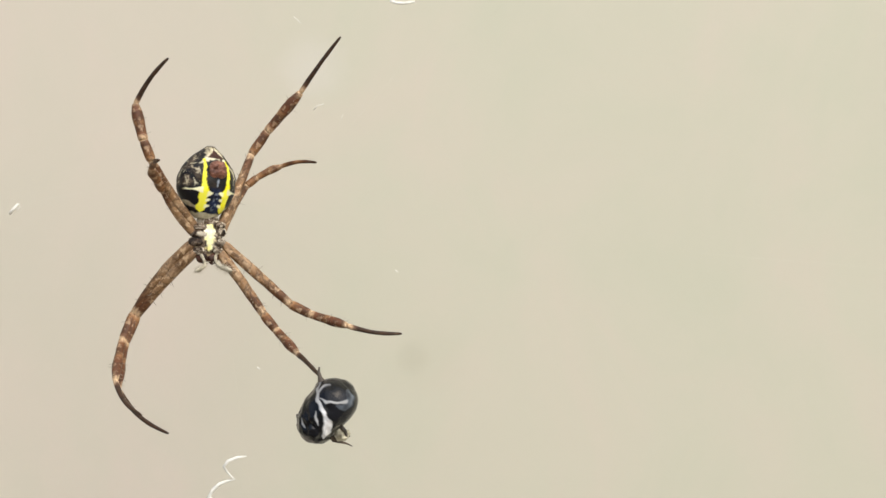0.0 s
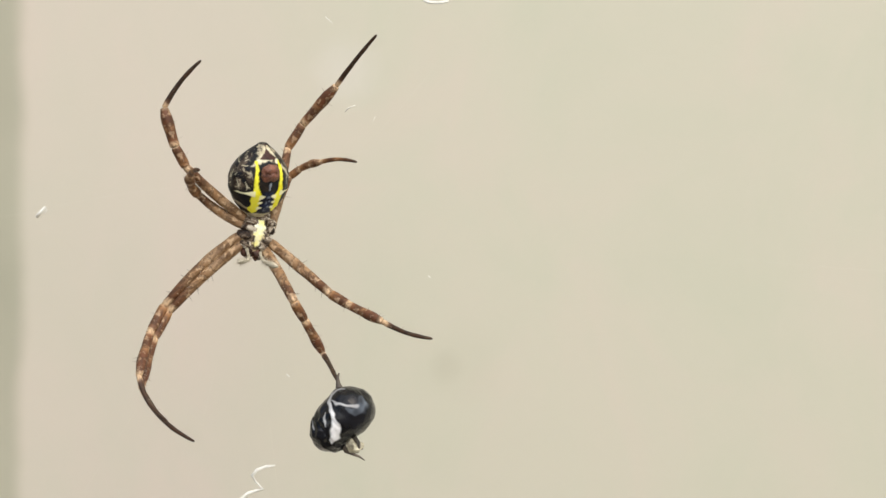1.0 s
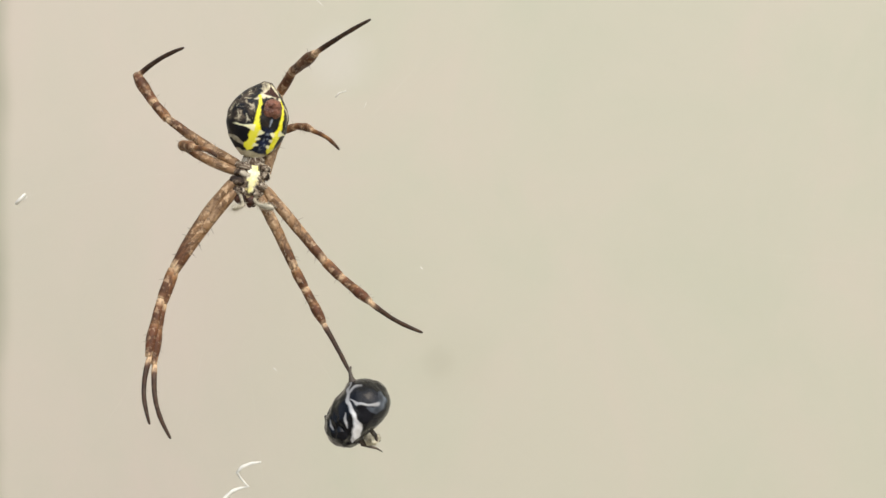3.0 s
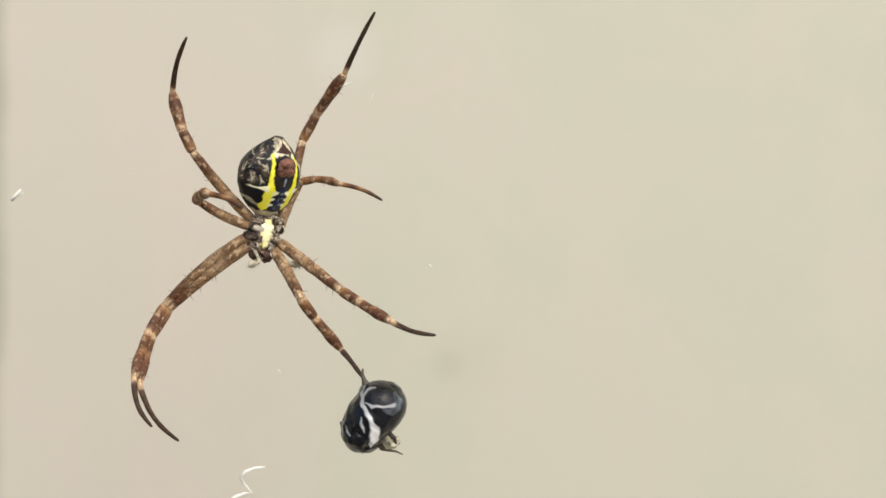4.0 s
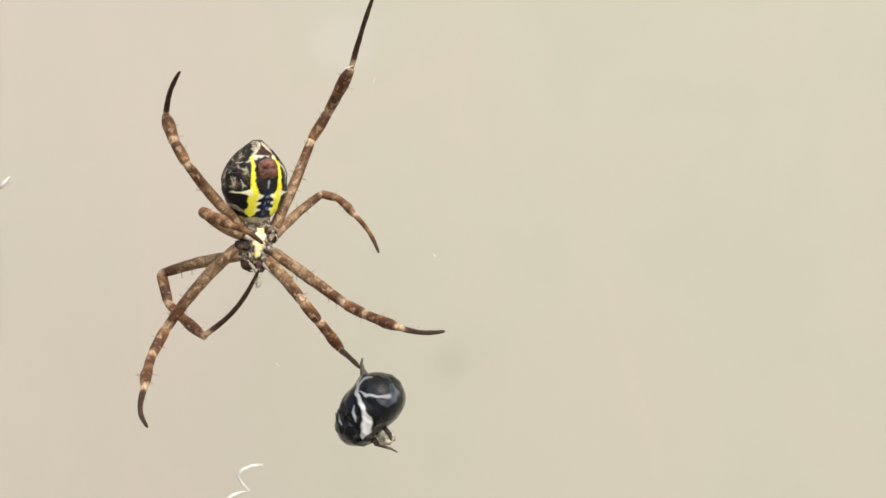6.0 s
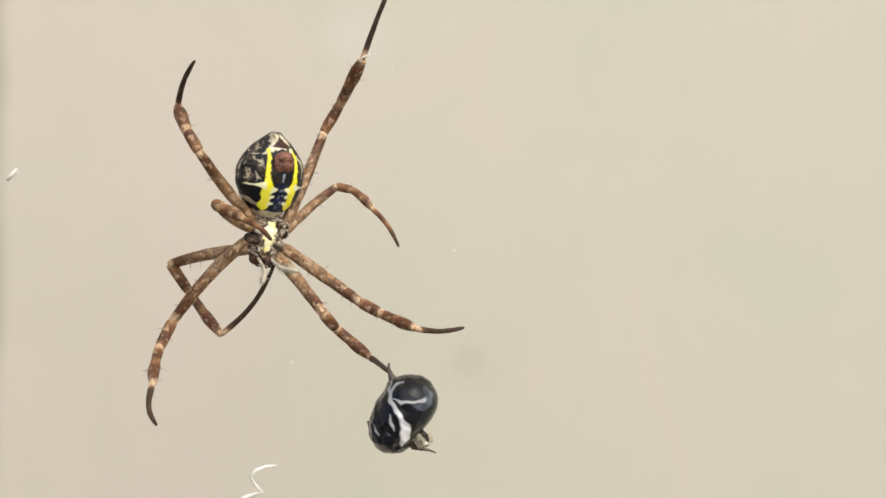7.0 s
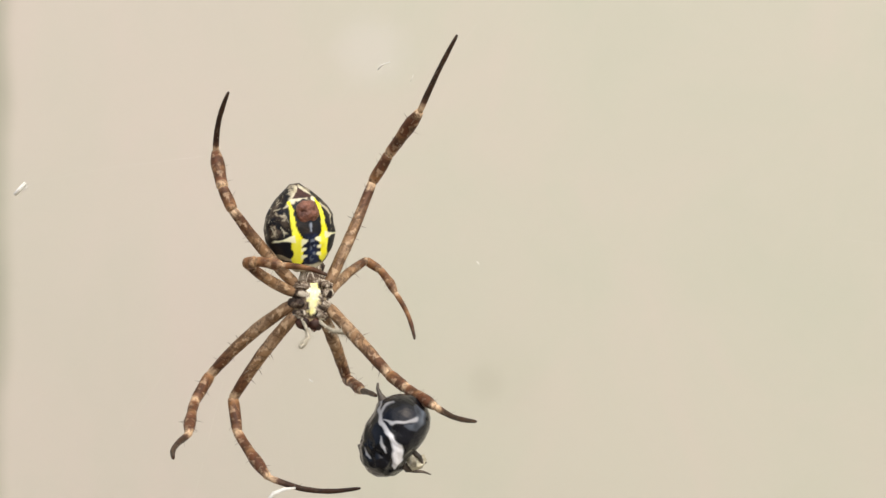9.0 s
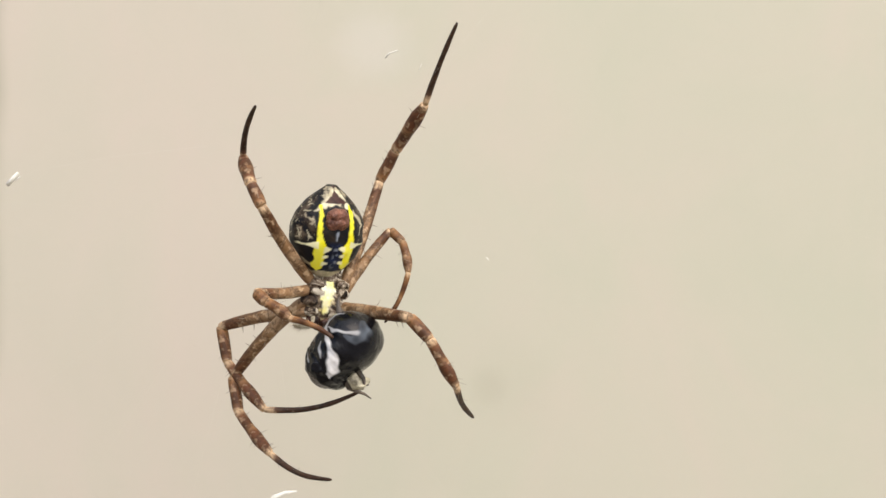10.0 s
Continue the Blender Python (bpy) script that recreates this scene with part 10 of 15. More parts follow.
    walk(legs['L4']['tibia'], [
        (0, mm(1.13, -0.32, 11.54, 15.51, 42.01, 3.94)), (0.1, mm(1.11, -0.32, 11.55, 15.64, 42.02, 4.08)), (0.2, mm(1.10, -0.31, 11.56, 15.56, 42.08, 4.15)),
        (0.3, mm(1.08, -0.31, 11.57, 15.60, 41.94, 4.21)), (0.4, mm(1.11, -0.32, 11.55, 15.57, 42.72, 4.42)), (0.5, mm(1.11, -0.32, 11.55, 15.57, 42.87, 4.48)),
        (0.6, mm(1.07, -0.33, 11.57, 16.52, 42.22, 4.69)), (0.7, mm(1.08, -0.37, 11.56, 18.22, 42.28, 5.38)), (0.8, mm(1.05, -0.48, 11.55, 22.49, 40.85, 6.75)),
        (0.9, mm(0.74, -0.76, 11.60, 31.60, 34.15, 4.01)), (1, mm(0.64, -0.77, 11.63, 28.74, 30.39, -1.82)), (1.1, mm(0.76, -0.65, 11.63, 24.00, 32.76, -0.64)),
        (1.2, mm(0.77, -0.62, 11.63, 24.29, 34.80, 1.53)), (1.3, mm(0.86, -0.55, 11.62, 21.56, 36.69, 3.48)), (1.4, mm(0.82, -0.41, 11.66, 18.81, 34.44, 3.03)),
        (1.5, mm(0.94, -0.34, 11.63, 15.08, 36.41, 3.00)), (1.6, mm(0.96, -0.26, 11.63, 13.75, 37.80, 2.99)), (1.7, mm(1.16, -0.23, 11.53, 11.94, 45.04, 3.63)),
        (1.8, mm(1.31, -0.25, 11.44, 12.94, 52.03, 5.03)), (1.9, mm(1.42, -0.20, 11.37, 11.79, 56.91, 5.27)), (2, mm(1.44, -0.16, 11.35, 10.20, 58.29, 4.71)),
        (2.1, mm(1.23, -0.26, 11.49, 14.80, 50.41, 5.45)), (2.2, mm(1.17, -0.36, 11.51, 17.83, 44.30, 6.10)), (3.3, mm(0.09, -0.79, 11.71, 31.44, 1.78, 6.45)),
        (3.4, mm(0.71, -0.99, 11.52, 38.53, 17.56, 9.50)), (3.5, mm(1.24, -0.72, 11.37, 37.65, 43.16, 14.99)), (3.6, mm(0.87, -0.34, 11.66, 22.77, 38.43, 4.55)),
        (3.7, mm(1.53, -0.27, 11.27, 16.60, 59.77, 7.78)), (3.8, mm(1.29, -0.30, 11.45, 18.02, 50.99, 6.68)), (3.9, mm(1.21, -0.36, 11.49, 18.02, 42.57, 5.61)),
        (4, mm(0.97, -0.52, 11.58, 23.98, 35.16, 6.11)), (4.1, mm(2.02, -0.59, 10.57, 12.49, 41.98, 3.51)), (4.2, mm(1.25, -0.43, 11.45, 19.03, 42.24, 6.24)),
        (4.3, mm(1.41, -0.36, 11.35, 16.57, 47.64, 6.33)), (4.4, mm(1.25, -0.30, 11.47, 16.61, 48.19, 6.23)), (4.5, mm(1.37, -0.27, 11.40, 15.26, 53.16, 6.52)),
        (4.6, mm(1.40, -0.24, 11.37, 14.56, 55.98, 6.61)), (4.7, mm(1.60, -0.28, 11.21, 16.73, 62.13, 8.97)), (4.8, mm(1.37, -0.28, 11.40, 18.38, 57.88, 8.56)),
        (4.9, mm(1.22, -0.29, 11.49, 19.38, 53.83, 7.73)), (5, mm(1.68, -0.17, 11.15, 14.53, 67.64, 8.90)), (5.1, mm(1.49, -0.22, 11.31, 18.72, 63.98, 10.66)),
        (5.2, mm(1.61, -0.25, 11.20, 23.34, 68.04, 15.28)), (5.3, mm(1.75, -0.29, 11.05, 30.39, 70.74, 21.79)), (5.4, mm(1.25, -0.37, 11.46, 30.88, 62.62, 19.48)),
        (5.5, mm(1.79, -0.29, 11.01, 35.05, 71.80, 26.34)), (5.6, mm(1.84, -0.19, 10.96, 25.04, 74.89, 19.21)), (5.7, mm(1.75, -0.27, 11.05, 29.51, 70.02, 21.20)),
        (6.8, mm(1.88, -0.06, 10.92, 14.58, 77.44, 12.27)), (6.9, mm(1.88, -0.10, 10.91, 18.55, 77.37, 15.53)), (7, mm(1.86, -0.07, 10.94, 15.63, 77.24, 12.93)),
        (7.1, mm(1.85, -0.10, 10.96, 18.03, 75.69, 14.49)), (7.2, mm(1.86, -0.08, 10.95, 17.11, 72.34, 12.95)), (7.3, mm(1.96, -0.07, 10.80, 16.99, 68.51, 11.95)),
        (7.4, mm(1.75, -0.09, 11.07, 14.55, 63.17, 9.38)), (7.5, mm(1.57, -0.22, 11.24, 18.79, 60.63, 11.76)), (7.6, mm(2.23, 0.11, 10.27, 46.81, 92.60, 48.47)),
        (7.7, mm(2.07, 0.08, 10.63, -62.00, 88.28, -60.71)), (7.8, mm(2.03, 0.07, 10.70, -51.10, 88.12, -49.85)), (7.9, mm(1.92, -0.01, 10.86, 5.33, 87.46, 5.13)),
        (8, mm(2.08, 0.09, 10.62, 86.85, 91.76, 88.39)), (8.1, mm(1.45, -0.11, 11.35, 16.41, 73.69, 12.21)), (8.2, mm(1.98, -0.13, 10.77, 36.80, 82.93, 32.17)),
        (8.3, mm(1.79, -0.15, 11.02, 26.52, 78.57, 21.42)), (8.4, mm(2.05, -0.08, 10.66, 31.42, 82.85, 28.02)), (8.5, mm(1.91, -0.14, 10.87, 29.94, 78.88, 25.36)),
        (8.6, mm(1.13, -0.45, 11.51, 33.12, 54.29, 15.60)), (8.7, mm(1.30, -0.68, 11.34, 34.22, 51.07, 12.49)), (8.8, mm(0.88, -0.62, 11.59, 34.91, 33.15, 4.06)),
        (8.9, mm(1.05, -0.56, 11.53, 32.69, 43.70, 12.22)), (9, mm(1.29, -0.51, 11.40, 30.38, 47.55, 15.18)), (9.1, mm(1.59, -0.52, 11.15, 43.49, 57.47, 28.48)),
        (9.2, mm(2.00, -0.11, 10.74, 47.06, 83.58, 43.20)), (9.3, mm(1.99, -0.26, 10.74, 68.40, 80.28, 60.18)), (9.4, mm(2.09, -0.12, 10.59, 108.78, 84.92, 104.70)),
        (9.5, mm(1.98, -0.22, 10.77, 56.93, 81.02, 50.28)), (9.6, mm(2.20, -0.17, 10.36, 45.55, 79.97, 39.24)), (9.7, mm(1.85, -0.24, 10.95, 37.13, 74.25, 29.62)),
        (9.8, mm(2.19, -0.16, 10.37, 42.73, 79.57, 36.71)), (9.9, mm(1.92, -0.16, 10.86, 36.29, 78.98, 30.94)), (10, mm(1.98, -0.10, 10.78, 36.81, 82.86, 33.23)),
    ])
    walk(legs['L4']['metatarsus'], [
        (0, mm(4.00, -1.29, 14.64, 60.74, 22.43, -16.20)), (0.1, mm(3.98, -1.28, 14.65, 61.08, 22.58, -15.07)), (0.2, mm(3.97, -1.27, 14.65, 61.32, 22.74, -14.02)),
        (0.3, mm(3.95, -1.26, 14.67, 61.48, 22.82, -13.00)), (0.4, mm(4.02, -1.26, 14.62, 62.27, 23.26, -12.58)), (0.5, mm(4.03, -1.26, 14.60, 62.62, 23.46, -12.12)),
        (0.6, mm(3.95, -1.33, 14.65, 62.90, 23.17, -11.76)), (0.7, mm(3.96, -1.46, 14.60, 63.98, 22.77, -11.93)), (0.8, mm(3.84, -1.82, 14.58, 65.62, 21.59, -11.22)),
        (0.9, mm(2.97, -2.88, 14.65, 79.43, 26.92, -11.49)), (1, mm(2.49, -2.92, 14.90, 79.29, 31.82, -12.18)), (1.1, mm(2.88, -2.44, 14.96, 63.59, 28.94, -13.92)),
        (1.2, mm(3.07, -2.34, 14.87, 56.33, 23.87, -15.64)), (1.3, mm(3.36, -1.99, 14.85, 57.93, 20.53, -16.81)), (1.4, mm(3.21, -1.68, 15.04, 57.45, 17.29, -17.37)),
        (1.5, mm(3.48, -1.34, 14.99, 57.89, 16.74, -18.69)), (1.6, mm(3.58, -1.15, 14.96, 54.90, 16.30, -18.02)), (1.7, mm(4.21, -0.93, 14.53, 50.23, 16.99, -19.25)),
        (1.8, mm(4.71, -0.92, 14.03, 45.57, 17.55, -20.43)), (1.9, mm(5.04, -0.76, 13.68, 39.52, 17.07, -19.96)), (2, mm(5.12, -0.63, 13.59, 36.29, 16.57, -19.06)),
        (2.1, mm(4.55, -1.05, 14.16, 41.56, 14.55, -19.81)), (2.2, mm(4.17, -1.37, 14.46, 50.28, 11.94, -21.59)), (3.3, mm(0.46, -3.03, 15.40, 130.28, 3.16, -14.09)),
        (3.4, mm(2.16, -3.48, 14.75, 126.63, 18.55, -16.79)), (3.5, mm(4.19, -2.67, 13.87, 94.16, 27.65, -23.82)), (3.6, mm(3.48, -1.81, 14.78, 49.47, 17.27, -16.31)),
        (3.7, mm(5.25, -1.01, 13.36, 32.86, 16.50, -18.70)), (3.8, mm(4.62, -1.26, 14.04, 37.46, 12.90, -19.25)), (3.9, mm(4.12, -1.42, 14.52, 44.95, 6.43, -23.54)),
        (4, mm(3.42, -2.03, 14.81, 54.74, 5.37, -27.15)), (4.1, mm(4.90, -1.36, 13.71, 51.33, 7.30, -31.09)), (4.2, mm(4.14, -1.53, 14.48, 49.74, 5.34, -27.63)),
        (4.3, mm(4.60, -1.25, 14.14, 46.34, 6.02, -27.76)), (4.4, mm(4.46, -1.20, 14.24, 43.13, 6.72, -25.28)), (4.5, mm(4.82, -1.02, 13.90, 39.53, 7.94, -24.37)),
        (4.6, mm(4.98, -0.92, 13.72, 35.93, 9.55, -21.99)), (4.7, mm(5.41, -0.94, 13.15, 34.12, 12.45, -21.47)), (4.8, mm(5.01, -1.11, 13.58, 32.95, 14.46, -17.77)),
        (4.9, mm(4.68, -1.27, 13.90, 32.46, 16.02, -15.26)), (5, mm(5.67, -0.64, 12.74, 26.83, 16.55, -15.35)), (5.1, mm(5.36, -0.91, 13.11, 30.96, 15.16, -17.15)),
        (5.2, mm(5.62, -0.93, 12.69, 36.53, 12.49, -23.71)), (5.3, mm(5.84, -1.02, 12.28, 43.62, 10.79, -32.81)), (5.4, mm(5.11, -1.36, 13.17, 53.96, 10.83, -38.17)),
        (5.5, mm(5.91, -1.02, 12.11, 51.85, 11.82, -42.99)), (5.6, mm(6.02, -0.67, 11.98, 47.46, 13.82, -39.92)), (5.7, mm(5.83, -0.98, 12.34, 52.61, 10.79, -46.46)),
        (6.8, mm(6.11, -0.26, 11.84, 51.83, 6.98, -42.91)), (6.9, mm(6.11, -0.35, 11.81, 52.39, 8.88, -43.60)), (7, mm(6.09, -0.30, 11.87, 51.90, 10.49, -43.47)),
        (7.1, mm(6.05, -0.40, 11.98, 54.75, 13.18, -46.16)), (7.2, mm(5.99, -0.44, 12.20, 57.69, 14.56, -48.32)), (7.3, mm(6.00, -0.51, 12.32, 61.04, 16.45, -51.21)),
        (7.4, mm(5.62, -0.56, 12.97, 64.68, 15.77, -51.09)), (7.5, mm(5.35, -0.86, 13.25, 69.25, 18.33, -52.73)), (7.6, mm(6.56, 0.23, 10.13, 34.54, 3.85, -35.03)),
        (7.7, mm(6.40, 0.18, 10.69, 35.25, 3.18, -34.22)), (7.8, mm(6.36, 0.17, 10.79, 35.07, 3.34, -33.94)), (7.9, mm(6.25, -0.03, 11.06, 37.19, 4.22, -35.35)),
        (8, mm(6.40, 0.20, 10.61, 34.32, 3.92, -34.05)), (8.1, mm(5.60, -0.46, 12.52, 34.75, 5.54, -28.86)), (8.2, mm(6.28, -0.50, 11.20, 31.06, 9.74, -32.14)),
        (8.3, mm(6.04, -0.56, 11.79, 32.73, 7.20, -30.81)), (8.4, mm(6.35, -0.35, 11.12, 31.72, 3.21, -30.07)), (8.5, mm(6.16, -0.51, 11.60, 34.41, 0.93, -29.84)),
        (8.6, mm(4.60, -1.93, 13.63, 49.79, 14.74, -27.23)), (8.7, mm(4.55, -2.46, 13.59, 57.32, 24.77, -23.19)), (8.8, mm(3.00, -2.95, 14.56, 58.32, 19.73, -16.52)),
        (8.9, mm(4.01, -2.31, 14.16, 56.07, 12.02, -24.34)), (9, mm(4.52, -1.90, 13.92, 52.54, 1.69, -28.65)), (9.1, mm(5.34, -1.88, 12.84, 67.55, 11.09, -47.72)),
        (9.2, mm(6.31, -0.41, 11.07, 42.20, 5.87, -39.33)), (9.3, mm(6.27, -0.90, 11.01, 37.62, 9.26, -33.88)), (9.4, mm(6.41, -0.42, 10.47, 31.78, 3.38, -30.01)),
        (9.5, mm(6.26, -0.74, 11.14, 35.04, 3.06, -33.63)), (9.6, mm(6.46, -0.68, 10.88, 37.08, 2.50, -36.17)), (9.7, mm(6.03, -0.87, 11.88, 42.10, 1.51, -36.38)),
        (9.8, mm(6.45, -0.65, 10.95, 39.84, 2.94, -38.05)), (9.9, mm(6.18, -0.60, 11.53, 41.23, 3.21, -37.57)), (10, mm(6.28, -0.38, 11.21, 40.43, 4.25, -38.27)),
    ])
    walk(legs['R1']['leg'], [
        (0, mm(1.35, -0.10, -3.60, 140.45, 3.56, 61.82)), (0.1, mm(1.35, -0.10, -3.60, 139.61, 4.01, 61.74)), (0.2, mm(1.35, -0.10, -3.60, 140.27, 3.73, 62.40)),
        (0.3, mm(1.35, -0.10, -3.60, 139.83, 4.05, 62.37)), (0.4, mm(1.35, -0.10, -3.60, 139.59, 4.28, 62.35)), (0.5, mm(1.35, -0.10, -3.60, 139.77, 4.45, 62.30)),
        (0.6, mm(1.35, -0.10, -3.60, 139.71, 4.58, 62.16)), (0.7, mm(1.35, -0.10, -3.60, 139.02, 5.11, 61.43)), (0.8, mm(1.35, -0.10, -3.60, 138.02, 6.81, 59.32)),
        (0.9, mm(1.35, -0.10, -3.60, 136.60, 20.33, 44.85)), (1, mm(1.35, -0.10, -3.60, 123.49, 22.40, 30.91)), (1.1, mm(1.35, -0.10, -3.60, 123.49, 18.91, 37.79)),
        (1.2, mm(1.35, -0.10, -3.60, 127.31, 12.69, 50.61)), (1.3, mm(1.35, -0.10, -3.60, 129.73, 12.35, 52.27)), (1.4, mm(1.35, -0.10, -3.60, 130.76, 12.62, 52.47)),
        (1.5, mm(1.35, -0.10, -3.60, 130.91, 12.31, 52.88)), (1.6, mm(1.35, -0.10, -3.60, 130.70, 9.87, 55.51)), (1.7, mm(1.35, -0.10, -3.60, 134.32, 7.55, 59.28)),
        (1.8, mm(1.35, -0.10, -3.60, 137.62, 4.53, 63.01)), (1.9, mm(1.35, -0.10, -3.60, 141.12, 1.89, 65.77)), (2, mm(1.35, -0.10, -3.60, 136.72, 2.06, 65.41)),
        (2.1, mm(1.35, -0.10, -3.60, 138.57, 1.96, 65.41)), (2.2, mm(1.35, -0.10, -3.60, 137.48, 2.86, 64.08)), (3.3, mm(1.35, -0.10, -3.60, 139.77, 1.22, 63.06)),
        (3.4, mm(1.35, -0.10, -3.60, 138.04, 1.96, 63.32)), (3.5, mm(1.35, -0.10, -3.60, 143.71, 10.30, 58.57)), (3.6, mm(1.35, -0.10, -3.60, 134.19, 13.70, 52.17)),
        (3.7, mm(1.35, -0.10, -3.60, 129.90, 10.15, 53.50)), (3.8, mm(1.35, -0.10, -3.60, 123.03, 14.42, 43.86)), (3.9, mm(1.35, -0.10, -3.60, 117.38, 18.41, 33.01)),
        (4, mm(1.35, -0.10, -3.60, 122.68, 28.33, 27.61)), (4.1, mm(1.35, -0.10, -3.60, 119.62, 18.74, 34.70)), (4.2, mm(1.35, -0.10, -3.60, 117.90, 17.81, 34.44)),
        (4.3, mm(1.35, -0.10, -3.60, 121.32, 18.86, 36.89)), (4.4, mm(1.35, -0.10, -3.60, 121.74, 15.19, 42.28)), (4.5, mm(1.35, -0.10, -3.60, 125.52, 16.22, 44.02)),
        (4.6, mm(1.35, -0.10, -3.60, 124.99, 14.76, 45.34)), (4.7, mm(1.35, -0.10, -3.60, 127.72, 15.28, 46.36)), (4.8, mm(1.35, -0.10, -3.60, 130.58, 20.26, 42.97)),
        (4.9, mm(1.35, -0.10, -3.60, 133.41, 22.96, 42.41)), (5, mm(1.35, -0.10, -3.60, 126.46, 18.02, 42.03)), (5.1, mm(1.35, -0.10, -3.60, 126.28, 21.77, 38.08)),
        (5.2, mm(1.35, -0.10, -3.60, 122.86, 21.25, 35.93)), (5.3, mm(1.35, -0.10, -3.60, 120.30, 22.21, 32.71)), (5.4, mm(1.35, -0.10, -3.60, 137.27, 42.89, 33.76)),
        (5.5, mm(1.35, -0.10, -3.60, 114.51, 23.88, 24.46)), (5.6, mm(1.35, -0.10, -3.60, 116.39, 24.40, 25.61)), (5.7, mm(1.35, -0.10, -3.60, 114.34, 24.74, 21.34)),
        (6.8, mm(1.35, -0.10, -3.60, 118.23, 15.73, 38.61)), (6.9, mm(1.35, -0.10, -3.60, 120.32, 16.50, 39.20)), (7, mm(1.35, -0.10, -3.60, 119.51, 15.83, 38.37)),
        (7.1, mm(1.35, -0.10, -3.60, 117.76, 16.27, 34.60)), (7.2, mm(1.35, -0.10, -3.60, 111.40, 14.64, 28.18)), (7.3, mm(1.35, -0.10, -3.60, 105.28, 11.28, 23.84)),
        (7.4, mm(1.35, -0.10, -3.60, 99.76, 8.84, 16.42)), (7.5, mm(1.35, -0.10, -3.60, 102.66, 13.10, 12.36)), (7.6, mm(1.35, -0.10, -3.60, 109.70, 8.59, 36.51)),
        (7.7, mm(1.35, -0.10, -3.60, 113.15, 11.08, 38.30)), (7.8, mm(1.35, -0.10, -3.60, 117.19, 13.21, 42.08)), (7.9, mm(1.35, -0.10, -3.60, 124.79, 16.98, 45.98)),
        (8, mm(1.35, -0.10, -3.60, 124.21, 15.07, 49.01)), (8.1, mm(1.35, -0.10, -3.60, 124.51, 24.18, 39.04)), (8.2, mm(1.35, -0.10, -3.60, 118.10, 24.65, 31.31)),
        (8.3, mm(1.35, -0.10, -3.60, 117.30, 28.37, 25.85)), (8.4, mm(1.35, -0.10, -3.60, 117.36, 24.34, 29.18)), (8.5, mm(1.35, -0.10, -3.60, 118.18, 27.01, 27.06)),
        (8.6, mm(1.35, -0.10, -3.60, 133.49, 47.40, 29.55)), (8.7, mm(1.35, -0.10, -3.60, 131.11, 40.08, 30.94)), (8.8, mm(1.35, -0.10, -3.60, 154.44, 25.49, 56.23)),
        (8.9, mm(1.35, -0.10, -3.60, 169.17, -21.56, 72.82)), (9, mm(1.35, -0.10, -3.60, -27.30, -140.61, -92.57)), (9.1, mm(1.35, -0.10, -3.60, 137.74, -60.22, 104.97)),
        (9.2, mm(1.35, -0.10, -3.60, 144.64, -62.72, 102.19)), (9.3, mm(1.35, -0.10, -3.60, 156.75, -72.94, 92.28)), (9.4, mm(1.35, -0.10, -3.60, 113.62, -56.82, 132.36)),
        (9.5, mm(1.35, -0.10, -3.60, 112.40, -66.41, 137.03)), (9.6, mm(1.35, -0.10, -3.60, -32.81, -103.06, -77.07)), (9.7, mm(1.35, -0.10, -3.60, 161.05, -76.28, 88.39)),
        (9.8, mm(1.35, -0.10, -3.60, -53.81, -109.02, -58.41)), (9.9, mm(1.35, -0.10, -3.60, -65.56, -119.35, -48.62)), (10, mm(1.35, -0.10, -3.60, 97.51, -32.10, 144.72)),
    ])
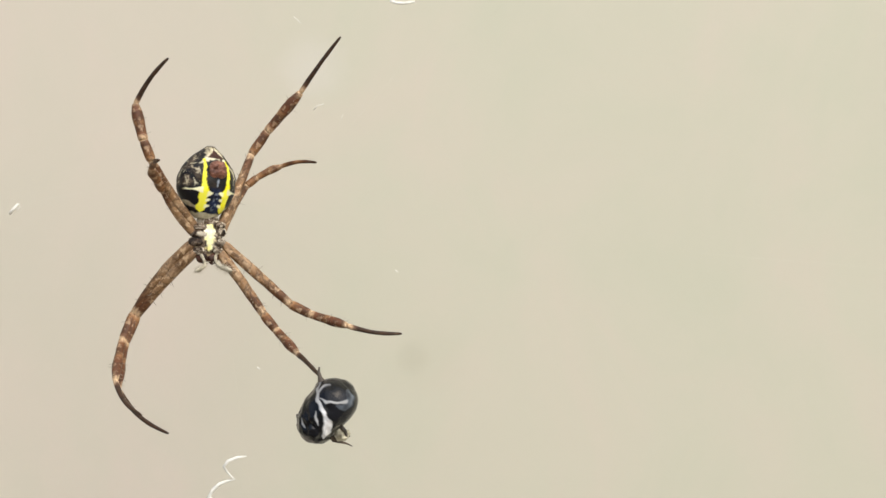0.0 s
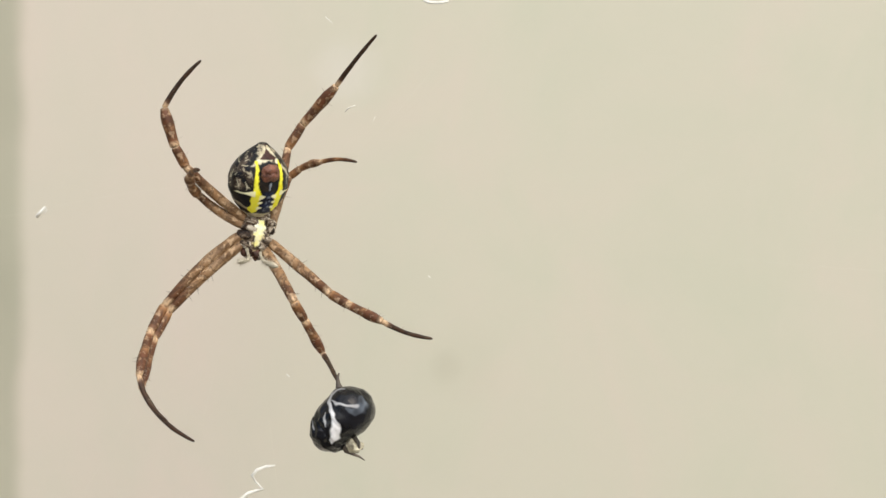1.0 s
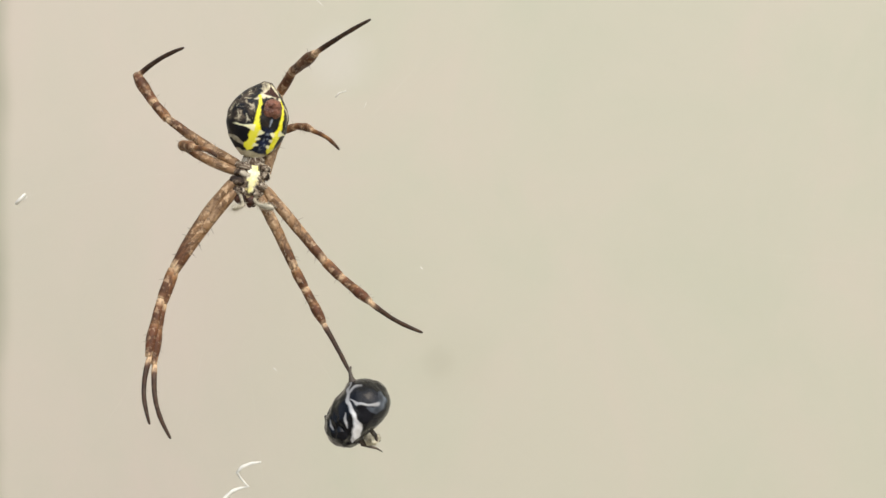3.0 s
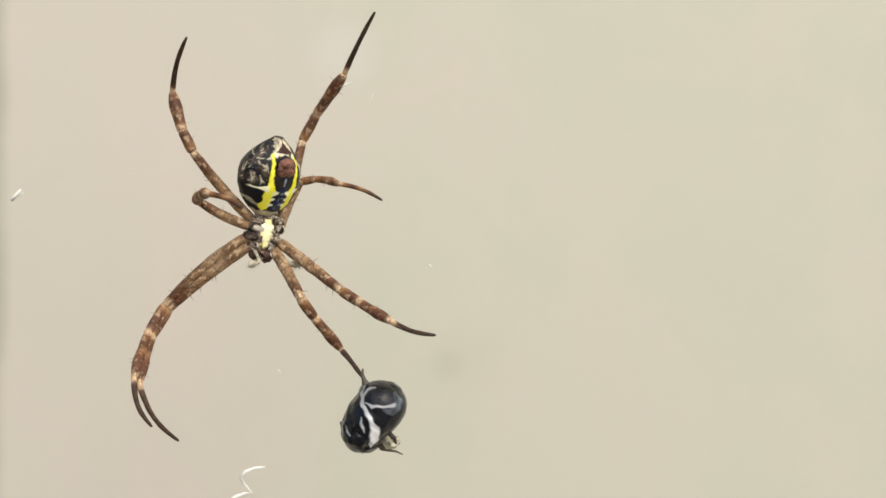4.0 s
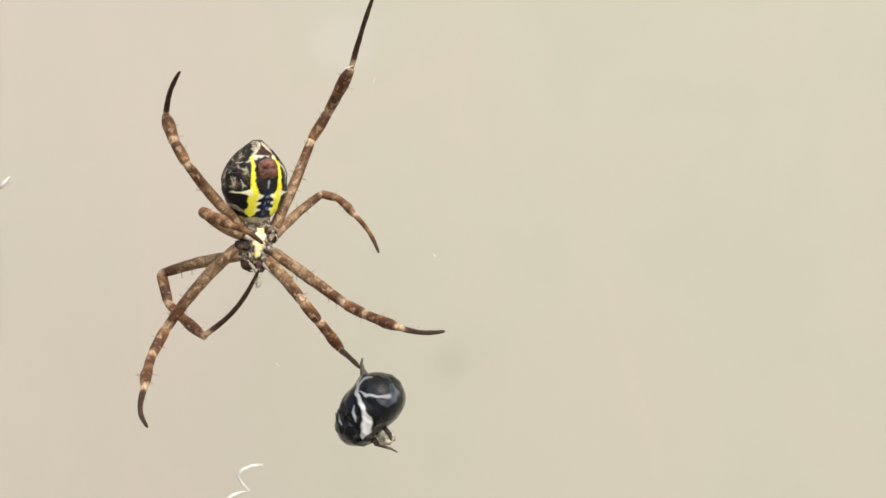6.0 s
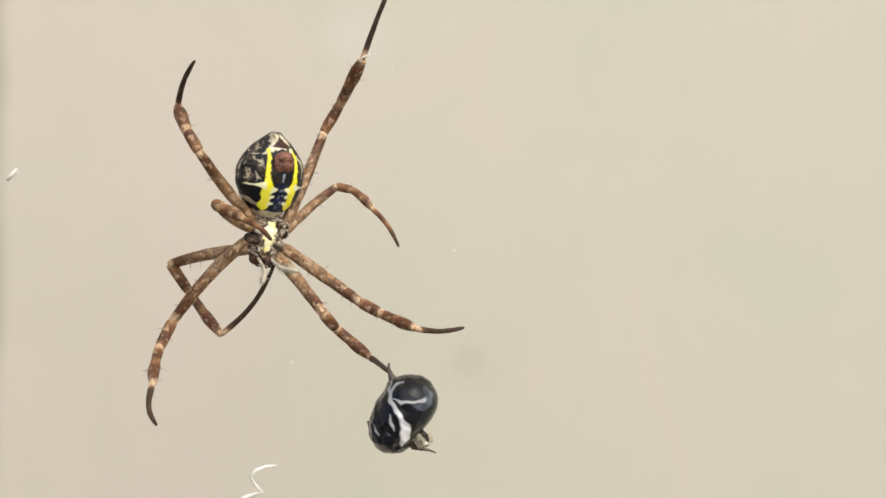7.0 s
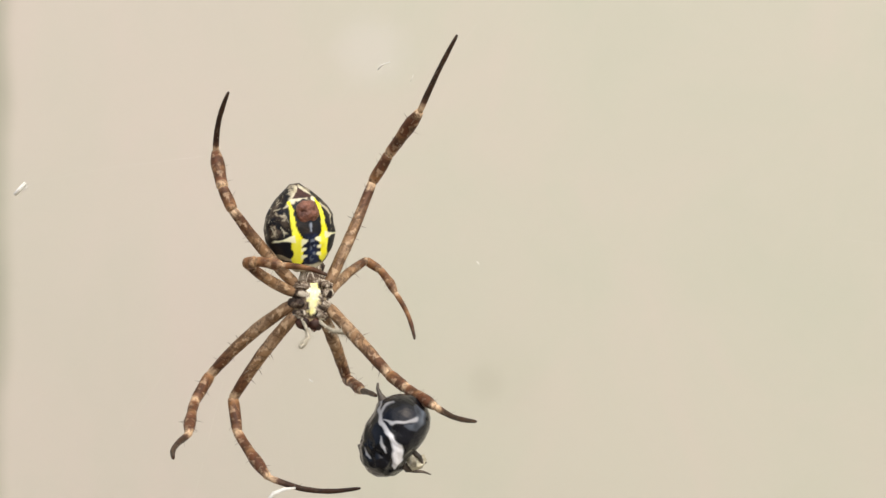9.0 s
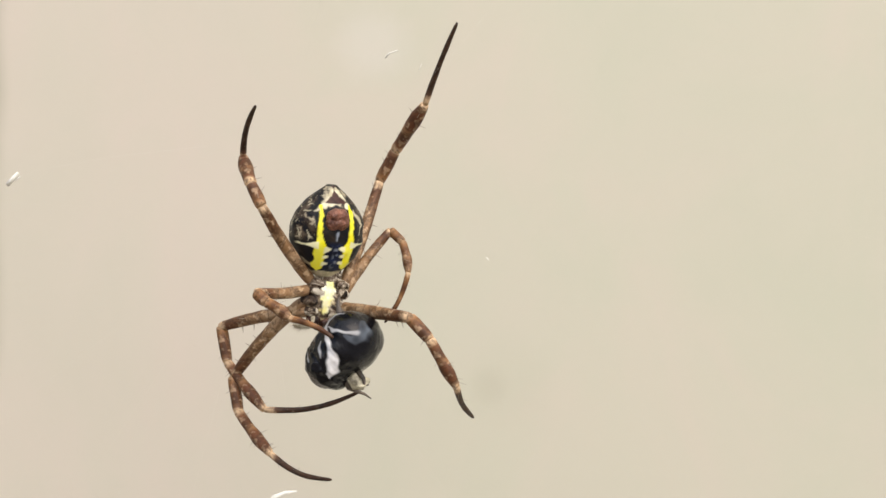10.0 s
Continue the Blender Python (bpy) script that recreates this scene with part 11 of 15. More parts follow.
    walk(legs['R1']['patella'], [
        (0, mm(0, 0, 8.90, -5.10, -12.31, 1.49)), (0.1, mm(0, 0, 8.90, -4.72, -11.23, 1.35)), (0.2, mm(0, 0, 8.90, -5.13, -9.03, 1.24)),
        (0.3, mm(0, 0, 8.90, -4.93, -7.45, 1.09)), (0.4, mm(0, 0, 8.90, -4.82, -5.76, 0.96)), (0.5, mm(0, 0, 8.90, -4.87, -4.64, 0.89)),
        (0.6, mm(0, 0, 8.90, -4.88, -4.04, 0.86)), (0.7, mm(0, 0, 8.90, -4.50, -3.10, 0.78)), (0.8, mm(0, 0, 8.90, -3.53, 4.80, 0.27)),
        (0.9, mm(0, 0, 8.90, 4.65, 56.47, 2.58)), (1, mm(0, 0, 8.90, 12.32, 59.63, 6.02)), (1.1, mm(0, 0, 8.90, 16.91, 60.96, 9.83)),
        (1.2, mm(0, 0, 8.90, 4.36, 33.72, 1.07)), (1.3, mm(0, 0, 8.90, 1.78, 30.75, 0.39)), (1.4, mm(0, 0, 8.90, 1.37, 33.15, 0.36)),
        (1.5, mm(0, 0, 8.90, 0.82, 33.35, 0.22)), (1.6, mm(0, 0, 8.90, -0.63, 20.74, -0.07)), (1.7, mm(0, 0, 8.90, -2.49, 11.72, -0.04)),
        (1.8, mm(0, 0, 8.90, -4.36, 1.82, 0.33)), (1.9, mm(0, 0, 8.90, -7.00, -1.38, 0.47)), (2, mm(0, 0, 8.90, -4.19, -11.55, 1.04)),
        (2.1, mm(0, 0, 8.90, -6.04, -8.27, 1.15)), (2.2, mm(0, 0, 8.90, -6.85, -5.72, 1.15)), (3.3, mm(0, 0, 8.90, -0.21, 0.12, 0.01)),
        (3.4, mm(0, 0, 8.90, -1.55, 0.93, 0.05)), (3.5, mm(0, 0, 8.90, -8.75, 22.50, -1.54)), (3.6, mm(0, 0, 8.90, -11.16, 75.93, -9.89)),
        (3.7, mm(0, 0, 8.90, 0.09, 15.79, 0)), (3.8, mm(0, 0, 8.90, 5.07, 37.86, 1.23)), (3.9, mm(0, 0, 8.90, 8.05, 48.75, 2.23)),
        (4, mm(0, 0, 8.90, 8.06, 69.37, 4.72)), (4.1, mm(0, 0, 8.90, 2.92, 33.11, -0.09)), (4.2, mm(0, 0, 8.90, 4.54, 41.58, 0.67)),
        (4.3, mm(0, 0, 8.90, 4.64, 52.09, 1.78)), (4.4, mm(0, 0, 8.90, 2.15, 37.37, 0.42)), (4.5, mm(0, 0, 8.90, -0.08, 43.24, -0.03)),
        (4.6, mm(0, 0, 8.90, 0.11, 34.62, 0.02)), (4.7, mm(0, 0, 8.90, -0.71, 33.80, -0.13)), (4.8, mm(0, 0, 8.90, -0.77, 69.17, -0.56)),
        (4.9, mm(0, 0, 8.90, -4.50, 83.68, -4.17)), (5, mm(0, 0, 8.90, 12.26, 65.79, 8.47)), (5.1, mm(0, 0, 8.90, 54.22, 81.37, 49.16)),
        (5.2, mm(0, 0, 8.90, 20.86, 69.00, 14.29)), (5.3, mm(0, 0, 8.90, 13.64, 63.26, 7.28)), (5.4, mm(0, 0, 8.90, 17.56, 101.27, 21.52)),
        (5.5, mm(0, 0, 8.90, 25.65, 70.77, 15.55)), (5.6, mm(0, 0, 8.90, 34.49, 71.98, 22.69)), (5.7, mm(0, 0, 8.90, 20.99, 67.79, 10.77)),
        (6.8, mm(0, 0, 8.90, 18.89, 68.51, 13.58)), (6.9, mm(0, 0, 8.90, 16.11, 69.97, 11.97)), (7, mm(0, 0, 8.90, 22.74, 71.42, 17.57)),
        (7.1, mm(0, 0, 8.90, 30.00, 73.16, 23.66)), (7.2, mm(0, 0, 8.90, 21.03, 66.85, 13.63)), (7.3, mm(0, 0, 8.90, 11.48, 48.32, 2.86)),
        (7.4, mm(0, 0, 8.90, 17.24, 52.32, 4.11)), (7.5, mm(0, 0, 8.90, 19.91, 62.17, 7.92)), (7.6, mm(0, 0, 8.90, 10.47, 49.97, 5.07)),
        (7.7, mm(0, 0, 8.90, 19.34, 63.16, 13.19)), (7.8, mm(0, 0, 8.90, 27.75, 69.04, 21.30)), (7.9, mm(0, 0, 8.90, 55.63, 77.72, 49.57)),
        (8, mm(0, 0, 8.90, 22.42, 67.24, 16.73)), (8.1, mm(0, 0, 8.90, -47.27, 140.62, -67.57)), (8.2, mm(0, 0, 8.90, 22.86, 71.70, 14.93)),
        (8.3, mm(0, 0, 8.90, 56.61, 81.81, 48.22)), (8.4, mm(0, 0, 8.90, 21.60, 69.27, 12.88)), (8.5, mm(0, 0, 8.90, 26.14, 74.08, 17.72)),
        (8.6, mm(0, 0, 8.90, 76.83, 96.17, 86.30)), (8.7, mm(0, 0, 8.90, -5.51, 69.95, -2.76)), (8.8, mm(0, 0, 8.90, -179.70, -18.14, -0.24)),
        (8.9, mm(0, 0, 8.90, -143.35, 29.11, 34.11)), (9, mm(0, 0, 8.90, -130.24, -28.72, 94.06)), (9.1, mm(0, 0, 8.90, -168.15, -48.00, 152.02)),
        (9.2, mm(0, 0, 8.90, -167.72, -43.21, 149.60)), (9.3, mm(0, 0, 8.90, -168.23, -32.08, 135.19)), (9.4, mm(0, 0, 8.90, -176.59, -33.90, 167.24)),
        (9.5, mm(0, 0, 8.90, -175.32, -27.82, 152.02)), (9.6, mm(0, 0, 8.90, 8.31, -147.25, -43.39)), (9.7, mm(0, 0, 8.90, -169.54, -33.58, 132.67)),
        (9.8, mm(0, 0, 8.90, 7.69, -145.16, -37.29)), (9.9, mm(0, 0, 8.90, 6.08, -138.97, -24.15)), (10, mm(0, 0, 8.90, -181.55, -36.87, 186.89)),
    ])
    walk(legs['R1']['tibia'], [
        (0, mm(-0.51, 0.20, 11.22, -13.26, -29.85, 7.62)), (0.1, mm(-0.47, 0.18, 11.23, -12.20, -28.03, 6.80)), (0.2, mm(-0.38, 0.20, 11.24, -13.26, -26.98, 7.12)),
        (0.3, mm(-0.31, 0.20, 11.25, -12.68, -25.26, 6.56)), (0.4, mm(-0.24, 0.20, 11.26, -12.46, -23.87, 6.24)), (0.5, mm(-0.20, 0.20, 11.26, -12.61, -22.97, 6.19)),
        (0.6, mm(-0.17, 0.20, 11.27, -12.59, -22.38, 6.10)), (0.7, mm(-0.13, 0.18, 11.27, -11.90, -20.52, 5.56)), (0.8, mm(0.20, 0.15, 11.27, -10.90, -13.99, 4.38)),
        (0.9, mm(1.98, -0.10, 10.21, -5.66, 25.56, 0.15)), (1, mm(2.05, -0.29, 10.08, 11.17, 54.94, 4.39)), (1.1, mm(2.08, -0.34, 10.01, 4.73, 37.97, 0.61)),
        (1.2, mm(1.32, -0.16, 10.87, -1.90, 11.69, 0.31)), (1.3, mm(1.22, -0.07, 10.94, -4.52, 7.53, 0.94)), (1.4, mm(1.30, -0.05, 10.89, -4.84, 6.82, 1.08)),
        (1.5, mm(1.31, -0.03, 10.89, -5.47, 5.26, 1.32)), (1.6, mm(0.84, 0.03, 11.13, -6.01, -1.22, 1.74)), (1.7, mm(0.48, 0.10, 11.23, -8.97, -10.64, 3.35)),
        (1.8, mm(0.07, 0.18, 11.27, -11.80, -21.10, 5.49)), (1.9, mm(-0.06, 0.29, 11.26, -16.44, -30.00, 9.01)), (2, mm(-0.48, 0.17, 11.23, -11.40, -30.29, 6.30)),
        (2.1, mm(-0.35, 0.24, 11.24, -15.63, -31.11, 8.85)), (2.2, mm(-0.24, 0.28, 11.25, -17.60, -30.18, 10.11)), (3.3, mm(0.01, 0.01, 11.28, -0.47, 0.27, 0.01)),
        (3.4, mm(0.04, 0.06, 11.28, -3.28, 1.90, 0.04)), (3.5, mm(0.91, 0.34, 11.07, -16.40, 32.18, -5.73)), (3.6, mm(2.31, 0.06, 9.47, -9.18, 42.35, -3.83)),
        (3.7, mm(0.65, 0, 11.19, -6.00, -3.27, 2.02)), (3.8, mm(1.46, -0.18, 10.77, 1.30, 18.52, -0.17)), (3.9, mm(1.78, -0.26, 10.45, 5.78, 44.86, 1.12)),
        (4, mm(2.23, -0.15, 9.73, -3.72, 61.90, -1.53)), (4.1, mm(1.30, -0.12, 10.89, 0.64, 44.71, 0.14)), (4.2, mm(1.58, -0.17, 10.67, 0.44, 42.50, 0.07)),
        (4.3, mm(1.88, -0.13, 10.36, -3.15, 34.29, -0.06)), (4.4, mm(1.44, -0.08, 10.79, -3.13, 21.09, 0.38)), (4.5, mm(1.63, 0, 10.63, -6.58, 16.63, 1.28)),
        (4.6, mm(1.35, 0, 10.86, -6.31, 14.46, 1.24)), (4.7, mm(1.32, 0.03, 10.88, -7.32, 13.55, 1.47)), (4.8, mm(2.22, 0.01, 9.75, -9.41, 16.82, 2.41)),
        (4.9, mm(2.37, 0.01, 9.16, -10.64, 18.62, 2.86)), (5, mm(2.17, -0.19, 9.85, -6.67, 15.27, 1.78)), (5.1, mm(2.36, -0.22, 9.11, -7.00, 25.04, 1.33)),
        (5.2, mm(2.22, -0.31, 9.70, -3.39, 35.57, 0)), (5.3, mm(2.12, -0.30, 9.94, 0.91, 49.27, 0.21)), (5.4, mm(2.33, 0.15, 8.46, -24.82, 70.95, -13.54)),
        (5.5, mm(2.23, -0.45, 9.61, 12.44, 72.02, 7.77)), (5.6, mm(2.24, -0.52, 9.51, 10.28, 73.58, 6.91)), (5.7, mm(2.18, -0.45, 9.74, 76.62, 81.26, 66.86)),
        (6.8, mm(2.22, -0.26, 9.72, -3.85, 26.54, 0.33)), (6.9, mm(2.24, -0.20, 9.68, -7.45, 24.80, 0.84)), (7, mm(2.26, -0.25, 9.60, -7.80, 22.33, 1.20)),
        (7.1, mm(2.28, -0.30, 9.50, -4.65, 26.83, 0.50)), (7.2, mm(2.19, -0.35, 9.77, 3.65, 38.55, 0.24)), (7.3, mm(1.76, -0.39, 10.45, 15.54, 49.34, 4.24)),
        (7.4, mm(1.84, -0.57, 10.29, 30.50, 59.79, 13.01)), (7.5, mm(2.07, -0.53, 9.94, 32.39, 65.99, 16.38)), (7.6, mm(1.82, -0.27, 10.41, 1.27, 7.72, -0.39)),
        (7.7, mm(2.13, -0.31, 9.91, 0.18, 9.66, -0.06)), (7.8, mm(2.24, -0.32, 9.65, -0.86, 11.73, 0.25)), (7.9, mm(2.35, -0.27, 9.19, -4.05, 14.23, 1.10)),
        (8, mm(2.20, -0.29, 9.75, -2.65, 11.74, 0.71)), (8.1, mm(2.01, -0.28, 7.65, -3.05, 38.37, 0)), (8.2, mm(2.25, -0.36, 9.59, 4.49, 68.94, 2.62)),
        (8.3, mm(2.35, -0.36, 9.09, 5.85, 78.34, 4.34)), (8.4, mm(2.21, -0.39, 9.68, 6.38, 71.07, 4.01)), (8.5, mm(2.28, -0.37, 9.49, 1.64, 75.86, 1.16)),
        (8.6, mm(2.35, 0.39, 8.84, 40.13, 103.11, 52.87)), (8.7, mm(2.23, 0.12, 9.71, 63.61, 105.31, 80.92)), (8.8, mm(0.74, 0.01, 6.64, -17.02, 19.67, 2.85)),
        (8.9, mm(-1.57, 0.66, 7.23, -108.71, -15.14, 77.27)), (9, mm(-1.86, 0.61, 7.55, 50.32, -137.76, -78.85)), (9.1, mm(-1.76, 0.38, 7.34, -165.22, -32.33, 140.57)),
        (9.2, mm(-1.63, 0.37, 7.21, -164.42, -35.39, 138.55)), (9.3, mm(-1.22, 0.53, 6.93, -168.74, -27.06, 136.04)), (9.4, mm(-1.32, 0.15, 6.93, -175.90, -29.55, 164.24)),
        (9.5, mm(-1.07, 0.35, 6.80, -175.08, -21.05, 149.37)), (9.6, mm(-1.16, 0.63, 6.92, 6.98, -155.78, -37.71)), (9.7, mm(-1.20, 0.66, 6.95, -171.94, -25.17, 142.90)),
        (9.8, mm(-1.27, 0.56, 6.96, 5.04, -153.61, -25.07)), (9.9, mm(-1.52, 0.41, 7.11, 2.43, -150.24, -10.32)), (10, mm(-1.42, -0.11, 7.00, -184.23, -29.77, 200.03)),
    ])
    walk(legs['R1']['metatarsus'], [
        (0, mm(-2.75, 0.91, 14.91, -31.01, -47.98, 25.76)), (0.1, mm(-2.57, 0.87, 15.01, -28.57, -46.68, 23.44)), (0.2, mm(-2.42, 0.96, 15.04, -34.16, -48.39, 28.85)),
        (0.3, mm(-2.23, 0.95, 15.12, -33.95, -48.02, 28.72)), (0.4, mm(-2.06, 0.95, 15.17, -34.77, -47.98, 29.60)), (0.5, mm(-1.96, 0.97, 15.20, -35.74, -47.76, 30.54)),
        (0.6, mm(-1.89, 0.98, 15.22, -36.03, -47.55, 30.82)), (0.7, mm(-1.71, 0.94, 15.28, -34.20, -46.19, 28.99)), (0.8, mm(-0.90, 0.89, 15.44, -36.12, -43.86, 31.14)),
        (0.9, mm(3.86, 0.33, 14.14, -24.89, -31.06, 24.77)), (1, mm(5.62, -0.87, 12.54, -4.65, -21.74, 4.96)), (1.1, mm(4.77, -0.67, 13.45, -11.82, -28.83, 12.23)),
        (1.2, mm(2.21, -0.01, 15.16, -23.45, -37.81, 21.97)), (1.3, mm(1.78, 0.29, 15.27, -26.65, -38.84, 24.81)), (1.4, mm(1.81, 0.33, 15.23, -25.45, -40.57, 24.00)),
        (1.5, mm(1.70, 0.40, 15.23, -24.12, -42.10, 22.80)), (1.6, mm(0.74, 0.48, 15.48, -23.94, -44.45, 21.90)), (1.7, mm(-0.35, 0.74, 15.48, -30.94, -47.65, 27.90)),
        (1.8, mm(-1.55, 0.93, 15.27, -39.62, -50.81, 35.39)), (1.9, mm(-2.33, 1.19, 14.90, -56.63, -51.30, 51.32)), (2, mm(-2.73, 0.79, 14.93, -32.12, -51.47, 27.15)),
        (2.1, mm(-2.68, 1.07, 14.85, -43.35, -52.58, 38.06)), (2.2, mm(-2.54, 1.21, 14.86, -42.09, -51.24, 36.95)), (3.3, mm(0.03, 0.04, 15.66, -0.68, 0.39, 0.01)),
        (3.4, mm(0.18, 0.32, 15.65, -4.66, 2.53, 0.01)), (3.5, mm(3.26, 1.34, 14.63, -26.02, -15.88, 13.63)), (3.6, mm(5.26, 0.57, 12.66, -34.46, -25.92, 28.64)),
        (3.7, mm(0.38, 0.45, 15.54, -29.04, -38.38, 25.61)), (3.8, mm(2.85, -0.28, 14.92, -13.49, -33.11, 12.86)), (3.9, mm(4.87, -0.64, 13.54, -4.52, -20.66, 4.66)),
        (4, mm(6.09, 0.03, 11.79, -8.21, -10.46, 9.64)), (4.1, mm(4.38, -0.16, 14.00, -5.04, -17.34, 4.83)), (4.2, mm(4.54, -0.20, 13.90, -6.41, -21.46, 6.49)),
        (4.3, mm(4.34, 0.10, 13.97, -12.12, -25.71, 12.62)), (4.4, mm(3.02, 0.17, 14.87, -15.03, -32.08, 14.80)), (4.5, mm(2.86, 0.53, 14.80, -22.12, -33.35, 22.15)),
        (4.6, mm(2.43, 0.50, 15.07, -23.43, -34.72, 23.00)), (4.7, mm(2.33, 0.61, 15.10, -26.81, -35.27, 26.46)), (4.8, mm(3.44, 0.78, 13.88, -30.15, -31.31, 32.43)),
        (4.9, mm(3.70, 0.89, 13.24, -31.76, -29.31, 35.43)), (5, mm(3.30, 0.36, 14.05, -27.66, -33.76, 29.48)), (5.1, mm(4.19, 0.35, 13.05, -24.97, -28.62, 28.19)),
        (5.2, mm(4.76, -0.05, 13.25, -19.03, -26.64, 21.40)), (5.3, mm(5.44, -0.35, 12.80, -14.05, -22.45, 16.20)), (5.4, mm(6.42, 1.06, 9.75, -21.01, -5.96, 31.13)),
        (5.5, mm(6.39, -0.83, 10.93, -9.65, -14.55, 12.55)), (5.6, mm(6.44, -0.80, 10.73, -15.28, -20.06, 20.48)), (5.7, mm(6.49, -1.21, 9.89, -9.67, -14.43, 13.05)),
        (6.8, mm(4.17, 0.05, 13.63, -22.36, -32.28, 24.06)), (6.9, mm(4.05, 0.39, 13.63, -24.35, -32.29, 26.17)), (7, mm(3.90, 0.38, 13.61, -24.01, -32.72, 25.65)),
        (7.1, mm(4.25, 0.07, 13.39, -20.57, -30.87, 22.34)), (7.2, mm(4.91, -0.62, 13.19, -12.28, -28.74, 13.76)), (7.3, mm(5.04, -1.32, 13.20, -3.25, -26.16, 3.63)),
        (7.4, mm(5.52, -2.01, 12.19, 3.96, -18.21, -4.69)), (7.5, mm(5.98, -1.83, 11.45, 2.06, -13.16, -2.60)), (7.6, mm(2.41, -0.37, 14.74, -18.52, -42.32, 18.84)),
        (7.7, mm(2.87, -0.33, 14.23, -19.08, -39.91, 19.73)), (7.8, mm(3.12, -0.25, 13.94, -20.03, -38.48, 20.82)), (7.9, mm(3.41, 0.06, 13.42, -24.47, -36.03, 25.90)),
        (8, mm(3.09, -0.07, 14.04, -22.31, -38.32, 22.87)), (8.1, mm(4.72, -0.05, 11.08, -20.96, -27.45, 25.38)), (8.2, mm(6.34, -0.51, 11.16, -14.16, -21.97, 18.51)),
        (8.3, mm(6.63, -0.48, 9.97, -11.49, -16.08, 16.51)), (8.4, mm(6.35, -0.59, 11.10, -11.38, -23.09, 14.98)), (8.5, mm(6.52, -0.41, 10.56, -11.77, -19.23, 16.15)),
        (8.6, mm(6.57, 1.28, 8.08, -21.03, -3.01, 38.43)), (8.7, mm(6.40, 1.36, 9.20, -32.10, 0.25, 53.20)), (8.8, mm(2.09, 1.36, 10.58, 7.76, 79.21, -171.61)),
        (8.9, mm(-5.53, 1.93, 5.88, -110.16, -11.77, 81.47)), (9, mm(-5.54, 1.80, 5.48, -130.02, -23.32, 88.70)), (9.1, mm(-4.22, 0.96, 3.76, -158.68, -16.65, 112.30)),
        (9.2, mm(-4.24, 1.10, 3.77, -160.28, -20.48, 120.42)), (9.3, mm(-3.22, 1.27, 3.10, -166.35, -17.62, 120.84)), (9.4, mm(-3.48, 0.44, 3.13, -173.17, -21.46, 152.37)),
        (9.5, mm(-2.61, 0.82, 2.73, -174.47, -16.32, 144.50)), (9.6, mm(-2.90, 1.30, 2.95, 6.23, -160.82, -33.90)), (9.7, mm(-3.04, 1.28, 3.03, -173.99, -19.16, 152.52)),
        (9.8, mm(-3.18, 1.04, 3.06, 1.75, -160.91, -8.73)), (9.9, mm(-3.69, 0.61, 3.32, -2.89, -158.42, 12.71)), (10, mm(-3.57, -0.55, 3.21, -188.41, -18.12, 225.03)),
    ])
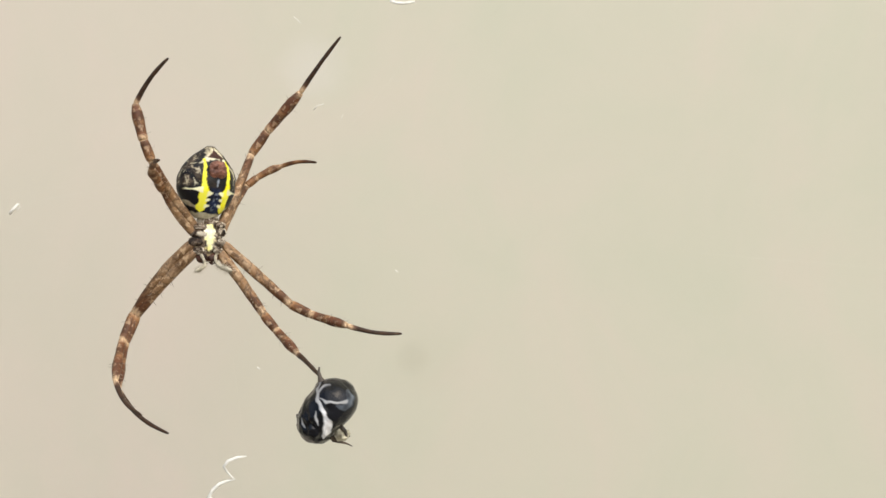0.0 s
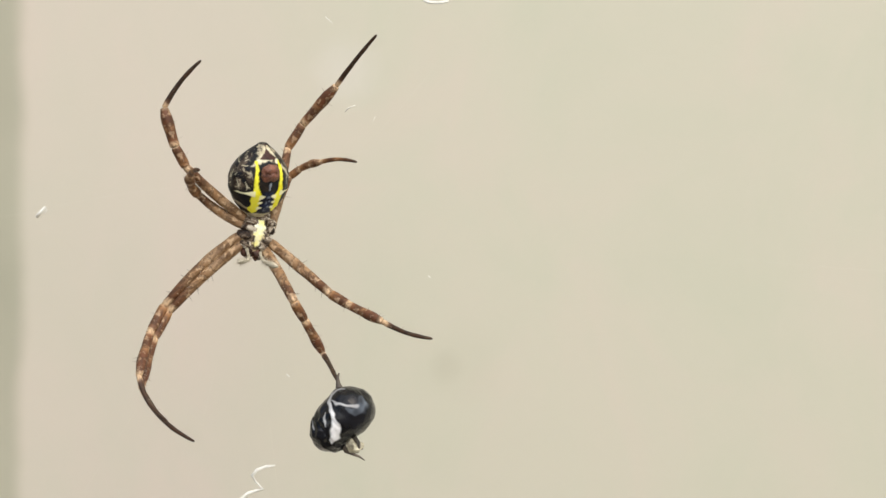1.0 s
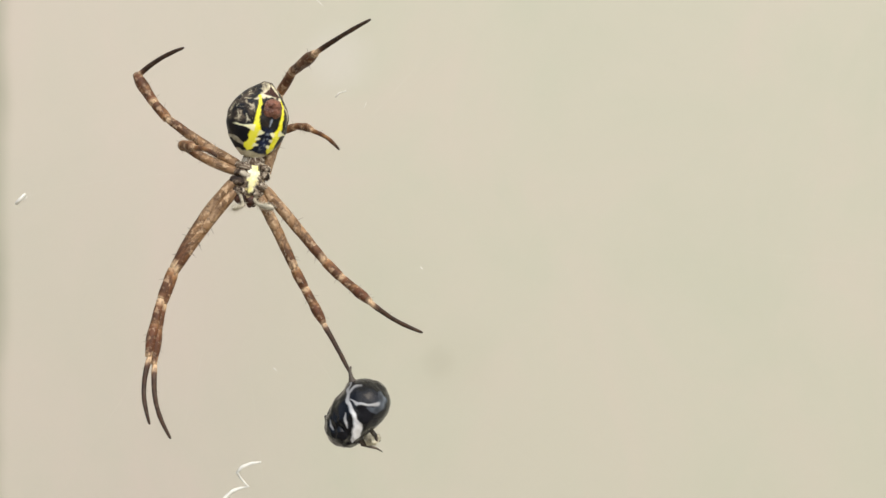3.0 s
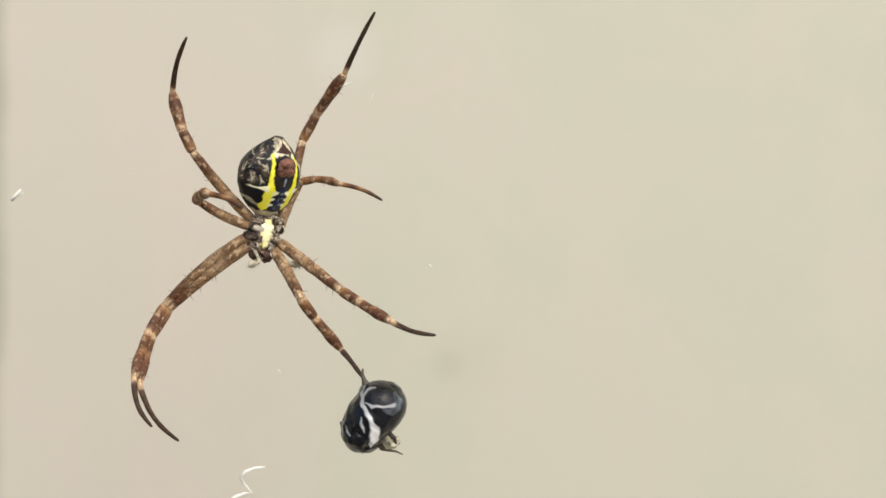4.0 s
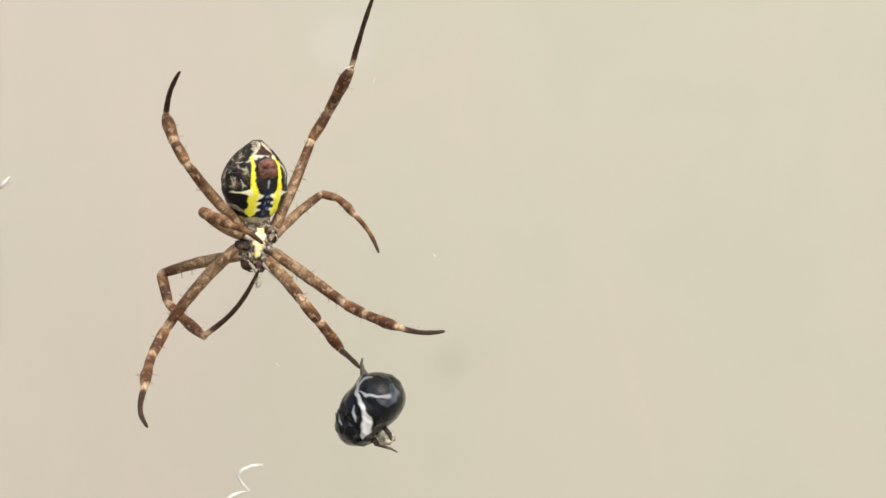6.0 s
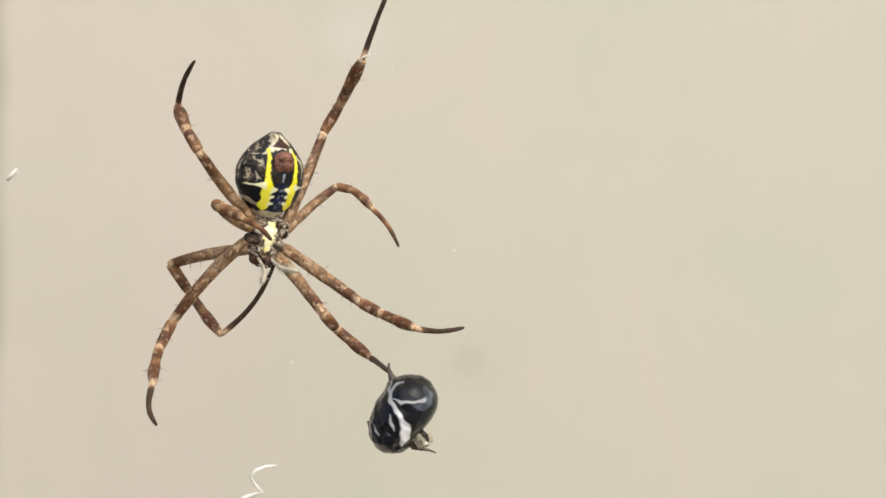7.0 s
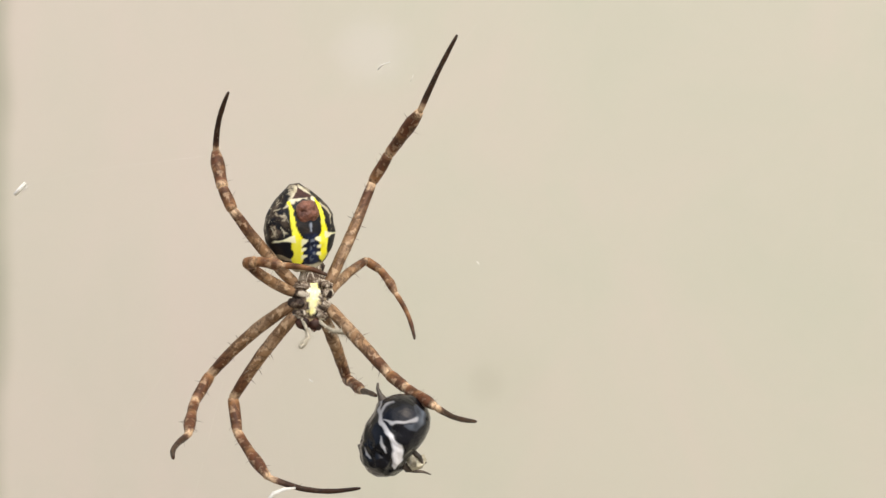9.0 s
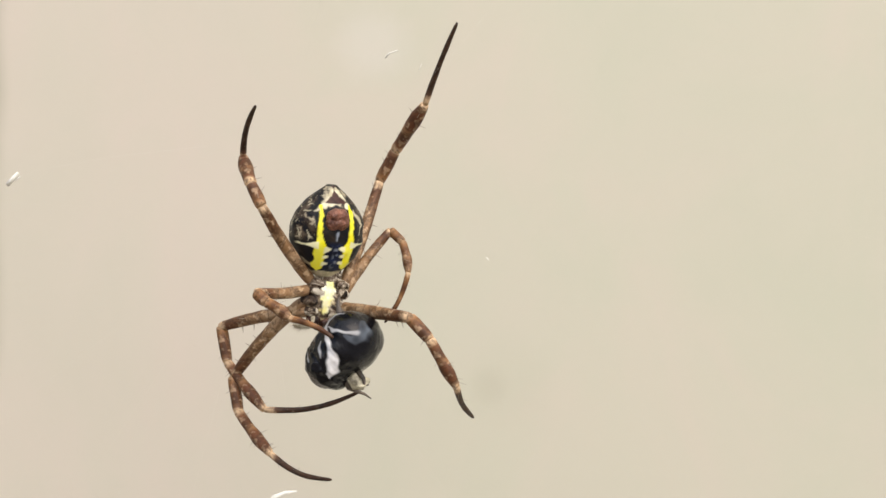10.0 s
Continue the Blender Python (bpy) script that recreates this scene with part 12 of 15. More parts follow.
    walk(legs['R2']['leg'], [
        (0, mm(1.75, 0.10, -2.70, 127.85, 1.27, 63.12)), (0.1, mm(1.75, 0.10, -2.70, 127.13, 1.45, 63.22)), (0.2, mm(1.75, 0.10, -2.70, 126.30, 1.63, 63.28)),
        (0.3, mm(1.75, 0.10, -2.70, 125.65, 1.76, 63.33)), (0.4, mm(1.75, 0.10, -2.70, 125.38, 1.90, 63.31)), (0.5, mm(1.75, 0.10, -2.70, 125.24, 1.97, 63.27)),
        (0.6, mm(1.75, 0.10, -2.70, 125.58, 2.04, 63.18)), (0.7, mm(1.75, 0.10, -2.70, 124.94, 2.70, 62.01)), (0.8, mm(1.75, 0.10, -2.70, 122.34, 4.29, 58.67)),
        (0.9, mm(1.75, 0.10, -2.70, 122.19, 10.30, 47.22)), (1, mm(1.75, 0.10, -2.70, 110.14, 9.60, 36.40)), (1.1, mm(1.75, 0.10, -2.70, 110.65, 6.13, 48.18)),
        (1.2, mm(1.75, 0.10, -2.70, 117.27, 3.70, 59.55)), (1.3, mm(1.75, 0.10, -2.70, 118.09, 4.02, 59.21)), (1.4, mm(1.75, 0.10, -2.70, 118.42, 4.53, 58.40)),
        (1.5, mm(1.75, 0.10, -2.70, 118.30, 4.74, 57.98)), (1.6, mm(1.75, 0.10, -2.70, 119.02, 4.38, 58.94)), (1.7, mm(1.75, 0.10, -2.70, 120.63, 3.33, 61.33)),
        (1.8, mm(1.75, 0.10, -2.70, 124.19, 1.99, 64.20)), (1.9, mm(1.75, 0.10, -2.70, 124.97, 0.64, 66.36)), (2, mm(1.75, 0.10, -2.70, 124.54, 0.09, 67.22)),
        (2.1, mm(1.75, 0.10, -2.70, 125.53, 1.06, 65.66)), (2.2, mm(1.75, 0.10, -2.70, 123.99, 2.36, 63.21)), (3.3, mm(1.75, 0.10, -2.70, 126.02, 3.49, 59.31)),
        (3.4, mm(1.75, 0.10, -2.70, 124.90, 5.06, 57.90)), (3.5, mm(1.75, 0.10, -2.70, 123.59, 5.90, 57.26)), (3.6, mm(1.75, 0.10, -2.70, 121.28, 4.36, 58.73)),
        (3.7, mm(1.75, 0.10, -2.70, 119.68, 2.86, 60.40)), (3.8, mm(1.75, 0.10, -2.70, 116.08, 5.70, 53.35)), (3.9, mm(1.75, 0.10, -2.70, 108.41, 8.20, 41.19)),
        (4, mm(1.75, 0.10, -2.70, 110.06, 12.29, 33.86)), (4.1, mm(1.75, 0.10, -2.70, 107.10, 8.30, 38.94)), (4.2, mm(1.75, 0.10, -2.70, 109.69, 8.61, 41.69)),
        (4.3, mm(1.75, 0.10, -2.70, 111.32, 6.90, 47.72)), (4.4, mm(1.75, 0.10, -2.70, 114.10, 5.91, 52.25)), (4.5, mm(1.75, 0.10, -2.70, 115.17, 5.19, 54.51)),
        (4.6, mm(1.75, 0.10, -2.70, 115.57, 5.21, 54.61)), (4.7, mm(1.75, 0.10, -2.70, 117.28, 5.38, 54.87)), (4.8, mm(1.75, 0.10, -2.70, 118.76, 5.78, 54.58)),
        (4.9, mm(1.75, 0.10, -2.70, 120.34, 6.20, 54.35)), (5, mm(1.75, 0.10, -2.70, 114.87, 4.78, 54.55)), (5.1, mm(1.75, 0.10, -2.70, 116.20, 5.51, 53.84)),
        (5.2, mm(1.75, 0.10, -2.70, 116.21, 6.23, 52.80)), (5.3, mm(1.75, 0.10, -2.70, 116.25, 7.19, 51.37)), (5.4, mm(1.75, 0.10, -2.70, 122.89, 11.27, 49.11)),
        (5.5, mm(1.75, 0.10, -2.70, 113.76, 8.58, 47.33)), (5.6, mm(1.75, 0.10, -2.70, 110.84, 8.01, 45.27)), (5.7, mm(1.75, 0.10, -2.70, 112.48, 9.80, 41.76)),
        (6.8, mm(1.75, 0.10, -2.70, 108.64, 6.14, 47.81)), (6.9, mm(1.75, 0.10, -2.70, 109.93, 6.65, 47.41)), (7, mm(1.75, 0.10, -2.70, 108.36, 6.42, 45.46)),
        (7.1, mm(1.75, 0.10, -2.70, 106.29, 6.62, 41.09)), (7.2, mm(1.75, 0.10, -2.70, 100.46, 5.19, 34.97)), (7.3, mm(1.75, 0.10, -2.70, 94.68, 2.76, 29.32)),
        (7.4, mm(1.75, 0.10, -2.70, 90.06, 0.07, 24.02)), (7.5, mm(1.75, 0.10, -2.70, 92.31, 1.77, 20.22)), (7.6, mm(1.75, 0.10, -2.70, 100.49, 3.31, 42.15)),
        (7.7, mm(1.75, 0.10, -2.70, 103.78, 4.53, 45.14)), (7.8, mm(1.75, 0.10, -2.70, 108.24, 5.78, 49.37)), (7.9, mm(1.75, 0.10, -2.70, 114.98, 7.58, 53.04)),
        (8, mm(1.75, 0.10, -2.70, 114.81, 7.09, 55.00)), (8.1, mm(1.75, 0.10, -2.70, 115.21, 11.02, 47.74)), (8.2, mm(1.75, 0.10, -2.70, 111.67, 11.97, 41.73)),
        (8.3, mm(1.75, 0.10, -2.70, 111.02, 13.36, 37.45)), (8.4, mm(1.75, 0.10, -2.70, 109.40, 11.53, 38.13)), (8.5, mm(1.75, 0.10, -2.70, 110.65, 13.59, 35.41)),
        (8.6, mm(1.75, 0.10, -2.70, 117.37, 27.20, 25.92)), (8.7, mm(1.75, 0.10, -2.70, 111.62, 22.93, 22.85)), (8.8, mm(1.75, 0.10, -2.70, 117.15, 25.45, 27.85)),
        (8.9, mm(1.75, 0.10, -2.70, 126.63, 25.70, 38.52)), (9, mm(1.75, 0.10, -2.70, 123.80, 19.78, 42.48)), (9.1, mm(1.75, 0.10, -2.70, 108.99, 18.45, 24.10)),
        (9.2, mm(1.75, 0.10, -2.70, 123.56, 17.34, 45.76)), (9.3, mm(1.75, 0.10, -2.70, 111.91, 19.55, 30.20)), (9.4, mm(1.75, 0.10, -2.70, 108.24, 16.68, 28.90)),
        (9.5, mm(1.75, 0.10, -2.70, 99.13, 11.81, 19.41)), (9.6, mm(1.75, 0.10, -2.70, 94.85, 5.79, 20.77)), (9.7, mm(1.75, 0.10, -2.70, 91.64, 2.00, 19.41)),
        (9.8, mm(1.75, 0.10, -2.70, 91.76, 1.75, 24.50)), (9.9, mm(1.75, 0.10, -2.70, 88.28, -1.96, 20.19)), (10, mm(1.75, 0.10, -2.70, 86.52, -4.16, 18.62)),
    ])
    walk(legs['R2']['patella'], [
        (0, mm(0, 0, 10.50, -16.42, -10.59, 3.70)), (0.1, mm(0, 0, 10.50, -15.98, -11.31, 3.89)), (0.2, mm(0, 0, 10.50, -15.34, -11.86, 3.96)),
        (0.3, mm(0, 0, 10.50, -15.04, -12.48, 4.11)), (0.4, mm(0, 0, 10.50, -14.31, -12.52, 3.98)), (0.5, mm(0, 0, 10.50, -13.99, -12.57, 3.93)),
        (0.6, mm(0, 0, 10.50, -15.33, -12.81, 4.41)), (0.7, mm(0, 0, 10.50, -14.84, -10.60, 4.01)), (0.8, mm(0, 0, 10.50, -13.34, -6.83, 3.51)),
        (0.9, mm(0, 0, 10.50, -17.74, -2.58, 7.04)), (1, mm(0, 0, 10.50, -7.97, -0.70, 4.04)), (1.1, mm(0, 0, 10.50, -5.80, -4.58, 2.21)),
        (1.2, mm(0, 0, 10.50, -8.97, -10.51, 2.90)), (1.3, mm(0, 0, 10.50, -9.61, -10.44, 3.18)), (1.4, mm(0, 0, 10.50, -10.83, -11.26, 3.93)),
        (1.5, mm(0, 0, 10.50, -9.91, -10.12, 3.48)), (1.6, mm(0, 0, 10.50, -11.35, -10.47, 3.88)), (1.7, mm(0, 0, 10.50, -11.21, -9.33, 3.12)),
        (1.8, mm(0, 0, 10.50, -13.83, -9.39, 3.16)), (1.9, mm(0, 0, 10.50, -13.75, -8.61, 2.37)), (2, mm(0, 0, 10.50, -13.43, -8.08, 1.96)),
        (2.1, mm(0, 0, 10.50, -18.57, -12.89, 4.88)), (2.2, mm(0, 0, 10.50, -15.35, -13.87, 4.88)), (3.3, mm(0, 0, 10.50, -6.05, -11.64, 1.84)),
        (3.4, mm(0, 0, 10.50, -5.99, -8.24, 1.78)), (3.5, mm(0, 0, 10.50, -10.13, -10.00, 3.66)), (3.6, mm(0, 0, 10.50, -33.21, -19.93, 17.65)),
        (3.7, mm(0, 0, 10.50, -11.82, -11.70, 3.62)), (3.8, mm(0, 0, 10.50, -10.31, -10.03, 4.14)), (3.9, mm(0, 0, 10.50, -3.44, -4.36, 1.83)),
        (4, mm(0, 0, 10.50, -4.01, -2.73, 2.74)), (4.1, mm(0, 0, 10.50, -1.76, -1.64, 0.93)), (4.2, mm(0, 0, 10.50, -4.52, -4.43, 2.40)),
        (4.3, mm(0, 0, 10.50, -5.99, -5.81, 2.62)), (4.4, mm(0, 0, 10.50, -10.42, -9.29, 4.35)), (4.5, mm(0, 0, 10.50, -11.57, -10.82, 4.66)),
        (4.6, mm(0, 0, 10.50, -12.88, -12.45, 5.52)), (4.7, mm(0, 0, 10.50, -13.40, -12.81, 5.75)), (4.8, mm(0, 0, 10.50, -21.91, -17.10, 11.35)),
        (4.9, mm(0, 0, 10.50, -36.74, -19.18, 22.26)), (5, mm(0, 0, 10.50, -11.92, -12.70, 5.00)), (5.1, mm(0, 0, 10.50, -16.71, -15.53, 8.21)),
        (5.2, mm(0, 0, 10.50, -13.23, -13.26, 6.32)), (5.3, mm(0, 0, 10.50, -10.62, -11.39, 5.12)), (5.4, mm(0, 0, 10.50, -32.61, -15.53, 22.60)),
        (5.5, mm(0, 0, 10.50, -7.96, -10.55, 4.42)), (5.6, mm(0, 0, 10.50, -7.04, -10.10, 4.00)), (5.7, mm(0, 0, 10.50, -8.73, -9.73, 5.40)),
        (6.8, mm(0, 0, 10.50, -8.30, -13.08, 4.63)), (6.9, mm(0, 0, 10.50, -8.96, -13.39, 5.09)), (7, mm(0, 0, 10.50, -7.39, -12.05, 4.15)),
        (7.1, mm(0, 0, 10.50, -5.78, -9.77, 3.35)), (7.2, mm(0, 0, 10.50, -2.39, -5.77, 1.42)), (7.3, mm(0, 0, 10.50, 0.16, -2.29, -0.10)),
        (7.4, mm(0, 0, 10.50, 1.95, 0.12, -1.31)), (7.5, mm(0, 0, 10.50, 1.49, 2.13, -1.08)), (7.6, mm(0, 0, 10.50, -5.69, -11.86, 2.88)),
        (7.7, mm(0, 0, 10.50, -7.38, -14.33, 4.08)), (7.8, mm(0, 0, 10.50, -8.51, -15.61, 4.85)), (7.9, mm(0, 0, 10.50, -13.74, -19.67, 8.81)),
        (8, mm(0, 0, 10.50, -8.71, -15.57, 4.86)), (8.1, mm(0, 0, 10.50, -31.26, -21.87, 27.25)), (8.2, mm(0, 0, 10.50, -6.83, -8.33, 4.90)),
        (8.3, mm(0, 0, 10.50, -8.35, -7.21, 6.60)), (8.4, mm(0, 0, 10.50, -5.47, -6.04, 3.93)), (8.5, mm(0, 0, 10.50, -6.90, -4.80, 5.32)),
        (8.6, mm(0, 0, 10.50, -20.88, 9.52, 21.16)), (8.7, mm(0, 0, 10.50, -9.46, 4.47, 10.24)), (8.8, mm(0, 0, 10.50, -12.73, 1.78, 13.25)),
        (8.9, mm(0, 0, 10.50, -16.71, -5.69, 15.66)), (9, mm(0, 0, 10.50, -8.65, -9.82, 7.04)), (9.1, mm(0, 0, 10.50, 3.39, -0.26, -3.49)),
        (9.2, mm(0, 0, 10.50, -5.03, -12.80, 3.89)), (9.3, mm(0, 0, 10.50, 5.32, 3.49, -4.75)), (9.4, mm(0, 0, 10.50, 12.07, 9.51, -9.62)),
        (9.5, mm(0, 0, 10.50, 18.14, 30.30, -12.17)), (9.6, mm(0, 0, 10.50, 19.16, 26.35, -12.97)), (9.7, mm(0, 0, 10.50, 26.50, 36.08, -11.68)),
        (9.8, mm(0, 0, 10.50, 21.56, 27.14, -9.91)), (9.9, mm(0, 0, 10.50, 29.41, 36.81, -10.53)), (10, mm(0, 0, 10.50, 30.69, 38.03, -11.67)),
    ])
    walk(legs['R2']['tibia'], [
        (0, mm(-0.51, 0.71, 12.98, -26.47, -14.91, 8.29)), (0.1, mm(-0.54, 0.69, 12.98, -25.75, -16.30, 8.81)), (0.2, mm(-0.57, 0.66, 12.98, -24.90, -17.33, 9.08)),
        (0.3, mm(-0.60, 0.64, 12.98, -24.29, -18.50, 9.43)), (0.4, mm(-0.60, 0.61, 12.99, -23.69, -18.60, 9.32)), (0.5, mm(-0.60, 0.60, 12.99, -23.41, -18.85, 9.34)),
        (0.6, mm(-0.61, 0.65, 12.97, -23.84, -19.55, 9.86)), (0.7, mm(-0.51, 0.64, 13.00, -23.05, -16.35, 8.74)), (0.8, mm(-0.34, 0.59, 13.04, -21.22, -9.89, 6.88)),
        (0.9, mm(-0.21, 0.78, 13.00, -21.67, -7.33, 10.56)), (1, mm(-0.06, 0.36, 13.10, -12.46, -0.28, 6.29)), (1.1, mm(-0.22, 0.26, 13.11, -10.71, -4.18, 4.03)),
        (1.2, mm(-0.49, 0.39, 13.05, -14.41, -15.68, 5.97)), (1.3, mm(-0.49, 0.41, 13.05, -15.36, -15.91, 6.56)), (1.4, mm(-0.54, 0.46, 13.03, -16.30, -17.35, 7.64)),
        (1.5, mm(-0.48, 0.42, 13.05, -16.62, -15.42, 7.41)), (1.6, mm(-0.50, 0.49, 13.04, -18.06, -16.47, 8.10)), (1.7, mm(-0.45, 0.49, 13.05, -18.75, -14.57, 7.02)),
        (1.8, mm(-0.45, 0.60, 13.02, -21.31, -15.33, 7.22)), (1.9, mm(-0.41, 0.61, 13.03, -21.65, -13.87, 5.87)), (2, mm(-0.38, 0.60, 13.03, -21.81, -12.58, 5.04)),
        (2.1, mm(-0.63, 0.79, 12.93, -25.91, -19.34, 9.96)), (2.2, mm(-0.66, 0.64, 12.96, -25.79, -19.76, 11.17)), (3.3, mm(-0.54, 0.26, 13.06, -10.10, -17.97, 4.15)),
        (3.4, mm(-0.38, 0.26, 13.09, -11.74, -10.64, 3.99)), (3.5, mm(-0.48, 0.43, 13.05, -16.68, -15.42, 7.63)), (3.6, mm(-1.15, 1.15, 12.57, -14.20, -24.53, 7.93)),
        (3.7, mm(-0.56, 0.50, 13.02, -19.68, -18.08, 8.29)), (3.8, mm(-0.48, 0.44, 13.05, -15.90, -15.16, 7.83)), (3.9, mm(-0.20, 0.15, 13.12, -6.44, -6.08, 3.61)),
        (4, mm(-0.13, 0.18, 13.12, -6.10, -4.27, 4.34)), (4.1, mm(-0.08, 0.08, 13.13, -4.27, 3.57, 1.87)), (4.2, mm(-0.21, 0.20, 13.11, -8.32, -5.77, 4.62)),
        (4.3, mm(-0.28, 0.26, 13.10, -11.71, -7.19, 5.44)), (4.4, mm(-0.45, 0.44, 13.05, -17.03, -13.35, 8.39)), (4.5, mm(-0.53, 0.49, 13.03, -19.39, -15.90, 9.63)),
        (4.6, mm(-0.61, 0.53, 13.00, -20.52, -18.03, 10.88)), (4.7, mm(-0.63, 0.55, 12.99, -22.00, -18.84, 11.90)), (4.8, mm(-0.90, 0.82, 12.83, -23.86, -21.15, 13.98)),
        (4.9, mm(-1.24, 1.19, 12.49, -20.72, -20.86, 12.00)), (5, mm(-0.61, 0.49, 13.01, -20.48, -18.90, 10.90)), (5.1, mm(-0.78, 0.65, 12.93, -21.97, -20.43, 12.71)),
        (5.2, mm(-0.65, 0.53, 12.99, -20.51, -18.62, 11.79)), (5.3, mm(-0.55, 0.44, 13.03, -18.44, -16.83, 10.71)), (5.4, mm(-1.09, 1.08, 12.63, -18.47, -13.75, 11.35)),
        (5.5, mm(-0.50, 0.33, 13.06, -13.67, -15.88, 8.82)), (5.6, mm(-0.48, 0.29, 13.07, -11.66, -15.89, 7.73)), (5.7, mm(-0.47, 0.36, 13.06, -14.52, -14.27, 10.15)),
        (6.8, mm(-0.62, 0.33, 13.03, -14.61, -19.71, 9.74)), (6.9, mm(-0.64, 0.35, 13.03, -15.29, -19.71, 10.28)), (7, mm(-0.57, 0.30, 13.05, -13.23, -18.65, 8.86)),
        (7.1, mm(-0.46, 0.24, 13.08, -10.09, -15.85, 6.85)), (7.2, mm(-0.27, 0.10, 13.11, -4.54, -10.20, 3.03)), (7.3, mm(-0.11, -0.01, 13.13, 0.07, -3.10, -0.05)),
        (7.4, mm(0, -0.09, 13.13, 3.45, 1.35, -2.25)), (7.5, mm(0.10, -0.07, 13.13, 2.27, 2.93, -1.62)), (7.6, mm(-0.55, 0.23, 13.06, -12.41, -20.17, 7.95)),
        (7.7, mm(-0.67, 0.29, 13.03, -13.76, -22.41, 9.36)), (7.8, mm(-0.73, 0.33, 13.01, -14.77, -23.08, 10.17)), (7.9, mm(-0.95, 0.49, 12.91, -17.85, -23.50, 12.55)),
        (8, mm(-0.73, 0.34, 13.00, -15.73, -23.30, 10.73)), (8.1, mm(-1.37, 0.83, 12.59, -10.55, -12.94, 7.13)), (8.2, mm(-0.40, 0.28, 13.08, -11.20, -12.52, 8.83)),
        (8.3, mm(-0.37, 0.34, 13.08, -11.56, -9.05, 9.54)), (8.4, mm(-0.29, 0.23, 13.10, -9.75, -10.20, 7.70)), (8.5, mm(-0.25, 0.29, 13.10, -11.02, -6.87, 8.94)),
        (8.6, mm(0.04, 1.02, 12.92, -16.96, 8.78, 16.96)), (8.7, mm(0.12, 0.46, 13.09, -14.36, 8.13, 14.82)), (8.8, mm(-0.06, 0.58, 13.06, -15.22, 15.36, 11.76)),
        (8.9, mm(-0.44, 0.66, 13.01, -22.34, -6.94, 22.06)), (9, mm(-0.49, 0.34, 13.06, -14.94, -13.74, 13.25)), (9.1, mm(-0.02, -0.15, 13.13, 5.67, -0.23, -5.87)),
        (9.2, mm(-0.59, 0.19, 13.05, -8.88, -19.61, 7.76)), (9.3, mm(0.14, -0.26, 13.11, 8.32, 5.87, -7.09)), (9.4, mm(0.33, -0.61, 13.04, 18.44, 16.12, -12.49)),
        (9.5, mm(1.06, -1.07, 12.66, 30.66, 46.68, -6.13)), (9.6, mm(0.88, -1.09, 12.73, 40.80, 49.85, -0.57)), (9.7, mm(1.12, -1.43, 12.40, 50.47, 53.06, 4.58)),
        (9.8, mm(0.93, -1.14, 12.68, 47.60, 49.24, 6.50)), (9.9, mm(1.11, -1.52, 12.33, 56.36, 52.79, 8.45)), (10, mm(1.09, -1.60, 12.28, 59.41, 53.80, 8.74)),
    ])
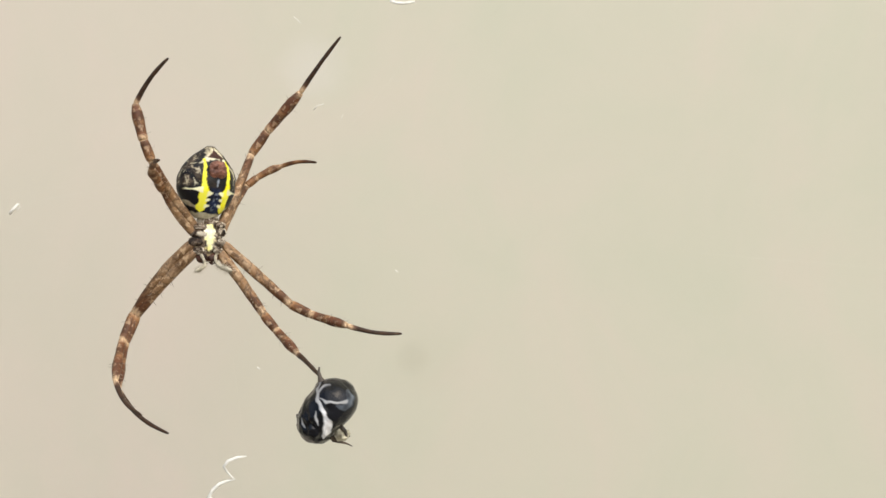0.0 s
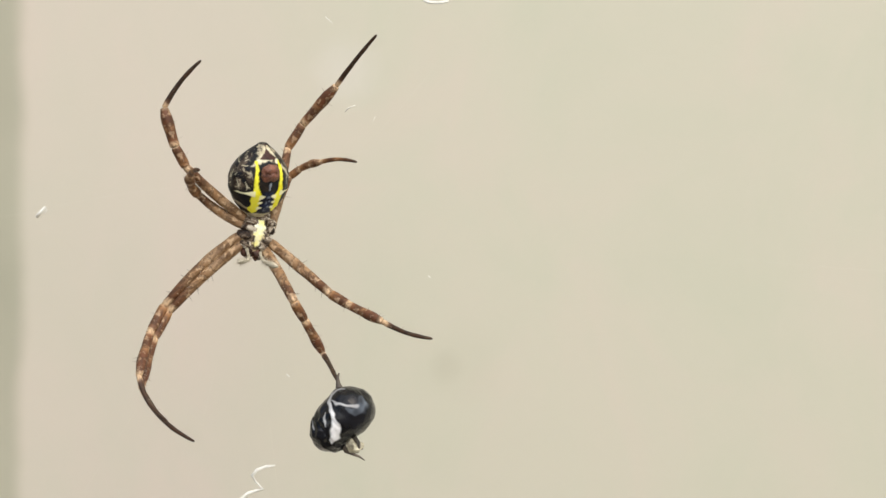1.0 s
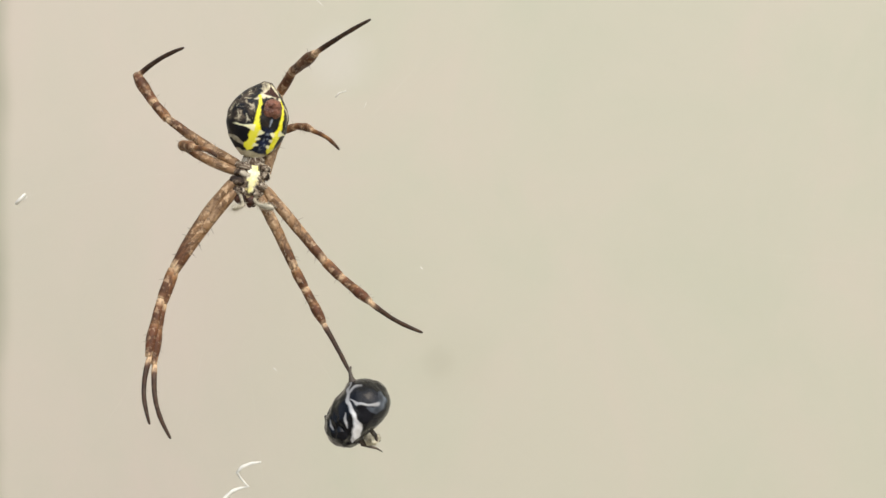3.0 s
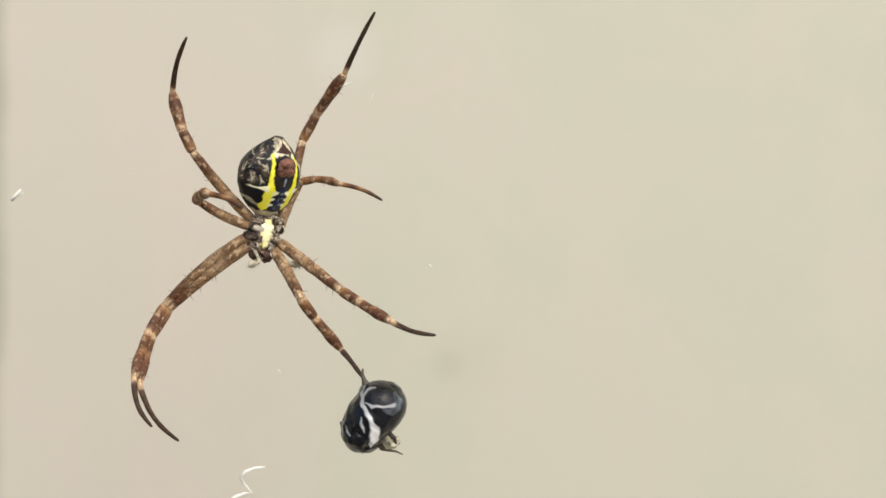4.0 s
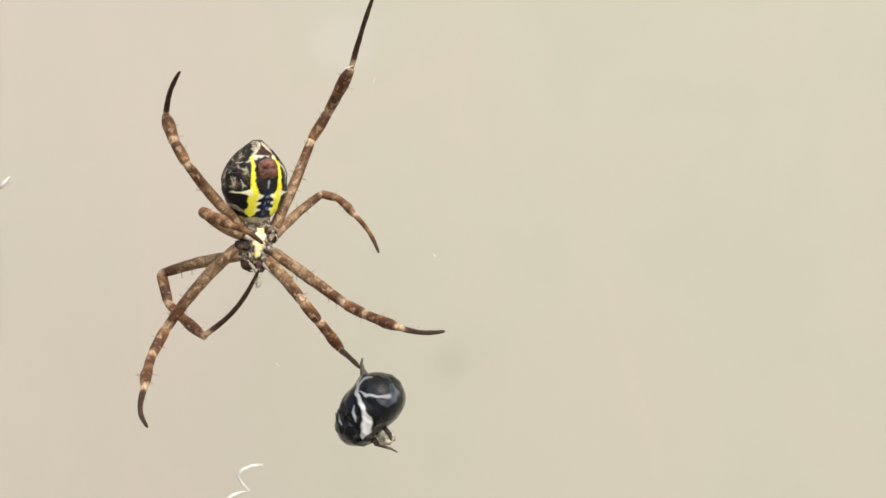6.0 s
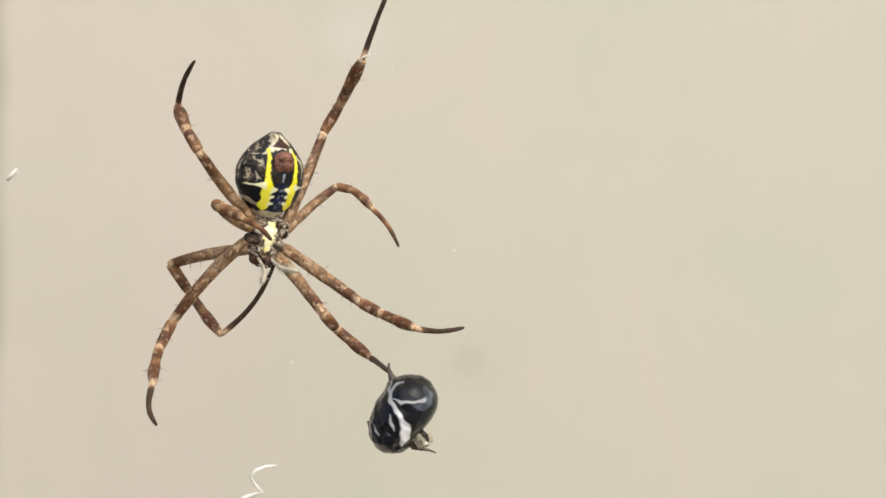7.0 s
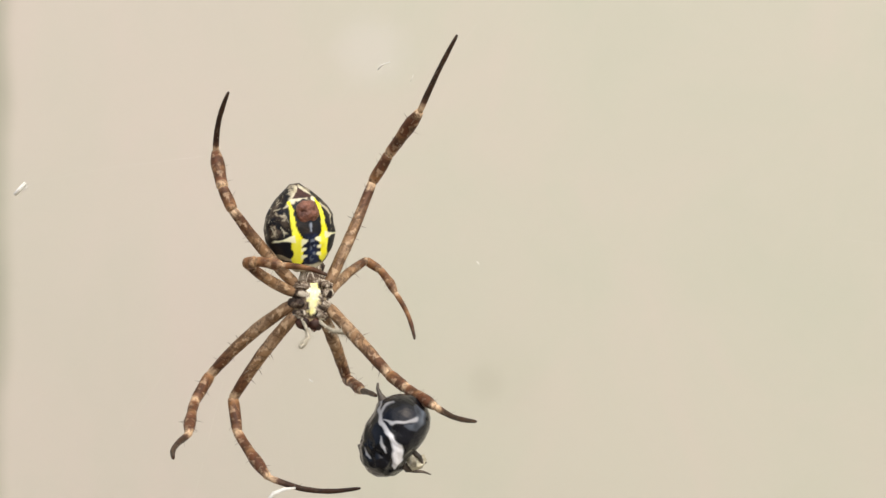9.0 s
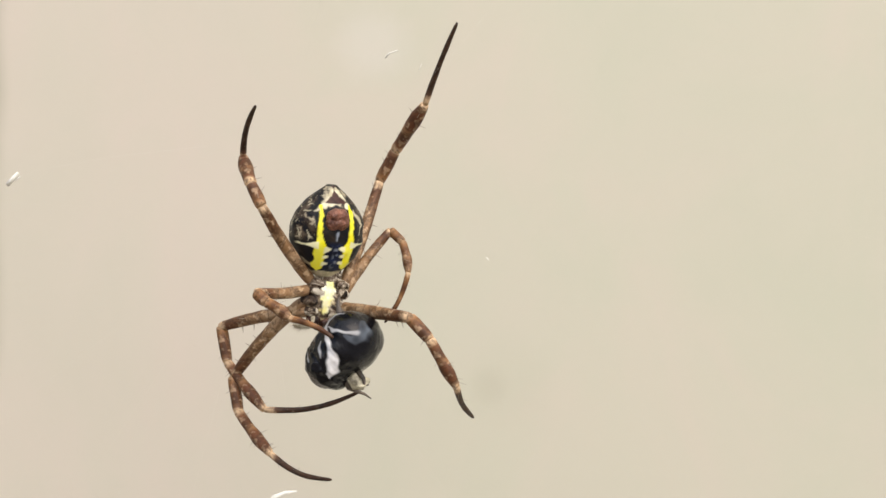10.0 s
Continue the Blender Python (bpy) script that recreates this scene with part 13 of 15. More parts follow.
    walk(legs['R2']['metatarsus'], [
        (0, mm(-1.88, 2.62, 17.04, -34.77, 24.53, -14.82)), (0.1, mm(-2.03, 2.52, 17.03, -34.90, 25.34, -15.17)), (0.2, mm(-2.13, 2.41, 17.04, -34.79, 25.99, -15.29)),
        (0.3, mm(-2.25, 2.32, 17.03, -34.89, 26.73, -15.62)), (0.4, mm(-2.25, 2.25, 17.06, -34.79, 26.84, -15.48)), (0.5, mm(-2.27, 2.21, 17.06, -34.86, 27.08, -15.58)),
        (0.6, mm(-2.35, 2.27, 17.02, -35.95, 28.19, -16.79)), (0.7, mm(-1.99, 2.27, 17.14, -35.12, 29.43, -16.34)), (0.8, mm(-1.29, 2.18, 17.35, -31.98, 32.81, -14.70)),
        (0.9, mm(-1.07, 2.38, 17.33, -42.18, 50.54, -25.79)), (1, mm(-0.19, 1.36, 17.68, -30.13, 59.94, -19.34)), (1.1, mm(-0.62, 1.10, 17.70, -24.80, 46.01, -13.15)),
        (1.2, mm(-1.84, 1.42, 17.43, -34.40, 38.87, -19.29)), (1.3, mm(-1.87, 1.50, 17.40, -35.28, 39.34, -19.88)), (1.4, mm(-2.04, 1.58, 17.33, -37.21, 41.72, -21.98)),
        (1.5, mm(-1.84, 1.60, 17.38, -35.35, 40.87, -20.02)), (1.6, mm(-1.96, 1.75, 17.31, -37.05, 41.17, -21.81)), (1.7, mm(-1.74, 1.85, 17.34, -36.36, 37.95, -20.89)),
        (1.8, mm(-1.81, 2.15, 17.23, -39.76, 35.75, -23.77)), (1.9, mm(-1.62, 2.22, 17.26, -39.29, 32.96, -23.29)), (2, mm(-1.48, 2.25, 17.28, -38.85, 31.36, -22.64)),
        (2.1, mm(-2.36, 2.56, 16.91, -45.29, 35.13, -28.87)), (2.2, mm(-2.46, 2.37, 16.94, -43.24, 36.41, -26.38)), (3.3, mm(-2.02, 0.98, 17.45, -17.98, 18.09, -3.93)),
        (3.4, mm(-1.30, 1.16, 17.60, -18.64, 18.68, -3.36)), (3.5, mm(-1.84, 1.61, 17.38, -26.17, 28.95, -8.90)), (3.6, mm(-3.18, 2.02, 16.70, -44.17, 41.26, -27.46)),
        (3.7, mm(-2.14, 1.87, 17.22, -41.62, 38.69, -25.54)), (3.8, mm(-1.83, 1.55, 17.40, -48.96, 53.20, -36.01)), (3.9, mm(-0.73, 0.65, 17.75, -32.76, 65.68, -24.42)),
        (4, mm(-0.52, 0.65, 17.77, -56.32, 75.79, -47.88)), (4.1, mm(0.20, 0.44, 17.80, -14.73, 55.83, -8.13)), (4.2, mm(-0.73, 0.84, 17.73, -35.20, 64.05, -25.61)),
        (4.3, mm(-0.94, 1.16, 17.66, -35.72, 55.16, -23.74)), (4.4, mm(-1.68, 1.65, 17.42, -47.35, 51.76, -32.97)), (4.5, mm(-1.98, 1.82, 17.29, -48.20, 47.67, -32.47)),
        (4.6, mm(-2.25, 1.89, 17.18, -50.01, 47.18, -33.78)), (4.7, mm(-2.36, 1.98, 17.11, -51.00, 45.69, -33.84)), (4.8, mm(-2.86, 2.29, 16.83, -60.78, 47.10, -43.71)),
        (4.9, mm(-3.11, 2.49, 16.59, -69.24, 45.70, -51.39)), (5, mm(-2.32, 1.83, 17.17, -47.64, 45.52, -31.13)), (5.1, mm(-2.64, 2.03, 17.00, -55.80, 49.03, -39.91)),
        (5.2, mm(-2.36, 1.86, 17.15, -53.48, 51.80, -38.58)), (5.3, mm(-2.09, 1.66, 17.29, -52.63, 55.41, -38.86)), (5.4, mm(-2.42, 2.33, 16.96, -89.85, 54.31, -74.53)),
        (5.5, mm(-1.91, 1.23, 17.44, -65.98, 62.91, -53.54)), (5.6, mm(-1.85, 1.06, 17.49, -72.95, 63.00, -60.00)), (5.7, mm(-1.78, 1.32, 17.46, -69.74, 64.56, -56.30)),
        (6.8, mm(-2.33, 1.24, 17.31, -60.31, 55.46, -44.33)), (6.9, mm(-2.36, 1.30, 17.29, -63.93, 54.66, -47.08)), (7, mm(-2.18, 1.13, 17.38, -63.40, 55.78, -46.79)),
        (7.1, mm(-1.81, 0.90, 17.52, -64.20, 60.39, -49.05)), (7.2, mm(-1.11, 0.43, 17.72, -50.72, 68.85, -40.44)), (7.3, mm(-0.36, -0.01, 17.81, -21.12, 73.23, -16.83)),
        (7.4, mm(0.10, -0.38, 17.81, 4.50, 78.80, 3.82)), (7.5, mm(0.33, -0.26, 17.81, 10.29, 87.48, 9.94)), (7.6, mm(-2.25, 1.01, 17.36, -46.35, 51.42, -30.43)),
        (7.7, mm(-2.56, 1.11, 17.24, -54.40, 53.52, -38.40)), (7.8, mm(-2.69, 1.19, 17.18, -57.95, 53.56, -41.77)), (7.9, mm(-3.00, 1.50, 17.00, -69.35, 52.52, -52.13)),
        (8, mm(-2.72, 1.25, 17.15, -57.95, 52.47, -41.42)), (8.1, mm(-2.50, 1.55, 17.08, -95.39, 51.96, -76.08)), (8.2, mm(-1.53, 1.03, 17.57, -83.38, 64.34, -66.78)),
        (8.3, mm(-1.24, 1.15, 17.62, -102.90, 63.30, -85.53)), (8.4, mm(-1.21, 0.91, 17.65, -84.51, 66.66, -68.73)), (8.5, mm(-0.93, 1.09, 17.67, -100.80, 65.04, -83.69)),
        (8.6, mm(0.30, 2.53, 17.36, 45.79, 136.77, 78.26)), (8.7, mm(0.45, 1.75, 17.58, -124.42, 58.46, -95.49)), (8.8, mm(0.87, 2.03, 17.43, 0.91, 94.67, 0.99)),
        (8.9, mm(-1.60, 2.12, 17.31, -39.11, 107.54, -46.78)), (9, mm(-1.81, 1.27, 17.46, -89.14, 74.38, -78.70)), (9.1, mm(-0.09, -0.61, 17.79, -24.85, 116.16, -33.72)),
        (9.2, mm(-2.23, 0.70, 17.42, 62.61, 105.24, 69.55)), (9.3, mm(0.53, -0.99, 17.73, -24.89, 116.40, -33.01)), (9.4, mm(1.21, -2.33, 17.31, -32.03, 119.11, -43.47)),
        (9.5, mm(3.72, -3.76, 15.43, -32.28, 123.60, -51.80)), (9.6, mm(3.56, -4.18, 15.02, -49.34, 120.54, -75.25)), (9.7, mm(3.79, -4.85, 14.20, -46.26, 130.33, -78.60)),
        (9.8, mm(3.70, -4.31, 14.74, 121.28, 51.60, 89.24)), (9.9, mm(3.73, -5.08, 13.91, 130.99, 43.81, 93.63)), (10, mm(3.61, -5.29, 13.69, -46.99, 137.38, -85.89)),
    ])
    walk(legs['R3']['leg'], [
        (0, mm(1.65, 0.20, -1.40, 22.10, 39.41, 79.20)), (0.1, mm(1.65, 0.20, -1.40, 21.38, 38.90, 78.95)), (0.2, mm(1.65, 0.20, -1.40, 21.05, 38.24, 78.89)),
        (0.3, mm(1.65, 0.20, -1.40, 20.52, 37.69, 78.67)), (0.4, mm(1.65, 0.20, -1.40, 20.47, 37.55, 78.79)), (0.5, mm(1.65, 0.20, -1.40, 20.35, 37.32, 78.73)),
        (0.6, mm(1.65, 0.20, -1.40, 19.79, 36.87, 78.21)), (0.7, mm(1.65, 0.20, -1.40, 21.31, 35.17, 78.53)), (0.8, mm(1.65, 0.20, -1.40, 21.44, 32.56, 77.34)),
        (0.9, mm(1.65, 0.20, -1.40, -7.56, 41.27, 57.97)), (1, mm(1.65, 0.20, -1.40, -3.23, 35.74, 58.96)), (1.1, mm(1.65, 0.20, -1.40, 15.12, 28.87, 71.18)),
        (1.2, mm(1.65, 0.20, -1.40, 18.39, 30.52, 76.28)), (1.3, mm(1.65, 0.20, -1.40, 17.37, 31.80, 76.06)), (1.4, mm(1.65, 0.20, -1.40, 14.86, 32.19, 74.75)),
        (1.5, mm(1.65, 0.20, -1.40, 16.23, 32.02, 75.48)), (1.6, mm(1.65, 0.20, -1.40, 15.67, 31.37, 75.08)), (1.7, mm(1.65, 0.20, -1.40, 18.96, 29.81, 76.63)),
        (1.8, mm(1.65, 0.20, -1.40, 18.79, 30.47, 76.91)), (1.9, mm(1.65, 0.20, -1.40, 22.26, 27.71, 78.06)), (2, mm(1.65, 0.20, -1.40, 24.57, 25.44, 78.46)),
        (2.1, mm(1.65, 0.20, -1.40, 18.55, 26.24, 75.58)), (2.2, mm(1.65, 0.20, -1.40, 18.59, 24.63, 74.68)), (2.75, mm(1.65, 0.20, -1.40, 6.72, 38.33, 68.27)),
        (3.3, mm(1.65, 0.20, -1.40, -10.36, 50.27, 56.10)), (3.4, mm(1.65, 0.20, -1.40, -4.11, 51.33, 61.86)), (3.5, mm(1.65, 0.20, -1.40, -9.11, 50.35, 59.01)),
        (3.6, mm(1.65, 0.20, -1.40, -10.42, 44.25, 58.56)), (3.7, mm(1.65, 0.20, -1.40, 17.19, 44.18, 77.56)), (3.8, mm(1.65, 0.20, -1.40, 12.55, 43.76, 73.58)),
        (3.9, mm(1.65, 0.20, -1.40, 20.31, 39.07, 77.44)), (4, mm(1.65, 0.20, -1.40, 5.39, 45.50, 67.95)), (4.1, mm(1.65, 0.20, -1.40, 35.62, 33.12, 85.65)),
        (4.2, mm(1.65, 0.20, -1.40, 21.04, 38.57, 78.07)), (4.3, mm(1.65, 0.20, -1.40, 26.48, 34.98, 80.90)), (4.4, mm(1.65, 0.20, -1.40, 22.38, 35.43, 78.70)),
        (4.5, mm(1.65, 0.20, -1.40, 25.59, 33.37, 80.15)), (4.6, mm(1.65, 0.20, -1.40, 26.01, 32.24, 79.92)), (4.7, mm(1.65, 0.20, -1.40, 26.39, 32.82, 80.22)),
        (4.8, mm(1.65, 0.20, -1.40, 17.46, 35.06, 75.22)), (4.9, mm(1.65, 0.20, -1.40, 9.61, 36.38, 70.55)), (5, mm(1.65, 0.20, -1.40, 28.07, 28.15, 78.87)),
        (5.1, mm(1.65, 0.20, -1.40, 22.20, 32.07, 77.11)), (5.2, mm(1.65, 0.20, -1.40, 27.28, 33.27, 81.00)), (5.3, mm(1.65, 0.20, -1.40, 33.30, 34.46, 85.98)),
        (5.4, mm(1.65, 0.20, -1.40, 12.54, 47.11, 75.17)), (5.5, mm(1.65, 0.20, -1.40, 37.67, 36.04, 90.48)), (5.6, mm(1.65, 0.20, -1.40, 36.40, 32.12, 86.80)),
        (5.7, mm(1.65, 0.20, -1.40, 38.28, 29.69, 85.45)), (6.8, mm(1.65, 0.20, -1.40, 35.73, 25.56, 82.64)), (6.9, mm(1.65, 0.20, -1.40, 34.77, 26.50, 82.26)),
        (7, mm(1.65, 0.20, -1.40, 33.98, 25.44, 80.25)), (7.1, mm(1.65, 0.20, -1.40, 31.00, 26.09, 77.45)), (7.2, mm(1.65, 0.20, -1.40, 28.44, 25.18, 73.89)),
        (7.3, mm(1.65, 0.20, -1.40, 27.10, 24.07, 71.07)), (7.4, mm(1.65, 0.20, -1.40, 20.69, 24.94, 67.12)), (7.5, mm(1.65, 0.20, -1.40, 13.28, 29.05, 64.14)),
        (7.6, mm(1.65, 0.20, -1.40, 34.22, 19.94, 71.87)), (7.7, mm(1.65, 0.20, -1.40, 33.49, 21.79, 75.59)), (7.8, mm(1.65, 0.20, -1.40, 36.67, 22.09, 81.09)),
        (7.9, mm(1.65, 0.20, -1.40, 36.87, 25.07, 86.25)), (8, mm(1.65, 0.20, -1.40, 43.92, 20.59, 88.66)), (8.1, mm(1.65, 0.20, -1.40, 25.88, 29.56, 83.24)),
        (8.2, mm(1.65, 0.20, -1.40, 37.00, 25.66, 87.38)), (8.3, mm(1.65, 0.20, -1.40, 30.97, 28.85, 84.67)), (8.4, mm(1.65, 0.20, -1.40, 37.01, 25.70, 85.84)),
        (8.5, mm(1.65, 0.20, -1.40, 30.61, 31.28, 84.42)), (8.6, mm(1.65, 0.20, -1.40, -8.02, 45.43, 61.61)), (8.7, mm(1.65, 0.20, -1.40, 14.21, 48.55, 78.10)),
        (8.8, mm(1.65, 0.20, -1.40, 18.17, 52.33, 82.45)), (8.9, mm(1.65, 0.20, -1.40, 31.37, 54.85, 95.31)), (9, mm(1.65, 0.20, -1.40, 51.97, 41.52, 109.58)),
        (9.1, mm(1.65, 0.20, -1.40, 26.36, 44.19, 85.76)), (9.2, mm(1.65, 0.20, -1.40, 41.79, 36.14, 97.74)), (9.3, mm(1.65, 0.20, -1.40, 46.74, 27.18, 95.84)),
        (9.4, mm(1.65, 0.20, -1.40, 51.95, 19.40, 92.96)), (9.5, mm(1.65, 0.20, -1.40, 70.62, 15.60, 108.64)), (9.6, mm(1.65, 0.20, -1.40, 65.44, 15.86, 101.70)),
        (9.7, mm(1.65, 0.20, -1.40, 45.42, 23.16, 91.70)), (9.8, mm(1.65, 0.20, -1.40, 39.86, 20.62, 85.70)), (9.9, mm(1.65, 0.20, -1.40, 26.71, 22.08, 79.63)),
        (10, mm(1.65, 0.20, -1.40, 22.78, 20.75, 77.11)),
    ])
    walk(legs['R3']['patella'], [
        (0, mm(0, 0, 7.90, 24.07, -23.72, 10.72)), (0.1, mm(0, 0, 7.90, 24.86, -24.68, 10.04)), (0.2, mm(0, 0, 7.90, 25.18, -25.28, 9.25)),
        (0.3, mm(0, 0, 7.90, 25.47, -25.71, 8.61)), (0.4, mm(0, 0, 7.90, 26.61, -27.31, 7.90)), (0.5, mm(0, 0, 7.90, 27.01, -27.86, 7.49)),
        (0.6, mm(0, 0, 7.90, 28.14, -28.95, 6.66)), (0.7, mm(0, 0, 7.90, 28.63, -30.48, 4.58)), (0.8, mm(0, 0, 7.90, 27.17, -30.93, 2.20)),
        (0.9, mm(0, 0, 7.90, 91.61, -47.41, -38.01)), (1, mm(0, 0, 7.90, 48.06, -43.84, -10.35)), (1.1, mm(0, 0, 7.90, 24.22, -32.02, -1.22)),
        (1.2, mm(0, 0, 7.90, 30.11, -40.56, -5.82)), (1.3, mm(0, 0, 7.90, 34.20, -43.18, -7.97)), (1.4, mm(0, 0, 7.90, 33.26, -40.99, -6.05)),
        (1.5, mm(0, 0, 7.90, 32.39, -40.36, -5.41)), (1.6, mm(0, 0, 7.90, 32.05, -39.40, -5.14)), (1.7, mm(0, 0, 7.90, 32.83, -39.92, -6.41)),
        (1.8, mm(0, 0, 7.90, 46.04, -46.04, -15.74)), (1.9, mm(0, 0, 7.90, 40.46, -43.16, -12.50)), (2, mm(0, 0, 7.90, 33.12, -38.95, -8.09)),
        (2.1, mm(0, 0, 7.90, 41.00, -42.09, -13.38)), (2.2, mm(0, 0, 7.90, 35.82, -40.01, -10.86)), (2.75, mm(0, 0, 7.90, 67.83, -49.03, -23.22)),
        (3.3, mm(0, 0, 7.90, 104.55, -51.19, -39.42)), (3.4, mm(0, 0, 7.90, 110.35, -50.25, -46.12)), (3.5, mm(0, 0, 7.90, 92.78, -53.99, -31.03)),
        (3.6, mm(0, 0, 7.90, 47.88, -44.26, 0.74)), (3.7, mm(0, 0, 7.90, 57.93, -54.00, -16.48)), (3.8, mm(0, 0, 7.90, 52.44, -48.65, -7.21)),
        (3.9, mm(0, 0, 7.90, 40.01, -38.06, 3.14)), (4, mm(0, 0, 7.90, 66.89, -46.95, -4.19)), (4.1, mm(0, 0, 7.90, 32.77, -33.21, 4.69)),
        (4.2, mm(0, 0, 7.90, 42.96, -36.92, 4.60)), (4.3, mm(0, 0, 7.90, 37.33, -32.88, 5.12)), (4.4, mm(0, 0, 7.90, 42.36, -34.63, 3.47)),
        (4.5, mm(0, 0, 7.90, 43.51, -35.63, 0.59)), (4.6, mm(0, 0, 7.90, 46.51, -37.28, -2.83)), (4.7, mm(0, 0, 7.90, 61.10, -42.61, -13.49)),
        (4.8, mm(0, 0, 7.90, 77.26, -42.70, -22.41)), (4.9, mm(0, 0, 7.90, 88.17, -40.83, -27.47)), (5, mm(0, 0, 7.90, 42.02, -35.55, -4.45)),
        (5.1, mm(0, 0, 7.90, 54.22, -39.12, -7.96)), (5.2, mm(0, 0, 7.90, 53.81, -39.10, -4.41)), (5.3, mm(0, 0, 7.90, 55.73, -40.52, -2.14)),
        (5.4, mm(0, 0, 7.90, 113.02, -43.38, -24.65)), (5.5, mm(0, 0, 7.90, 67.56, -44.44, -5.63)), (5.6, mm(0, 0, 7.90, 74.86, -42.69, -16.50)),
        (5.7, mm(0, 0, 7.90, 73.30, -40.71, -15.23)), (6.8, mm(0, 0, 7.90, 62.70, -36.08, -11.33)), (6.9, mm(0, 0, 7.90, 72.76, -36.93, -16.89)),
        (7, mm(0, 0, 7.90, 64.40, -35.07, -11.29)), (7.1, mm(0, 0, 7.90, 68.07, -34.37, -11.62)), (7.2, mm(0, 0, 7.90, 56.00, -30.41, -3.80)),
        (7.3, mm(0, 0, 7.90, 46.79, -25.75, 1.01)), (7.4, mm(0, 0, 7.90, 45.81, -23.81, 3.01)), (7.5, mm(0, 0, 7.90, 72.02, -31.34, -5.38)),
        (7.6, mm(0, 0, 7.90, 41.56, -33.20, -8.98)), (7.7, mm(0, 0, 7.90, 49.10, -35.92, -12.64)), (7.8, mm(0, 0, 7.90, 54.33, -37.56, -15.49)),
        (7.9, mm(0, 0, 7.90, 86.29, -37.50, -34.91)), (8, mm(0, 0, 7.90, 57.84, -39.04, -17.97)), (8.1, mm(0, 0, 7.90, 89.20, -37.05, -32.18)),
        (8.2, mm(0, 0, 7.90, 69.07, -40.20, -21.58)), (8.3, mm(0, 0, 7.90, 79.85, -39.65, -26.01)), (8.4, mm(0, 0, 7.90, 60.63, -39.10, -14.64)),
        (8.5, mm(0, 0, 7.90, 74.36, -41.71, -20.30)), (8.6, mm(0, 0, 7.90, 108.09, -42.69, -26.09)), (8.7, mm(0, 0, 7.90, 80.71, -52.06, -15.23)),
        (8.8, mm(0, 0, 7.90, 94.32, -54.46, -19.07)), (8.9, mm(0, 0, 7.90, 118.23, -54.39, -27.87)), (9, mm(0, 0, 7.90, 77.95, -54.73, 4.13)),
        (9.1, mm(0, 0, 7.90, 101.49, -47.75, 2.75)), (9.2, mm(0, 0, 7.90, 108.00, -41.53, -19.08)), (9.3, mm(0, 0, 7.90, 115.89, -29.60, -24.67)),
        (9.4, mm(0, 0, 7.90, 110.88, -22.44, -33.12)), (9.5, mm(0, 0, 7.90, 116.83, -31.14, -38.71)), (9.6, mm(0, 0, 7.90, 80.81, -36.19, -10.25)),
        (9.7, mm(0, 0, 7.90, 108.55, -28.69, -10.79)), (9.8, mm(0, 0, 7.90, 88.89, -26.37, -6.51)), (9.9, mm(0, 0, 7.90, 104.85, -21.85, -12.78)),
        (10, mm(0, 0, 7.90, 104.79, -19.15, -16.01)),
    ])
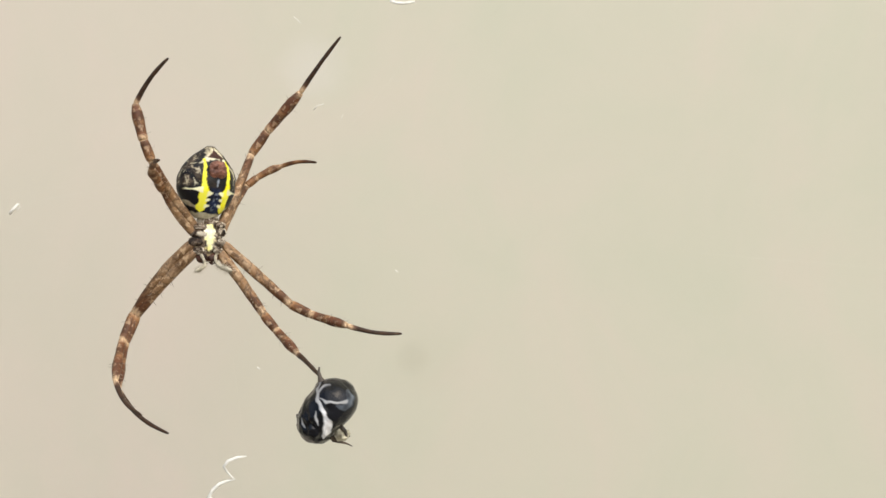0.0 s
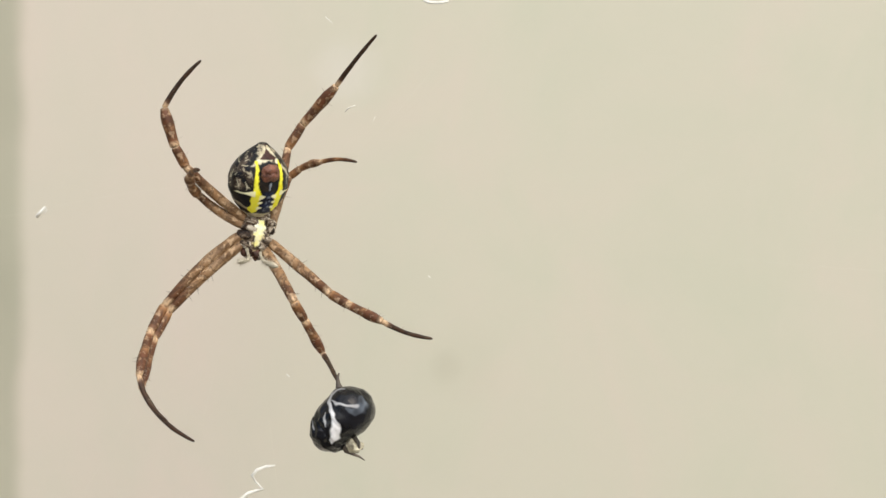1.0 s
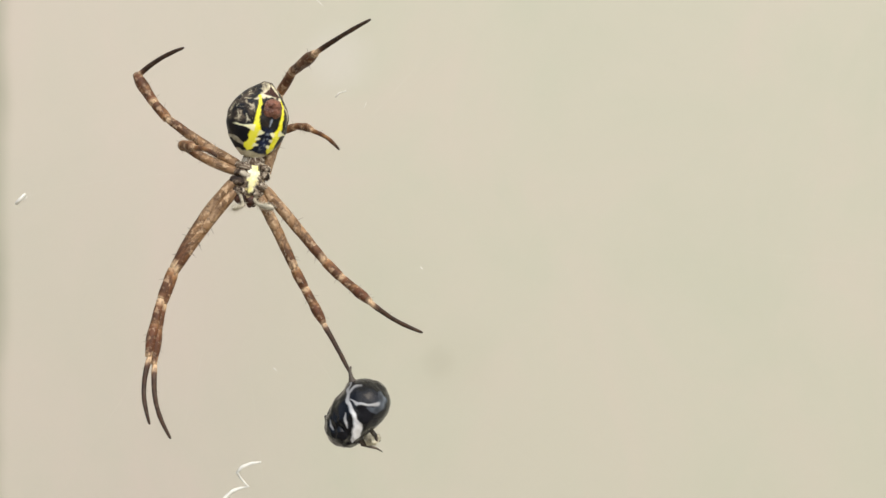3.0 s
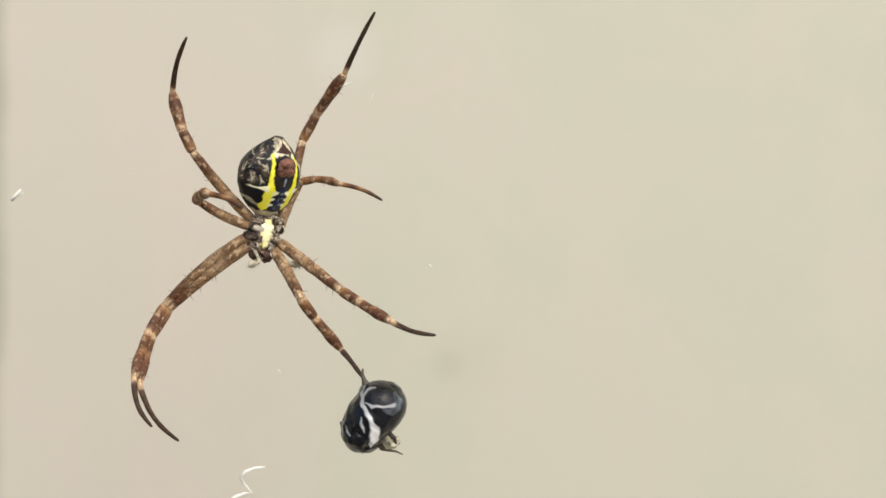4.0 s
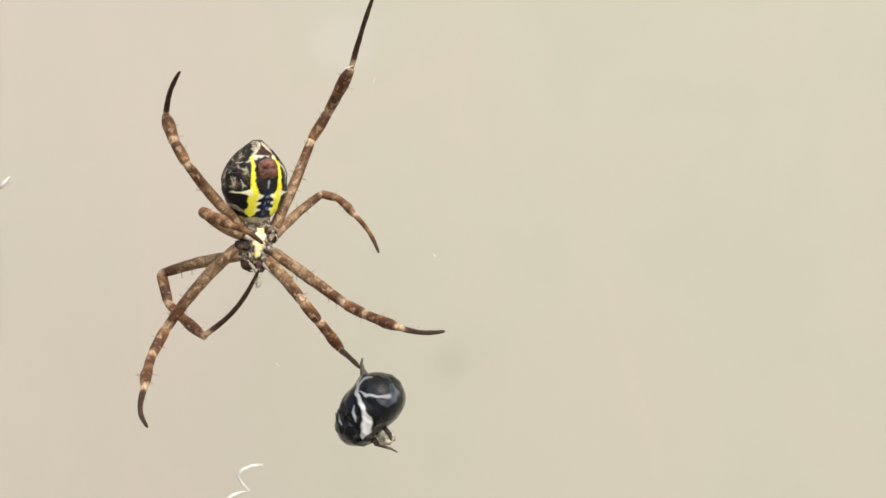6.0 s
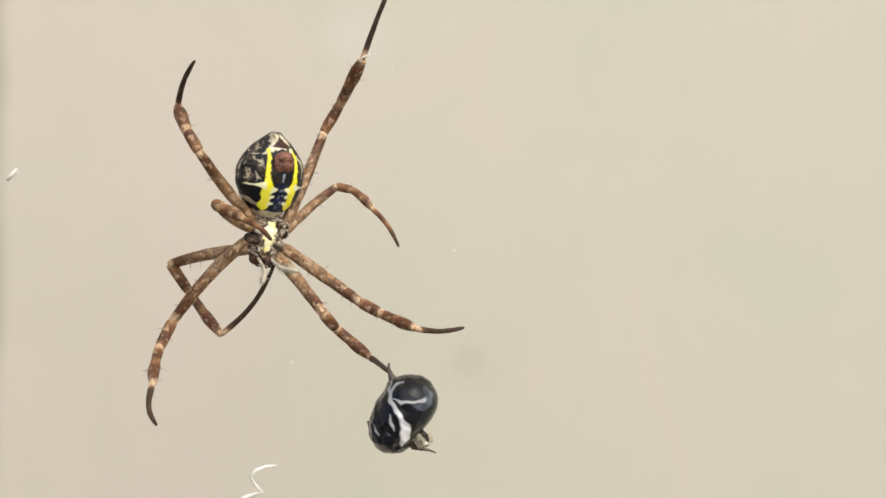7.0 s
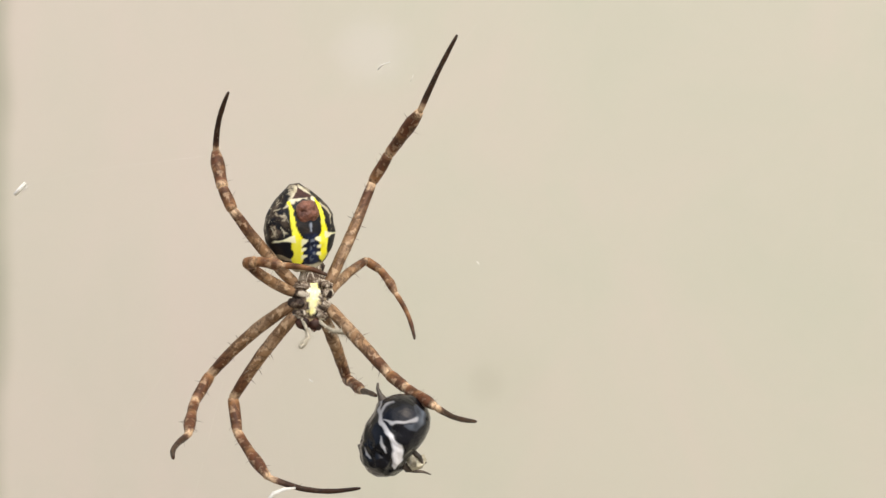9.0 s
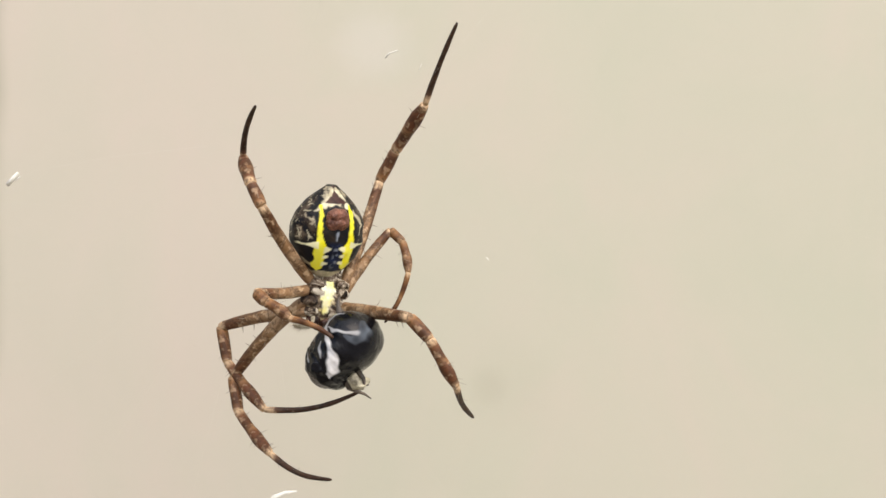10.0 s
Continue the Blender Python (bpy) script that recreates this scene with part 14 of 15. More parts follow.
    walk(legs['R3']['tibia'], [
        (0, mm(-0.47, -0.78, 9.29, 40.21, -37.12, 5.13)), (0.1, mm(-0.50, -0.80, 9.27, 41.59, -37.29, 4.35)), (0.2, mm(-0.52, -0.80, 9.26, 42.65, -37.40, 3.41)),
        (0.3, mm(-0.54, -0.80, 9.25, 43.67, -37.62, 2.37)), (0.4, mm(-0.57, -0.83, 9.22, 44.37, -38.29, 1.36)), (0.5, mm(-0.59, -0.84, 9.21, 44.91, -39.13, -0.02)),
        (0.6, mm(-0.61, -0.86, 9.18, 45.73, -40.12, -2.02)), (0.7, mm(-0.67, -0.85, 9.16, 46.13, -41.38, -5.41)), (0.8, mm(-0.73, -0.79, 9.17, 48.12, -42.18, -9.84)),
        (0.9, mm(-0.99, -1.33, 7.87, 84.25, -47.52, -28.99)), (1, mm(-0.98, -1.08, 8.70, 89.92, -43.86, -41.28)), (1.1, mm(-0.82, -0.66, 9.18, 60.11, -46.70, -26.81)),
        (1.2, mm(-1.01, -0.73, 8.99, 61.65, -50.02, -29.63)), (1.3, mm(-1.06, -0.79, 8.90, 64.95, -50.43, -31.44)), (1.4, mm(-1.00, -0.81, 8.95, 67.47, -49.27, -31.84)),
        (1.5, mm(-0.99, -0.80, 8.97, 66.75, -49.34, -31.35)), (1.6, mm(-0.97, -0.80, 8.99, 67.33, -48.45, -31.49)), (1.7, mm(-0.99, -0.79, 8.97, 66.87, -47.99, -31.88)),
        (1.8, mm(-1.12, -0.93, 8.70, 72.54, -47.39, -35.16)), (1.9, mm(-1.08, -0.86, 8.82, 70.00, -46.23, -34.20)), (2, mm(-0.99, -0.78, 8.98, 66.25, -45.57, -32.47)),
        (2.1, mm(-1.07, -0.87, 8.83, 72.24, -44.08, -36.08)), (2.2, mm(-1.03, -0.79, 8.93, 70.27, -44.23, -36.58)), (2.75, mm(-1.04, -1.23, 8.31, 107.82, -36.61, -50.29)),
        (3.3, mm(-0.77, -1.45, 7.64, 137.34, -24.96, -51.05)), (3.4, mm(-0.81, -1.40, 7.53, 135.44, -28.57, -53.09)), (3.5, mm(-0.80, -1.45, 7.85, 132.36, -31.46, -52.94)),
        (3.6, mm(-0.76, -1.24, 8.70, 117.78, -37.20, -51.28)), (3.7, mm(-1.08, -1.15, 8.42, 108.27, -47.24, -55.13)), (3.8, mm(-0.92, -1.21, 8.57, 106.76, -44.75, -47.66)),
        (3.9, mm(-0.72, -1.11, 8.90, 90.49, -45.10, -31.21)), (4, mm(-0.59, -1.49, 8.34, 110.09, -41.95, -32.67)), (4.1, mm(-0.69, -0.96, 9.07, 71.68, -45.65, -19.62)),
        (4.2, mm(-0.64, -1.19, 8.87, 87.50, -44.05, -24.33)), (4.3, mm(-0.62, -1.07, 9.01, 77.12, -43.34, -19.65)), (4.4, mm(-0.63, -1.16, 8.91, 81.06, -42.33, -21.43)),
        (4.5, mm(-0.69, -1.15, 8.88, 78.62, -42.07, -22.49)), (4.6, mm(-0.75, -1.17, 8.81, 79.77, -41.65, -25.22)), (4.7, mm(-0.87, -1.29, 8.49, 82.00, -42.47, -27.90)),
        (4.8, mm(-0.85, -1.40, 8.17, 89.27, -40.76, -30.30)), (4.9, mm(-0.80, -1.46, 7.94, 94.87, -39.02, -31.68)), (5, mm(-0.80, -1.05, 8.90, 75.48, -40.02, -26.00)),
        (5.1, mm(-0.79, -1.25, 8.65, 85.43, -39.56, -28.46)), (5.2, mm(-0.72, -1.29, 8.66, 87.95, -40.35, -26.68)), (5.3, mm(-0.66, -1.35, 8.61, 92.94, -41.37, -26.16)),
        (5.4, mm(-0.23, -1.57, 7.43, 124.89, -37.90, -28.06)), (5.5, mm(-0.59, -1.48, 8.35, 110.35, -38.27, -32.08)), (5.6, mm(-0.74, -1.45, 8.22, 114.75, -29.93, -37.03)),
        (5.7, mm(-0.72, -1.45, 8.26, 113.14, -28.56, -35.93)), (6.8, mm(-0.73, -1.36, 8.52, 99.48, -29.62, -29.71)), (6.9, mm(-0.74, -1.43, 8.29, 102.44, -29.03, -30.29)),
        (7, mm(-0.70, -1.39, 8.49, 102.10, -27.59, -29.75)), (7.1, mm(-0.65, -1.44, 8.41, 104.44, -26.31, -28.41)), (7.2, mm(-0.56, -1.34, 8.70, 100.76, -26.13, -25.07)),
        (7.3, mm(-0.47, -1.22, 8.92, 94.06, -26.79, -20.54)), (7.4, mm(-0.40, -1.21, 8.96, 95.28, -26.07, -18.37)), (7.5, mm(-0.41, -1.55, 8.34, 109.34, -24.86, -20.82)),
        (7.6, mm(-0.84, -0.98, 8.94, 87.54, -30.41, -37.39)), (7.7, mm(-0.90, -1.08, 8.78, 93.86, -28.83, -39.70)), (7.8, mm(-0.93, -1.14, 8.67, 96.41, -28.69, -40.51)),
        (7.9, mm(-1.00, -1.32, 7.99, 104.05, -27.90, -42.24)), (8, mm(-0.96, -1.17, 8.59, 96.45, -29.88, -40.49)), (8.1, mm(-0.90, -1.40, 7.92, 115.74, -20.94, -41.90)),
        (8.2, mm(-0.93, -1.30, 8.35, 108.27, -25.61, -41.51)), (8.3, mm(-0.88, -1.39, 8.13, 114.74, -22.73, -40.52)), (8.4, mm(-0.86, -1.27, 8.53, 106.90, -26.64, -39.83)),
        (8.5, mm(-0.83, -1.40, 8.23, 113.80, -26.86, -40.05)), (8.6, mm(-0.38, -1.57, 7.52, 137.23, -22.92, -35.35)), (8.7, mm(-0.63, -1.53, 8.06, 125.29, -37.37, -43.78)),
        (8.8, mm(-0.44, -1.60, 7.83, 131.97, -38.54, -42.78)), (8.9, mm(-0.12, -1.59, 7.44, 139.59, -41.47, -38.34)), (9, mm(-0.17, -1.64, 8.10, 127.84, -45.12, -32.29)),
        (9.1, mm(0.32, -1.61, 7.68, 140.48, -33.17, -18.79)), (9.2, mm(-0.19, -1.60, 7.52, 140.77, -21.67, -28.56)), (9.3, mm(-0.30, -1.51, 7.27, 144.57, -11.74, -22.86)),
        (9.4, mm(-0.66, -1.42, 7.35, 140.84, -3.18, -25.07)), (9.5, mm(-0.62, -1.40, 7.26, 143.90, -7.80, -31.55)), (9.6, mm(-0.45, -1.58, 8.11, 137.00, -12.09, -26.71)),
        (9.7, mm(-0.05, -1.59, 7.44, 140.53, -15.56, -15.70)), (9.8, mm(-0.20, -1.65, 7.93, 131.18, -14.39, -15.61)), (9.9, mm(-0.20, -1.60, 7.51, 137.86, -11.15, -13.48)),
        (10, mm(-0.31, -1.58, 7.50, 137.14, -8.96, -13.67)),
    ])
    walk(legs['R3']['metatarsus'], [
        (0, mm(-1.72, -2.91, 11.18, 96.30, -46.70, -42.93)), (0.1, mm(-1.75, -2.96, 11.12, 95.66, -46.19, -42.39)), (0.2, mm(-1.78, -2.99, 11.08, 94.37, -45.90, -41.61)),
        (0.3, mm(-1.82, -3.01, 11.03, 93.17, -45.64, -40.90)), (0.4, mm(-1.90, -3.04, 10.96, 92.74, -45.78, -41.03)), (0.5, mm(-1.98, -3.03, 10.92, 91.53, -46.13, -40.77)),
        (0.6, mm(-2.09, -3.04, 10.84, 91.88, -45.72, -41.67)), (0.7, mm(-2.30, -2.95, 10.77, 90.94, -45.11, -42.44)), (0.8, mm(-2.50, -2.83, 10.71, 87.71, -43.50, -40.50)),
        (0.9, mm(-2.70, -3.92, 8.08, 114.03, -35.00, -43.23)), (1, mm(-3.03, -3.41, 8.70, 104.31, -34.49, -41.20)), (1.1, mm(-3.04, -2.56, 10.25, 82.04, -40.87, -37.92)),
        (1.2, mm(-3.35, -2.55, 9.94, 82.66, -44.18, -40.58)), (1.3, mm(-3.40, -2.67, 9.74, 85.01, -44.07, -41.09)), (1.4, mm(-3.28, -2.77, 9.72, 86.37, -42.84, -40.30)),
        (1.5, mm(-3.27, -2.76, 9.77, 85.16, -43.25, -39.55)), (1.6, mm(-3.23, -2.78, 9.78, 85.80, -42.61, -40.63)), (1.7, mm(-3.27, -2.74, 9.79, 85.06, -43.31, -43.21)),
        (1.8, mm(-3.39, -2.96, 9.33, 90.31, -43.16, -48.96)), (1.9, mm(-3.35, -2.85, 9.56, 87.71, -44.31, -51.25)), (2, mm(-3.28, -2.70, 9.86, 83.94, -45.90, -51.50)),
        (2.1, mm(-3.35, -2.87, 9.51, 90.26, -41.99, -55.09)), (2.2, mm(-3.37, -2.71, 9.68, 90.76, -38.92, -54.43)), (2.75, mm(-2.96, -3.55, 7.55, 119.16, -28.06, -47.23)),
        (3.3, mm(-1.80, -3.52, 5.57, 144.68, -24.56, -32.72)), (3.4, mm(-1.92, -3.56, 5.58, 142.37, -26.48, -35.78)), (3.5, mm(-1.97, -3.71, 6.07, 139.31, -27.66, -38.03)),
        (3.6, mm(-2.36, -3.65, 7.54, 126.36, -29.39, -43.72)), (3.7, mm(-3.10, -3.42, 7.76, 111.72, -44.02, -53.84)), (3.8, mm(-2.69, -3.68, 7.93, 109.87, -41.74, -43.38)),
        (3.9, mm(-2.32, -3.78, 8.88, 96.81, -41.61, -26.81)), (4, mm(-1.56, -4.33, 7.55, 109.63, -42.39, -19.69)), (4.1, mm(-2.34, -3.50, 9.75, 80.44, -42.60, -17.91)),
        (4.2, mm(-2.00, -3.98, 8.97, 94.29, -41.07, -18.98)), (4.3, mm(-2.09, -3.76, 9.51, 87.93, -40.08, -18.50)), (4.4, mm(-2.05, -3.90, 9.27, 92.28, -38.62, -19.50)),
        (4.5, mm(-2.24, -3.81, 9.33, 90.65, -37.81, -20.86)), (4.6, mm(-2.39, -3.78, 9.22, 91.52, -36.69, -22.36)), (4.7, mm(-2.57, -3.87, 8.81, 93.31, -36.97, -23.38)),
        (4.8, mm(-2.44, -4.07, 8.20, 101.31, -34.86, -23.84)), (4.9, mm(-2.28, -4.18, 7.74, 107.49, -33.07, -23.49)), (5, mm(-2.57, -3.54, 9.50, 87.47, -34.08, -22.17)),
        (5.1, mm(-2.41, -3.90, 8.84, 94.99, -34.43, -21.40)), (5.2, mm(-2.18, -4.03, 8.75, 94.12, -36.88, -19.30)), (5.3, mm(-1.93, -4.18, 8.49, 96.13, -39.29, -18.18)),
        (5.4, mm(-0.47, -4.34, 6.02, 126.99, -39.90, -18.35)), (5.5, mm(-1.57, -4.31, 7.50, 117.80, -35.97, -22.40)), (5.6, mm(-1.92, -4.10, 7.09, 127.60, -22.85, -29.69)),
        (5.7, mm(-1.92, -4.11, 7.19, 123.30, -24.58, -25.80)), (6.8, mm(-2.03, -4.15, 8.07, 110.14, -24.69, -25.60)), (6.9, mm(-1.99, -4.22, 7.71, 111.24, -25.20, -24.55)),
        (7, mm(-1.94, -4.18, 7.91, 109.42, -24.79, -22.05)), (7.1, mm(-1.78, -4.25, 7.72, 110.67, -24.84, -18.64)), (7.2, mm(-1.62, -4.22, 8.18, 110.15, -23.90, -15.42)),
        (7.3, mm(-1.47, -4.16, 8.73, 108.58, -23.29, -12.76)), (7.4, mm(-1.26, -4.19, 8.70, 113.25, -22.70, -10.56)), (7.5, mm(-1.05, -4.44, 7.40, 122.88, -25.02, -8.82)),
        (7.6, mm(-2.78, -3.41, 9.05, 106.59, -17.56, -33.18)), (7.7, mm(-2.80, -3.54, 8.60, 111.74, -16.44, -32.65)), (7.8, mm(-2.81, -3.60, 8.36, 113.59, -16.80, -32.40)),
        (7.9, mm(-2.77, -3.79, 7.32, 120.15, -17.27, -31.41)), (8, mm(-2.84, -3.63, 8.28, 113.09, -18.38, -32.52)), (8.1, mm(-2.41, -3.80, 6.66, 131.37, -12.17, -29.35)),
        (8.2, mm(-2.57, -3.79, 7.47, 121.95, -15.97, -34.24)), (8.3, mm(-2.34, -3.86, 6.92, 129.04, -12.95, -32.68)), (8.4, mm(-2.46, -3.81, 7.72, 124.01, -14.09, -34.77)),
        (8.5, mm(-2.23, -3.94, 7.11, 133.34, -11.48, -33.91)), (8.6, mm(-0.88, -3.81, 5.42, 159.78, -5.92, -19.84)), (8.7, mm(-1.60, -4.11, 6.64, 149.28, -16.96, -31.00)),
        (8.8, mm(-1.06, -4.17, 6.20, 151.57, -27.10, -25.86)), (8.9, mm(-0.14, -4.15, 5.67, 149.60, -41.03, -22.38)), (9, mm(-0.33, -4.44, 6.75, 131.94, -45.41, -23.23)),
        (9.1, mm(0.93, -3.91, 5.67, 161.27, -27.04, -10.14)), (9.2, mm(-0.35, -3.76, 5.28, 173.44, -18.17, -4.09)), (9.3, mm(-0.52, -3.37, 4.79, 175.54, -9.00, -2.61)),
        (9.4, mm(-1.37, -3.26, 4.95, 177.68, -18.53, -0.52)), (9.5, mm(-1.29, -3.14, 4.77, 142.89, -37.14, -2.93)), (9.6, mm(-0.97, -3.69, 5.89, 141.29, -32.05, -2.29)),
        (9.7, mm(0.04, -3.67, 5.12, 154.88, -30.07, -0.70)), (9.8, mm(-0.34, -4.04, 5.95, 153.66, -26.64, 0.29)), (9.9, mm(-0.25, -3.73, 5.24, 166.25, -26.90, 0.66)),
        (10, mm(-0.46, -3.72, 5.25, 170.37, -26.86, 0.83)),
    ])
    walk(legs['R4']['leg'], [
        (0, mm(1.50, 0.25, -0.65, 15.84, 38.30, 74.73)), (0.1, mm(1.50, 0.25, -0.65, 14.45, 38.36, 74.22)), (0.2, mm(1.50, 0.25, -0.65, 13.43, 38.20, 73.89)),
        (0.3, mm(1.50, 0.25, -0.65, 12.42, 38.03, 73.51)), (0.4, mm(1.50, 0.25, -0.65, 11.64, 38.41, 73.27)), (0.5, mm(1.50, 0.25, -0.65, 11.13, 38.50, 73.03)),
        (0.6, mm(1.50, 0.25, -0.65, 10.25, 38.49, 72.45)), (0.7, mm(1.50, 0.25, -0.65, 10.57, 38.07, 72.42)), (0.8, mm(1.50, 0.25, -0.65, 10.65, 36.52, 71.79)),
        (0.9, mm(1.50, 0.25, -0.65, -14.86, 42.32, 52.85)), (1, mm(1.50, 0.25, -0.65, -13.44, 38.22, 52.44)), (1.1, mm(1.50, 0.25, -0.65, 4.31, 33.32, 66.13)),
        (1.2, mm(1.50, 0.25, -0.65, 8.58, 34.04, 71.52)), (1.3, mm(1.50, 0.25, -0.65, 7.43, 34.87, 70.96)), (1.4, mm(1.50, 0.25, -0.65, 6.09, 33.76, 70.09)),
        (1.5, mm(1.50, 0.25, -0.65, 7.05, 33.38, 70.60)), (1.6, mm(1.50, 0.25, -0.65, 7.17, 33.71, 70.77)), (1.7, mm(1.50, 0.25, -0.65, 10.17, 35.46, 72.88)),
        (1.8, mm(1.50, 0.25, -0.65, 10.81, 39.07, 73.98)), (1.9, mm(1.50, 0.25, -0.65, 15.15, 39.22, 77.00)), (2, mm(1.50, 0.25, -0.65, 18.09, 37.89, 78.69)),
        (2.1, mm(1.50, 0.25, -0.65, 11.60, 38.72, 74.46)), (2.2, mm(1.50, 0.25, -0.65, 8.56, 37.12, 71.89)), (2.75, mm(1.50, 0.25, -0.65, -5.75, 38.09, 61.79)),
        (3.3, mm(1.50, 0.25, -0.65, -20.05, 37.04, 51.70)), (3.4, mm(1.50, 0.25, -0.65, -12.77, 37.53, 57.21)), (3.5, mm(1.50, 0.25, -0.65, -2.15, 34.91, 64.82)),
        (3.6, mm(1.50, 0.25, -0.65, 1.33, 30.30, 66.54)), (3.7, mm(1.50, 0.25, -0.65, 8.88, 34.09, 70.40)), (3.8, mm(1.50, 0.25, -0.65, 6.05, 33.72, 68.19)),
        (3.9, mm(1.50, 0.25, -0.65, 7.34, 32.09, 68.23)), (4, mm(1.50, 0.25, -0.65, -3.41, 37.05, 62.05)), (4.1, mm(1.50, 0.25, -0.65, 11.49, 32.46, 70.48)),
        (4.2, mm(1.50, 0.25, -0.65, 4.84, 31.56, 67.11)), (4.3, mm(1.50, 0.25, -0.65, 7.99, 29.56, 68.91)), (4.4, mm(1.50, 0.25, -0.65, 5.90, 28.83, 68.12)),
        (4.5, mm(1.50, 0.25, -0.65, 6.29, 28.66, 68.42)), (4.6, mm(1.50, 0.25, -0.65, 5.43, 29.28, 67.99)), (4.7, mm(1.50, 0.25, -0.65, 4.10, 32.30, 67.36)),
        (4.8, mm(1.50, 0.25, -0.65, -0.62, 33.66, 64.63)), (4.9, mm(1.50, 0.25, -0.65, -4.72, 34.76, 62.12)), (5, mm(1.50, 0.25, -0.65, 7.61, 32.73, 68.88)),
        (5.1, mm(1.50, 0.25, -0.65, 4.42, 32.54, 67.27)), (5.2, mm(1.50, 0.25, -0.65, 7.43, 31.41, 69.10)), (5.3, mm(1.50, 0.25, -0.65, 10.17, 30.22, 70.75)),
        (5.4, mm(1.50, 0.25, -0.65, -2.07, 32.76, 64.80)), (5.5, mm(1.50, 0.25, -0.65, 11.21, 28.16, 71.40)), (5.6, mm(1.50, 0.25, -0.65, 9.16, 28.92, 69.86)),
        (5.7, mm(1.50, 0.25, -0.65, 10.46, 27.10, 68.91)), (6.8, mm(1.50, 0.25, -0.65, 4.07, 29.69, 67.42)), (6.9, mm(1.50, 0.25, -0.65, 3.32, 29.98, 66.72)),
        (7, mm(1.50, 0.25, -0.65, 4.62, 27.21, 66.22)), (7.1, mm(1.50, 0.25, -0.65, 2.39, 26.28, 63.70)), (7.2, mm(1.50, 0.25, -0.65, 1.22, 24.24, 61.43)),
        (7.3, mm(1.50, 0.25, -0.65, 0.54, 22.49, 59.50)), (7.4, mm(1.50, 0.25, -0.65, -2.58, 20.89, 57.16)), (7.5, mm(1.50, 0.25, -0.65, -8.57, 23.21, 54.20)),
        (7.6, mm(1.50, 0.25, -0.65, 3.35, 28.80, 60.49)), (7.7, mm(1.50, 0.25, -0.65, 4.28, 29.05, 64.01)), (7.8, mm(1.50, 0.25, -0.65, 7.83, 29.71, 69.48)),
        (7.9, mm(1.50, 0.25, -0.65, 7.54, 32.28, 72.71)), (8, mm(1.50, 0.25, -0.65, 14.70, 30.29, 77.48)), (8.1, mm(1.50, 0.25, -0.65, 2.45, 30.80, 71.04)),
        (8.2, mm(1.50, 0.25, -0.65, 7.87, 31.88, 73.48)), (8.3, mm(1.50, 0.25, -0.65, 4.34, 30.52, 70.72)), (8.4, mm(1.50, 0.25, -0.65, 8.95, 28.50, 72.03)),
        (8.5, mm(1.50, 0.25, -0.65, 7.17, 28.01, 70.73)), (8.6, mm(1.50, 0.25, -0.65, -2.61, 28.63, 66.08)), (8.7, mm(1.50, 0.25, -0.65, 10.97, 24.35, 71.92)),
        (8.8, mm(1.50, 0.25, -0.65, 12.07, 19.52, 71.97)), (8.9, mm(1.50, 0.25, -0.65, 9.15, 24.40, 72.61)), (9, mm(1.50, 0.25, -0.65, 15.90, 18.74, 74.53)),
        (9.1, mm(1.50, 0.25, -0.65, 1.43, 24.96, 67.31)), (9.2, mm(1.50, 0.25, -0.65, 15.54, 24.68, 76.57)), (9.3, mm(1.50, 0.25, -0.65, 12.57, 25.97, 75.52)),
        (9.4, mm(1.50, 0.25, -0.65, 15.61, 23.60, 76.34)), (9.5, mm(1.50, 0.25, -0.65, 14.63, 24.40, 77.40)), (9.6, mm(1.50, 0.25, -0.65, 14.52, 21.24, 76.16)),
        (9.7, mm(1.50, 0.25, -0.65, 5.03, 19.43, 71.63)), (9.8, mm(1.50, 0.25, -0.65, 8.29, 20.67, 72.26)), (9.9, mm(1.50, 0.25, -0.65, 3.55, 22.46, 70.28)),
        (10, mm(1.50, 0.25, -0.65, 3.31, 24.45, 70.02)),
    ])
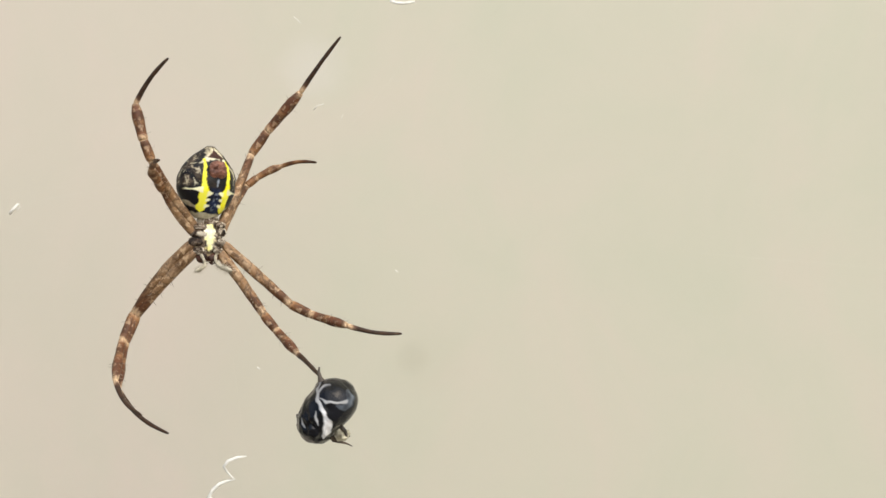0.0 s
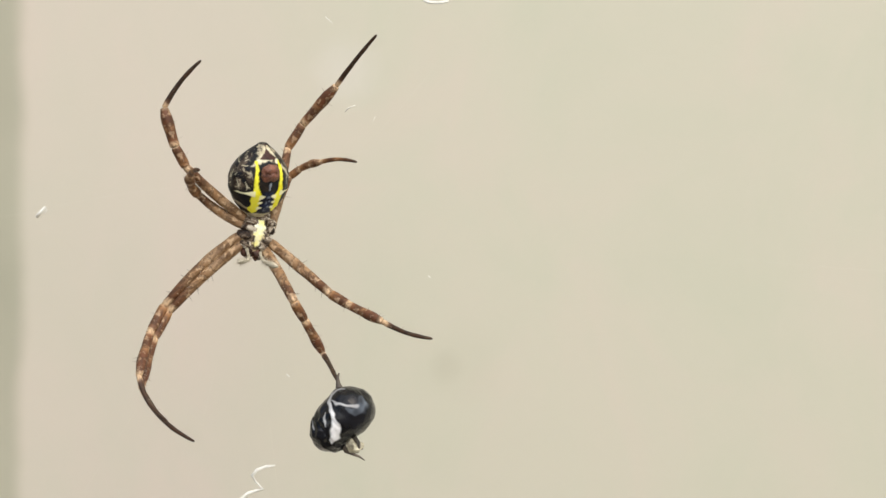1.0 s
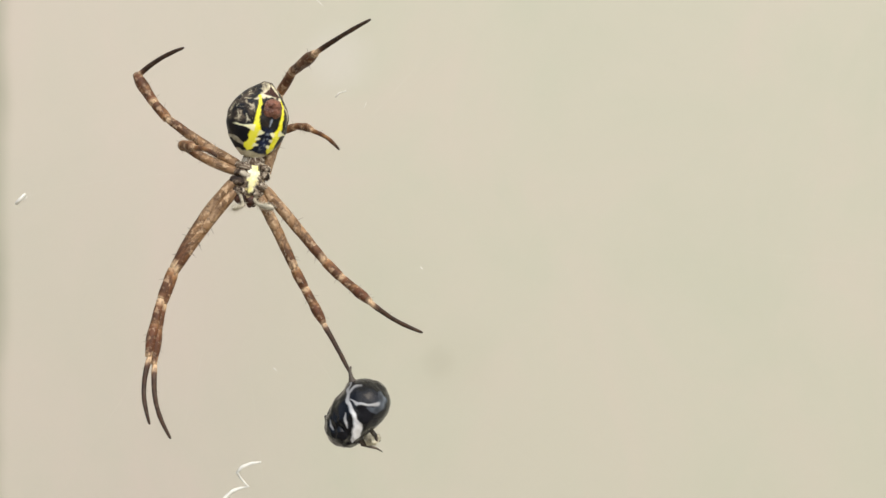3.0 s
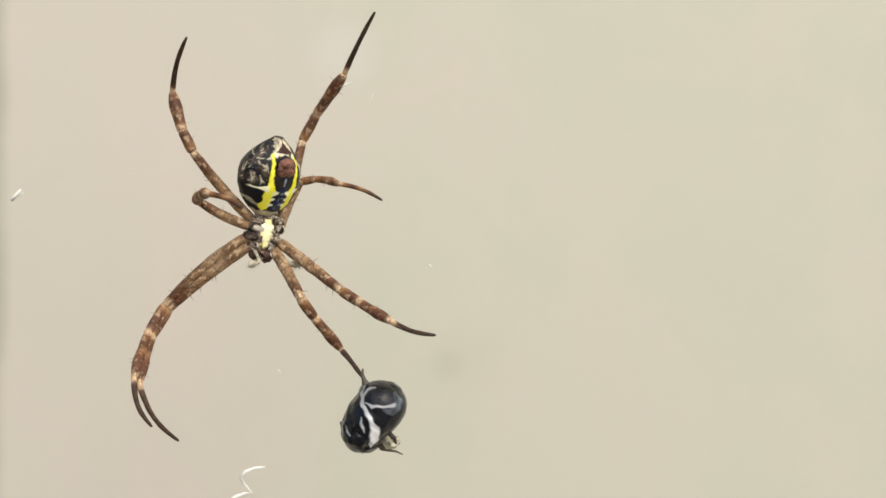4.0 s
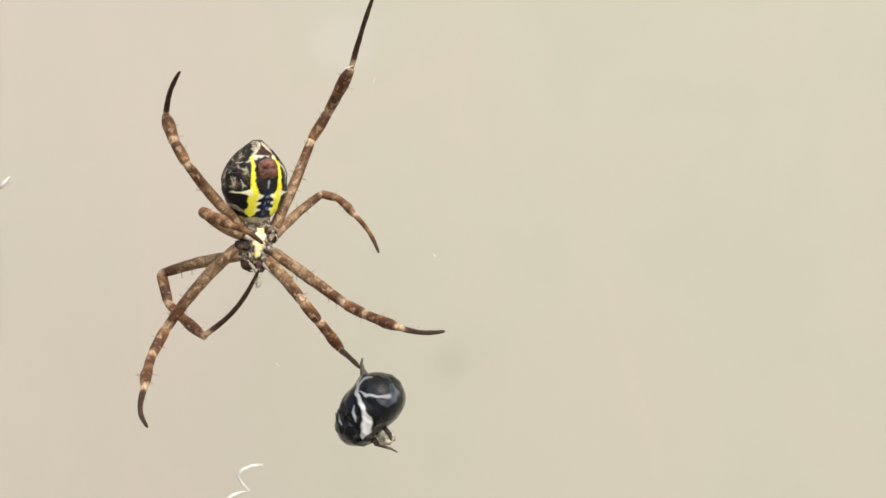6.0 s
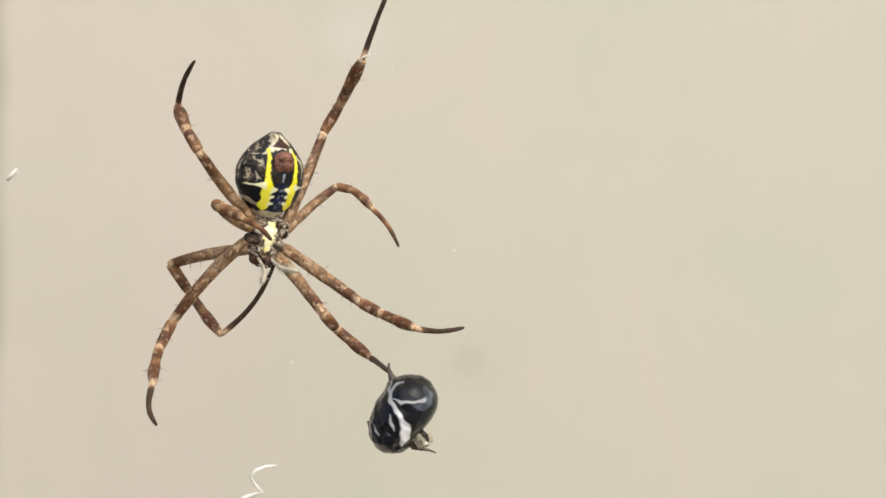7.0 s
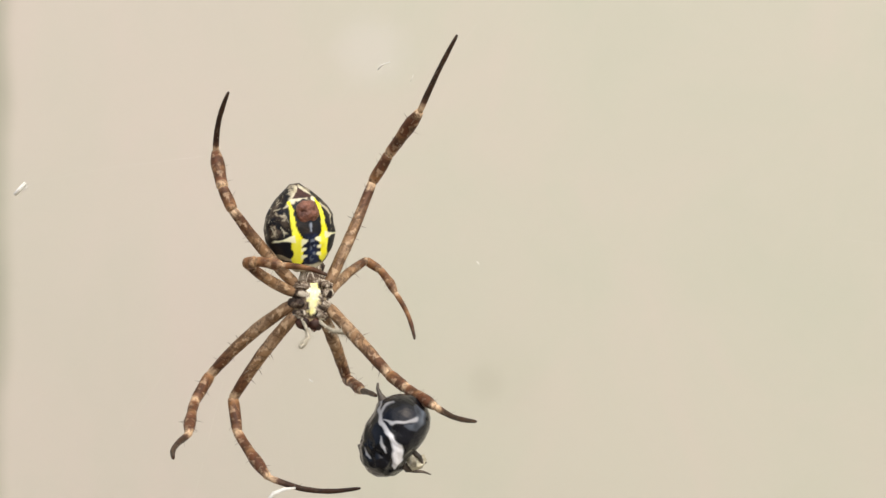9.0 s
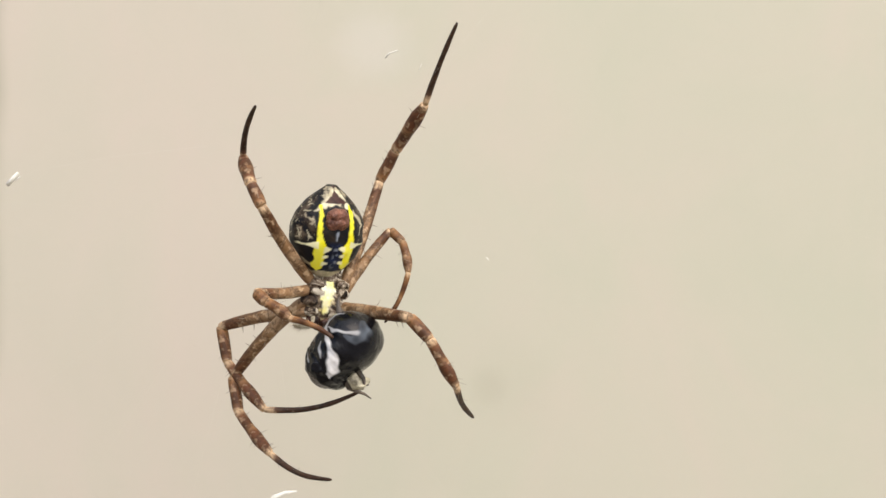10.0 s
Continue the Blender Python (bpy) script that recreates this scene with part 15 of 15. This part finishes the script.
    walk(legs['R4']['patella'], [
        (0, mm(0, 0, 11.60, 17.08, -34.53, 1.93)), (0.1, mm(0, 0, 11.60, 17.62, -34.08, 2.13)), (0.2, mm(0, 0, 11.60, 17.82, -33.21, 2.39)),
        (0.3, mm(0, 0, 11.60, 18.02, -32.43, 2.61)), (0.4, mm(0, 0, 11.60, 18.87, -33.23, 2.54)), (0.5, mm(0, 0, 11.60, 19.26, -33.44, 2.52)),
        (0.6, mm(0, 0, 11.60, 19.82, -33.89, 2.34)), (0.7, mm(0, 0, 11.60, 19.86, -34.53, 1.86)), (0.8, mm(0, 0, 11.60, 18.84, -33.35, 1.56)),
        (0.9, mm(0, 0, 11.60, 46.23, -51.43, -10.95)), (1, mm(0, 0, 11.60, 27.65, -39.69, -0.47)), (1.1, mm(0, 0, 11.60, 15.73, -29.06, 1.43)),
        (1.2, mm(0, 0, 11.60, 18.72, -34.61, -0.11)), (1.3, mm(0, 0, 11.60, 21.24, -36.81, -0.81)), (1.4, mm(0, 0, 11.60, 21.18, -34.18, -0.13)),
        (1.5, mm(0, 0, 11.60, 20.90, -33.78, -0.09)), (1.6, mm(0, 0, 11.60, 20.25, -33.01, 0.40)), (1.7, mm(0, 0, 11.60, 19.51, -34.47, 0.62)),
        (1.8, mm(0, 0, 11.60, 22.93, -40.50, -0.51)), (1.9, mm(0, 0, 11.60, 19.08, -38.09, 0.97)), (2, mm(0, 0, 11.60, 15.30, -33.67, 2.00)),
        (2.1, mm(0, 0, 11.60, 20.29, -37.04, 1.08)), (2.2, mm(0, 0, 11.60, 22.01, -37.57, -0.07)), (2.75, mm(0, 0, 11.60, 41.19, -54.92, -15.84)),
        (3.3, mm(0, 0, 11.60, 80.53, -61.40, -53.76)), (3.4, mm(0, 0, 11.60, 71.99, -61.37, -45.93)), (3.5, mm(0, 0, 11.60, 41.98, -53.28, -18.06)),
        (3.6, mm(0, 0, 11.60, 20.26, -32.97, -1.13)), (3.7, mm(0, 0, 11.60, 18.01, -35.17, -0.30)), (3.8, mm(0, 0, 11.60, 17.12, -33.97, -0.04)),
        (3.9, mm(0, 0, 11.60, 13.12, -32.50, -0.06)), (4, mm(0, 0, 11.60, 22.66, -43.69, -3.41)), (4.1, mm(0, 0, 11.60, 12.57, -37.26, -1.12)),
        (4.2, mm(0, 0, 11.60, 16.63, -34.98, -1.14)), (4.3, mm(0, 0, 11.60, 16.14, -31.90, -0.68)), (4.4, mm(0, 0, 11.60, 19.17, -29.84, -0.34)),
        (4.5, mm(0, 0, 11.60, 20.57, -29.47, -0.29)), (4.6, mm(0, 0, 11.60, 21.35, -30.21, -0.37)), (4.7, mm(0, 0, 11.60, 27.23, -34.82, -1.49)),
        (4.8, mm(0, 0, 11.60, 29.73, -36.14, -1.69)), (4.9, mm(0, 0, 11.60, 31.95, -37.42, -1.94)), (5, mm(0, 0, 11.60, 18.87, -33.77, -0.33)),
        (5.1, mm(0, 0, 11.60, 20.46, -33.48, -0.38)), (5.2, mm(0, 0, 11.60, 19.08, -32.93, -0.53)), (5.3, mm(0, 0, 11.60, 18.05, -32.53, -0.73)),
        (5.4, mm(0, 0, 11.60, 33.85, -37.35, -3.61)), (5.5, mm(0, 0, 11.60, 14.95, -30.49, -0.57)), (5.6, mm(0, 0, 11.60, 13.43, -31.26, -0.55)),
        (5.7, mm(0, 0, 11.60, 13.27, -29.61, -0.57)), (6.8, mm(0, 0, 11.60, 14.91, -32.08, -0.72)), (6.9, mm(0, 0, 11.60, 16.63, -33.44, -1.18)),
        (7, mm(0, 0, 11.60, 12.71, -30.08, -0.71)), (7.1, mm(0, 0, 11.60, 14.33, -31.54, -1.49)), (7.2, mm(0, 0, 11.60, 14.15, -31.18, -1.92)),
        (7.3, mm(0, 0, 11.60, 14.05, -31.05, -2.32)), (7.4, mm(0, 0, 11.60, 14.48, -30.33, -2.59)), (7.5, mm(0, 0, 11.60, 24.92, -35.52, -6.00)),
        (7.6, mm(0, 0, 11.60, 10.43, -30.84, -0.44)), (7.7, mm(0, 0, 11.60, 11.41, -30.72, -0.43)), (7.8, mm(0, 0, 11.60, 12.63, -31.76, -0.53)),
        (7.9, mm(0, 0, 11.60, 20.09, -36.90, -1.93)), (8, mm(0, 0, 11.60, 14.22, -33.93, -0.83)), (8.1, mm(0, 0, 11.60, 16.73, -31.90, -0.39)),
        (8.2, mm(0, 0, 11.60, 14.30, -35.69, -1.07)), (8.3, mm(0, 0, 11.60, 15.15, -34.92, -1.35)), (8.4, mm(0, 0, 11.60, 11.88, -33.77, -1.19)),
        (8.5, mm(0, 0, 11.60, 14.36, -35.60, -2.14)), (8.6, mm(0, 0, 11.60, 30.62, -44.10, -10.00)), (8.7, mm(0, 0, 11.60, 21.80, -43.14, -7.84)),
        (8.8, mm(0, 0, 11.60, 19.54, -40.14, -7.37)), (8.9, mm(0, 0, 11.60, 31.95, -49.96, -15.93)), (9, mm(0, 0, 11.60, 14.45, -38.18, -5.00)),
        (9.1, mm(0, 0, 11.60, 23.22, -44.88, -9.06)), (9.2, mm(0, 0, 11.60, 12.70, -39.15, -3.37)), (9.3, mm(0, 0, 11.60, 15.86, -42.25, -4.90)),
        (9.4, mm(0, 0, 11.60, 15.70, -42.22, -5.37)), (9.5, mm(0, 0, 11.60, 12.17, -43.84, -4.36)), (9.6, mm(0, 0, 11.60, 11.28, -39.74, -3.76)),
        (9.7, mm(0, 0, 11.60, 17.03, -38.06, -5.88)), (9.8, mm(0, 0, 11.60, 14.63, -39.25, -5.02)), (9.9, mm(0, 0, 11.60, 16.31, -39.53, -5.28)),
        (10, mm(0, 0, 11.60, 15.70, -40.89, -4.97)),
    ])
    walk(legs['R4']['tibia'], [
        (0, mm(-1.80, -1.05, 14.26, 29.86, -47.41, -5.83)), (0.1, mm(-1.77, -1.09, 14.27, 30.94, -47.12, -5.94)), (0.2, mm(-1.72, -1.11, 14.29, 31.54, -46.70, -5.96)),
        (0.3, mm(-1.67, -1.12, 14.31, 32.09, -46.30, -5.96)), (0.4, mm(-1.70, -1.17, 14.28, 33.21, -46.69, -6.31)), (0.5, mm(-1.71, -1.19, 14.26, 33.75, -46.85, -6.54)),
        (0.6, mm(-1.72, -1.22, 14.24, 34.29, -46.75, -6.66)), (0.7, mm(-1.76, -1.21, 14.22, 33.66, -46.63, -6.69)), (0.8, mm(-1.73, -1.14, 14.27, 32.51, -45.62, -6.70)),
        (0.9, mm(-2.26, -2.05, 13.06, 54.44, -51.74, -14.46)), (1, mm(-1.92, -1.55, 13.90, 50.40, -50.88, -16.39)), (1.1, mm(-1.56, -0.96, 14.44, 31.64, -45.59, -8.73)),
        (1.2, mm(-1.82, -1.08, 14.23, 32.60, -46.09, -8.76)), (1.3, mm(-1.90, -1.20, 14.12, 35.03, -46.29, -9.20)), (1.4, mm(-1.77, -1.22, 14.21, 36.15, -44.89, -9.27)),
        (1.5, mm(-1.76, -1.20, 14.22, 35.76, -44.60, -9.14)), (1.6, mm(-1.72, -1.18, 14.26, 34.68, -44.40, -8.43)), (1.7, mm(-1.79, -1.15, 14.23, 31.30, -45.08, -6.71)),
        (1.8, mm(-2.03, -1.30, 13.97, 30.30, -46.46, -5.12)), (1.9, mm(-1.95, -1.14, 14.11, 25.12, -46.05, -3.54)), (2, mm(-1.78, -0.95, 14.31, 21.35, -45.28, -2.99)),
        (2.1, mm(-1.89, -1.21, 14.13, 28.74, -48.47, -6.34)), (2.2, mm(-1.91, -1.26, 14.08, 36.26, -52.01, -12.63)), (2.75, mm(-2.61, -1.57, 13.06, 91.73, -50.18, -56.74)),
        (3.3, mm(-2.98, -1.58, 11.87, 122.88, -25.96, -78.19)), (3.4, mm(-2.95, -1.58, 12.10, 117.89, -35.59, -77.87)), (3.5, mm(-2.62, -1.53, 13.10, 95.57, -52.09, -64.38)),
        (3.6, mm(-1.75, -1.14, 14.26, 48.87, -52.48, -24.67)), (3.7, mm(-1.86, -1.04, 14.23, 39.93, -53.86, -17.78)), (3.8, mm(-1.81, -0.99, 14.28, 39.82, -54.13, -18.27)),
        (3.9, mm(-1.77, -0.77, 14.38, 33.54, -55.14, -16.41)), (4, mm(-2.23, -1.17, 13.86, 58.68, -60.93, -34.97)), (4.1, mm(-2.01, -0.70, 14.23, 35.29, -60.71, -20.63)),
        (4.2, mm(-1.88, -0.93, 14.25, 41.64, -59.40, -24.60)), (4.3, mm(-1.73, -0.92, 14.36, 36.52, -59.28, -21.94)), (4.4, mm(-1.60, -1.10, 14.37, 38.64, -59.41, -23.84)),
        (4.5, mm(-1.56, -1.18, 14.36, 37.65, -59.82, -23.48)), (4.6, mm(-1.59, -1.22, 14.32, 37.64, -59.48, -23.01)), (4.7, mm(-1.76, -1.50, 14.07, 43.83, -61.90, -27.63)),
        (4.8, mm(-1.78, -1.62, 13.97, 47.48, -60.32, -28.32)), (4.9, mm(-1.80, -1.73, 13.88, 51.05, -59.19, -29.13)), (5, mm(-1.78, -1.08, 14.26, 32.59, -58.07, -17.37)),
        (5.1, mm(-1.76, -1.17, 14.24, 37.30, -57.88, -20.25)), (5.2, mm(-1.75, -1.09, 14.28, 36.78, -58.82, -21.02)), (5.3, mm(-1.74, -1.03, 14.31, 37.20, -60.42, -22.77)),
        (5.4, mm(-1.82, -1.77, 13.83, 67.57, -62.47, -47.33)), (5.5, mm(-1.67, -0.86, 14.41, 33.22, -62.26, -21.82)), (5.6, mm(-1.71, -0.77, 14.41, 25.07, -61.73, -15.81)),
        (5.7, mm(-1.63, -0.76, 14.46, 28.58, -62.82, -19.16)), (6.8, mm(-1.75, -0.85, 14.37, 22.15, -54.77, -11.08)), (6.9, mm(-1.80, -0.93, 14.30, 30.41, -61.30, -18.92)),
        (7, mm(-1.66, -0.72, 14.45, 32.65, -64.33, -22.89)), (7.1, mm(-1.73, -0.79, 14.39, 44.85, -67.94, -34.87)), (7.2, mm(-1.72, -0.77, 14.40, 41.06, -67.01, -31.87)),
        (7.3, mm(-1.72, -0.75, 14.41, 35.49, -65.63, -27.15)), (7.4, mm(-1.69, -0.77, 14.42, 31.87, -62.79, -23.49)), (7.5, mm(-1.92, -1.23, 14.09, 60.74, -67.78, -50.10)),
        (7.6, mm(-1.71, -0.60, 14.45, 9.48, -59.28, -5.52)), (7.7, mm(-1.70, -0.66, 14.45, 11.96, -58.98, -6.89)), (7.8, mm(-1.74, -0.72, 14.40, 13.82, -60.82, -8.29)),
        (7.9, mm(-1.94, -1.10, 14.14, 25.59, -67.53, -17.77)), (8, mm(-1.84, -0.80, 14.32, 15.38, -64.33, -9.92)), (8.1, mm(-1.72, -0.96, 14.35, 25.17, -53.66, -11.81)),
        (8.2, mm(-1.93, -0.80, 14.26, 22.94, -52.83, -9.89)), (8.3, mm(-1.89, -0.84, 14.27, 24.68, -53.41, -11.51)), (8.4, mm(-1.85, -0.66, 14.35, 20.04, -56.59, -10.87)),
        (8.5, mm(-1.94, -0.77, 14.26, 32.02, -64.14, -22.05)), (8.6, mm(-2.29, -1.34, 13.69, 74.58, -63.03, -57.42)), (8.7, mm(-2.30, -0.95, 13.89, 61.01, -62.54, -46.29)),
        (8.8, mm(-2.18, -0.86, 14.04, 42.29, -55.41, -28.19)), (8.9, mm(-2.60, -1.12, 13.45, 62.08, -59.19, -44.83)), (9, mm(-2.09, -0.66, 14.17, 35.18, -55.13, -22.97)),
        (9.1, mm(-2.37, -0.97, 13.80, 61.02, -58.00, -42.75)), (9.2, mm(-2.12, -0.62, 14.16, 32.07, -58.38, -20.14)), (9.3, mm(-2.26, -0.73, 14.01, 41.91, -60.43, -27.95)),
        (9.4, mm(-2.26, -0.71, 14.01, 41.16, -60.11, -28.10)), (9.5, mm(-2.34, -0.54, 13.98, 34.42, -63.54, -24.52)), (9.6, mm(-2.16, -0.52, 14.15, 30.34, -58.75, -20.32)),
        (9.7, mm(-2.08, -0.78, 14.14, 39.83, -53.66, -25.54)), (9.8, mm(-2.14, -0.67, 14.13, 35.73, -55.68, -23.08)), (9.9, mm(-2.14, -0.76, 14.10, 39.57, -56.49, -25.61)),
        (10, mm(-2.20, -0.73, 14.06, 39.99, -58.90, -26.46)),
    ])
    walk(legs['R4']['metatarsus'], [
        (0, mm(-6.03, -3.71, 17.89, 27.93, -52.05, -8.39)), (0.1, mm(-5.96, -3.85, 17.88, 28.71, -51.64, -8.46)), (0.2, mm(-5.87, -3.92, 17.90, 29.11, -51.12, -8.40)),
        (0.3, mm(-5.78, -4.00, 17.93, 29.56, -50.63, -8.37)), (0.4, mm(-5.81, -4.12, 17.82, 30.18, -50.87, -8.56)), (0.5, mm(-5.82, -4.18, 17.78, 30.56, -50.91, -8.70)),
        (0.6, mm(-5.82, -4.24, 17.74, 31.33, -51.09, -9.13)), (0.7, mm(-5.88, -4.17, 17.75, 31.15, -51.66, -9.71)), (0.8, mm(-5.82, -4.00, 17.92, 30.78, -51.82, -10.54)),
        (0.9, mm(-6.25, -6.21, 15.28, 64.68, -58.96, -31.44)), (1, mm(-6.20, -5.26, 16.39, 65.49, -58.04, -35.32)), (1.1, mm(-5.76, -3.59, 18.13, 37.41, -55.40, -18.22)),
        (1.2, mm(-6.03, -3.80, 17.85, 30.93, -56.56, -14.92)), (1.3, mm(-6.08, -4.11, 17.62, 33.92, -57.72, -16.95)), (1.4, mm(-5.84, -4.25, 17.74, 36.99, -56.70, -18.59)),
        (1.5, mm(-5.81, -4.21, 17.79, 37.50, -57.01, -19.28)), (1.6, mm(-5.75, -4.14, 17.89, 36.59, -57.34, -18.80)), (1.7, mm(-5.88, -3.90, 17.96, 32.11, -59.42, -16.65)),
        (1.8, mm(-6.16, -4.06, 17.64, 31.01, -62.93, -16.66)), (1.9, mm(-6.13, -3.51, 18.00, 23.58, -62.97, -12.25)), (2, mm(-5.98, -2.99, 18.36, 18.61, -61.28, -9.16)),
        (2.1, mm(-6.25, -3.71, 17.72, 26.60, -60.87, -13.09)), (2.2, mm(-6.54, -3.97, 17.15, 31.45, -58.63, -15.10)), (2.75, mm(-7.70, -5.08, 12.94, 72.03, -53.11, -35.65)),
        (3.3, mm(-7.76, -4.08, 8.85, 101.30, -40.81, -44.17)), (3.4, mm(-7.93, -4.37, 9.75, 95.34, -45.29, -46.95)), (3.5, mm(-7.96, -4.61, 12.73, 75.39, -53.78, -42.97)),
        (3.6, mm(-6.62, -4.02, 16.74, 42.96, -54.08, -22.24)), (3.7, mm(-6.71, -3.64, 17.02, 24.65, -56.82, -11.77)), (3.8, mm(-6.70, -3.55, 17.06, 29.03, -58.06, -14.95)),
        (3.9, mm(-6.79, -2.85, 17.32, 29.62, -60.78, -17.36)), (4, mm(-7.56, -3.89, 15.42, 50.61, -66.05, -33.59)), (4.1, mm(-7.39, -2.49, 16.69, 27.86, -66.16, -18.62)),
        (4.2, mm(-7.20, -3.01, 16.60, 35.62, -64.25, -23.53)), (4.3, mm(-7.06, -2.74, 16.89, 29.53, -63.52, -19.46)), (4.4, mm(-6.96, -2.95, 16.83, 29.47, -62.53, -19.22)),
        (4.5, mm(-6.95, -2.96, 16.81, 24.52, -62.24, -15.76)), (4.6, mm(-6.95, -3.05, 16.81, 21.08, -61.95, -13.24)), (4.7, mm(-7.22, -3.47, 16.17, 20.37, -63.73, -12.75)),
        (4.8, mm(-7.14, -3.91, 16.04, 24.31, -63.26, -14.76)), (4.9, mm(-7.06, -4.30, 15.87, 27.79, -62.66, -16.31)), (5, mm(-7.00, -2.94, 17.01, 11.70, -60.73, -6.53)),
        (5.1, mm(-6.96, -3.24, 16.85, 14.92, -58.96, -7.94)), (5.2, mm(-7.03, -3.02, 16.84, 11.61, -56.91, -5.87)), (5.3, mm(-7.13, -2.81, 16.74, 8.43, -54.57, -3.99)),
        (5.4, mm(-7.44, -4.11, 14.92, 18.93, -53.23, -8.04)), (5.5, mm(-7.17, -2.30, 16.82, 3.62, -48.80, -1.42)), (5.6, mm(-7.17, -1.94, 17.06, 0.23, -47.03, -0.08)),
        (5.7, mm(-7.16, -1.97, 16.94, 1.89, -49.05, -0.78)), (6.8, mm(-6.78, -2.24, 17.67, 2.24, -50.54, -0.92)), (6.9, mm(-7.24, -2.37, 16.86, 3.71, -44.35, -1.06)),
        (7, mm(-7.28, -1.97, 16.71, 4.20, -36.85, -0.79)), (7.1, mm(-7.56, -2.05, 16.04, 5.57, -37.57, -1.22)), (7.2, mm(-7.51, -1.95, 16.22, 5.01, -39.12, -1.42)),
        (7.3, mm(-7.44, -1.85, 16.49, 3.44, -40.92, -1.18)), (7.4, mm(-7.27, -1.90, 16.82, 4.41, -42.21, -1.72)), (7.5, mm(-7.85, -2.54, 15.24, 8.33, -43.77, -3.17)),
        (7.6, mm(-7.02, -1.11, 17.57, -7.13, -40.54, 1.67)), (7.7, mm(-6.99, -1.30, 17.56, -5.04, -40.72, 1.19)), (7.8, mm(-7.14, -1.43, 17.33, -4.59, -41.23, 1.06)),
        (7.9, mm(-7.66, -2.07, 16.27, -1.57, -42.60, 0.33)), (8, mm(-7.41, -1.49, 16.90, -5.41, -42.04, 1.20)), (8.1, mm(-6.66, -2.61, 17.66, 5.89, -40.10, -1.11)),
        (8.2, mm(-6.81, -2.39, 17.70, 1.67, -39.95, -0.27)), (8.3, mm(-6.82, -2.47, 17.62, 3.36, -39.63, -0.61)), (8.4, mm(-7.01, -1.82, 17.55, -0.93, -39.36, 0.19)),
        (8.5, mm(-7.54, -2.03, 16.55, 0.56, -39.75, -0.13)), (8.6, mm(-8.10, -3.32, 14.43, 14.90, -42.91, -4.26)), (8.7, mm(-8.04, -2.76, 15.27, 10.79, -44.63, -4.07)),
        (8.8, mm(-7.46, -2.74, 16.63, 25.73, -38.19, -9.01)), (8.9, mm(-8.21, -3.24, 14.93, 16.26, -46.33, -6.71)), (9, mm(-7.29, -2.32, 17.06, 9.98, -44.19, -4.46)),
        (9.1, mm(-7.91, -3.22, 15.39, 17.79, -52.13, -9.11)), (9.2, mm(-7.44, -2.17, 16.90, 8.08, -53.04, -4.15)), (9.3, mm(-7.73, -2.50, 16.28, 9.44, -50.40, -4.29)),
        (9.4, mm(-7.74, -2.39, 16.33, 5.24, -47.81, -2.29)), (9.5, mm(-7.94, -1.82, 16.25, 8.48, -50.00, -3.96)), (9.6, mm(-7.52, -1.86, 16.92, 3.31, -49.34, -1.64)),
        (9.7, mm(-7.24, -2.70, 16.96, 8.06, -49.21, -4.25)), (9.8, mm(-7.36, -2.37, 16.96, 3.82, -49.59, -1.96)), (9.9, mm(-7.43, -2.59, 16.73, 9.40, -49.73, -4.68)),
        (10, mm(-7.60, -2.48, 16.51, 10.67, -50.21, -5.12)),
    ])


motions()
